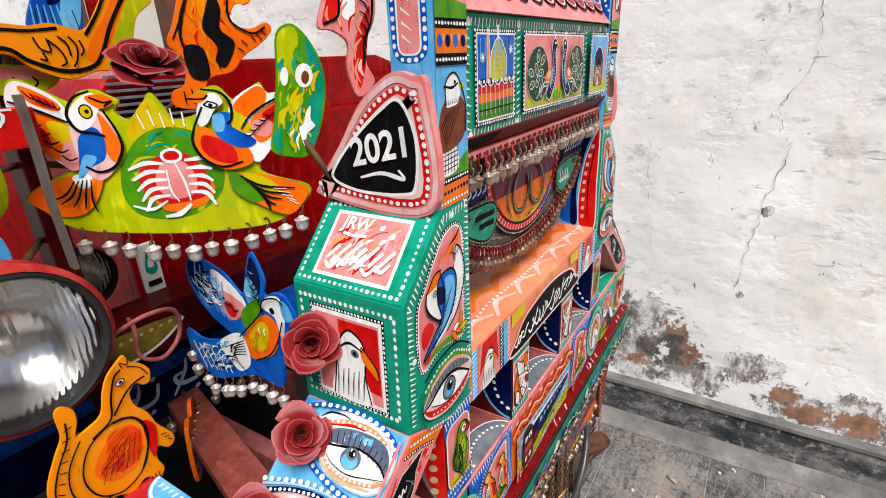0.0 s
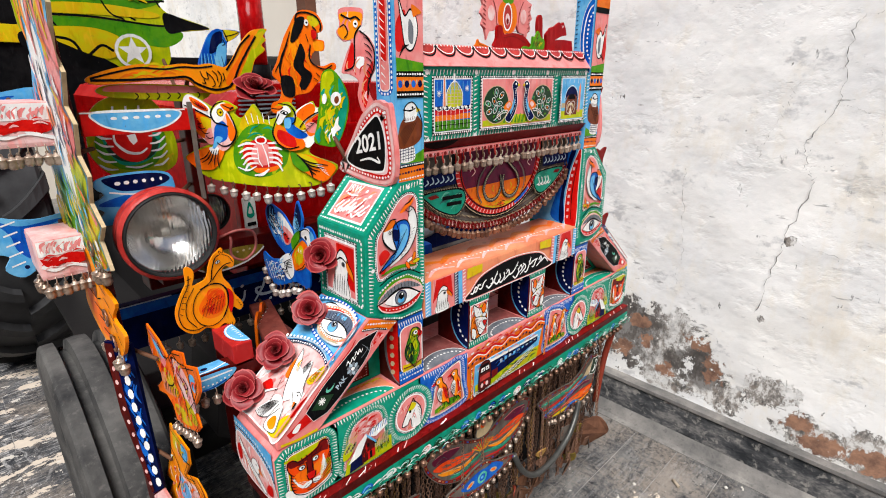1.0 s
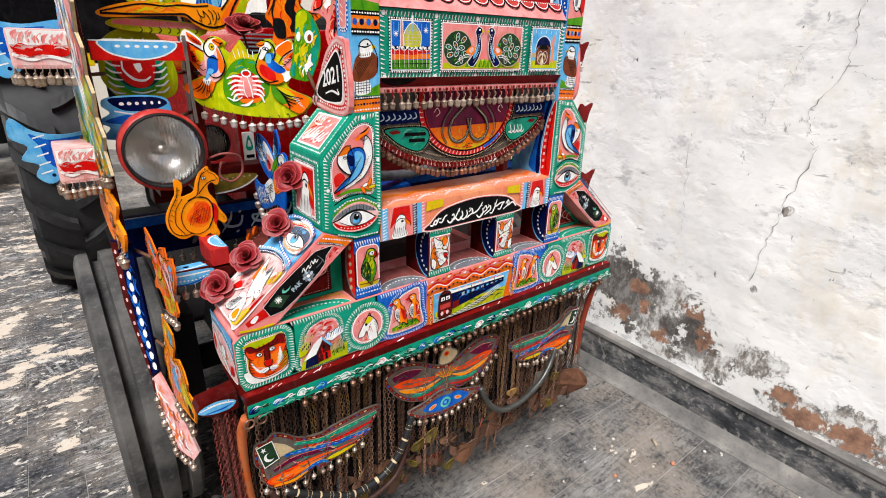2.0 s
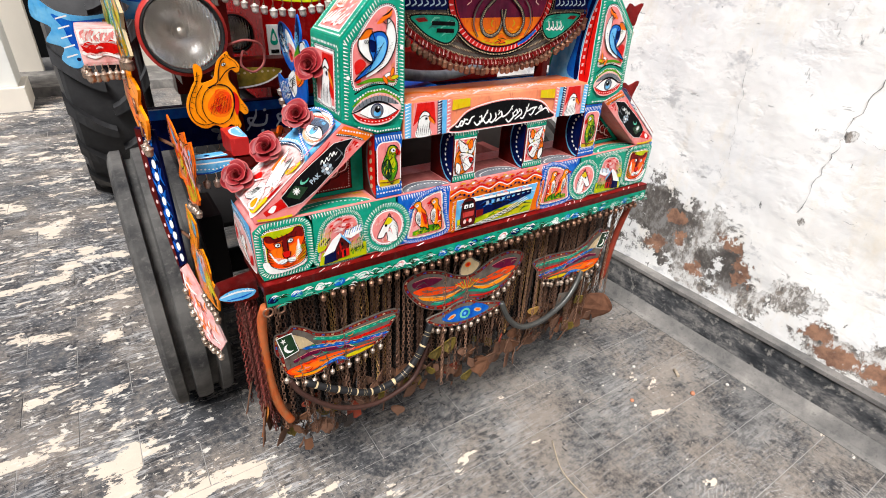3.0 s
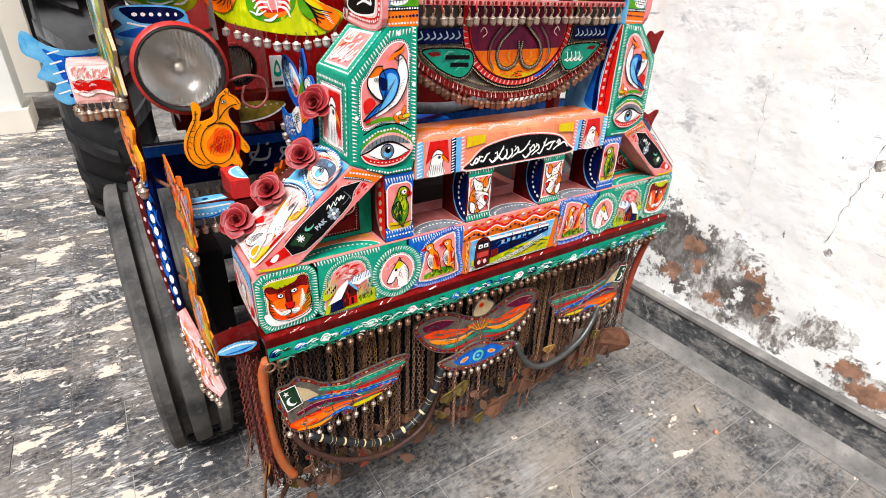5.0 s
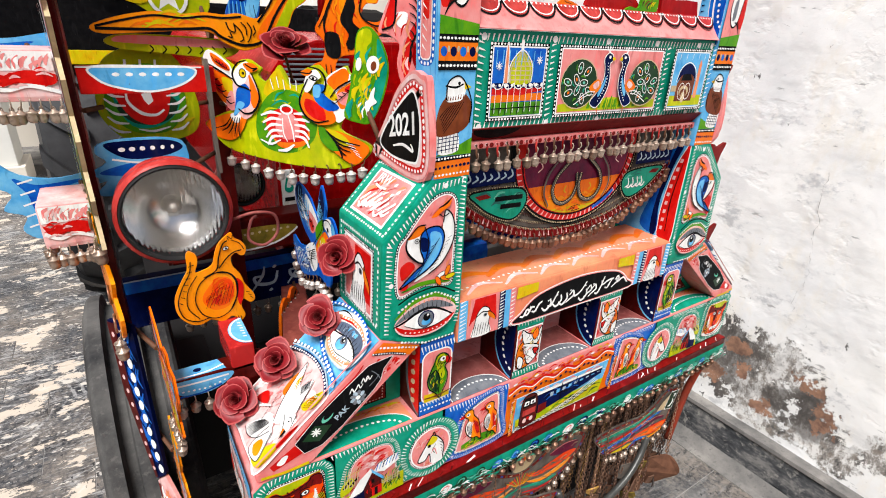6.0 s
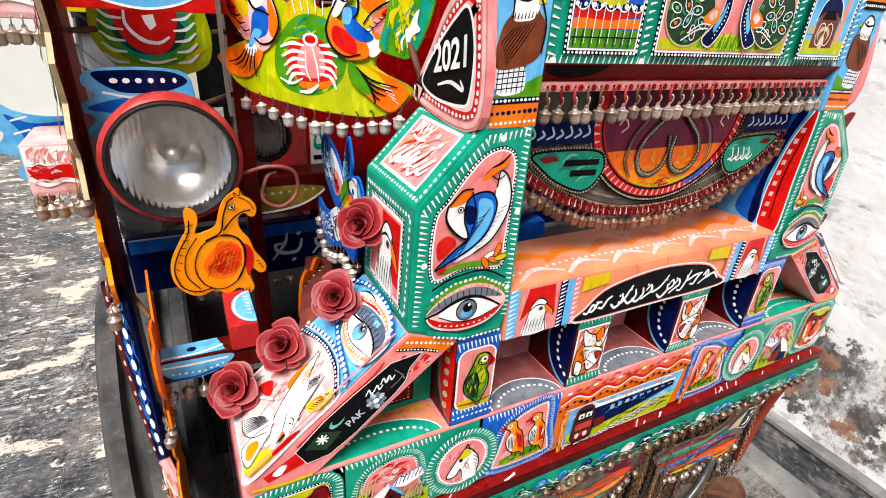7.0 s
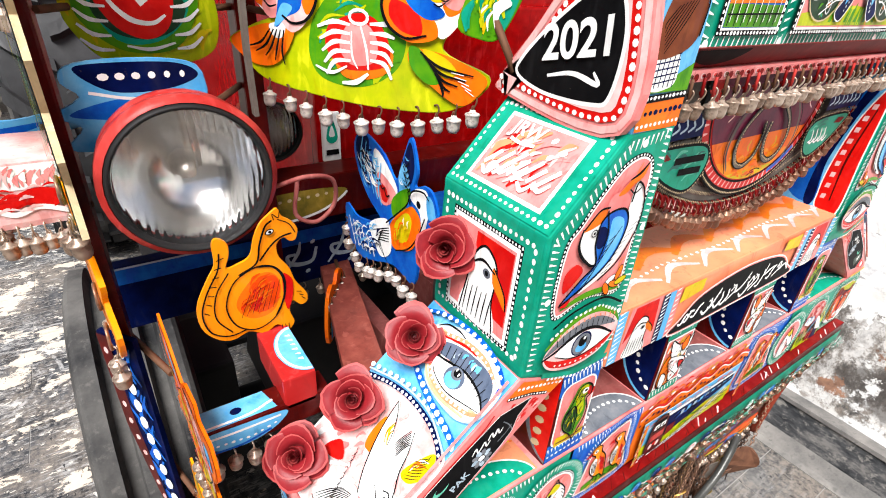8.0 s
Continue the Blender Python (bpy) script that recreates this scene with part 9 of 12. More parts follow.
tube(bm, [(0.34, 1.2, 1.56), (0.34, 1.2, 1.80)], 0.042, 16, 1)
part("air_cleaner", bm, ["black", "enamel_red"], tractor, "red air cleaner on a black neck")
# boxes and battery seen through the guard
bm = bmesh.new()
box(bm, 0.10, 0.36, 0.20, 0.40, 0.955, 1.03, 0.004)
box(bm, 0.07, 0.62, 0.34, 0.36, 0.76, 1.04, 0.003)
part("front_weight_box", bm, "carton", tractor, "grey-brown box behind the guard")
bm = bmesh.new()
box(bm, 0.06, 0.30, 0.22, 0.42, 1.045, 1.12, 0.02)
part("battery_cover", bm, "blue", tractor, "blue cover behind the guard")
bm = bmesh.new()
tube(bm, curve([(0.03, 0.16, 1.20), (0.16, 0.20, 1.16), (0.34, 0.28, 1.13), (0.56, 0.40, 1.12)], 8), 0.014, 10)
part("stay_rod", bm, "grey", tractor, "grey stay rod")

# black fenders over the rear wheels, with a painted strip
for x0, x1 in ((-0.68, -0.20), (0.88, 1.36)):
    bm = bmesh.new()
    arc = [(3.05 + 0.86 * math.cos(radians(a_)), 0.80 + 0.86 * math.sin(radians(a_))) for a_ in range(60, 142, 9)]
    arc_in = [(3.05 + 0.845 * math.cos(radians(a_)), 0.80 + 0.845 * math.sin(radians(a_))) for a_ in range(60, 142, 9)]
    add_prism(bm, arc + arc_in[::-1], side, x0, x1)
    ob = part("fender", bm, "black", tractor, "black rear fender")
    bm = bmesh.new()
    box(bm, x0, x1, 2.36, 2.375, 1.33, 1.39, 0.003)
    part("fender_strip", bm, "yellow", ob, "yellow painted strip")
bm = bmesh.new()
box(bm, -0.16, 0.84, 2.45, 2.5, 0.9, 1.62, 0.02)
part("dashboard", bm, "black", tractor, "black dashboard")
bm = bmesh.new()
box(bm, -0.72, -0.10, 2.40, 2.46, 1.34, 1.95, 0.02)
ob = part("mudguard_panel", bm, "black", tractor, "black mudguard panel")
bm = bmesh.new()
box(bm, -0.72, -0.10, 2.385, 2.40, 1.665, 1.74, 0.003)
part("panel_strip", bm, "yellow", ob, "yellow painted strip")

# headlights
def headlight(x, y, z, r, name="headlight", label="red-rimmed round headlight with ribbed glass"):
    m = pose(x, y, z, 90, 0, 0)          # local z points forwards
    bm = bmesh.new()
    lathe(bm, [(0.0, -0.075), (r * 0.5, -0.07), (r * 0.85, -0.05), (r * 1.03, -0.038), (r * 1.07, -0.030), (r * 1.07, -0.016), (r * 1.04, -0.012), (r * 1.04, -0.006), (r * 1.10, -0.002), (r * 1.10, 0.012), (r * 1.02, 0.016)], m, 40)
    ob = part(name, bm, "lamp_red", tractor, label)
    bm = bmesh.new()
    lathe(bm, [(r * 1.00, 0.008), (r * 1.01, 0.016), (r * 0.99, 0.022), (r * 0.965, 0.022), (r * 0.945, 0.019), (r * 0.93, 0.010)], m, 48)
    part("rubber_rim", bm, "darkmetal", ob, "black rubber rim")
    bm = bmesh.new()
    lathe(bm, [(0.0, -0.050), (r * 0.15, -0.0492), (r * 0.35, -0.045), (r * 0.5, -0.0385), (r * 0.65, -0.0285), (r * 0.80, -0.013), (r * 0.93, 0.006)], m, 48)
    part("reflector", bm, "mirror_bowl", ob, "bright reflector bowl")
    bm = bmesh.new()
    lathe(bm, [(0.0, -0.012), (r * 0.10, -0.014), (r * 0.13, -0.022), (r * 0.12, -0.034), (r * 0.20, -0.040), (r * 0.20, -0.052)], m, 16)
    part("bulb", bm, "steel", ob, "dull bulb and its socket")
    bm = bmesh.new()
    lathe(bm, [(0.0, 0.030), (r * 0.35, 0.029), (r * 0.65, 0.025), (r * 0.925, 0.015), (r * 0.925, 0.011), (r * 0.65, 0.021), (r * 0.35, 0.025), (0.0, 0.026)], m, 40)
    g = part("lens", bm, "lamp_glass", ob, "ribbed clear glass")
    g.visible_shadow = False
    return ob


m, nt, b = mat_base("lamp_glass", 0.06)
b.inputs["Transmission Weight"].default_value = 1.0
b.inputs["IOR"].default_value = 1.10
b.inputs["Base Color"].default_value = (0.97, 0.97, 0.97, 1)
w = node(nt, "ShaderNodeTexWave", Scale=46.0, Distortion=2.5, Detail=3.0)
tcw = nt.nodes.new("ShaderNodeTexCoord")
nt.links.new(tcw.outputs["Object"], w.inputs["Vector"])
bump(nt, b, w.outputs["Fac"], 0.55, 0.003)
b.inputs["Roughness"].default_value = 0.10





headlight(-0.283, 0.30, 1.252, 0.077)
headlight(0.963, 0.30, 1.252, 0.077)
headlight(-0.135, 0.53, 1.222, 0.045, "work_lamp", "small round work lamp")
for s in (-1, 1):
    xx = 0.34 + s * 0.623
    bm = bmesh.new()
    box(bm, xx - 0.015, xx + 0.015, 0.345, 0.47, 1.14, 1.17, 0.003)
    box(bm, xx - 0.012, xx + 0.012, 0.366, 0.39, 1.14, 1.24, 0.003)
    part("lamp_bracket", bm, "maroon", tractor)
bm = bmesh.new()
tube(bm, curve([(-0.20, 0.30, 1.225), (-0.165, 0.29, 1.235), (-0.13, 0.30, 1.222), (-0.125, 0.31, 1.185), (-0.15, 0.31, 1.165), (-0.175, 0.31, 1.18), (-0.165, 0.33, 1.205), (-0.14, 0.40, 1.19)], 8), 0.0028, 8)
part("cable", bm, "dustypink", tractor, "looped dull pink cable")

# ---- roses of folded sheet metal ----
def petal(bm, m, r, width, height, curl, point):
    """One petal wrapped about the core, further out on its right side; its lip is bent out to a point and paler."""
    steps, cols = (0.0, 0.35, 0.68, 0.86, 0.955, 1.0), 7
    g = []
    for t in steps:
        row = []
        for k in range(cols + 1):
            e = 2 * k / cols - 1
            peak = max(0.0, 1 - 0.85 * abs(e - point))
            bend = max(0.0, (t - 0.62) / 0.38)
            s = e * 0.5 * width * (1 - 0.12 * t)
            rad = r * (0.40 + 0.60 * t ** 0.8) * (1 + 0.13 * e) + curl * bend ** 1.5 * (0.30 + 0.90 * peak)
            z = height * (t - 0.20 * t * t * e * e) - 0.50 * curl * bend ** 2 * (0.2 + peak)
            row.append(bm.verts.new(m @ Vector((rad * math.cos(s), rad * math.sin(s), z))))
        g.append(row)
    for i in range(len(steps) - 1):
        for k in range(cols):
            f = bm.faces.new((g[i][k], g[i][k + 1], g[i + 1][k + 1], g[i + 1][k]))
            f.smooth = True
            f.material_index = 1 if i == len(steps) - 2 else 0


def rose(p, aim, size, label, mat="rose_paint"):
    m0 = look(p, Vector(p) + Vector(aim)) @ pose(0, 0, 0, 180, 0, 0)
    t = thing("metal_rose", label, "rose", "sheet-metal roses", at=p)
    rr = random.Random(int(p[0] * 1000))
    rim = "rose_edge"
    # core: one strip coiled up
    bm = bmesh.new()
    last = None
    for k in range(30):
        q = 2 * math.pi * k / 13
        r_ = size * (0.05 + 0.0085 * k)
        row = [bm.verts.new(m0 @ Vector((r_ * w * math.cos(q), r_ * w * math.sin(q), h * size))) for h, w in ((0.10, 0.7), (0.90 - 0.004 * k, 1.0), (1.0 - 0.004 * k, 1.12))]
        if last:
            for i in range(2):
                bm.faces.new((last[i], row[i], row[i + 1], last[i + 1])).material_index = i
        last = row
    own(link_mesh("bud", bm, [mat, rim]), t)
    bm = bmesh.new()
    lathe(bm, [(0.0, 0.30 * size), (0.42 * size, 0.24 * size), (0.46 * size, 0.05 * size), (0.2 * size, -0.15 * size), (0.0, -0.18 * size)], m0, 9)
    own(link_mesh("cup", bm, mat), t)
    bm = bmesh.new()
    foot = m0 @ Vector((0, 0, -0.15 * size))
    tube(bm, [foot, foot + Vector((0.012, 0.004, -0.045))], 0.0025, 6)
    own(link_mesh("stem", bm, "rust"), t)
    for ring, (n, r, h, w, c) in enumerate(((3, 0.36, 1.08, 2.7, 0.16), (3, 0.60, 1.02, 2.5, 0.30), (4, 0.86, 0.86, 2.0, 0.44), (3, 1.02, 0.56, 1.9, 0.46))):
        for k in range(n):
            bm = bmesh.new()
            tilt = Matrix.Rotation(radians(rr.uniform(-6, 6)), 4, "X") @ Matrix.Rotation(radians(rr.uniform(-6, 6)), 4, "Y")
            petal(bm, m0 @ tilt @ Matrix.Rotation(2 * math.pi * (k + 0.43 * ring + rr.uniform(-0.10, 0.10)) / n, 4, "Z"), r * size * rr.uniform(0.94, 1.06), w, h * size * rr.uniform(0.94, 1.06), c * size * rr.uniform(0.8, 1.25), rr.uniform(-0.35, 0.35))
            own(link_mesh("petal", bm, [mat, rim]), t)


rose((-0.254, 0.127, 0.992), (-0.45, -0.65, 0.62), 0.0245, "dark red sheet-metal rose at the brace's lower edge")
rose((-0.190, 0.120, 1.046), (-0.45, -0.62, 0.64), 0.0240, "dark red sheet-metal rose halfway up the brace")
rose((-0.121, 0.114, 1.107), (-0.42, -0.65, 0.64), 0.0235, "dark red sheet-metal rose beside the painted eye")
rose((-0.082, 0.118, 1.205), (-0.70, -0.62, 0.34), 0.0235, "dark red sheet-metal rose on the tower's side")
rose((-0.082, 0.326, 1.491), (-0.05, -0.50, 0.86), 0.029, "dark red sheet-metal rose above the flower plate", "rose_dark")


# ---- painted plates sawn to shape ----
def cutout(name, label, category, fn, P, base, thick=0.006, edge=None, group="painted cut-outs"):
    """A sawn plate: solid body, thing at top level; returns the thing, its body and an Art on its face."""
    t = thing(name, label, category, group)
    bm = bmesh.new()
    add_prism(bm, P, lambda u, v, w: fn(u, v, -w), 0.0, thick)
    body = part("plate_body", bm, edge or base, t)
    a = Art(fn)
    a.fill(base, inset(P, 0.0008))
    return t, body, a


def pegs(t, pts, r=0.004, mat="rust"):
    """Wire pegs that hold a cut-out to the frame."""
    for p0, p1 in pts:
        bm = bmesh.new()
        tube(bm, [p0, p1], r, 6)
        part("peg", bm, mat, t)


# birds and lotus plate
fn = plane((-0.10, 0.283, 1.379), (0.72, -0.69, 0), Z)
P = smooth2([(-0.127, 0.113), (-0.090, 0.091), (-0.080, 0.087), (-0.073, 0.097), (-0.058, 0.099), (-0.045, 0.092), (-0.037, 0.086), (-0.043, 0.076), (-0.032, 0.067), (-0.015, 0.083), (-0.006, 0.093), (0.004, 0.079), (0.012, 0.064), (0.036, 0.069), (0.042, 0.080), (0.032, 0.085), (0.046, 0.094), (0.062, 0.096), (0.075, 0.081), (0.084, 0.084), (0.105, 0.098), (0.114, 0.086), (0.144, 0.090), (0.135, 0.070), (0.122, 0.045), (0.094, 0.010), (0.100, -0.005), (0.144, -0.022), (0.137, -0.042), (0.114, -0.058), (0.082, -0.066), (0.014, -0.066), (-0.058, -0.058), (-0.111, -0.046), (-0.139, -0.019), (-0.148, -0.005), (-0.115, 0.012), (-0.096, 0.021), (-0.117, 0.038), (-0.134, 0.074), (-0.137, 0.090)], 4)
t, body, a = cutout("bird_plate", "yellow sawn plate with two birds and a pink lotus", "cut-out", fn, P, "lime")
a.fill("yellow", smooth2([(-0.033, 0.06), (-0.008, 0.088), (0.006, 0.066), (0.025, 0.05), (-0.03, 0.045)]))
leafp = smooth2([(-0.052, 0.013), (-0.042, 0.031), (-0.026, 0.048), (-0.008, 0.056), (0.013, 0.056), (0.032, 0.048), (0.038, 0.028), (0.053, 0.011), (0.046, -0.020), (0.018, -0.041), (-0.013, -0.046), (-0.043, -0.038), (-0.055, -0.017)])
a.fill("leaf", leafp)
a.strokes(leafp, ("leaf", "green", "lime"), 16, 0.035, 0.006, 20, 50)
a.blob("beast_orange", [(-0.030, 0.0), (0.0, 0.02), (0.036, 0.0), (0.036, -0.024), (0.012, -0.036), (-0.018, -0.034)])
a.blob("red", [(-0.036, -0.003), (-0.032, 0.015), (-0.017, 0.024), (0.004, 0.030), (0.024, 0.022), (0.036, -0.003), (0.030, -0.022), (-0.01, -0.028), (-0.028, -0.018)])
a.blob("pink", [(-0.02, -0.004), (-0.010, 0.018), (0.010, 0.020), (0.022, 0.004), (0.018, -0.018), (-0.008, -0.022)])
a.up()
for k in range(5):
    a.ribbon("white", curve([(-0.008, 0.018 - 0.009 * k, 0), (-0.026, 0.020 - 0.010 * k, 0), (-0.044 + 0.002 * k, 0.014 - 0.012 * k, 0)], 5), 0.0052, 0.5)
    a.ribbon("white", curve([(0.014, 0.020 - 0.009 * k, 0), (0.030, 0.021 - 0.010 * k, 0), (0.042 - 0.001 * k, 0.022 - 0.014 * k, 0)], 5), 0.0052, 0.5)
    a.ribbon("white", [(-0.018 + 0.010 * k, 0.056 + 0.003 * (k % 2)), (-0.022 + 0.011 * k, 0.072 + 0.004 * (k % 2))], 0.0035, 0.6)
a.line("white", oval(0.002, 0.026, 0.010, 0.007, 0, 12), 0.0032, closed=True, straight=True)
a.line("white", [(0.004, 0.018), (0.010, -0.005), (0.012, -0.026)], 0.0028, 0.4)
a.line("white", [(-0.006, 0.012), (-0.006, -0.012), (0.0, -0.026)], 0.0022, 0.4)
a.line("white", [(-0.048, -0.026), (-0.03, -0.032), (-0.012, -0.024)], 0.004, 0.5)
a.line("white", [(-0.018, -0.042), (-0.002, -0.040), (0.012, -0.030)], 0.006, 0.5)
# bird facing right
a.blob("white", [(-0.137, 0.088), (-0.124, 0.111), (-0.09, 0.09), (-0.085, 0.06), (-0.09, 0.03), (-0.104, 0.026), (-0.12, 0.05)])
a.blob("beast_orange", [(-0.131, 0.084), (-0.112, 0.079), (-0.09, 0.068), (-0.086, 0.05), (-0.09, 0.032), (-0.104, 0.028), (-0.118, 0.05)])
a.blob("beast_orange", [(-0.122, 0.106), (-0.109, 0.101), (-0.092, 0.088), (-0.092, 0.080), (-0.106, 0.084), (-0.118, 0.092)])
a.blob("red", [(-0.112, 0.098), (-0.098, 0.090), (-0.094, 0.082), (-0.108, 0.088)])
a.blob("beast_orange", [(-0.133, 0.078), (-0.112, 0.070), (-0.100, 0.060), (-0.096, 0.036), (-0.106, 0.030), (-0.118, 0.044)])
a.blob("yellow", [(-0.106, 0.070), (-0.086, 0.064), (-0.086, 0.046), (-0.102, 0.050)])
a.blob("red", [(-0.124, 0.070), (-0.110, 0.062), (-0.108, 0.044), (-0.118, 0.05)])
a.blob("pink", [(-0.092, 0.05), (-0.080, 0.03), (-0.094, 0.018), (-0.104, 0.03)])
a.blob("beast_orange", [(-0.145, -0.006), (-0.112, 0.010), (-0.088, 0.014), (-0.069, 0.012), (-0.080, -0.014), (-0.098, -0.030), (-0.125, -0.028)])
a.blob("white", [(-0.098, 0.012), (-0.080, 0.014), (-0.084, 0.0), (-0.094, 0.0)])
a.blob("pinkwhite", [(-0.086, 0.066), (-0.058, 0.080), (-0.046, 0.056), (-0.046, 0.034), (-0.058, 0.014), (-0.074, 0.006), (-0.086, 0.024)])
a.blob("beast_orange", [(-0.058, 0.078), (-0.048, 0.058), (-0.044, 0.040), (-0.054, 0.024), (-0.060, 0.040), (-0.058, 0.060)])
a.blob("blue", [(-0.081, 0.053), (-0.066, 0.062), (-0.058, 0.050), (-0.062, 0.029), (-0.078, 0.020), (-0.090, 0.010), (-0.086, 0.034)])
a.blob("sky", [(-0.080, 0.034), (-0.070, 0.030), (-0.080, 0.018), (-0.092, 0.010), (-0.087, 0.024)])
a.blob("white", [(-0.085, 0.074), (-0.076, 0.088), (-0.060, 0.096), (-0.052, 0.088), (-0.060, 0.072), (-0.068, 0.062), (-0.080, 0.060)])
a.blob("beast_orange", [(-0.066, 0.092), (-0.050, 0.094), (-0.040, 0.086), (-0.055, 0.080)])
a.ell("yellow", -0.068, 0.078, 0.006, 0.007)
a.line("black", oval(-0.068, 0.078, 0.006, 0.007, 0, 12), 0.0014, closed=True, straight=True)
a.ell("black", -0.067, 0.078, 0.0022)
a.line("black", [(-0.062, 0.092), (-0.050, 0.086), (-0.042, 0.087), (-0.050, 0.082)], 0.0020)
a.line("black", [(-0.060, 0.098), (-0.076, 0.092), (-0.086, 0.076), (-0.080, 0.060), (-0.066, 0.056), (-0.056, 0.052)], 0.0034, 0.4)
a.line("black", [(-0.052, 0.078), (-0.044, 0.056), (-0.043, 0.038), (-0.054, 0.020), (-0.070, 0.015), (-0.082, 0.022)], 0.0034, 0.4)
a.line("black", [(-0.134, 0.092), (-0.120, 0.086), (-0.104, 0.078), (-0.086, 0.068)], 0.0032, 0.4)
# bird facing left
a.blob("white", [(0.075, 0.080), (0.104, 0.096), (0.114, 0.086), (0.140, 0.087), (0.122, 0.046), (0.094, 0.012), (0.078, 0.03), (0.07, 0.06)])
a.blob("beast_orange", [(0.076, 0.076), (0.102, 0.094), (0.112, 0.086), (0.106, 0.072), (0.086, 0.062)])
a.blob("beast_orange", [(0.090, 0.056), (0.110, 0.072), (0.138, 0.085), (0.128, 0.060), (0.112, 0.040), (0.096, 0.034)])
a.blob("red", [(0.104, 0.064), (0.120, 0.074), (0.130, 0.076), (0.124, 0.062), (0.112, 0.052)])
a.blob("pink", [(0.088, 0.052), (0.102, 0.060), (0.114, 0.054), (0.108, 0.040), (0.096, 0.042)])
a.blob("yellow", [(0.072, 0.070), (0.084, 0.064), (0.092, 0.048), (0.080, 0.046), (0.070, 0.056)])
a.blob("beast_orange", [(0.059, -0.001), (0.095, -0.003), (0.141, -0.022), (0.134, -0.042), (0.114, -0.054), (0.080, -0.034), (0.060, -0.017)])
a.blob("leaf", [(0.058, 0.002), (0.072, -0.002), (0.092, -0.030), (0.078, -0.034), (0.060, -0.018)])
a.blob("yellow", [(0.072, 0.0), (0.096, -0.006), (0.110, -0.020), (0.094, -0.026)])
a.blob("beast_orange", [(0.038, 0.056), (0.029, 0.040), (0.032, 0.025), (0.044, 0.012), (0.062, 0.006), (0.086, 0.012), (0.084, 0.028), (0.066, 0.040), (0.050, 0.050)])
a.blob("red", [(0.040, 0.046), (0.036, 0.030), (0.050, 0.016), (0.070, 0.014), (0.066, 0.034)])
a.blob("blue", [(0.053, 0.066), (0.071, 0.068), (0.070, 0.054), (0.094, 0.036), (0.076, 0.029), (0.054, 0.044)])
a.blob("sky", [(0.053, 0.066), (0.064, 0.066), (0.062, 0.050), (0.052, 0.050)])
a.blob("white", [(0.037, 0.068), (0.044, 0.084), (0.058, 0.090), (0.066, 0.080), (0.056, 0.072), (0.046, 0.058), (0.038, 0.056)])
a.blob("beast_orange", [(0.032, 0.085), (0.046, 0.091), (0.052, 0.086), (0.042, 0.080)])
a.line("black", [(0.030, 0.085), (0.046, 0.084), (0.052, 0.088)], 0.0020)
a.line("black", [(0.046, 0.078), (0.054, 0.074), (0.060, 0.077), (0.052, 0.081), (0.046, 0.078)], 0.0016)
a.ell("black", 0.053, 0.077, 0.0022)
a.line("black", [(0.046, 0.094), (0.064, 0.090), (0.073, 0.078), (0.072, 0.062), (0.066, 0.056)], 0.0034, 0.4)
a.line("black", [(0.044, 0.076), (0.032, 0.054), (0.028, 0.038), (0.036, 0.020), (0.054, 0.010), (0.076, 0.014)], 0.0034, 0.4)
a.line("black", [(0.080, 0.050), (0.092, 0.064), (0.112, 0.076), (0.138, 0.086)], 0.0028, 0.4)
a.up()
for k in range(5):
    a.ribbon("black", curve([(-0.128 + 0.007 * k, 0.072 - 0.009 * k, 0), (-0.118 + 0.006 * k, 0.066 - 0.009 * k, 0), (-0.110 + 0.006 * k, 0.068 - 0.009 * k, 0)], 3), 0.0022, 0.4)
    a.ribbon("black", curve([(-0.118 + 0.006 * k, 0.102 - 0.003 * k, 0), (-0.112 + 0.005 * k, 0.094 - 0.003 * k, 0), (-0.104 + 0.004 * k, 0.091 - 0.002 * k, 0)], 3), 0.0016, 0.4)
    a.ribbon("black", curve([(-0.096 + 0.004 * k, 0.008, 0), (-0.108 + 0.006 * k, -0.006 - 0.002 * k, 0), (-0.126 + 0.011 * k, -0.012 - 0.004 * k, 0)], 4), 0.0026, 0.5)
    a.ribbon("black", curve([(0.070 + 0.004 * k, -0.002 - 0.004 * k, 0), (0.092 + 0.001 * k, -0.016 - 0.006 * k, 0), (0.128 - 0.008 * k, -0.022 - 0.006 * k, 0)], 4), 0.0030, 0.5)
    a.ribbon("black", curve([(0.118 - 0.006 * k, 0.066 - 0.005 * k, 0), (0.112 - 0.006 * k, 0.062 - 0.005 * k, 0), (0.106 - 0.006 * k, 0.064 - 0.005 * k, 0)], 3), 0.0018, 0.4)
    a.ribbon("white", [(0.104 + 0.004 * k, -0.02 - 0.004 * k), (0.118 + 0.003 * k, -0.022 - 0.005 * k)], 0.0016, 0.5)
a.emit("painted_face", body, "birds and lotus in bright enamel")
low = [(-0.105, -0.047), (-0.05, -0.060), (0.0, -0.067), (0.05, -0.065), (0.105, -0.055), (0.13, -0.045)]
hang_bells(t, [fn(p.x, p.y, 0.002) for p, d in resample(low, 0.0222, False)], 0.98)
pegs(t, [(fn(-0.08, 0.02, -0.006), (-0.178, 0.44, 1.40)), (fn(0.03, 0.0, -0.006), (-0.03, 0.53, 1.38))])

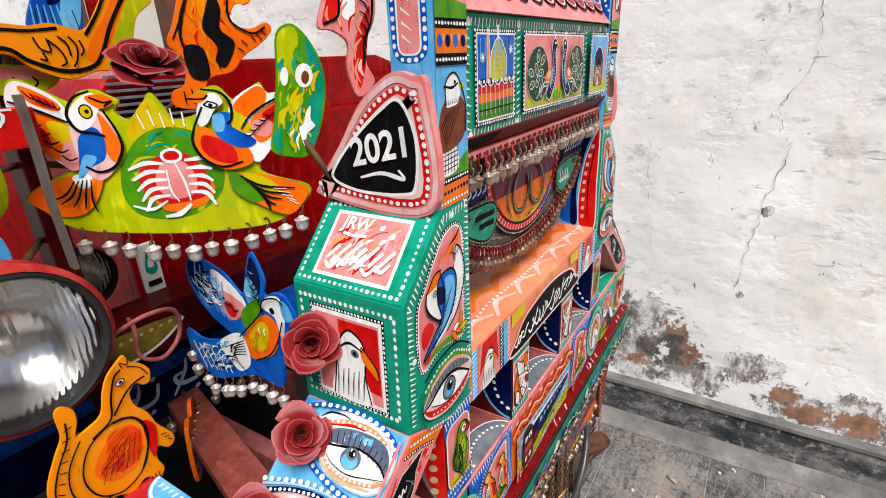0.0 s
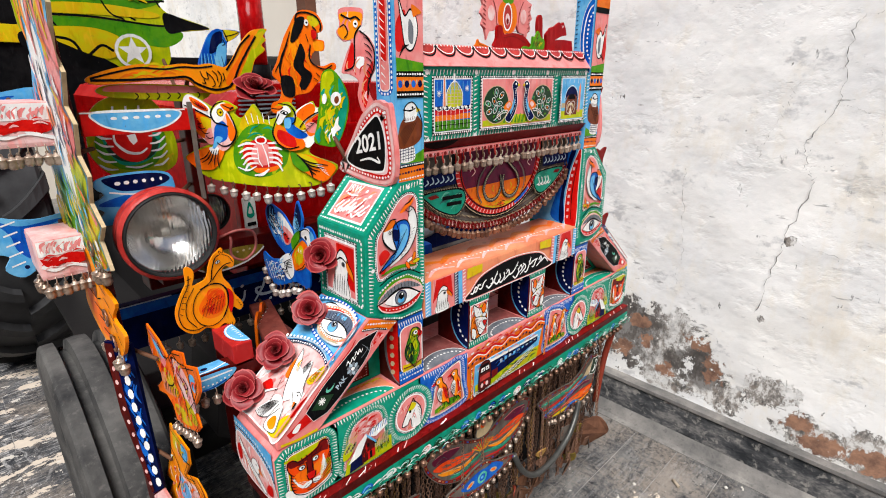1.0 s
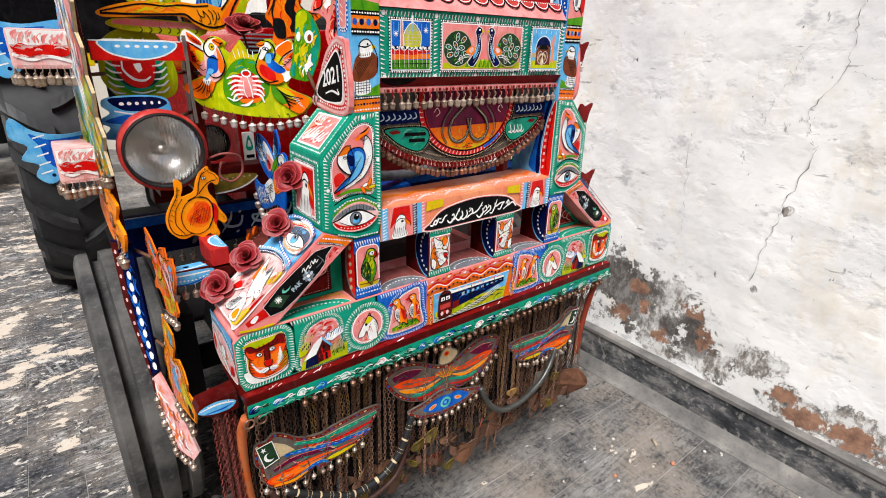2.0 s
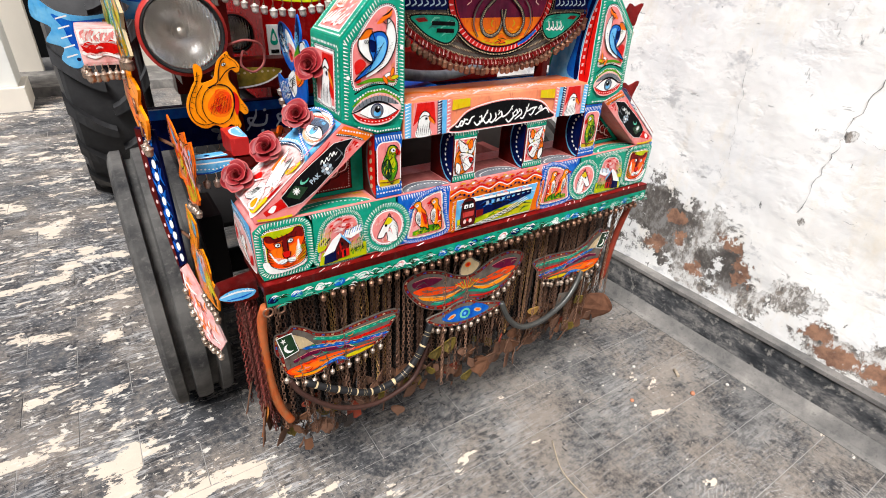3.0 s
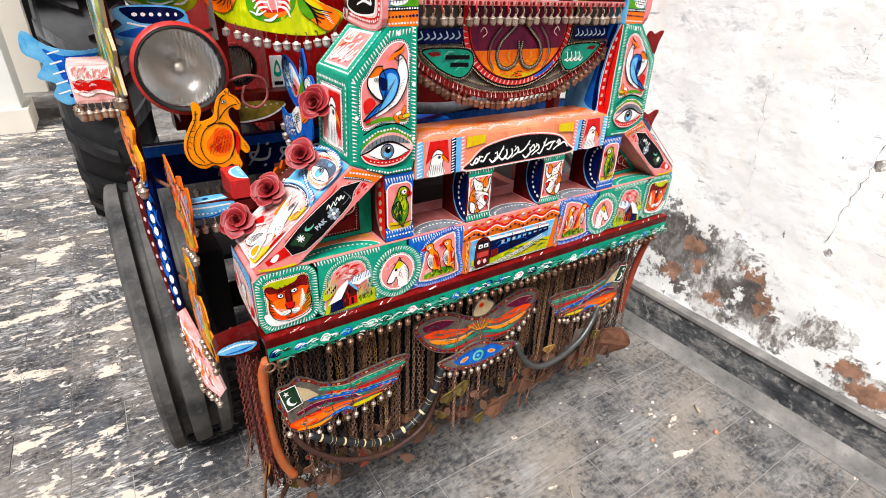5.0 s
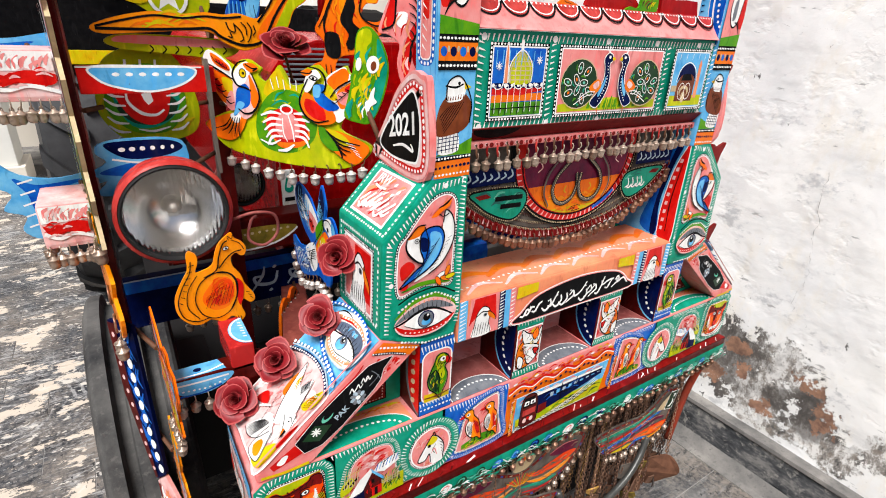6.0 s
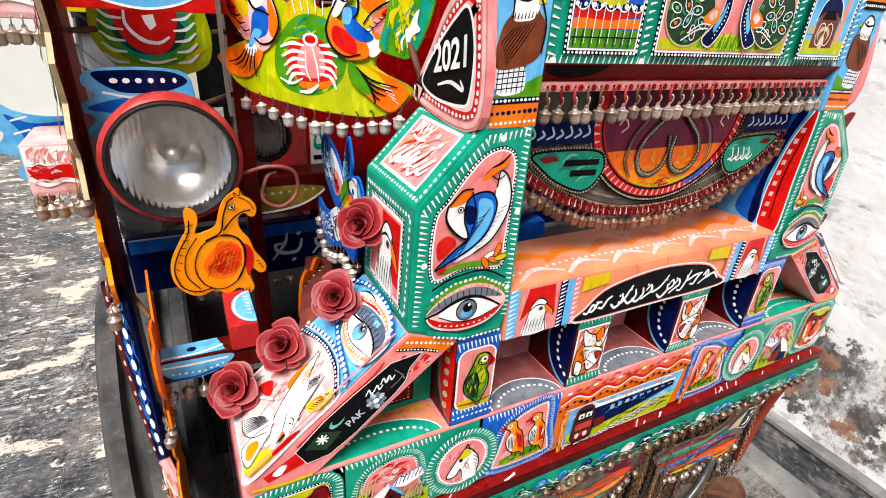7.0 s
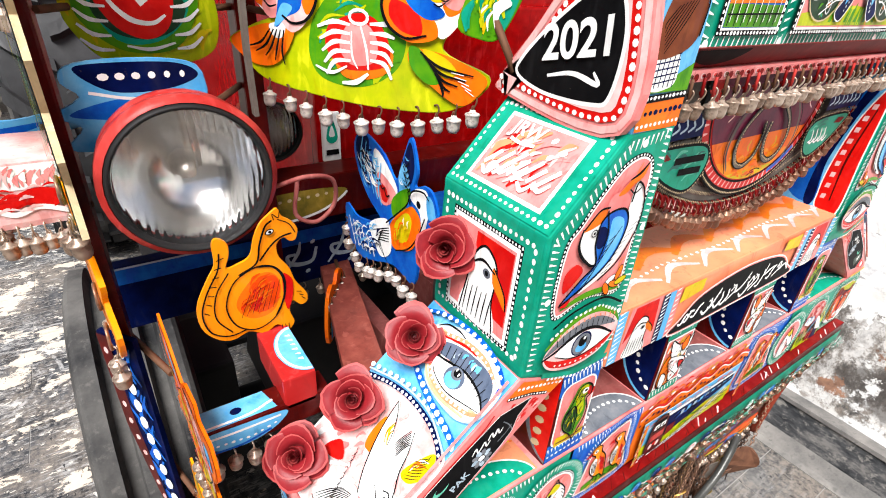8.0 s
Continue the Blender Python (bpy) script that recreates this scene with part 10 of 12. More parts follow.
# duck: curled tail, long neck with a crest and a hooked beak
fn = plane((-0.232, 0.257, 1.131), X, Z)
P = smooth2([(0.012, 0.083), (0.020, 0.087), (0.024, 0.077), (0.034, 0.069), (0.040, 0.058), (0.037, 0.046), (0.030, 0.045), (0.023, 0.051), (0.015, 0.044), (0.016, 0.028), (0.026, 0.011), (0.032, -0.009), (0.044, -0.030), (0.044, -0.042), (0.036, -0.045), (0.026, -0.036), (0.022, -0.050), (0.026, -0.067), (0.018, -0.076), (0.005, -0.064), (-0.010, -0.071), (-0.028, -0.062), (-0.045, -0.067), (-0.060, -0.062), (-0.074, -0.045), (-0.078, -0.025), (-0.074, -0.004), (-0.060, 0.022), (-0.052, 0.036), (-0.051, 0.060), (-0.045, 0.066), (-0.036, 0.058), (-0.036, 0.044), (-0.041, 0.029), (-0.029, 0.030), (-0.015, 0.037), (-0.008, 0.058), (0.000, 0.073)], 4)
t, body, a = cutout("duck_cutout", "orange sawn-wood duck with black brush lines", "cut-out", fn, P, "duck_orange", 0.0035)
wing = [(-0.046, -0.010), (-0.034, 0.012), (-0.010, 0.023), (0.008, 0.018), (0.018, 0.000), (0.016, -0.026), (0.004, -0.050), (-0.018, -0.060), (-0.038, -0.050), (-0.047, -0.030)]
a.blob("beast_orange", [(-0.036, -0.016), (-0.014, 0.010), (0.006, 0.010), (0.013, -0.012), (0.004, -0.040), (-0.016, -0.046), (-0.032, -0.036)])
a.blob("beast_orange", [(-0.030, -0.022), (-0.012, 0.006), (0.008, 0.008), (0.014, -0.014), (0.003, -0.040), (-0.016, -0.044)])
a.blob("ember", [(-0.024, -0.024), (-0.010, 0.002), (0.008, 0.006), (0.013, -0.014), (0.002, -0.036), (-0.014, -0.038)])
a.strokes([(-0.036, -0.03), (-0.014, 0.014), (0.012, 0.014), (0.015, -0.02), (0.0, -0.048)], ("ember", "red", "beast_orange", "ember"), 34, 0.024, 0.0028, 40, 6)
a.blob("red", [(0.018, 0.006), (0.028, -0.006), (0.026, -0.03), (0.019, -0.045), (0.016, -0.02)])
a.line("black", wing, 0.0017, closed=True)
a.line("black", [(-0.010, 0.023), (0.008, 0.018), (0.018, 0.000), (0.016, -0.026), (0.004, -0.050)], 0.0036, 0.5)
a.line("black", [(-0.046, 0.05), (-0.050, 0.030), (-0.064, 0.006), (-0.073, -0.02), (-0.068, -0.046), (-0.050, -0.058), (-0.030, -0.056)], 0.0018)
a.line("black", [(-0.040, 0.024), (-0.056, 0.0), (-0.060, -0.03), (-0.046, -0.054)], 0.0016)
a.line("black", [(-0.030, 0.018), (-0.010, 0.028), (-0.004, 0.050), (0.004, 0.070), (0.012, 0.076)], 0.0022)
a.line("black", [(0.018, 0.076), (0.030, 0.068), (0.036, 0.056)], 0.0012)
a.line("black", [(-0.006, 0.030), (0.008, 0.046), (0.020, 0.054), (0.032, 0.056)], 0.0022)
a.line("black", [(0.014, 0.076), (0.013, 0.083), (0.019, 0.078), (0.021, 0.085)], 0.0012)
a.up()
for k in range(7):
    a.ribbon("black", [(-0.034 + 0.006 * k, -0.038 + 0.0005 * k), (-0.020 + 0.0055 * k, -0.006 + 0.001 * k)], 0.0010, 0.4)
    a.ribbon("black", [(-0.050 - 0.0035 * k, 0.042 - 0.010 * k), (-0.042 - 0.004 * k, 0.044 - 0.011 * k)], 0.0012)
for k in range(3):
    a.ribbon("black", [(0.031 + 0.003 * k, -0.022 - 0.005 * k), (0.037 + 0.002 * k, -0.024 - 0.006 * k)], 0.0011)
    a.ribbon("black", [(0.010 + 0.004 * k, -0.072), (0.010 + 0.004 * k, -0.064)], 0.0010)
a.ell("white", 0.008, 0.063, 0.0042, 0.0026, 20)
a.line("black", oval(0.008, 0.063, 0.0046, 0.003, 20, 10), 0.0012, closed=True, straight=True)
a.ell("black", 0.0085, 0.063, 0.0018)
a.emit("painted_face", body, "orange feathers and black lines")

# blue bird with bells, beside the tower
fn = plane((-0.072, 0.255, 1.213), (0, -1, 0), Z)
P = smooth2([(-0.089, 0.051), (-0.064, 0.052), (-0.021, 0.04), (0.009, 0.018), (0.027, 0.055), (0.042, 0.079), (0.057, 0.047), (0.053, 0.026), (0.072, 0.033), (0.09, 0.029), (0.101, 0.005), (0.083, -0.018), (0.068, -0.044), (0.058, -0.103), (0.006, -0.103), (-0.052, -0.126), (-0.094, -0.138), (-0.133, -0.117), (-0.139, -0.071), (-0.101, -0.077), (-0.049, -0.063), (-0.029, -0.05), (-0.064, -0.033), (-0.093, -0.005), (-0.105, 0.026)], 5)
t, body, a = cutout("blue_bird_cutout", "blue and white sawn bird with spread wings", "cut-out", fn, P, "blue", 0.0030)
a.blob("navy", [(-0.098, 0.03), (-0.085, 0.047), (-0.06, 0.047), (-0.068, 0.0), (-0.088, 0.002)])
a.blob("white", [(-0.045, 0.04), (-0.021, 0.036), (0.01, 0.014), (0.012, 0.0), (-0.018, -0.014), (-0.045, 0.008)])
a.blob("pink", [(-0.033, 0.014), (0.0, 0.008), (0.012, -0.004), (-0.018, -0.026), (-0.041, -0.012)])
a.blob("red", [(-0.03, 0.0), (-0.012, -0.002), (-0.01, -0.018), (-0.024, -0.02)])
a.blob("navy", [(0.03, 0.052), (0.042, 0.074), (0.052, 0.05), (0.045, 0.026), (0.034, 0.036)])
a.blob("sky", [(0.018, 0.028), (0.03, 0.046), (0.042, 0.03), (0.04, 0.012), (0.022, 0.004)])
a.blob("leaf", [(0.001, -0.013), (0.021, 0.008), (0.045, 0.019), (0.034, -0.01), (0.007, -0.031)])
a.blob("beast_orange", [(-0.001, -0.044), (0.039, -0.006), (0.057, -0.001), (0.07, -0.016), (0.055, -0.053), (0.022, -0.072), (0.003, -0.072)])
a.blob("yellow", [(0.01, -0.04), (0.036, -0.014), (0.05, -0.02), (0.04, -0.05), (0.018, -0.06)])
a.blob("white", [(0.046, 0.009), (0.056, 0.024), (0.078, 0.03), (0.085, 0.018), (0.085, 0.003), (0.074, -0.031), (0.067, -0.001)])
a.blob("sky", [(0.08, 0.024), (0.092, 0.023), (0.099, 0.005), (0.084, 0.0)])
a.fill("white", smooth2([(-0.06, -0.07), (-0.011, -0.042), (0.002, -0.064), (-0.001, -0.088), (-0.025, -0.105), (-0.043, -0.095)]))
a.ell("black", 0.064, 0.008, 0.0045)
a.up()
for k in range(6):
    a.ribbon("black", curve([(-0.004, -0.052 - 0.004 * k, 0), (-0.02 - 0.003 * k, -0.06 - 0.005 * k, 0), (-0.048 + 0.008 * k, -0.074 - 0.006 * k, 0)], 4), 0.0022, 0.5)
    a.ribbon("sky", curve([(-0.075 + 0.01 * k, 0.048 - 0.004 * k, 0), (-0.082 + 0.010 * k, 0.02 - 0.006 * k, 0), (-0.078 + 0.011 * k, -0.008 - 0.004 * k, 0)], 4), 0.004, 0.5)
    a.ribbon("white", [(-0.125 + 0.014 * k, -0.085 - 0.001 * k), (-0.105 + 0.012 * k, -0.125 + 0.002 * k)], 0.004, 0.4)
for k in range(7):
    x0 = -0.088 + 0.012 * k
    a.ribbon("black", curve([(x0, 0.034 - 0.006 * k, 0), (x0 + 0.006, 0.026 - 0.006 * k, 0), (x0 + 0.014, 0.030 - 0.006 * k, 0)], 4), 0.0022)
    a.ribbon("black", curve([(0.026 + 0.003 * k, 0.05 - 0.007 * k, 0), (0.034 + 0.002 * k, 0.044 - 0.007 * k, 0), (0.042 + 0.001 * k, 0.05 - 0.007 * k, 0)], 4), 0.0018)
a.strokes([(-0.092, 0.02), (-0.07, 0.045), (-0.03, 0.036), (-0.02, 0.0), (-0.06, -0.02)], ("white", "sky", "navy", "white"), 34, 0.024, 0.0028, 160, 25)
a.strokes([(-0.130, -0.085), (-0.06, -0.07), (-0.01, -0.05), (-0.02, -0.10), (-0.09, -0.128)], ("white", "white", "sky", "navy"), 34, 0.030, 0.0030, 35, 25)
a.strokes([(0.02, 0.02), (0.04, 0.07), (0.052, 0.045), (0.045, 0.02)], ("white", "sky", "black"), 16, 0.014, 0.0022, 150, 25)
a.strokes([(0.0, -0.06), (0.045, -0.01), (0.06, -0.02), (0.05, -0.06), (0.02, -0.075)], ("yellow", "ember", "orange", "white"), 18, 0.018, 0.0026, 70, 30)
a.line("black", [(0.047, 0.006), (0.056, 0.022), (0.078, 0.029), (0.09, 0.024)], 0.0022)
a.line("black", [(0.084, 0.0), (0.07, -0.03), (0.05, -0.055), (0.02, -0.072)], 0.0022)
a.line("black", [(-0.005, -0.044), (0.018, -0.024), (0.044, 0.0), (0.05, 0.012)], 0.0022)
a.emit("painted_face", body, "blue and white feathers")
hang_bells(t, [fn(x, z, 0.002) for x, z in ((-0.136, -0.095), (-0.13, -0.117), (-0.112, -0.13), (-0.092, -0.138), (-0.07, -0.132), (-0.05, -0.126), (-0.028, -0.117), (-0.008, -0.108), (0.014, -0.104), (0.036, -0.104), (0.056, -0.103))], 0.9)
pegs(t, [((-0.07, 0.19, 1.19), (-0.06, 0.145, 1.19))])

# tulip plates behind the headlight bars
def tulip(far):
    fn = plane((-0.284, 0.415, 1.415), X, Z, far)
    P = smooth2([(-0.073, -0.012), (-0.068, 0.030), (-0.052, 0.056), (-0.030, 0.070), (-0.006, 0.076), (0.008, 0.072), (0.028, 0.074), (0.046, 0.061), (0.060, 0.038), (0.072, -0.004), (0.073, -0.036), (0.062, -0.061), (0.028, -0.073), (-0.018, -0.073), (-0.048, -0.063), (-0.068, -0.036)])
    t, body, a = cutout("tulip_plate", "yellow-green sawn plate painted with a red tulip", "cut-out", fn, P, "lime")
    a.strokes(inset(P, 0.004), ("yellow", "lime", "lime"), 26, 0.03, 0.007, 70, 40)
    a.blob("leaf", [(-0.062, -0.004), (-0.040, 0.036), (-0.006, 0.050), (0.026, 0.044), (0.050, 0.014), (0.053, -0.016), (0.026, -0.055), (-0.022, -0.058), (-0.054, -0.034)])
    a.blob("green", [(-0.050, 0.0), (-0.034, 0.030), (0.0, 0.042), (0.024, 0.034), (0.044, 0.006), (0.040, -0.024), (0.010, -0.048), (-0.030, -0.046)])
    a.blob("darkgreen", [(-0.046, -0.010), (0.0, 0.014), (0.040, -0.008), (0.030, -0.034), (0.0, -0.046), (-0.032, -0.038)])
    a.blob("red", [(-0.046, 0.016), (-0.010, 0.034), (0.030, 0.016), (0.030, -0.010), (0.020, -0.036), (-0.002, -0.046), (-0.028, -0.034), (-0.044, -0.006)])
    a.line("white", [(-0.030, 0.012), (-0.030, -0.008), (-0.014, -0.026), (0.006, -0.030), (0.020, -0.022)], 0.0055, 0.5)
    a.fill("white", [(-0.010, 0.004), (0.004, 0.006), (0.006, -0.008), (-0.002, -0.014), (-0.007, -0.006)])
    a.up()
    for k in range(5):
        for s in (-1, 1):
            a.ribbon("white", curve([(s * 0.058 - 0.004, 0.012 - 0.014 * k, 0), (s * 0.046 - 0.004, 0.002 - 0.014 * k, 0), (s * 0.030 - 0.004, 0.0 - 0.014 * k, 0)], 3), 0.0045, 0.5)
    a.line("white", [(-0.022, -0.052), (0.0, -0.056), (0.025, -0.050)], 0.004, 0.5)
    a.up()
    for k in range(3):
        a.ribbon("white", [(-0.026 + 0.021 * k, 0.036), (-0.024 + 0.021 * k, 0.056)], 0.005, 0.3)
    a.emit("painted_face", body, "red tulip among green leaves")
    q = (lambda v: (2 * MID - v[0], v[1], v[2])) if far else (lambda v: v)
    pegs(t, [(q((-0.218, 0.418, 1.40)), q((-0.185, 0.44, 1.40))), (q((-0.350, 0.415, 1.40)), q((-0.374, 0.38, 1.40)))])
    # navy fish below
    fn = plane((-0.302, 0.352, 1.322), X, Z, far)
    P = smooth2([(-0.065, 0.032), (-0.03, 0.038), (0.03, 0.036), (0.055, 0.022), (0.05, -0.03), (0.0, -0.045), (-0.045, -0.05), (-0.078, -0.045), (-0.062, -0.025), (-0.082, -0.012), (-0.058, 0.004), (-0.07, 0.018)], 3)
    t, body, a = cutout("fish_cutout", "navy and light blue sawn fish with white dots", "cut-out", fn, P, "sky")
    a.fill("navy", smooth2([(-0.058, 0.03), (-0.03, 0.035), (0.03, 0.033), (0.05, 0.02), (0.02, 0.008), (-0.03, 0.008)]))
    a.fill("blue", smooth2([(-0.07, -0.012), (-0.03, 0.0), (0.02, 0.0), (0.03, -0.025), (-0.03, -0.02)]))
    a.line("white", [(-0.05, 0.008), (-0.01, 0.0), (0.04, 0.004)], 0.003)
    a.up()
    for k in range(6):
        a.raw("white", oval(-0.035 + 0.014 * k, 0.022, 0.005 - 0.0005 * k, 0.0035, 0, 8))
    a.emit("painted_face", body)
    pegs(t, [(q((-0.24, 0.356, 1.31)), q((-0.19, 0.44, 1.31)))])


tulip(False)
tulip(True)

# orange leaping beast over a lime strip, with a small blue bird
fn = plane((-0.21, 0.385, 1.530), X, Z)
P = smooth2([(-0.134, -0.012), (-0.10, 0.002), (-0.05, 0.012), (-0.01, 0.010), (0.022, 0.014), (0.051, 0.012), (0.074, 0.015), (0.105, 0.009), (0.125, 0.031), (0.141, 0.054), (0.166, 0.078), (0.198, 0.083), (0.189, 0.069), (0.195, 0.062), (0.184, 0.052), (0.19, 0.042), (0.167, 0.024), (0.154, -0.004), (0.127, -0.032), (0.106, -0.035), (0.077, -0.042), (0.047, -0.030), (0.03, -0.016), (-0.003, -0.014), (-0.06, -0.018), (-0.12, -0.022)], 4)
t, body, a = cutout("beast_cutout", "orange sawn leaping beast outlined in black", "cut-out", fn, P, "duck_orange")
a.blob("lime", [(0.180, 0.079), (0.196, 0.080), (0.187, 0.069), (0.192, 0.062), (0.182, 0.052), (0.187, 0.042), (0.165, 0.024), (0.152, -0.004), (0.127, -0.030), (0.120, -0.027), (0.135, 0.0), (0.158, 0.04)])
a.blob("yellow", [(0.172, 0.070), (0.190, 0.078), (0.182, 0.06), (0.168, 0.044), (0.16, 0.05)])
a.blob("beast_orange", [(0.11, 0.0), (0.13, 0.024), (0.15, 0.055), (0.168, 0.071), (0.158, 0.046), (0.134, 0.004), (0.115, -0.022), (0.10, -0.022)])
a.strokes([(-0.10, -0.014), (-0.05, 0.006), (0.03, 0.004), (0.03, -0.010), (-0.05, -0.013)], ("orange", "yellow", "beast_orange"), 9, 0.05, 0.005, 4, 6)
a.line("black", [(-0.128, -0.012), (-0.09, -0.002), (-0.05, 0.006), (-0.01, 0.004), (0.022, 0.008), (0.05, 0.007), (0.078, 0.010)], 0.0032)
a.line("black", [(-0.128, -0.015), (-0.06, -0.014), (0.0, -0.011), (0.028, -0.010), (0.045, -0.022), (0.075, -0.033), (0.104, -0.029), (0.118, -0.014), (0.132, 0.012), (0.150, 0.038), (0.172, 0.068)], 0.0042)
a.line("black", [(0.104, 0.003), (0.122, 0.026), (0.138, 0.050), (0.160, 0.070)], 0.0036)
for pts in ([(0.053, 0.001), (0.057, -0.010), (0.066, -0.013), (0.065, 0.0)], [(0.066, -0.002), (0.075, -0.012), (0.078, -0.024), (0.072, -0.028)], [(0.076, 0.002), (0.083, -0.006), (0.084, -0.018)], [(0.086, 0.002), (0.092, -0.008), (0.089, -0.022), (0.084, -0.029)], [(0.096, -0.002), (0.098, -0.012), (0.094, -0.018)], [(0.058, -0.014), (0.06, -0.022), (0.054, -0.02)]):
    a.line("black", pts, 0.0020)
a.emit("painted_face", body, "orange body with black brush lines")
pegs(t, [((-0.178, 0.391, 1.52), (-0.178, 0.45, 1.46))])
fn = plane((-0.21, 0.40, 1.487), X, Z)
P = smooth2([(-0.12, 0.012), (-0.08, 0.022), (0.06, 0.016), (0.072, 0.0), (0.04, -0.012), (-0.04, -0.006), (-0.1, 0.0)], 5)
t, body, a = cutout("grub_cutout", "lime and pink sawn strip with black ribs", "cut-out", fn, P, "lime")
a.fill("pink", smooth2([(-0.11, 0.012), (-0.08, 0.02), (0.06, 0.014), (0.065, 0.004), (-0.08, 0.008)]))
a.up()
for k in range(7):
    a.ribbon("black", curve([(-0.06 + 0.018 * k, 0.006, 0), (-0.056 + 0.018 * k, 0.0, 0), (-0.062 + 0.018 * k, -0.006, 0)], 3), 0.002)
a.emit("painted_face", body)
pegs(t, [((-0.178, 0.406, 1.485), (-0.178, 0.45, 1.46))])
fn = plane((-0.115, 0.392, 1.575), X, Z)
P = smooth2([(0.003, 0.033), (0.015, 0.032), (0.03, 0.033), (0.049, 0.030), (0.038, 0.018), (0.022, 0.010), (0.019, -0.003), (0.009, -0.040), (-0.023, -0.040), (-0.039, -0.034), (-0.027, -0.004), (-0.012, 0.022)], 5)
t, body, a = cutout("small_blue_bird", "small dark blue sawn bird with a yellow beak", "cut-out", fn, P, "blue")
a.fill("yellow", smooth2([(0.016, 0.031), (0.03, 0.032), (0.047, 0.029), (0.037, 0.019), (0.022, 0.011), (0.017, 0.02)]))
a.blob("navy", [(-0.008, 0.018), (0.004, 0.028), (0.013, 0.026), (0.006, 0.0), (-0.016, -0.012)])
a.blob("sky", [(0.0, 0.0), (0.014, 0.008), (0.018, -0.004), (0.008, -0.034), (-0.008, -0.034)])
a.up()
for k in range(6):
    a.ribbon("sky", [(-0.032 + 0.006 * k, -0.012), (-0.034 + 0.007 * k, -0.038)], 0.0026, 0.4)
    a.ribbon("black", [(-0.029 + 0.007 * k, -0.016), (-0.031 + 0.008 * k, -0.039)], 0.0018, 0.4)
a.line("black", [(0.015, 0.032), (0.020, 0.020), (0.022, 0.010)], 0.0022)
a.line("black", [(0.018, 0.020), (0.034, 0.024), (0.046, 0.029)], 0.0018)
a.line("black", [(0.008, 0.010), (0.013, 0.014), (0.015, 0.006), (0.010, 0.004)], 0.0016)
a.emit("painted_face", body)

# green jet
fn = plane((-0.20, 0.575, 1.60), X, Z)
P = smooth2([(-0.20, 0.15), (-0.195, 0.05), (-0.185, -0.01), (-0.12, -0.04), (-0.02, -0.075), (0.05, -0.055), (0.06, 0.005), (0.10, 0.014), (0.148, 0.022), (0.10, 0.038), (0.06, 0.05), (0.03, 0.09), (-0.05, 0.17)], 5)
t, body, a = cutout("jet_cutout", "green and yellow sawn jet plane with a white star", "cut-out", fn, P, "lime")
a.fill("leaf", smooth2([(-0.18, 0.14), (-0.16, 0.05), (0.0, 0.05), (0.06, 0.085), (-0.04, 0.15)]))
a.fill("leaf", smooth2([(-0.18, 0.02), (-0.1, 0.03), (0.08, 0.015), (0.05, -0.02), (-0.05, -0.005), (-0.15, -0.005)]))
a.fill("black", smooth2([(-0.19, 0.0), (-0.12, -0.02), (-0.06, -0.05), (-0.03, -0.078), (-0.12, -0.06), (-0.19, -0.03)]))
a.fill("black", smooth2([(0.058, 0.048), (0.10, 0.036), (0.146, 0.0225), (0.10, 0.016), (0.062, 0.008), (0.052, 0.028)]))
a.line("black", [(-0.19, 0.03), (-0.08, 0.032), (0.04, 0.022), (0.09, 0.028)], 0.004)
a.line("black", [(-0.13, 0.03), (-0.1, 0.05), (-0.04, 0.05), (0.0, 0.03)], 0.0035)
a.line("black", [(-0.07, 0.12), (0.0, 0.07), (0.06, 0.07)], 0.004)
a.dots("black", [(-0.09, 0.04), (-0.03, 0.04)], 0.004, 0.018, False)
a.line("black", [(-0.17, 0.15), (-0.155, 0.05), (-0.13, 0.0)], 0.0035)
a.line("black", [(-0.08, 0.15), (-0.02, 0.11), (0.03, 0.088), (0.05, 0.058)], 0.003)
a.fill("yellow", smooth2([(-0.14, 0.052), (-0.05, 0.056), (0.04, 0.046), (0.03, 0.036), (-0.06, 0.036), (-0.15, 0.036)]))
a.line("black", [(-0.08, 0.145), (-0.05, 0.05), (-0.02, 0.03)], 0.003)
a.line("black", [(-0.02, 0.10), (-0.01, 0.125), (0.03, 0.105)], 0.0025)
a.fill("yellow", smooth2([(-0.17, 0.006), (-0.08, 0.012), (-0.03, -0.01), (-0.06, -0.045), (-0.13, -0.02)]))
a.line("black", [(-0.17, -0.006), (-0.12, -0.012), (-0.10, -0.04), (-0.07, -0.02), (-0.05, -0.03)], 0.005)
a.strokes([(-0.16, 0.06), (0.05, 0.05), (0.02, 0.09), (-0.06, 0.15)], ("leaf", "lime", "green", "yellow"), 26, 0.06, 0.007, 5, 12)
a.ell("white", -0.015, -0.03, 0.034)
a.ell("lime", -0.015, -0.03, 0.028)
a.fill("white", [(-0.015 + (0.028 if k % 2 == 0 else 0.012) * math.sin(radians(36 * k)), -0.03 + (0.028 if k % 2 == 0 else 0.012) * math.cos(radians(36 * k))) for k in range(10)])
a.emit("painted_face", body, "green camouflage with a white star")
lettering("F.16", 0.052, fn, -0.135, 0.105, "white", "jet_lettering", body, -6, 0.004)
pegs(t, [((-0.16, 0.581, 1.56), (-0.16, 0.46, 1.42))])

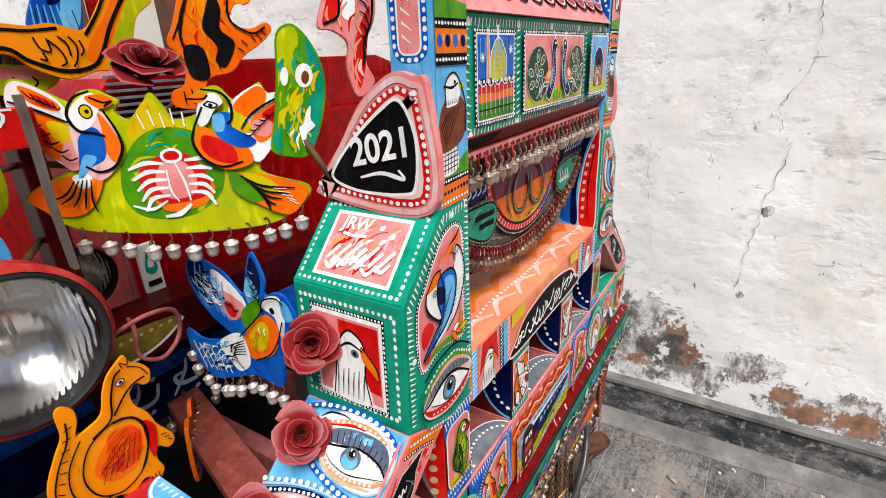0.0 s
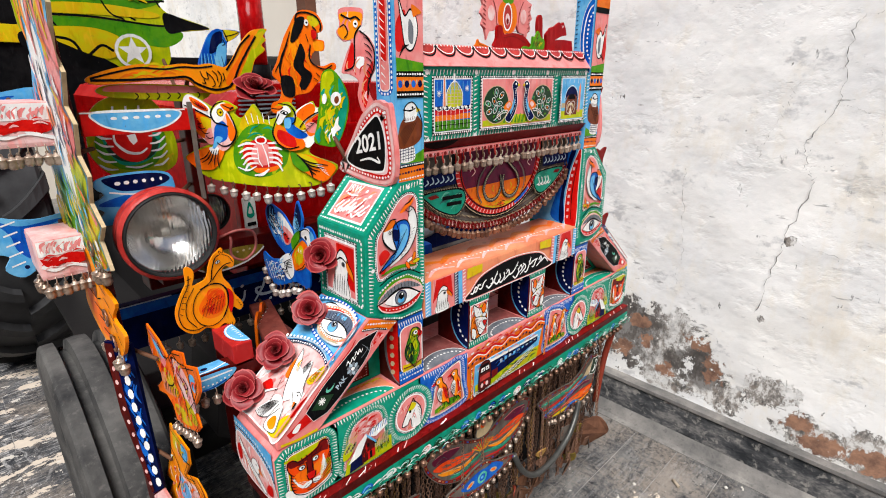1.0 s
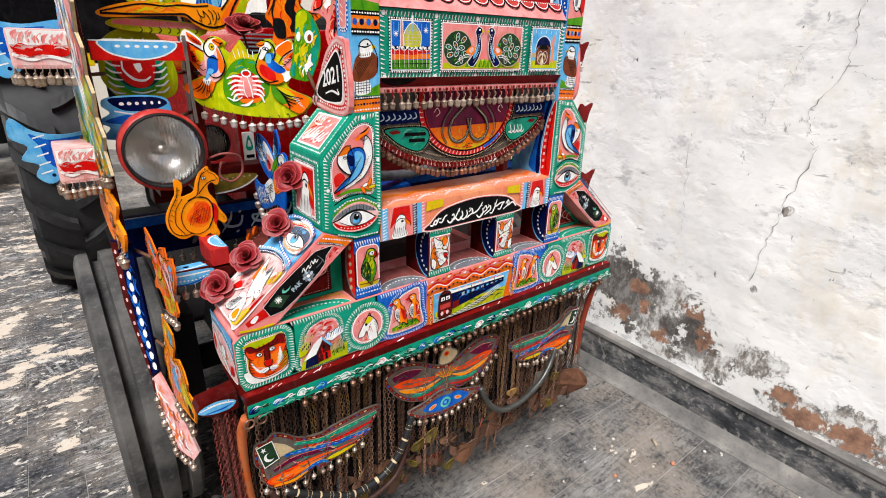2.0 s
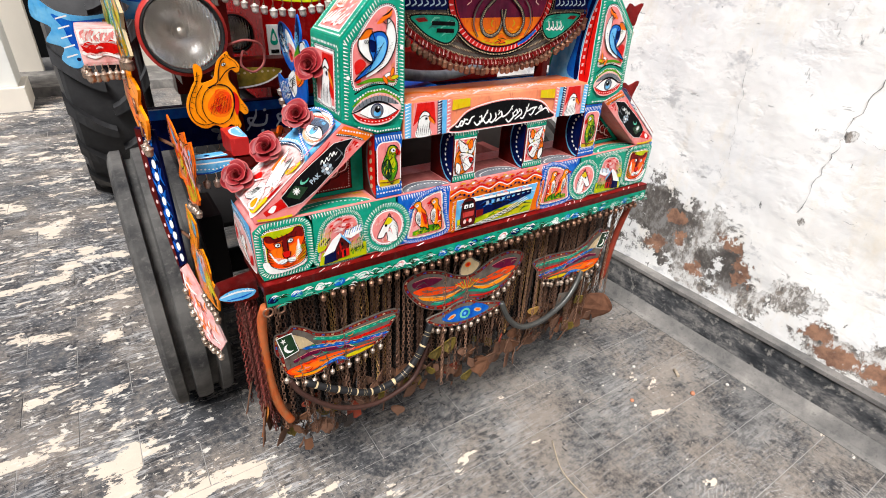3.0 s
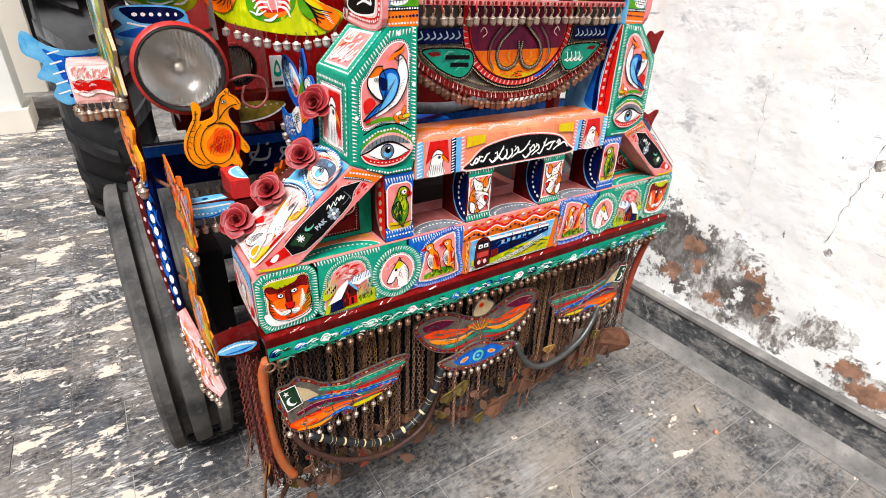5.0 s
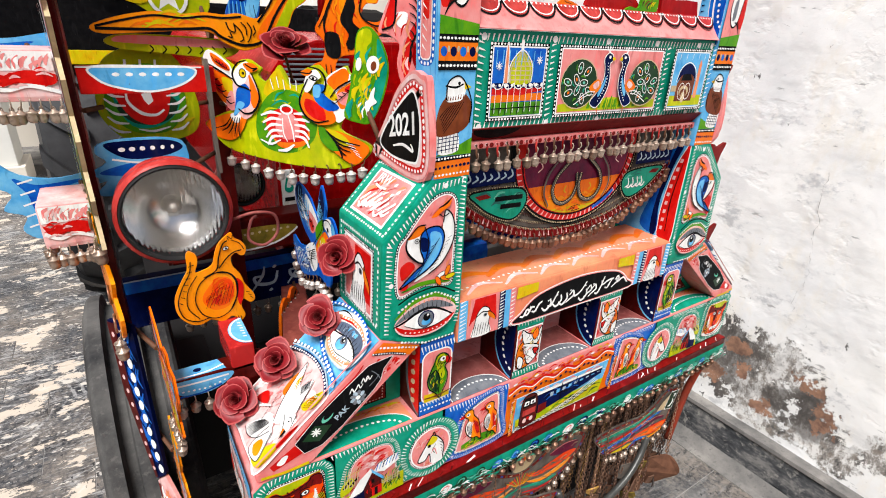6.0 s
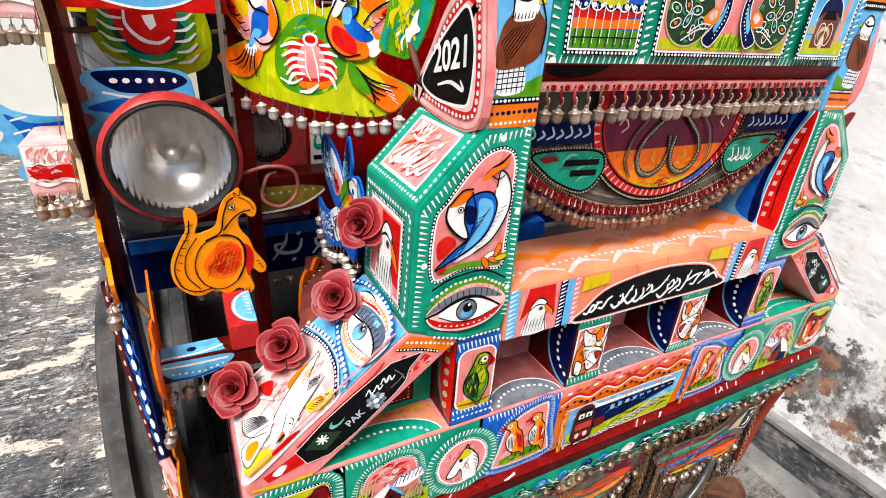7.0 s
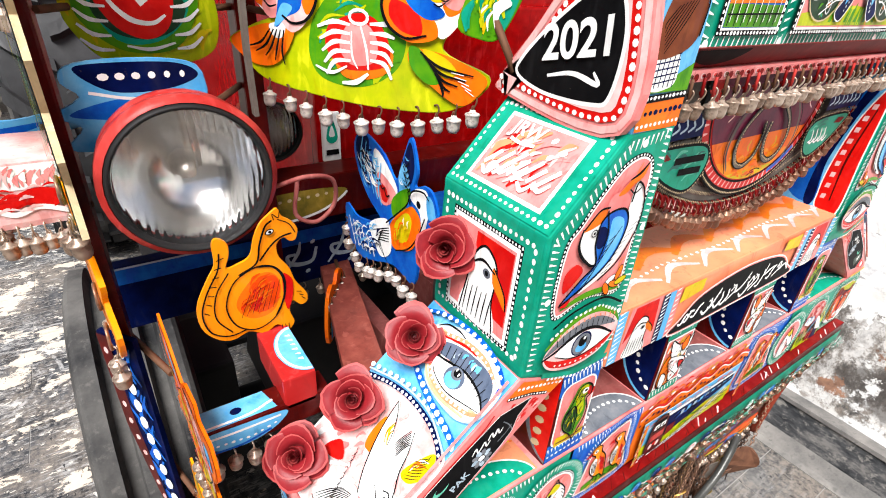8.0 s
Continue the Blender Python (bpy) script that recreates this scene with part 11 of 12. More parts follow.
# tiger rearing up, red bird on the shoulder plate, green parrot mask
fn = plane((0.005, 0.40, 1.436), (0.92, -0.38, 0), Z)
P = smooth2([(0.052, 0.209), (0.068, 0.218), (0.094, 0.214), (0.107, 0.194), (0.106, 0.178), (0.089, 0.171), (0.095, 0.161), (0.108, 0.157), (0.106, 0.138), (0.086, 0.136), (0.077, 0.114), (0.101, 0.106), (0.125, 0.114), (0.131, 0.103), (0.113, 0.086), (0.088, 0.071), (0.068, 0.051), (0.04, 0.045), (0.029, 0.032), (0.022, 0.006), (-0.013, 0.010), (-0.013, 0.029), (0.004, 0.038), (0.009, 0.068), (-0.007, 0.089), (0.005, 0.114), (0.023, 0.16), (0.039, 0.188)], 4)
t, body, a = cutout("tiger_cutout", "orange sawn tiger rearing up, striped black", "cut-out", fn, P, "beast_orange")
a.blob("duck_orange", [(0.085, 0.155), (0.105, 0.156), (0.104, 0.140), (0.088, 0.138)])
a.blob("yellow", [(0.076, 0.205), (0.095, 0.206), (0.10, 0.192), (0.085, 0.185)])
a.blob("duck_orange", [(0.04, 0.178), (0.05, 0.19), (0.055, 0.15), (0.045, 0.11), (0.03, 0.12)])
a.strokes([(0.0, 0.09), (0.03, 0.06), (0.06, 0.06), (0.085, 0.12), (0.07, 0.16), (0.03, 0.16)], ("duck_orange", "red", "orange", "beast_orange"), 26, 0.04, 0.005, 95, 20)
a.blob("black", [(0.058, 0.152), (0.066, 0.131), (0.061, 0.106), (0.077, 0.088), (0.060, 0.058), (0.048, 0.066), (0.053, 0.084), (0.039, 0.106), (0.047, 0.131)])
a.blob("black", [(0.052, 0.199), (0.070, 0.203), (0.064, 0.181), (0.049, 0.158), (0.037, 0.157)])
a.blob("black", [(0.011, 0.084), (0.035, 0.082), (0.036, 0.045), (0.013, 0.048)])
a.line("black", [(0.050, 0.196), (0.056, 0.210), (0.075, 0.213), (0.095, 0.205), (0.103, 0.190), (0.101, 0.178)], 0.0034)
a.line("black", [(0.038, 0.175), (0.026, 0.145), (0.014, 0.118), (0.0, 0.094)], 0.004, 0.6)
a.line("black", [(0.030, 0.150), (0.018, 0.128), (0.010, 0.10), (0.012, 0.078)], 0.005, 0.6)
a.line("black", [(0.085, 0.186), (0.092, 0.178), (0.086, 0.170)], 0.003)
a.line("black", [(0.078, 0.150), (0.074, 0.125), (0.082, 0.110), (0.104, 0.100), (0.122, 0.108)], 0.0028)
for pts in ([(0.10, 0.098), (0.106, 0.09)], [(0.108, 0.10), (0.115, 0.092)], [(0.116, 0.103), (0.122, 0.098)], [(0.08, 0.082), (0.088, 0.076)], [(0.086, 0.092), (0.094, 0.084)], [(0.0, 0.03), (0.0, 0.014)], [(0.010, 0.032), (0.011, 0.012)], [(0.019, 0.03), (0.019, 0.012)], [(0.07, 0.17), (0.074, 0.155)], [(0.052, 0.055), (0.05, 0.066)]):
    a.line("black", pts, 0.0028, 0.4, straight=True)
a.ell("white", 0.073, 0.193, 0.0045, 0.0065)
a.ell("black", 0.074, 0.193, 0.0022)
a.blob("red", [(0.084, 0.180), (0.092, 0.176), (0.092, 0.165), (0.085, 0.160), (0.081, 0.170)])
a.emit("painted_face", body, "orange coat with black stripes")
pegs(t, [((0.0, 0.41, 1.455), (-0.01, 0.53, 1.39))])
fn = plane((0.018, 0.105, 1.462), (0.85, -0.52, 0), Z)
P = smooth2([(-0.033, 0.166), (-0.010, 0.170), (0.008, 0.166), (0.005, 0.143), (-0.001, 0.134), (0.016, 0.124), (0.028, 0.1), (0.026, 0.073), (0.014, 0.049), (0.014, 0.028), (0.021, 0.010), (0.001, -0.004), (-0.008, 0.025), (-0.005, 0.05), (-0.02, 0.062), (-0.034, 0.066), (-0.025, 0.094), (-0.015, 0.117), (-0.028, 0.116), (-0.039, 0.13), (-0.033, 0.142)], 4)
t, body, a = cutout("red_bird_cutout", "red and pink sawn bird with an orange head", "cut-out", fn, P, "pink")
a.fill("duck_orange", smooth2([(-0.031, 0.160), (0.004, 0.162), (0.003, 0.143), (-0.010, 0.122), (-0.028, 0.119), (-0.037, 0.131), (-0.031, 0.143)]))
a.blob("red", [(-0.013, 0.115), (-0.010, 0.094), (-0.012, 0.076), (-0.029, 0.068), (-0.023, 0.09)])
a.blob("red", [(0.006, 0.06), (0.022, 0.085), (0.016, 0.05), (0.010, 0.02), (0.002, 0.004), (-0.002, 0.03)])
a.blob("white", [(-0.009, 0.09), (0.006, 0.090), (0.002, 0.072), (-0.008, 0.075)])
a.strokes(inset(P, 0.004), ("red", "pinkwhite", "pink", "salmon"), 22, 0.03, 0.004, 80, 25)
a.blob("duck_orange", [(-0.037, 0.131), (-0.028, 0.140), (-0.02, 0.128), (-0.028, 0.119)])
a.line("black", [(-0.030, 0.158), (-0.016, 0.152), (-0.006, 0.155), (0.002, 0.150)], 0.003)
a.line("black", [(-0.033, 0.138), (-0.025, 0.142), (-0.020, 0.130), (-0.026, 0.121)], 0.002)
a.line("black", [(0.003, 0.142), (-0.008, 0.126), (-0.010, 0.10), (-0.013, 0.076), (-0.029, 0.068)], 0.0026)
a.line("black", [(0.0, 0.134), (0.014, 0.122), (0.024, 0.10), (0.022, 0.073), (0.012, 0.05), (0.010, 0.028)], 0.0024)
a.ell("white", -0.006, 0.144, 0.004, 0.006)
a.ell("black", -0.006, 0.144, 0.002)
a.up()
for k in range(8):
    a.ribbon("black", curve([(0.006 + 0.001 * min(k, 4), 0.124 - 0.011 * k, 0), (0.013 + 0.001 * min(k, 3) - 0.0015 * max(k - 4, 0), 0.120 - 0.011 * k, 0), (0.020 - 0.0018 * max(k - 3, 0), 0.112 - 0.011 * k, 0)], 4), 0.0018, 0.4)
a.emit("painted_face", body)
fn = plane((-0.008, 0.168, 1.478), (0.85, -0.52, 0), Z)
P = smooth2([(-0.014, 0.046), (0.000, 0.056), (0.012, 0.050), (0.024, 0.032), (0.031, 0.012), (0.032, -0.010), (0.027, -0.034), (0.019, -0.057), (0.004, -0.082), (-0.016, -0.082), (-0.036, -0.073), (-0.030, -0.046), (-0.024, -0.020), (-0.019, 0.010)], 4)
t, body, a = cutout("parrot_mask", "green and yellow sawn parrot with a white ringed eye", "cut-out", fn, P, "leaf", 0.004)
a.fill("lime", smooth2([(-0.013, 0.044), (0.0, 0.053), (0.008, 0.046), (0.004, 0.024), (-0.006, 0.004), (-0.016, -0.02), (-0.026, -0.05), (-0.021, -0.018), (-0.017, 0.012)]))
a.fill("green", smooth2([(0.016, 0.040), (0.029, 0.010), (0.029, -0.012), (0.018, -0.054), (0.006, -0.076), (0.004, -0.05), (0.014, -0.01)]))
a.strokes(inset(P, 0.003), ("leaf", "lime", "yellow", "green", "leaf"), 34, 0.030, 0.006, 75, 15)
a.ell("white", 0.009, 0.004, 0.0095, 0.0125, -10)
a.ell("brown", 0.010, 0.002, 0.0042, 0.0070, -10)
a.ell("white", -0.012, 0.004, 0.0042, 0.0095, -8)
a.blob("white", [(0.006, -0.034), (0.012, -0.028), (0.010, -0.042), (0.014, -0.050), (0.004, -0.058), (0.0, -0.072), (-0.004, -0.052), (0.002, -0.046)])
a.strokes([(-0.030, -0.072), (-0.010, -0.040), (0.0, -0.040), (0.0, -0.078)], ("white", "lime", "green"), 14, 0.022, 0.0034, 80, 15)
a.emit("painted_face", body)
pegs(t, [((-0.008, 0.173, 1.42), (0.0, 0.14, 1.37))])

# red crest on the cornice: two red beasts, a leaf and a small crowned flower
fn = plane((0.0, 0.036, 1.575), X, Z)
P = smooth2([(0.303, 0.0), (0.304, 0.018), (0.306, 0.040), (0.320, 0.041), (0.328, 0.026), (0.355, 0.030), (0.388, 0.027), (0.413, 0.014), (0.418, 0.0)], 4)
t, body, a = cutout("red_crest", "plain dark red sawn shape on the cornice", "cut-out", fn, P, "crest_bright")
a.line("crest_red", [(0.325, 0.020), (0.360, 0.023), (0.40, 0.012)], 0.002, 0.4)
a.emit("painted_face", body)
P = [(0.478, 0.0), (0.473, 0.033), (0.491, 0.048), (0.508, 0.052), (0.524, 0.061), (0.532, 0.056), (0.539, 0.062), (0.549, 0.050), (0.555, 0.035), (0.530, 0.031), (0.509, 0.023), (0.545, 0.025), (0.578, 0.024), (0.586, 0.0)]
t, body, a = cutout("red_crest", "plain dark red sawn beast with an open mouth on the cornice", "cut-out", fn, P, "crest_bright")
a.line("pinkwhite", [(0.532, 0.055), (0.536, 0.050), (0.541, 0.056)], 0.0016)
a.emit("painted_face", body)
P = smooth2([(0.442, 0.0), (0.444, 0.020), (0.439, 0.045), (0.440, 0.064), (0.448, 0.071), (0.456, 0.064), (0.459, 0.035), (0.464, 0.014), (0.471, 0.0)], 4)
t, body, a = cutout("red_crest", "narrow dark red sawn stalk on the cornice", "cut-out", fn, P, "crest_bright")
a.emit("painted_face", body)
fn = plane((0.0, 0.029, 1.575), X, Z)
P = smooth2([(0.384, 0.0), (0.390, 0.006), (0.404, 0.004), (0.413, 0.008), (0.415, 0.026), (0.424, 0.024), (0.434, 0.038), (0.444, 0.026), (0.457, 0.021), (0.458, 0.006), (0.448, 0.0)], 4)
t, body, a = cutout("leaf_crest", "green and yellow sawn leaf on the cornice", "cut-out", fn, P, "leaf", 0.004)
a.strokes(inset(P, 0.002), ("lime", "yellow", "brown", "darkgreen"), 20, 0.014, 0.0028, 62, 24)
a.emit("painted_face", body)
P = smooth2([(0.233, 0.0), (0.237, 0.006), (0.240, 0.013), (0.246, 0.007), (0.258, 0.005), (0.271, 0.0)], 4)
t, body, a = cutout("leaf_crest", "small orange sawn leaf on the cornice", "cut-out", fn, P, "orange", 0.004)
a.line("brown", [(0.240, 0.010), (0.244, 0.004), (0.256, 0.002)], 0.0014, 0.3)
a.emit("painted_face", body)
fn = plane((0.346, 0.045, 1.575), X, Z)
half = [(0.0, 0.024), (0.012, 0.028), (0.024, 0.034), (0.030, 0.046), (0.040, 0.032), (0.056, 0.030), (0.064, 0.014), (0.070, 0.034), (0.080, 0.042), (0.074, 0.054), (0.084, 0.062), (0.076, 0.076), (0.082, 0.090), (0.064, 0.096), (0.052, 0.112), (0.038, 0.098), (0.028, 0.106), (0.018, 0.122), (0.0, 0.136)]
P = half + [(-x, z) for x, z in half[-2:0:-1]]
t, body, a = cutout("crown_cutout", "pink and green sawn crown with a red flower", "cut-out", fn, P, "pink", 0.004)
a.fill("orange", smooth2([(-0.030, 0.050), (-0.026, 0.080), (0.0, 0.094), (0.026, 0.080), (0.030, 0.050), (0.012, 0.030), (-0.012, 0.030)]))
a.fill("leaf", smooth2([(-0.016, 0.088), (0.016, 0.088), (0.012, 0.116), (0.0, 0.126), (-0.012, 0.116)]))
a.ell("white", 0.0, 0.060, 0.0150, 0.0265)
a.ell("lamp_red", 0.0, 0.060, 0.0120, 0.0230)
a.ell("pinkwhite", 0.0, 0.056, 0.0070, 0.0110)
a.ell("crest_red", 0.0, 0.052, 0.0040, 0.0060)
for s in (-1, 1):
    a.ell("pinkwhite", s * 0.052, 0.064, 0.0105, 0.0140)
    a.line("crest_red", [(s * 0.034, 0.040), (s * 0.038, 0.070), (s * 0.050, 0.092)], 0.0020, 0.4)
    a.up()
    for k in range(7):
        a.ribbon("crest_red", [(s * 0.068, 0.034 + 0.008 * k), (s * 0.076, 0.038 + 0.008 * k)], 0.0022, 0.3)
a.emit("painted_face", body)
pegs(t, [(fn(0.0, 0.03, -0.001), (0.346, 0.049, 1.565))])

# dark red fish tails on the far tower's flank
for z, x, s in ((1.085, 0.80, 1.0), (1.30, 0.765, 0.8), (1.47, 0.715, 0.75)):
    fn = plane((x, 0.06, z), X, Z)
    P = [(px * s, pz * s) for px, pz in smooth2([(0.0, -0.03), (0.02, 0.005), (0.035, 0.03), (0.06, 0.02), (0.10, 0.03), (0.085, -0.005), (0.075, -0.04), (0.05, -0.03), (0.02, -0.05)], 4)]
    t, body, a = cutout("fish_tail", "dark red sawn fish tail beside the tower", "cut-out", fn, P, "crest_red")
    a.emit("painted_face", body)
    pegs(t, [((x + 0.01, 0.063, z), (x - 0.05, 0.063, z))])
    hang_bells(t, [(x + 0.04 * s, 0.058, z - 0.038 * s), (x + 0.065 * s, 0.058, z - 0.04 * s)], 0.8)

# ---- brackets and boxes at the near flank ----
stand = thing("wing_bracket", "dark red bracket painted with light blue wings", "bracket")
bm = bmesh.new()
box(bm, -0.338, -0.20, 0.165, 0.20, 0.995, 1.028, 0.003)
own(link_mesh("cross_arm", bm, "maroon"), stand)
bm = bmesh.new()
box(bm, -0.252, -0.215, 0.165, 0.262, 1.018, 1.062, 0.003)
own(link_mesh("upright_arm", bm, "bonnet_pink"), stand)
a = Art(plane((0, 0.165, 0), X, Z))
P = smooth2([(-0.337, 1.026), (-0.30, 1.026), (-0.252, 1.022), (-0.262, 1.006), (-0.29, 0.996), (-0.32, 0.999), (-0.335, 1.01)])
a.fill("sky", P)
a.line("white", [(-0.335, 1.020), (-0.30, 1.018), (-0.258, 1.018)], 0.003)
a.dots("white", [(-0.325, 1.008), (-0.29, 1.004), (-0.265, 1.01)], 0.0018, 0.008, False)
a.line("blue", [(-0.33, 1.0), (-0.30, 0.998), (-0.27, 1.004)], 0.003)
a.emit("painted_wing", stand, "light blue wing with white dots")
a = Art(plane((0, 0, 1.028), X, (0, 1, 0)))
a.fill("sky", [(-0.336, 0.168), (-0.26, 0.168), (-0.268, 0.198), (-0.336, 0.198)])
a.ell("navy", -0.30, 0.183, 0.006, 0.005)
a.line("white", [(-0.335, 0.172), (-0.29, 0.172), (-0.262, 0.18)], 0.003)
a.emit("painted_wing", stand)
a = Art(plane((-0.214, 0.262, 1.02), (0, -1, 0.0), Z, False))
a = Art(plane((0, 0, 1.062), X, (0, 1, 0)))
a.fill("sky", oval(-0.216, 0.21, 0.028, 0.042, n=20, a0=90, a1=270))
a.line("white", oval(-0.216, 0.21, 0.025, 0.039, n=20, a0=92, a1=268), 0.003, straight=True)
a.ticks("white", [(-0.220, 0.19), (-0.220, 0.235)], 0.006, 0.004, 0.010, False)
a.emit("painted_wing", stand)
hang_bells(stand, [(-0.33 + 0.019 * k, 0.163, 0.995) for k in range(4)], 0.95, BELL_DULL)
low = thing("wing_bracket", "dark red bracket painted with a light blue fish", "bracket")
bm = bmesh.new()
add_prism(bm, [(-0.352, 0.775), (-0.345, 0.79), (-0.271, 0.80), (-0.271, 0.755), (-0.30, 0.752), (-0.335, 0.76)], front, 0.03, 0.075, 0, 0.003)
own(link_mesh("cross_arm", bm, "maroon"), low)
a = Art(plane((0, 0.03, 0), X, Z))
P = smooth2([(-0.350, 0.776), (-0.33, 0.788), (-0.30, 0.788), (-0.276, 0.776), (-0.29, 0.762), (-0.325, 0.763)])
a.fill("sky", P)
a.line("white", [(-0.346, 0.778), (-0.31, 0.782), (-0.28, 0.776)], 0.004, 0.4)
a.line("blue", [(-0.335, 0.768), (-0.305, 0.768), (-0.285, 0.772)], 0.004, 0.4)
a.dots("white", [(-0.33, 0.784), (-0.29, 0.783)], 0.0015, 0.006, False)
a.emit("painted_wing", low)
plank_arm = thing("wooden_plank", "dusty pink plank laid from the guard to the tractor", "plank")
bm = bmesh.new()
add_prism(bm, [(-0.185, 0.12), (-0.125, 0.12), (-0.02, 0.52), (-0.075, 0.52)], flat, 0.955, 0.975, 0, 0.002)
own(link_mesh("board", bm, "plank_brown"), plank_arm)

fn = plane((-0.085, 0.42, 0.955), (0.62, 0.78, 0), Z)
P = smooth2([(-0.05, -0.055), (-0.045, 0.02), (-0.02, 0.04), (0.0, 0.03), (0.02, 0.045), (0.045, 0.03), (0.05, -0.02), (0.03, -0.05)], 4)
t, body, a = cutout("flame_board", "small sawn board painted with orange and yellow flames", "cut-out", fn, P, "beast_orange")
a.strokes(inset(P, 0.003), ("yellow", "orange", "red", "black"), 40, 0.03, 0.006, 70, 30)
a.fill("sky", [(-0.048, -0.05), (-0.044, 0.015), (-0.037, 0.015), (-0.038, -0.05)])
a.fill("red", [(-0.037, -0.05), (-0.036, 0.012), (-0.027, 0.012), (-0.028, -0.05)])
a.emit("painted_face", body, "flames beside a blue and red stripe")
hang_bells(t, [fn(-0.04 + 0.02 * k, 0.03, 0.004) for k in range(5)], 0.8)
pegs(t, [((-0.06, 0.45, 0.97), (-0.05, 0.505, 0.98))])

# ---- side fence by the front wheel ----
fence = thing("side_fence", "narrow painted fence post with rainbow plate and dotted plank", "fence")
bm = bmesh.new()
box(bm, -0.390, -0.377, 0.345, 0.425, 0.60, 1.85, 0.003)
own(link_mesh("post", bm, "maroon"), fence)
SKEW = {"rainbow_plate": ((-0.3665, 0.0, 0.0), (0.06, -1, 0)), "orange_plate": ((-0.354, 0.0, 0.0), (0.10, -1, 0)), "dotted_plank": ((-0.162, 0.045, 0.0), (0.6, -0.8, 0))}


def fence_plate(name, P, base, label, depth=0.005):
    bm = bmesh.new()
    o, u_dir = SKEW[name]
    side_fn = plane(o, u_dir, Z)
    add_prism(bm, P, lambda u, v, w: side_fn(u, v, w), -0.001, depth)[0].material_index = 1
    ob = own(link_mesh(name, bm, [base, "maroon"]), fence)
    if label:
        ob["label"] = label
    a = Art(side_fn, depth + 0.0006)
    return ob, a


left = [(-0.46, 1.85), (-0.455, 1.70), (-0.475, 1.62), (-0.470, 1.56), (-0.515, 1.50), (-0.490, 1.44), (-0.530, 1.38), (-0.52, 1.33), (-0.565, 1.27), (-0.555, 1.215), (-0.50, 1.228), (-0.46, 1.205), (-0.40, 1.225), (-0.345, 1.195)]
right = [(-0.275, 1.215), (-0.300, 1.262), (-0.268, 1.292), (-0.308, 1.325), (-0.284, 1.372), (-0.318, 1.402), (-0.296, 1.452), (-0.326, 1.478), (-0.294, 1.528), (-0.324, 1.556), (-0.290, 1.622), (-0.306, 1.660), (-0.288, 1.72), (-0.295, 1.85)]
P = left + right
ob, a = fence_plate("rainbow_plate", P, "cream", "sawn plate in rainbow streaks")
a.fill("sky", inset(P, 0.002))
for c, Q in (("duck_orange", [(-0.40, 1.84), (-0.30, 1.84), (-0.294, 1.72), (-0.31, 1.62), (-0.335, 1.56), (-0.37, 1.66)]),
             ("pink", [(-0.36, 1.60), (-0.31, 1.60), (-0.30, 1.53), (-0.333, 1.478), (-0.303, 1.452), (-0.325, 1.402), (-0.36, 1.42), (-0.375, 1.52)]),
             ("white", [(-0.46, 1.58), (-0.40, 1.60), (-0.375, 1.48), (-0.37, 1.36), (-0.40, 1.30), (-0.44, 1.42)]),
             ("lime", [(-0.37, 1.40), (-0.33, 1.40), (-0.294, 1.37), (-0.314, 1.325), (-0.276, 1.292), (-0.306, 1.262), (-0.284, 1.22), (-0.36, 1.21), (-0.38, 1.28)]),
             ("yellow", [(-0.345, 1.35), (-0.318, 1.33), (-0.282, 1.292), (-0.312, 1.262), (-0.290, 1.222), (-0.33, 1.215), (-0.345, 1.27)]),
             ("leaf", [(-0.50, 1.34), (-0.44, 1.33), (-0.40, 1.235), (-0.45, 1.215), (-0.50, 1.24)]),
             ("yellow", [(-0.545, 1.30), (-0.50, 1.30), (-0.50, 1.24), (-0.545, 1.225)])):
    a.fill(c, smooth2(Q, 4))
a.strokes([q for q in P if q[1] > 1.52], ("orange", "pink", "sky", "white", "duck_orange", "yellow"), 30, 0.10, 0.014, 84, 10)
a.strokes([q for q in P if 1.36 < q[1] < 1.60], ("sky", "pink", "salmon", "white", "sky", "slate"), 30, 0.06, 0.013, 100, 14)
a.strokes([q for q in P if q[1] < 1.40], ("lime", "yellow", "leaf", "sky", "white", "green"), 34, 0.05, 0.012, 108, 16)
a.up()
for k, (u0, z0) in enumerate(right[:-1]):
    a.ribbon(("orange", "yellow", "pink")[k % 3], [(u0 - 0.004, z0 + 0.004), (u0 - 0.034, z0 + 0.030)], 0.012, -0.7)
    a.ribbon("slate", curve([(u0 - 0.03, z0 + 0.02, 0), (u0 - 0.05, z0 + 0.05, 0), (u0 - 0.045, z0 + 0.085, 0)], 3), 0.0030, 0.5)
a.emit("painted_face", ob)
P = smooth2([(-0.47, 1.225), (-0.46, 1.15), (-0.475, 1.10), (-0.43, 1.05), (-0.37, 1.03), (-0.325, 1.036), (-0.292, 1.085), (-0.335, 1.108), (-0.305, 1.145), (-0.36, 1.17), (-0.375, 1.225)], 4)
ob, a = fence_plate("orange_plate", P, "duck_orange", "faded orange sawn plate")
a.blob("beast_orange", [(-0.45, 1.20), (-0.42, 1.20), (-0.40, 1.12), (-0.37, 1.06), (-0.42, 1.06), (-0.45, 1.11)])
a.blob("brown", [(-0.425, 1.22), (-0.40, 1.22), (-0.39, 1.16), (-0.405, 1.13), (-0.42, 1.16)])
for k in range(6):
    a.line("black", [(-0.455 + 0.012 * k, 1.19 - 0.024 * k), (-0.425 + 0.012 * k, 1.175 - 0.022 * k), (-0.40 + 0.012 * k, 1.18 - 0.022 * k)], 0.0026)
    a.line("brown", [(-0.37 + 0.012 * k, 1.165 - 0.022 * k), (-0.345 + 0.008 * k, 1.15 - 0.022 * k)], 0.0026, straight=True)
a.emit("painted_face", ob)
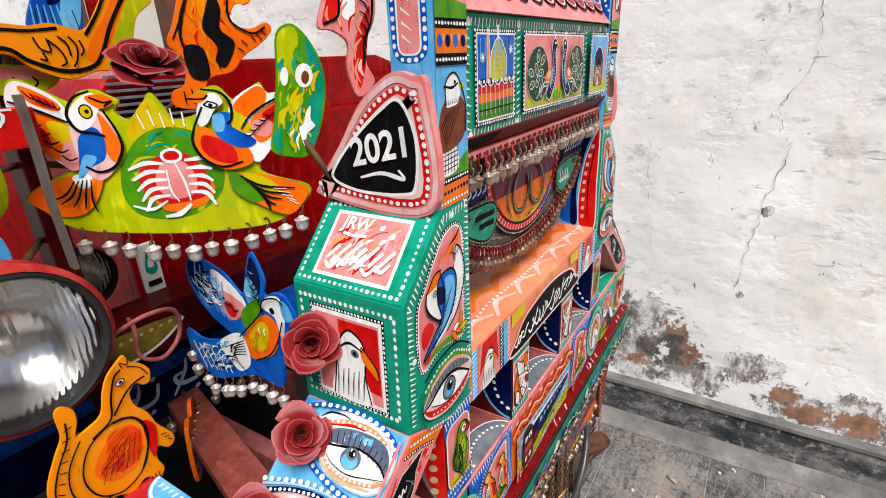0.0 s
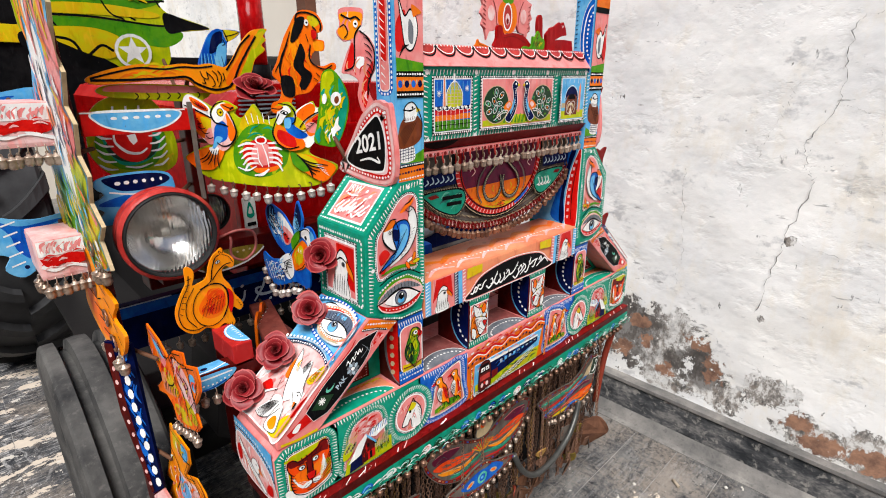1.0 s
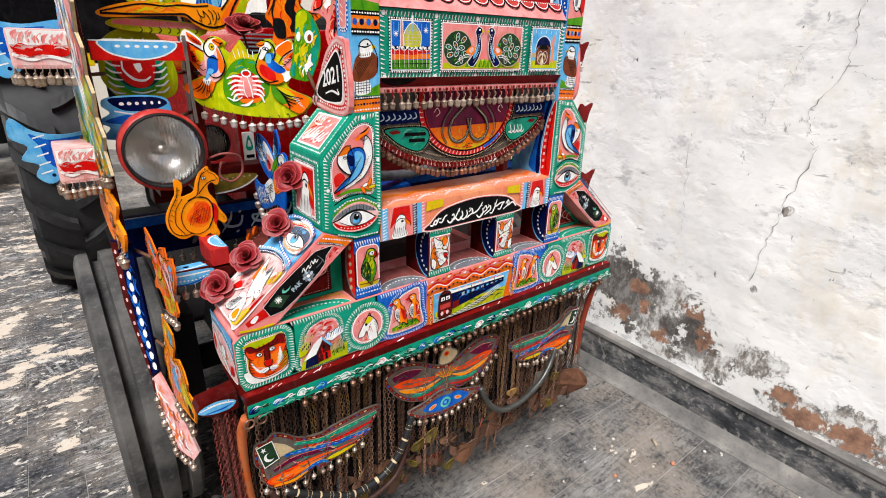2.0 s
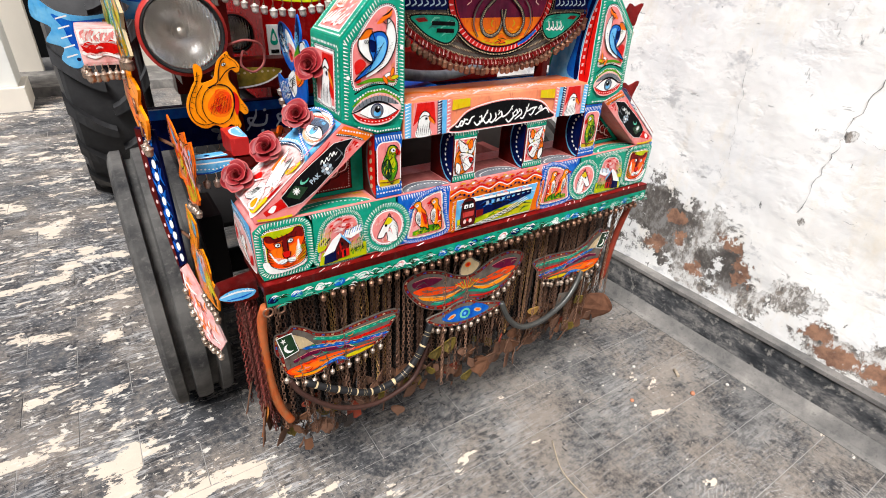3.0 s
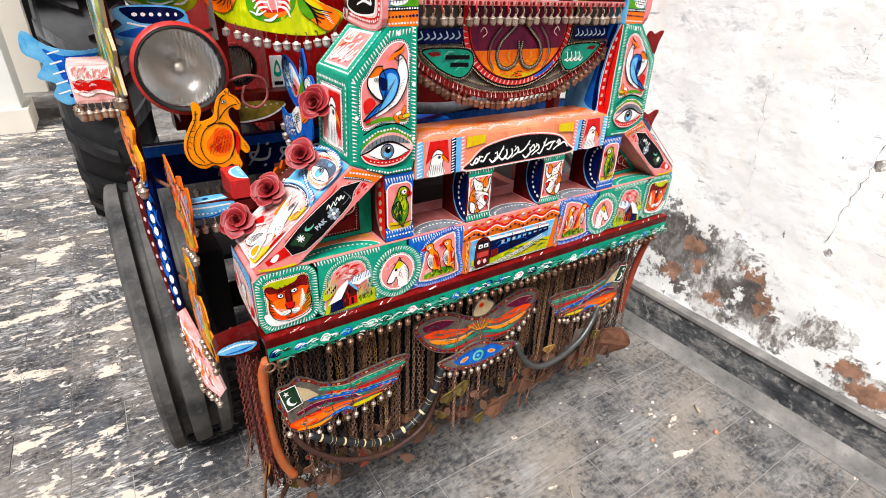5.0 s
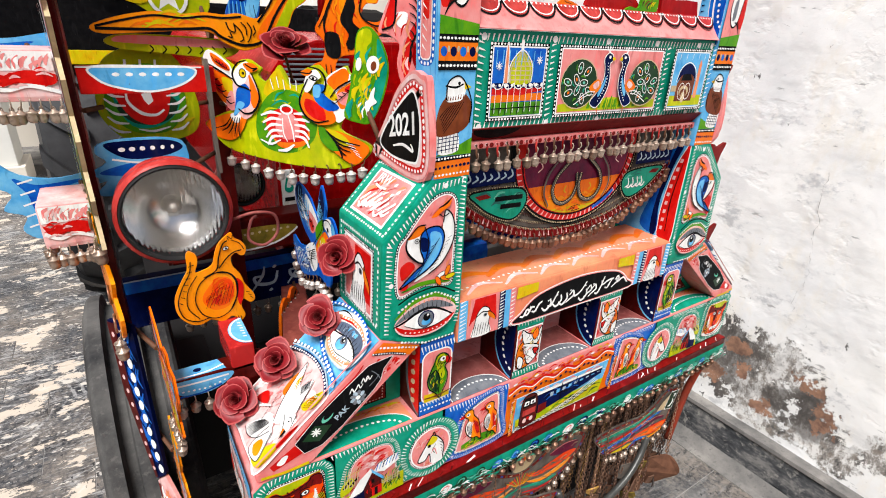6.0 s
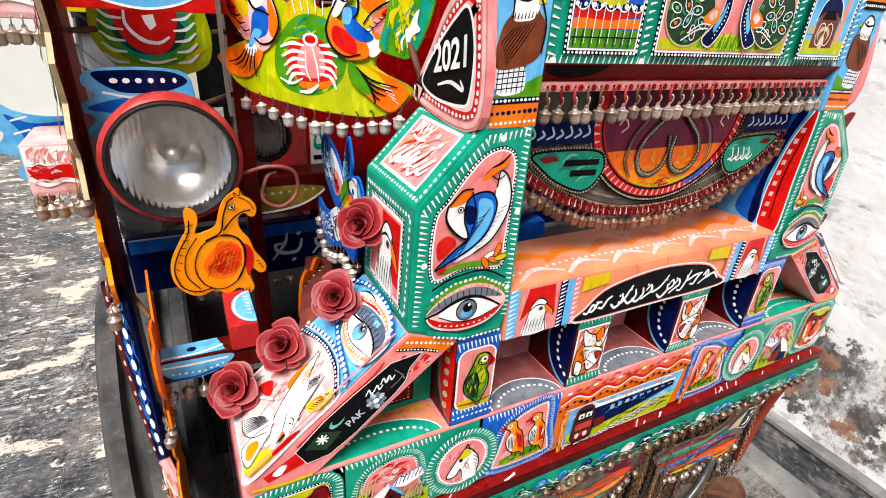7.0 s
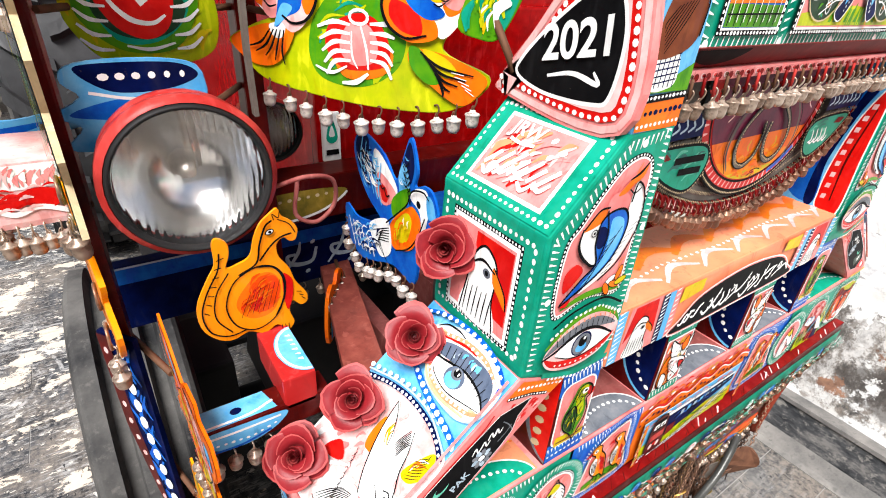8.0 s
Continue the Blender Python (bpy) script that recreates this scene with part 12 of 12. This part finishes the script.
ob, a = fence_plate("dotted_plank", [(-0.376, 0.70), (-0.350, 0.72), (-0.350, 1.055), (-0.405, 1.055), (-0.405, 0.90)], "navy", "navy plank with white dots and a red edge", 0.006)
a.strokes([(-0.374, 0.75), (-0.353, 0.74), (-0.353, 1.05), (-0.382, 1.05)], ("blue", "navy"), 30, 0.08, 0.008, 90, 5)
a.fill("maroon", [(-0.377, 0.705), (-0.371, 0.708), (-0.377, 0.80), (-0.387, 0.92), (-0.387, 1.053), (-0.404, 1.053), (-0.404, 0.90)])
a.up()
for k in range(11):
    z = 0.735 + 0.030 * k
    sh = 0.016 * max(0.0, (0.93 - z) / 0.2)
    a.raw("white", oval(-0.372 + sh, z, 0.0115, 0.0062, 86, 10))
    a.raw("pinkwhite", oval(-0.396 + sh * 1.3, z - 0.006, 0.0055, 0.0035, 86, 8))
a.emit("painted_face", ob)
SKEW["pink_plank"] = SKEW["dotted_plank"]
ob, a = fence_plate("pink_plank", [(-0.376, 0.694), (-0.373, 0.62), (-0.349, 0.487), (-0.300, 0.452), (-0.277, 0.486), (-0.313, 0.61), (-0.352, 0.714)], "pinkwhite", "pink and white plank end", 0.006)
a.strokes([(-0.37, 0.68), (-0.365, 0.60), (-0.345, 0.49), (-0.30, 0.46), (-0.282, 0.485), (-0.318, 0.61), (-0.352, 0.70)], ("pinkwhite", "pink", "white", "salmon", "dustypink", "orange"), 46, 0.045, 0.007, 105, 22)
a.line("crest_red", [(-0.372, 0.690), (-0.369, 0.62), (-0.346, 0.492), (-0.300, 0.457)], 0.0030)
a.emit("painted_face", ob)
low = plane((-0.162, 0.045, 0.0), (0.6, -0.8, 0), Z)
hang_bells(fence, [low(-0.374 + 0.004 * k, 0.65 - 0.022 * k, 0.008) for k in range(8)] + [low(-0.345 + 0.011 * k, 0.484 - 0.008 * k, 0.008) for k in range(5)], 0.95, BELL_DULL)
hang_bells(fence, [(-0.396, 0.30 + 0.012 * k, 1.222 - 0.002 * k) for k in range(4)] + [(-0.396, 0.31 + 0.03 * k, 1.04) for k in range(5)], 1.2, BELL_DULL)
for (yy, zz, rr_) in ((0.345, 1.24, 0.014), (0.365, 1.10, 0.016), (0.345, 1.055, 0.016)):
    bm = bmesh.new()
    tube(bm, [(-0.398, yy + rr_ * math.cos(q), zz + rr_ * math.sin(q)) for q in [2 * math.pi * k / 14 for k in range(14)]], 0.002, 5, 0, True)
    own(link_mesh("wire_ring", bm, "bell_bronze"), fence)
# two sawn birds hung from the fence
fn = plane((-0.343, 0.25, 0), (0.045, -1, 0), Z)
P = [(-0.068, 1.087), (-0.017, 1.074), (0.021, 1.051), (0.057, 1.079), (0.104, 1.093), (0.106, 1.071), (0.156, 1.088), (0.162, 1.065), (0.157, 1.043), (0.132, 1.011), (0.101, 0.983), (0.120, 0.981), (0.128, 0.959), (0.109, 0.940), (0.046, 0.915), (0.006, 0.913), (-0.001, 0.941), (-0.026, 0.952), (-0.070, 0.940), (-0.073, 0.953), (-0.030, 0.986), (-0.046, 1.006), (-0.071, 1.031)]
t, body, a = cutout("orange_bird", "orange and pink sawn bird with pointed wings on the side fence", "cut-out", fn, P, "beast_orange", 0.003)
a.blob("pink", [(-0.058, 1.080), (-0.016, 1.066), (0.012, 1.044), (-0.01, 1.02), (-0.04, 1.05)])
a.blob("sky", [(-0.045, 1.066), (-0.012, 1.056), (0.0, 1.040), (-0.03, 1.046)])
a.blob("black", [(0.040, 1.060), (0.075, 1.066), (0.092, 1.040), (0.060, 1.030)])
a.blob("pinkwhite", [(0.045, 1.054), (0.070, 1.058), (0.082, 1.040), (0.060, 1.036)])
a.blob("yellow", [(0.010, 0.935), (0.050, 0.928), (0.090, 0.945), (0.060, 0.962), (0.020, 0.955)])
a.blob("salmon", [(-0.030, 1.000), (0.020, 1.010), (0.050, 0.985), (0.0, 0.965), (-0.03, 0.965)])
a.blob("pinkwhite", [(0.05, 1.06), (0.10, 1.055), (0.128, 1.0), (0.10, 0.975), (0.07, 1.0)])
a.blob("sky", [(0.120, 1.060), (0.142, 1.064), (0.138, 1.034), (0.124, 1.036)])
a.blob("yellow", [(-0.008, 1.018), (0.02, 1.02), (0.05, 0.99), (0.03, 0.975), (0.0, 0.985)])
a.blob("yellow", [(0.07, 0.995), (0.11, 0.985), (0.12, 0.96), (0.09, 0.955)])
for pts in ([(0.03, 1.06), (0.045, 1.03), (0.03, 1.0), (0.0, 0.985)], [(0.05, 1.075), (0.08, 1.066), (0.115, 1.07), (0.12, 1.03), (0.128, 0.99)], [(0.06, 1.04), (0.085, 1.03), (0.10, 1.0)], [(0.055, 1.02), (0.075, 1.0), (0.08, 0.97)], [(-0.015, 1.07), (0.0, 1.05), (0.02, 1.05)], [(0.09, 1.04), (0.105, 1.03), (0.095, 1.02), (0.085, 1.03)]):
    a.line("black", pts, 0.0034)
a.up()
for k in range(6):
    a.ribbon("maroon", [(-0.02 + 0.012 * k, 0.968 + 0.002 * k), (-0.005 + 0.011 * k, 0.992 + 0.001 * k)], 0.003, 0.4)
    a.ribbon("orange", [(0.06 + 0.013 * k, 1.078), (0.065 + 0.012 * k, 1.06)], 0.004, 0.4)
    a.ribbon("black", [(0.05 + 0.014 * k, 0.962 - 0.003 * k), (0.058 + 0.013 * k, 0.985 - 0.003 * k)], 0.0022, 0.4)
    a.ribbon("red", [(0.07 + 0.010 * k, 1.048 - 0.010 * k), (0.085 + 0.008 * k, 1.040 - 0.010 * k)], 0.004, 0.5)
a.strokes(inset(P, 0.008), ("ember", "duck_orange", "pink", "yellow", "red"), 34, 0.026, 0.0045, 70, 35)
a.line("black", inset(P, 0.003), 0.0020, closed=True, straight=True)
a.emit("painted_face", body)
pegs(t, [(fn(-0.025, 1.03, 0.003), (-0.378, 0.37, 1.03))])
hang_bells(t, [fn(0.004 + 0.018 * k, 0.914 + 0.0045 * k, 0.003) for k in range(7)], 0.85, BELL_DULL)
fn = plane((-0.352, 0.25, 0), (0.045, -1, 0), Z)
P = [(-0.017, 0.896), (0.020, 0.888), (0.065, 0.881), (0.059, 0.845), (0.020, 0.796), (0.079, 0.825), (0.110, 0.812), (0.122, 0.784), (0.108, 0.758), (0.150, 0.762), (0.158, 0.735), (0.138, 0.692), (0.06, 0.668), (0.0, 0.652), (-0.07, 0.645), (-0.134, 0.647), (-0.078, 0.718), (-0.116, 0.710), (-0.074, 0.774), (-0.046, 0.811)]
t, body, a = cutout("orange_bird", "orange sawn bird with a blue breast on the side fence", "cut-out", fn, P, "duck_orange", 0.003)
a.blob("yellow", [(-0.005, 0.885), (0.025, 0.878), (0.020, 0.850), (-0.015, 0.840)])
a.blob("sky", [(0.030, 0.876), (0.056, 0.872), (0.048, 0.845), (0.025, 0.835)])
a.blob("pinkwhite", [(-0.02, 0.79), (0.02, 0.785), (0.07, 0.80), (0.08, 0.765), (0.02, 0.755)])
a.blob("sky", [(-0.02, 0.77), (0.02, 0.77), (0.04, 0.72), (0.0, 0.70), (-0.03, 0.72)])
a.blob("yellow", [(0.06, 0.77), (0.11, 0.77), (0.13, 0.73), (0.08, 0.70), (0.04, 0.73)])
a.blob("black", [(0.09, 0.715), (0.12, 0.72), (0.13, 0.70), (0.10, 0.69)])
a.blob("pink", [(-0.06, 0.70), (-0.03, 0.72), (-0.01, 0.69), (-0.03, 0.66), (-0.06, 0.655)])
for pts in ([(0.0, 0.85), (0.03, 0.84), (0.06, 0.845)], [(-0.035, 0.83), (-0.01, 0.80), (-0.02, 0.76), (-0.05, 0.72)], [(0.04, 0.82), (0.08, 0.80), (0.10, 0.76), (0.14, 0.74)], [(0.09, 0.83), (0.11, 0.81), (0.12, 0.78)], [(0.02, 0.80), (0.05, 0.79), (0.04, 0.77), (0.02, 0.78)], [(0.02, 0.74), (0.05, 0.71), (0.09, 0.69)]):
    a.line("black", pts, 0.0032)
a.up()
for k in range(7):
    a.ribbon("maroon", [(-0.06 + 0.022 * k, 0.655 + 0.005 * k), (-0.045 + 0.022 * k, 0.69 + 0.005 * k)], 0.003, 0.4)
a.strokes(inset(P, 0.010), ("ember", "beast_orange", "pink", "yellow", "white"), 44, 0.030, 0.0045, 75, 35)
a.line("black", inset(P, 0.003), 0.0020, closed=True, straight=True)
a.emit("painted_face", body)
pegs(t, [(fn(-0.04, 0.80, 0.003), (-0.378, 0.37, 0.80))])
hang_bells(t, [fn(-0.06 + 0.03 * k, 0.652 + 0.004 * k, 0.003) for k in range(7)], 0.9, BELL_DULL)

# pink fringed boxes with bells, and the blue fish behind
for z0, y0, x0 in ((1.178, 0.41, -0.469), (1.408, 0.43, -0.496)):
    t = thing("fringed_box", "pink and white box with a red smile and hanging bells", "box", "fringed boxes on the fence")
    bm = bmesh.new()
    box(bm, x0, -0.392, y0, y0 + 0.12, z0, z0 + 0.075, 0.008)
    own(link_mesh("box_body", bm, "pinkwhite"), t)
    a = Art(plane((0, y0, 0), X, Z))
    w = -0.394 - x0
    a.fill("white", [(x0 + 0.003, z0 + 0.045), (-0.395, z0 + 0.045), (-0.395, z0 + 0.072), (x0 + 0.003, z0 + 0.072)])
    a.strokes([(x0 + 0.004, z0 + 0.045), (-0.396, z0 + 0.045), (-0.396, z0 + 0.072), (x0 + 0.004, z0 + 0.072)], ("pink", "white", "pinkwhite", "pink"), 22, 0.02, 0.005, 70, 12)
    a.blob("red", [(x0 + 0.004, z0 + 0.042), (x0 + 0.25 * w, z0 + 0.036), (x0 + 0.6 * w, z0 + 0.046), (-0.397, z0 + 0.038), (x0 + 0.85 * w, z0 + 0.024), (x0 + 0.5 * w, z0 + 0.028), (x0 + 0.2 * w, z0 + 0.022)])
    a.line("white", [(x0 + 0.004, z0 + 0.028), (x0 + 0.3 * w, z0 + 0.018), (x0 + 0.6 * w, z0 + 0.024), (-0.397, z0 + 0.014)], 0.006)
    a.strokes([(x0 + 0.004, z0 + 0.02), (-0.398, z0 + 0.02), (-0.398, z0 + 0.05), (x0 + 0.004, z0 + 0.05)], ("red", "red", "pinkwhite"), 8, 0.022, 0.004, 6, 14)
    a.emit("painted_face", t, "red smile on pink and white")
    hang_bells(t, [(x0 + 0.006 + 0.0125 * k, y0 + 0.002, z0 + 0.002) for k in range(int(w / 0.0125) + 1)] + [(x0 + 0.001, y0 + 0.02 + 0.02 * k, z0 + 0.002) for k in range(4)], 1.05, BELL_DULL)
    pegs(t, [((-0.394, y0 + 0.02, z0 + 0.03), (-0.378, 0.375, z0 + 0.03))])
    fn = plane((x0 + 0.01, y0 + 0.135, z0 + 0.05), X, Z)
    P = smooth2([(-0.07, 0.075), (-0.035, 0.045), (0.02, 0.034), (0.09, 0.045), (0.09, 0.02), (0.0, 0.0), (0.005, -0.05), (-0.025, -0.075), (-0.05, -0.055), (-0.04, -0.03), (-0.068, -0.015), (-0.052, 0.012), (-0.08, 0.035)], 4)
    t, body, a = cutout("blue_fish_cutout", "blue sawn fish with white strokes behind the box", "cut-out", fn, P, "sky")
    a.fill("blue", smooth2([(-0.045, 0.04), (-0.01, 0.025), (0.06, 0.03), (0.0, 0.005), (-0.005, -0.04), (-0.025, -0.02), (-0.03, 0.01)]))
    a.up()
    for k in range(5):
        a.ribbon("white", [(-0.04, 0.03 - 0.02 * k), (-0.018, 0.036 - 0.02 * k)], 0.005, 0.4)
    a.ell("navy", -0.018, -0.055, 0.004)
    a.emit("painted_face", body)
    pegs(t, [((x0 + 0.06, y0 + 0.135, z0 + 0.075), (x0 + 0.06, y0 + 0.11, z0 + 0.06))])

# red bars with light blue boats, over the headlights
for far in (False, True):
    t = thing("boat_bar", "red bar painted with a light blue boat", "bar", "bars over the headlights")
    bm = bmesh.new()
    box(bm, -0.372, -0.192, 0.338, 0.362, 1.428, 1.466, 0.002)
    own(link_mesh("bar", flipx(bm) if far else bm, "red"), t)
    a = Art(plane((0, 0.338, 0), X, Z, far))
    P = smooth2([(-0.352, 1.464), (-0.29, 1.465), (-0.222, 1.462), (-0.24, 1.442), (-0.285, 1.432), (-0.33, 1.440), (-0.350, 1.452)])
    a.fill("white", inset(P, -0.003))
    a.fill("sky", P)
    a.up()
    for k in range(6):
        a.raw("white", oval(-0.325 + 0.017 * k, 1.455, 0.005, 0.0028, 0, 8))
    a.line("white", [(-0.372, 1.465), (-0.21, 1.465)], 0.002, straight=True)
    a.emit("painted_boat", t)
    bm = bmesh.new()
    add_prism(bm, [(-0.2065, 1.478), (-0.2015, 1.478), (-0.2010, 1.43), (-0.2025, 1.37), (-0.2010, 1.30), (-0.2055, 1.30), (-0.2070, 1.37), (-0.2060, 1.43)], front, 0.324, 0.337)
    own(link_mesh("strut", flipx(bm) if far else bm, "tin_grey"), t)
    bm = bmesh.new()
    box(bm, -0.207, -0.194, 0.362, 0.43, 1.435, 1.46, 0.002)
    own(link_mesh("stay", flipx(bm) if far else bm, "maroon"), t)

# ---- litter on the floor ----
bm = bmesh.new()
tube(bm, curve([(0.546, -0.171, 0.006), (0.497, -0.259, 0.004), (0.484, -0.329, 0.007), (0.490, -0.407, 0.004)], 5), 0.0026, 6)
tagged(link_mesh("twig", bm, "dry_straw"), "pale dry twig lying on the dusty floor tiles", "twig")
bm = bmesh.new()
tube(bm, [(1.222, -0.170, 0.006), (1.212, -0.186, 0.007), (1.203, -0.202, 0.005)], 0.0065, 7)
tagged(link_mesh("wood_chip", bm, "dry_straw"), "short pale chip of wood on the floor tiles", "wood chip")


def pebble(x, y, size, mat, label):
    bm = bmesh.new()
    lathe(bm, [(0.0, 0.0), (0.75 * size, 0.0), (size, 0.45 * size), (0.8 * size, 0.95 * size), (0.35 * size, 1.25 * size), (0.0, 1.3 * size)], pose(x, y, 0.001), 9)
    for v in bm.verts:
        v.co.x += 0.18 * size * math.sin(90 * v.co.y + 40 * v.co.z)
    tagged(link_mesh("pebble", bm, mat), label, "pebble", "pebbles on the floor")


pebble(1.168, -0.288, 0.010, "brick_crumb", "small orange-brown crumb of brick on the floor")
pebble(0.934, -0.190, 0.008, "brick_crumb", "small pinkish crumb of brick on the floor")
pebble(0.926, -0.212, 0.006, "mortar_crumb", "small pale crumb of mortar on the floor")
pebble(1.093, -0.072, 0.007, "mortar_crumb", "small pale crumb of mortar on the floor")
pebble(0.985, -0.060, 0.006, "mortar_crumb", "small pale crumb of mortar on the floor")
pebble(1.330, -0.330, 0.007, "mortar_crumb", "small pale crumb of mortar on the floor")

# ---- floor tiles ----
TX, TY = 0.325, 0.18          # laid like bricks, half a tile on from row to row
tile_meshes = []
for v in range(3):
    bm = bmesh.new()
    box(bm, 0.0012, TX - 0.0012, 0.0012 + 0.0003 * v, TY - 0.0012, -0.009, 0.0, 0.001)
    me = bpy.data.meshes.new("tile")
    bm.to_mesh(me)
    bm.free()
    me.materials.append(MATS["cement_tile"])
    tile_meshes.append(me)
rt = random.Random(5)
rest = []
for j in range(-32, 37):
    for i in range(-28, 5):
        x, y = 0.030 + (i + (0.5 if j % 2 == 0 else 0.0)) * TX, -0.115 + j * TY
        dz = rt.uniform(-0.0007, 0.0004)
        if x > 1.45 or y > 6.6 or y < -5.97 or x < -8.97:
            continue
        if x > -1.75 and -0.95 < y < 3.2 and not (x < -1.2 and y < -0.2):
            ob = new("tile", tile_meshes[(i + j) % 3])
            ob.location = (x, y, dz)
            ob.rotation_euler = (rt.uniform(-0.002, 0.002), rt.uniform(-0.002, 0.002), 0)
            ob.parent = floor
        else:
            rest.append((x, y, dz))
verts, faces = [], []
for x, y, dz in rest:
    k = len(verts)
    verts += [(x + a_, y + b_, c_ + dz) for c_ in (-0.009, 0.0) for a_, b_ in ((0.0015, 0.0015), (TX - 0.0015, 0.0015), (TX - 0.0015, TY - 0.0015), (0.0015, TY - 0.0015))]
    faces += [(k + 4, k + 5, k + 6, k + 7)] + [(k + q, k + (q + 1) % 4, k + 4 + (q + 1) % 4, k + 4 + q) for q in range(4)]
me = bpy.data.meshes.new("far_tiles")
me.from_pydata(verts, [], faces)
me.materials.append(MATS["cement_tile"])
far_tiles = new("far_tiles", me)
far_tiles.parent = floor
tagged(far_tiles, kind="stuff")
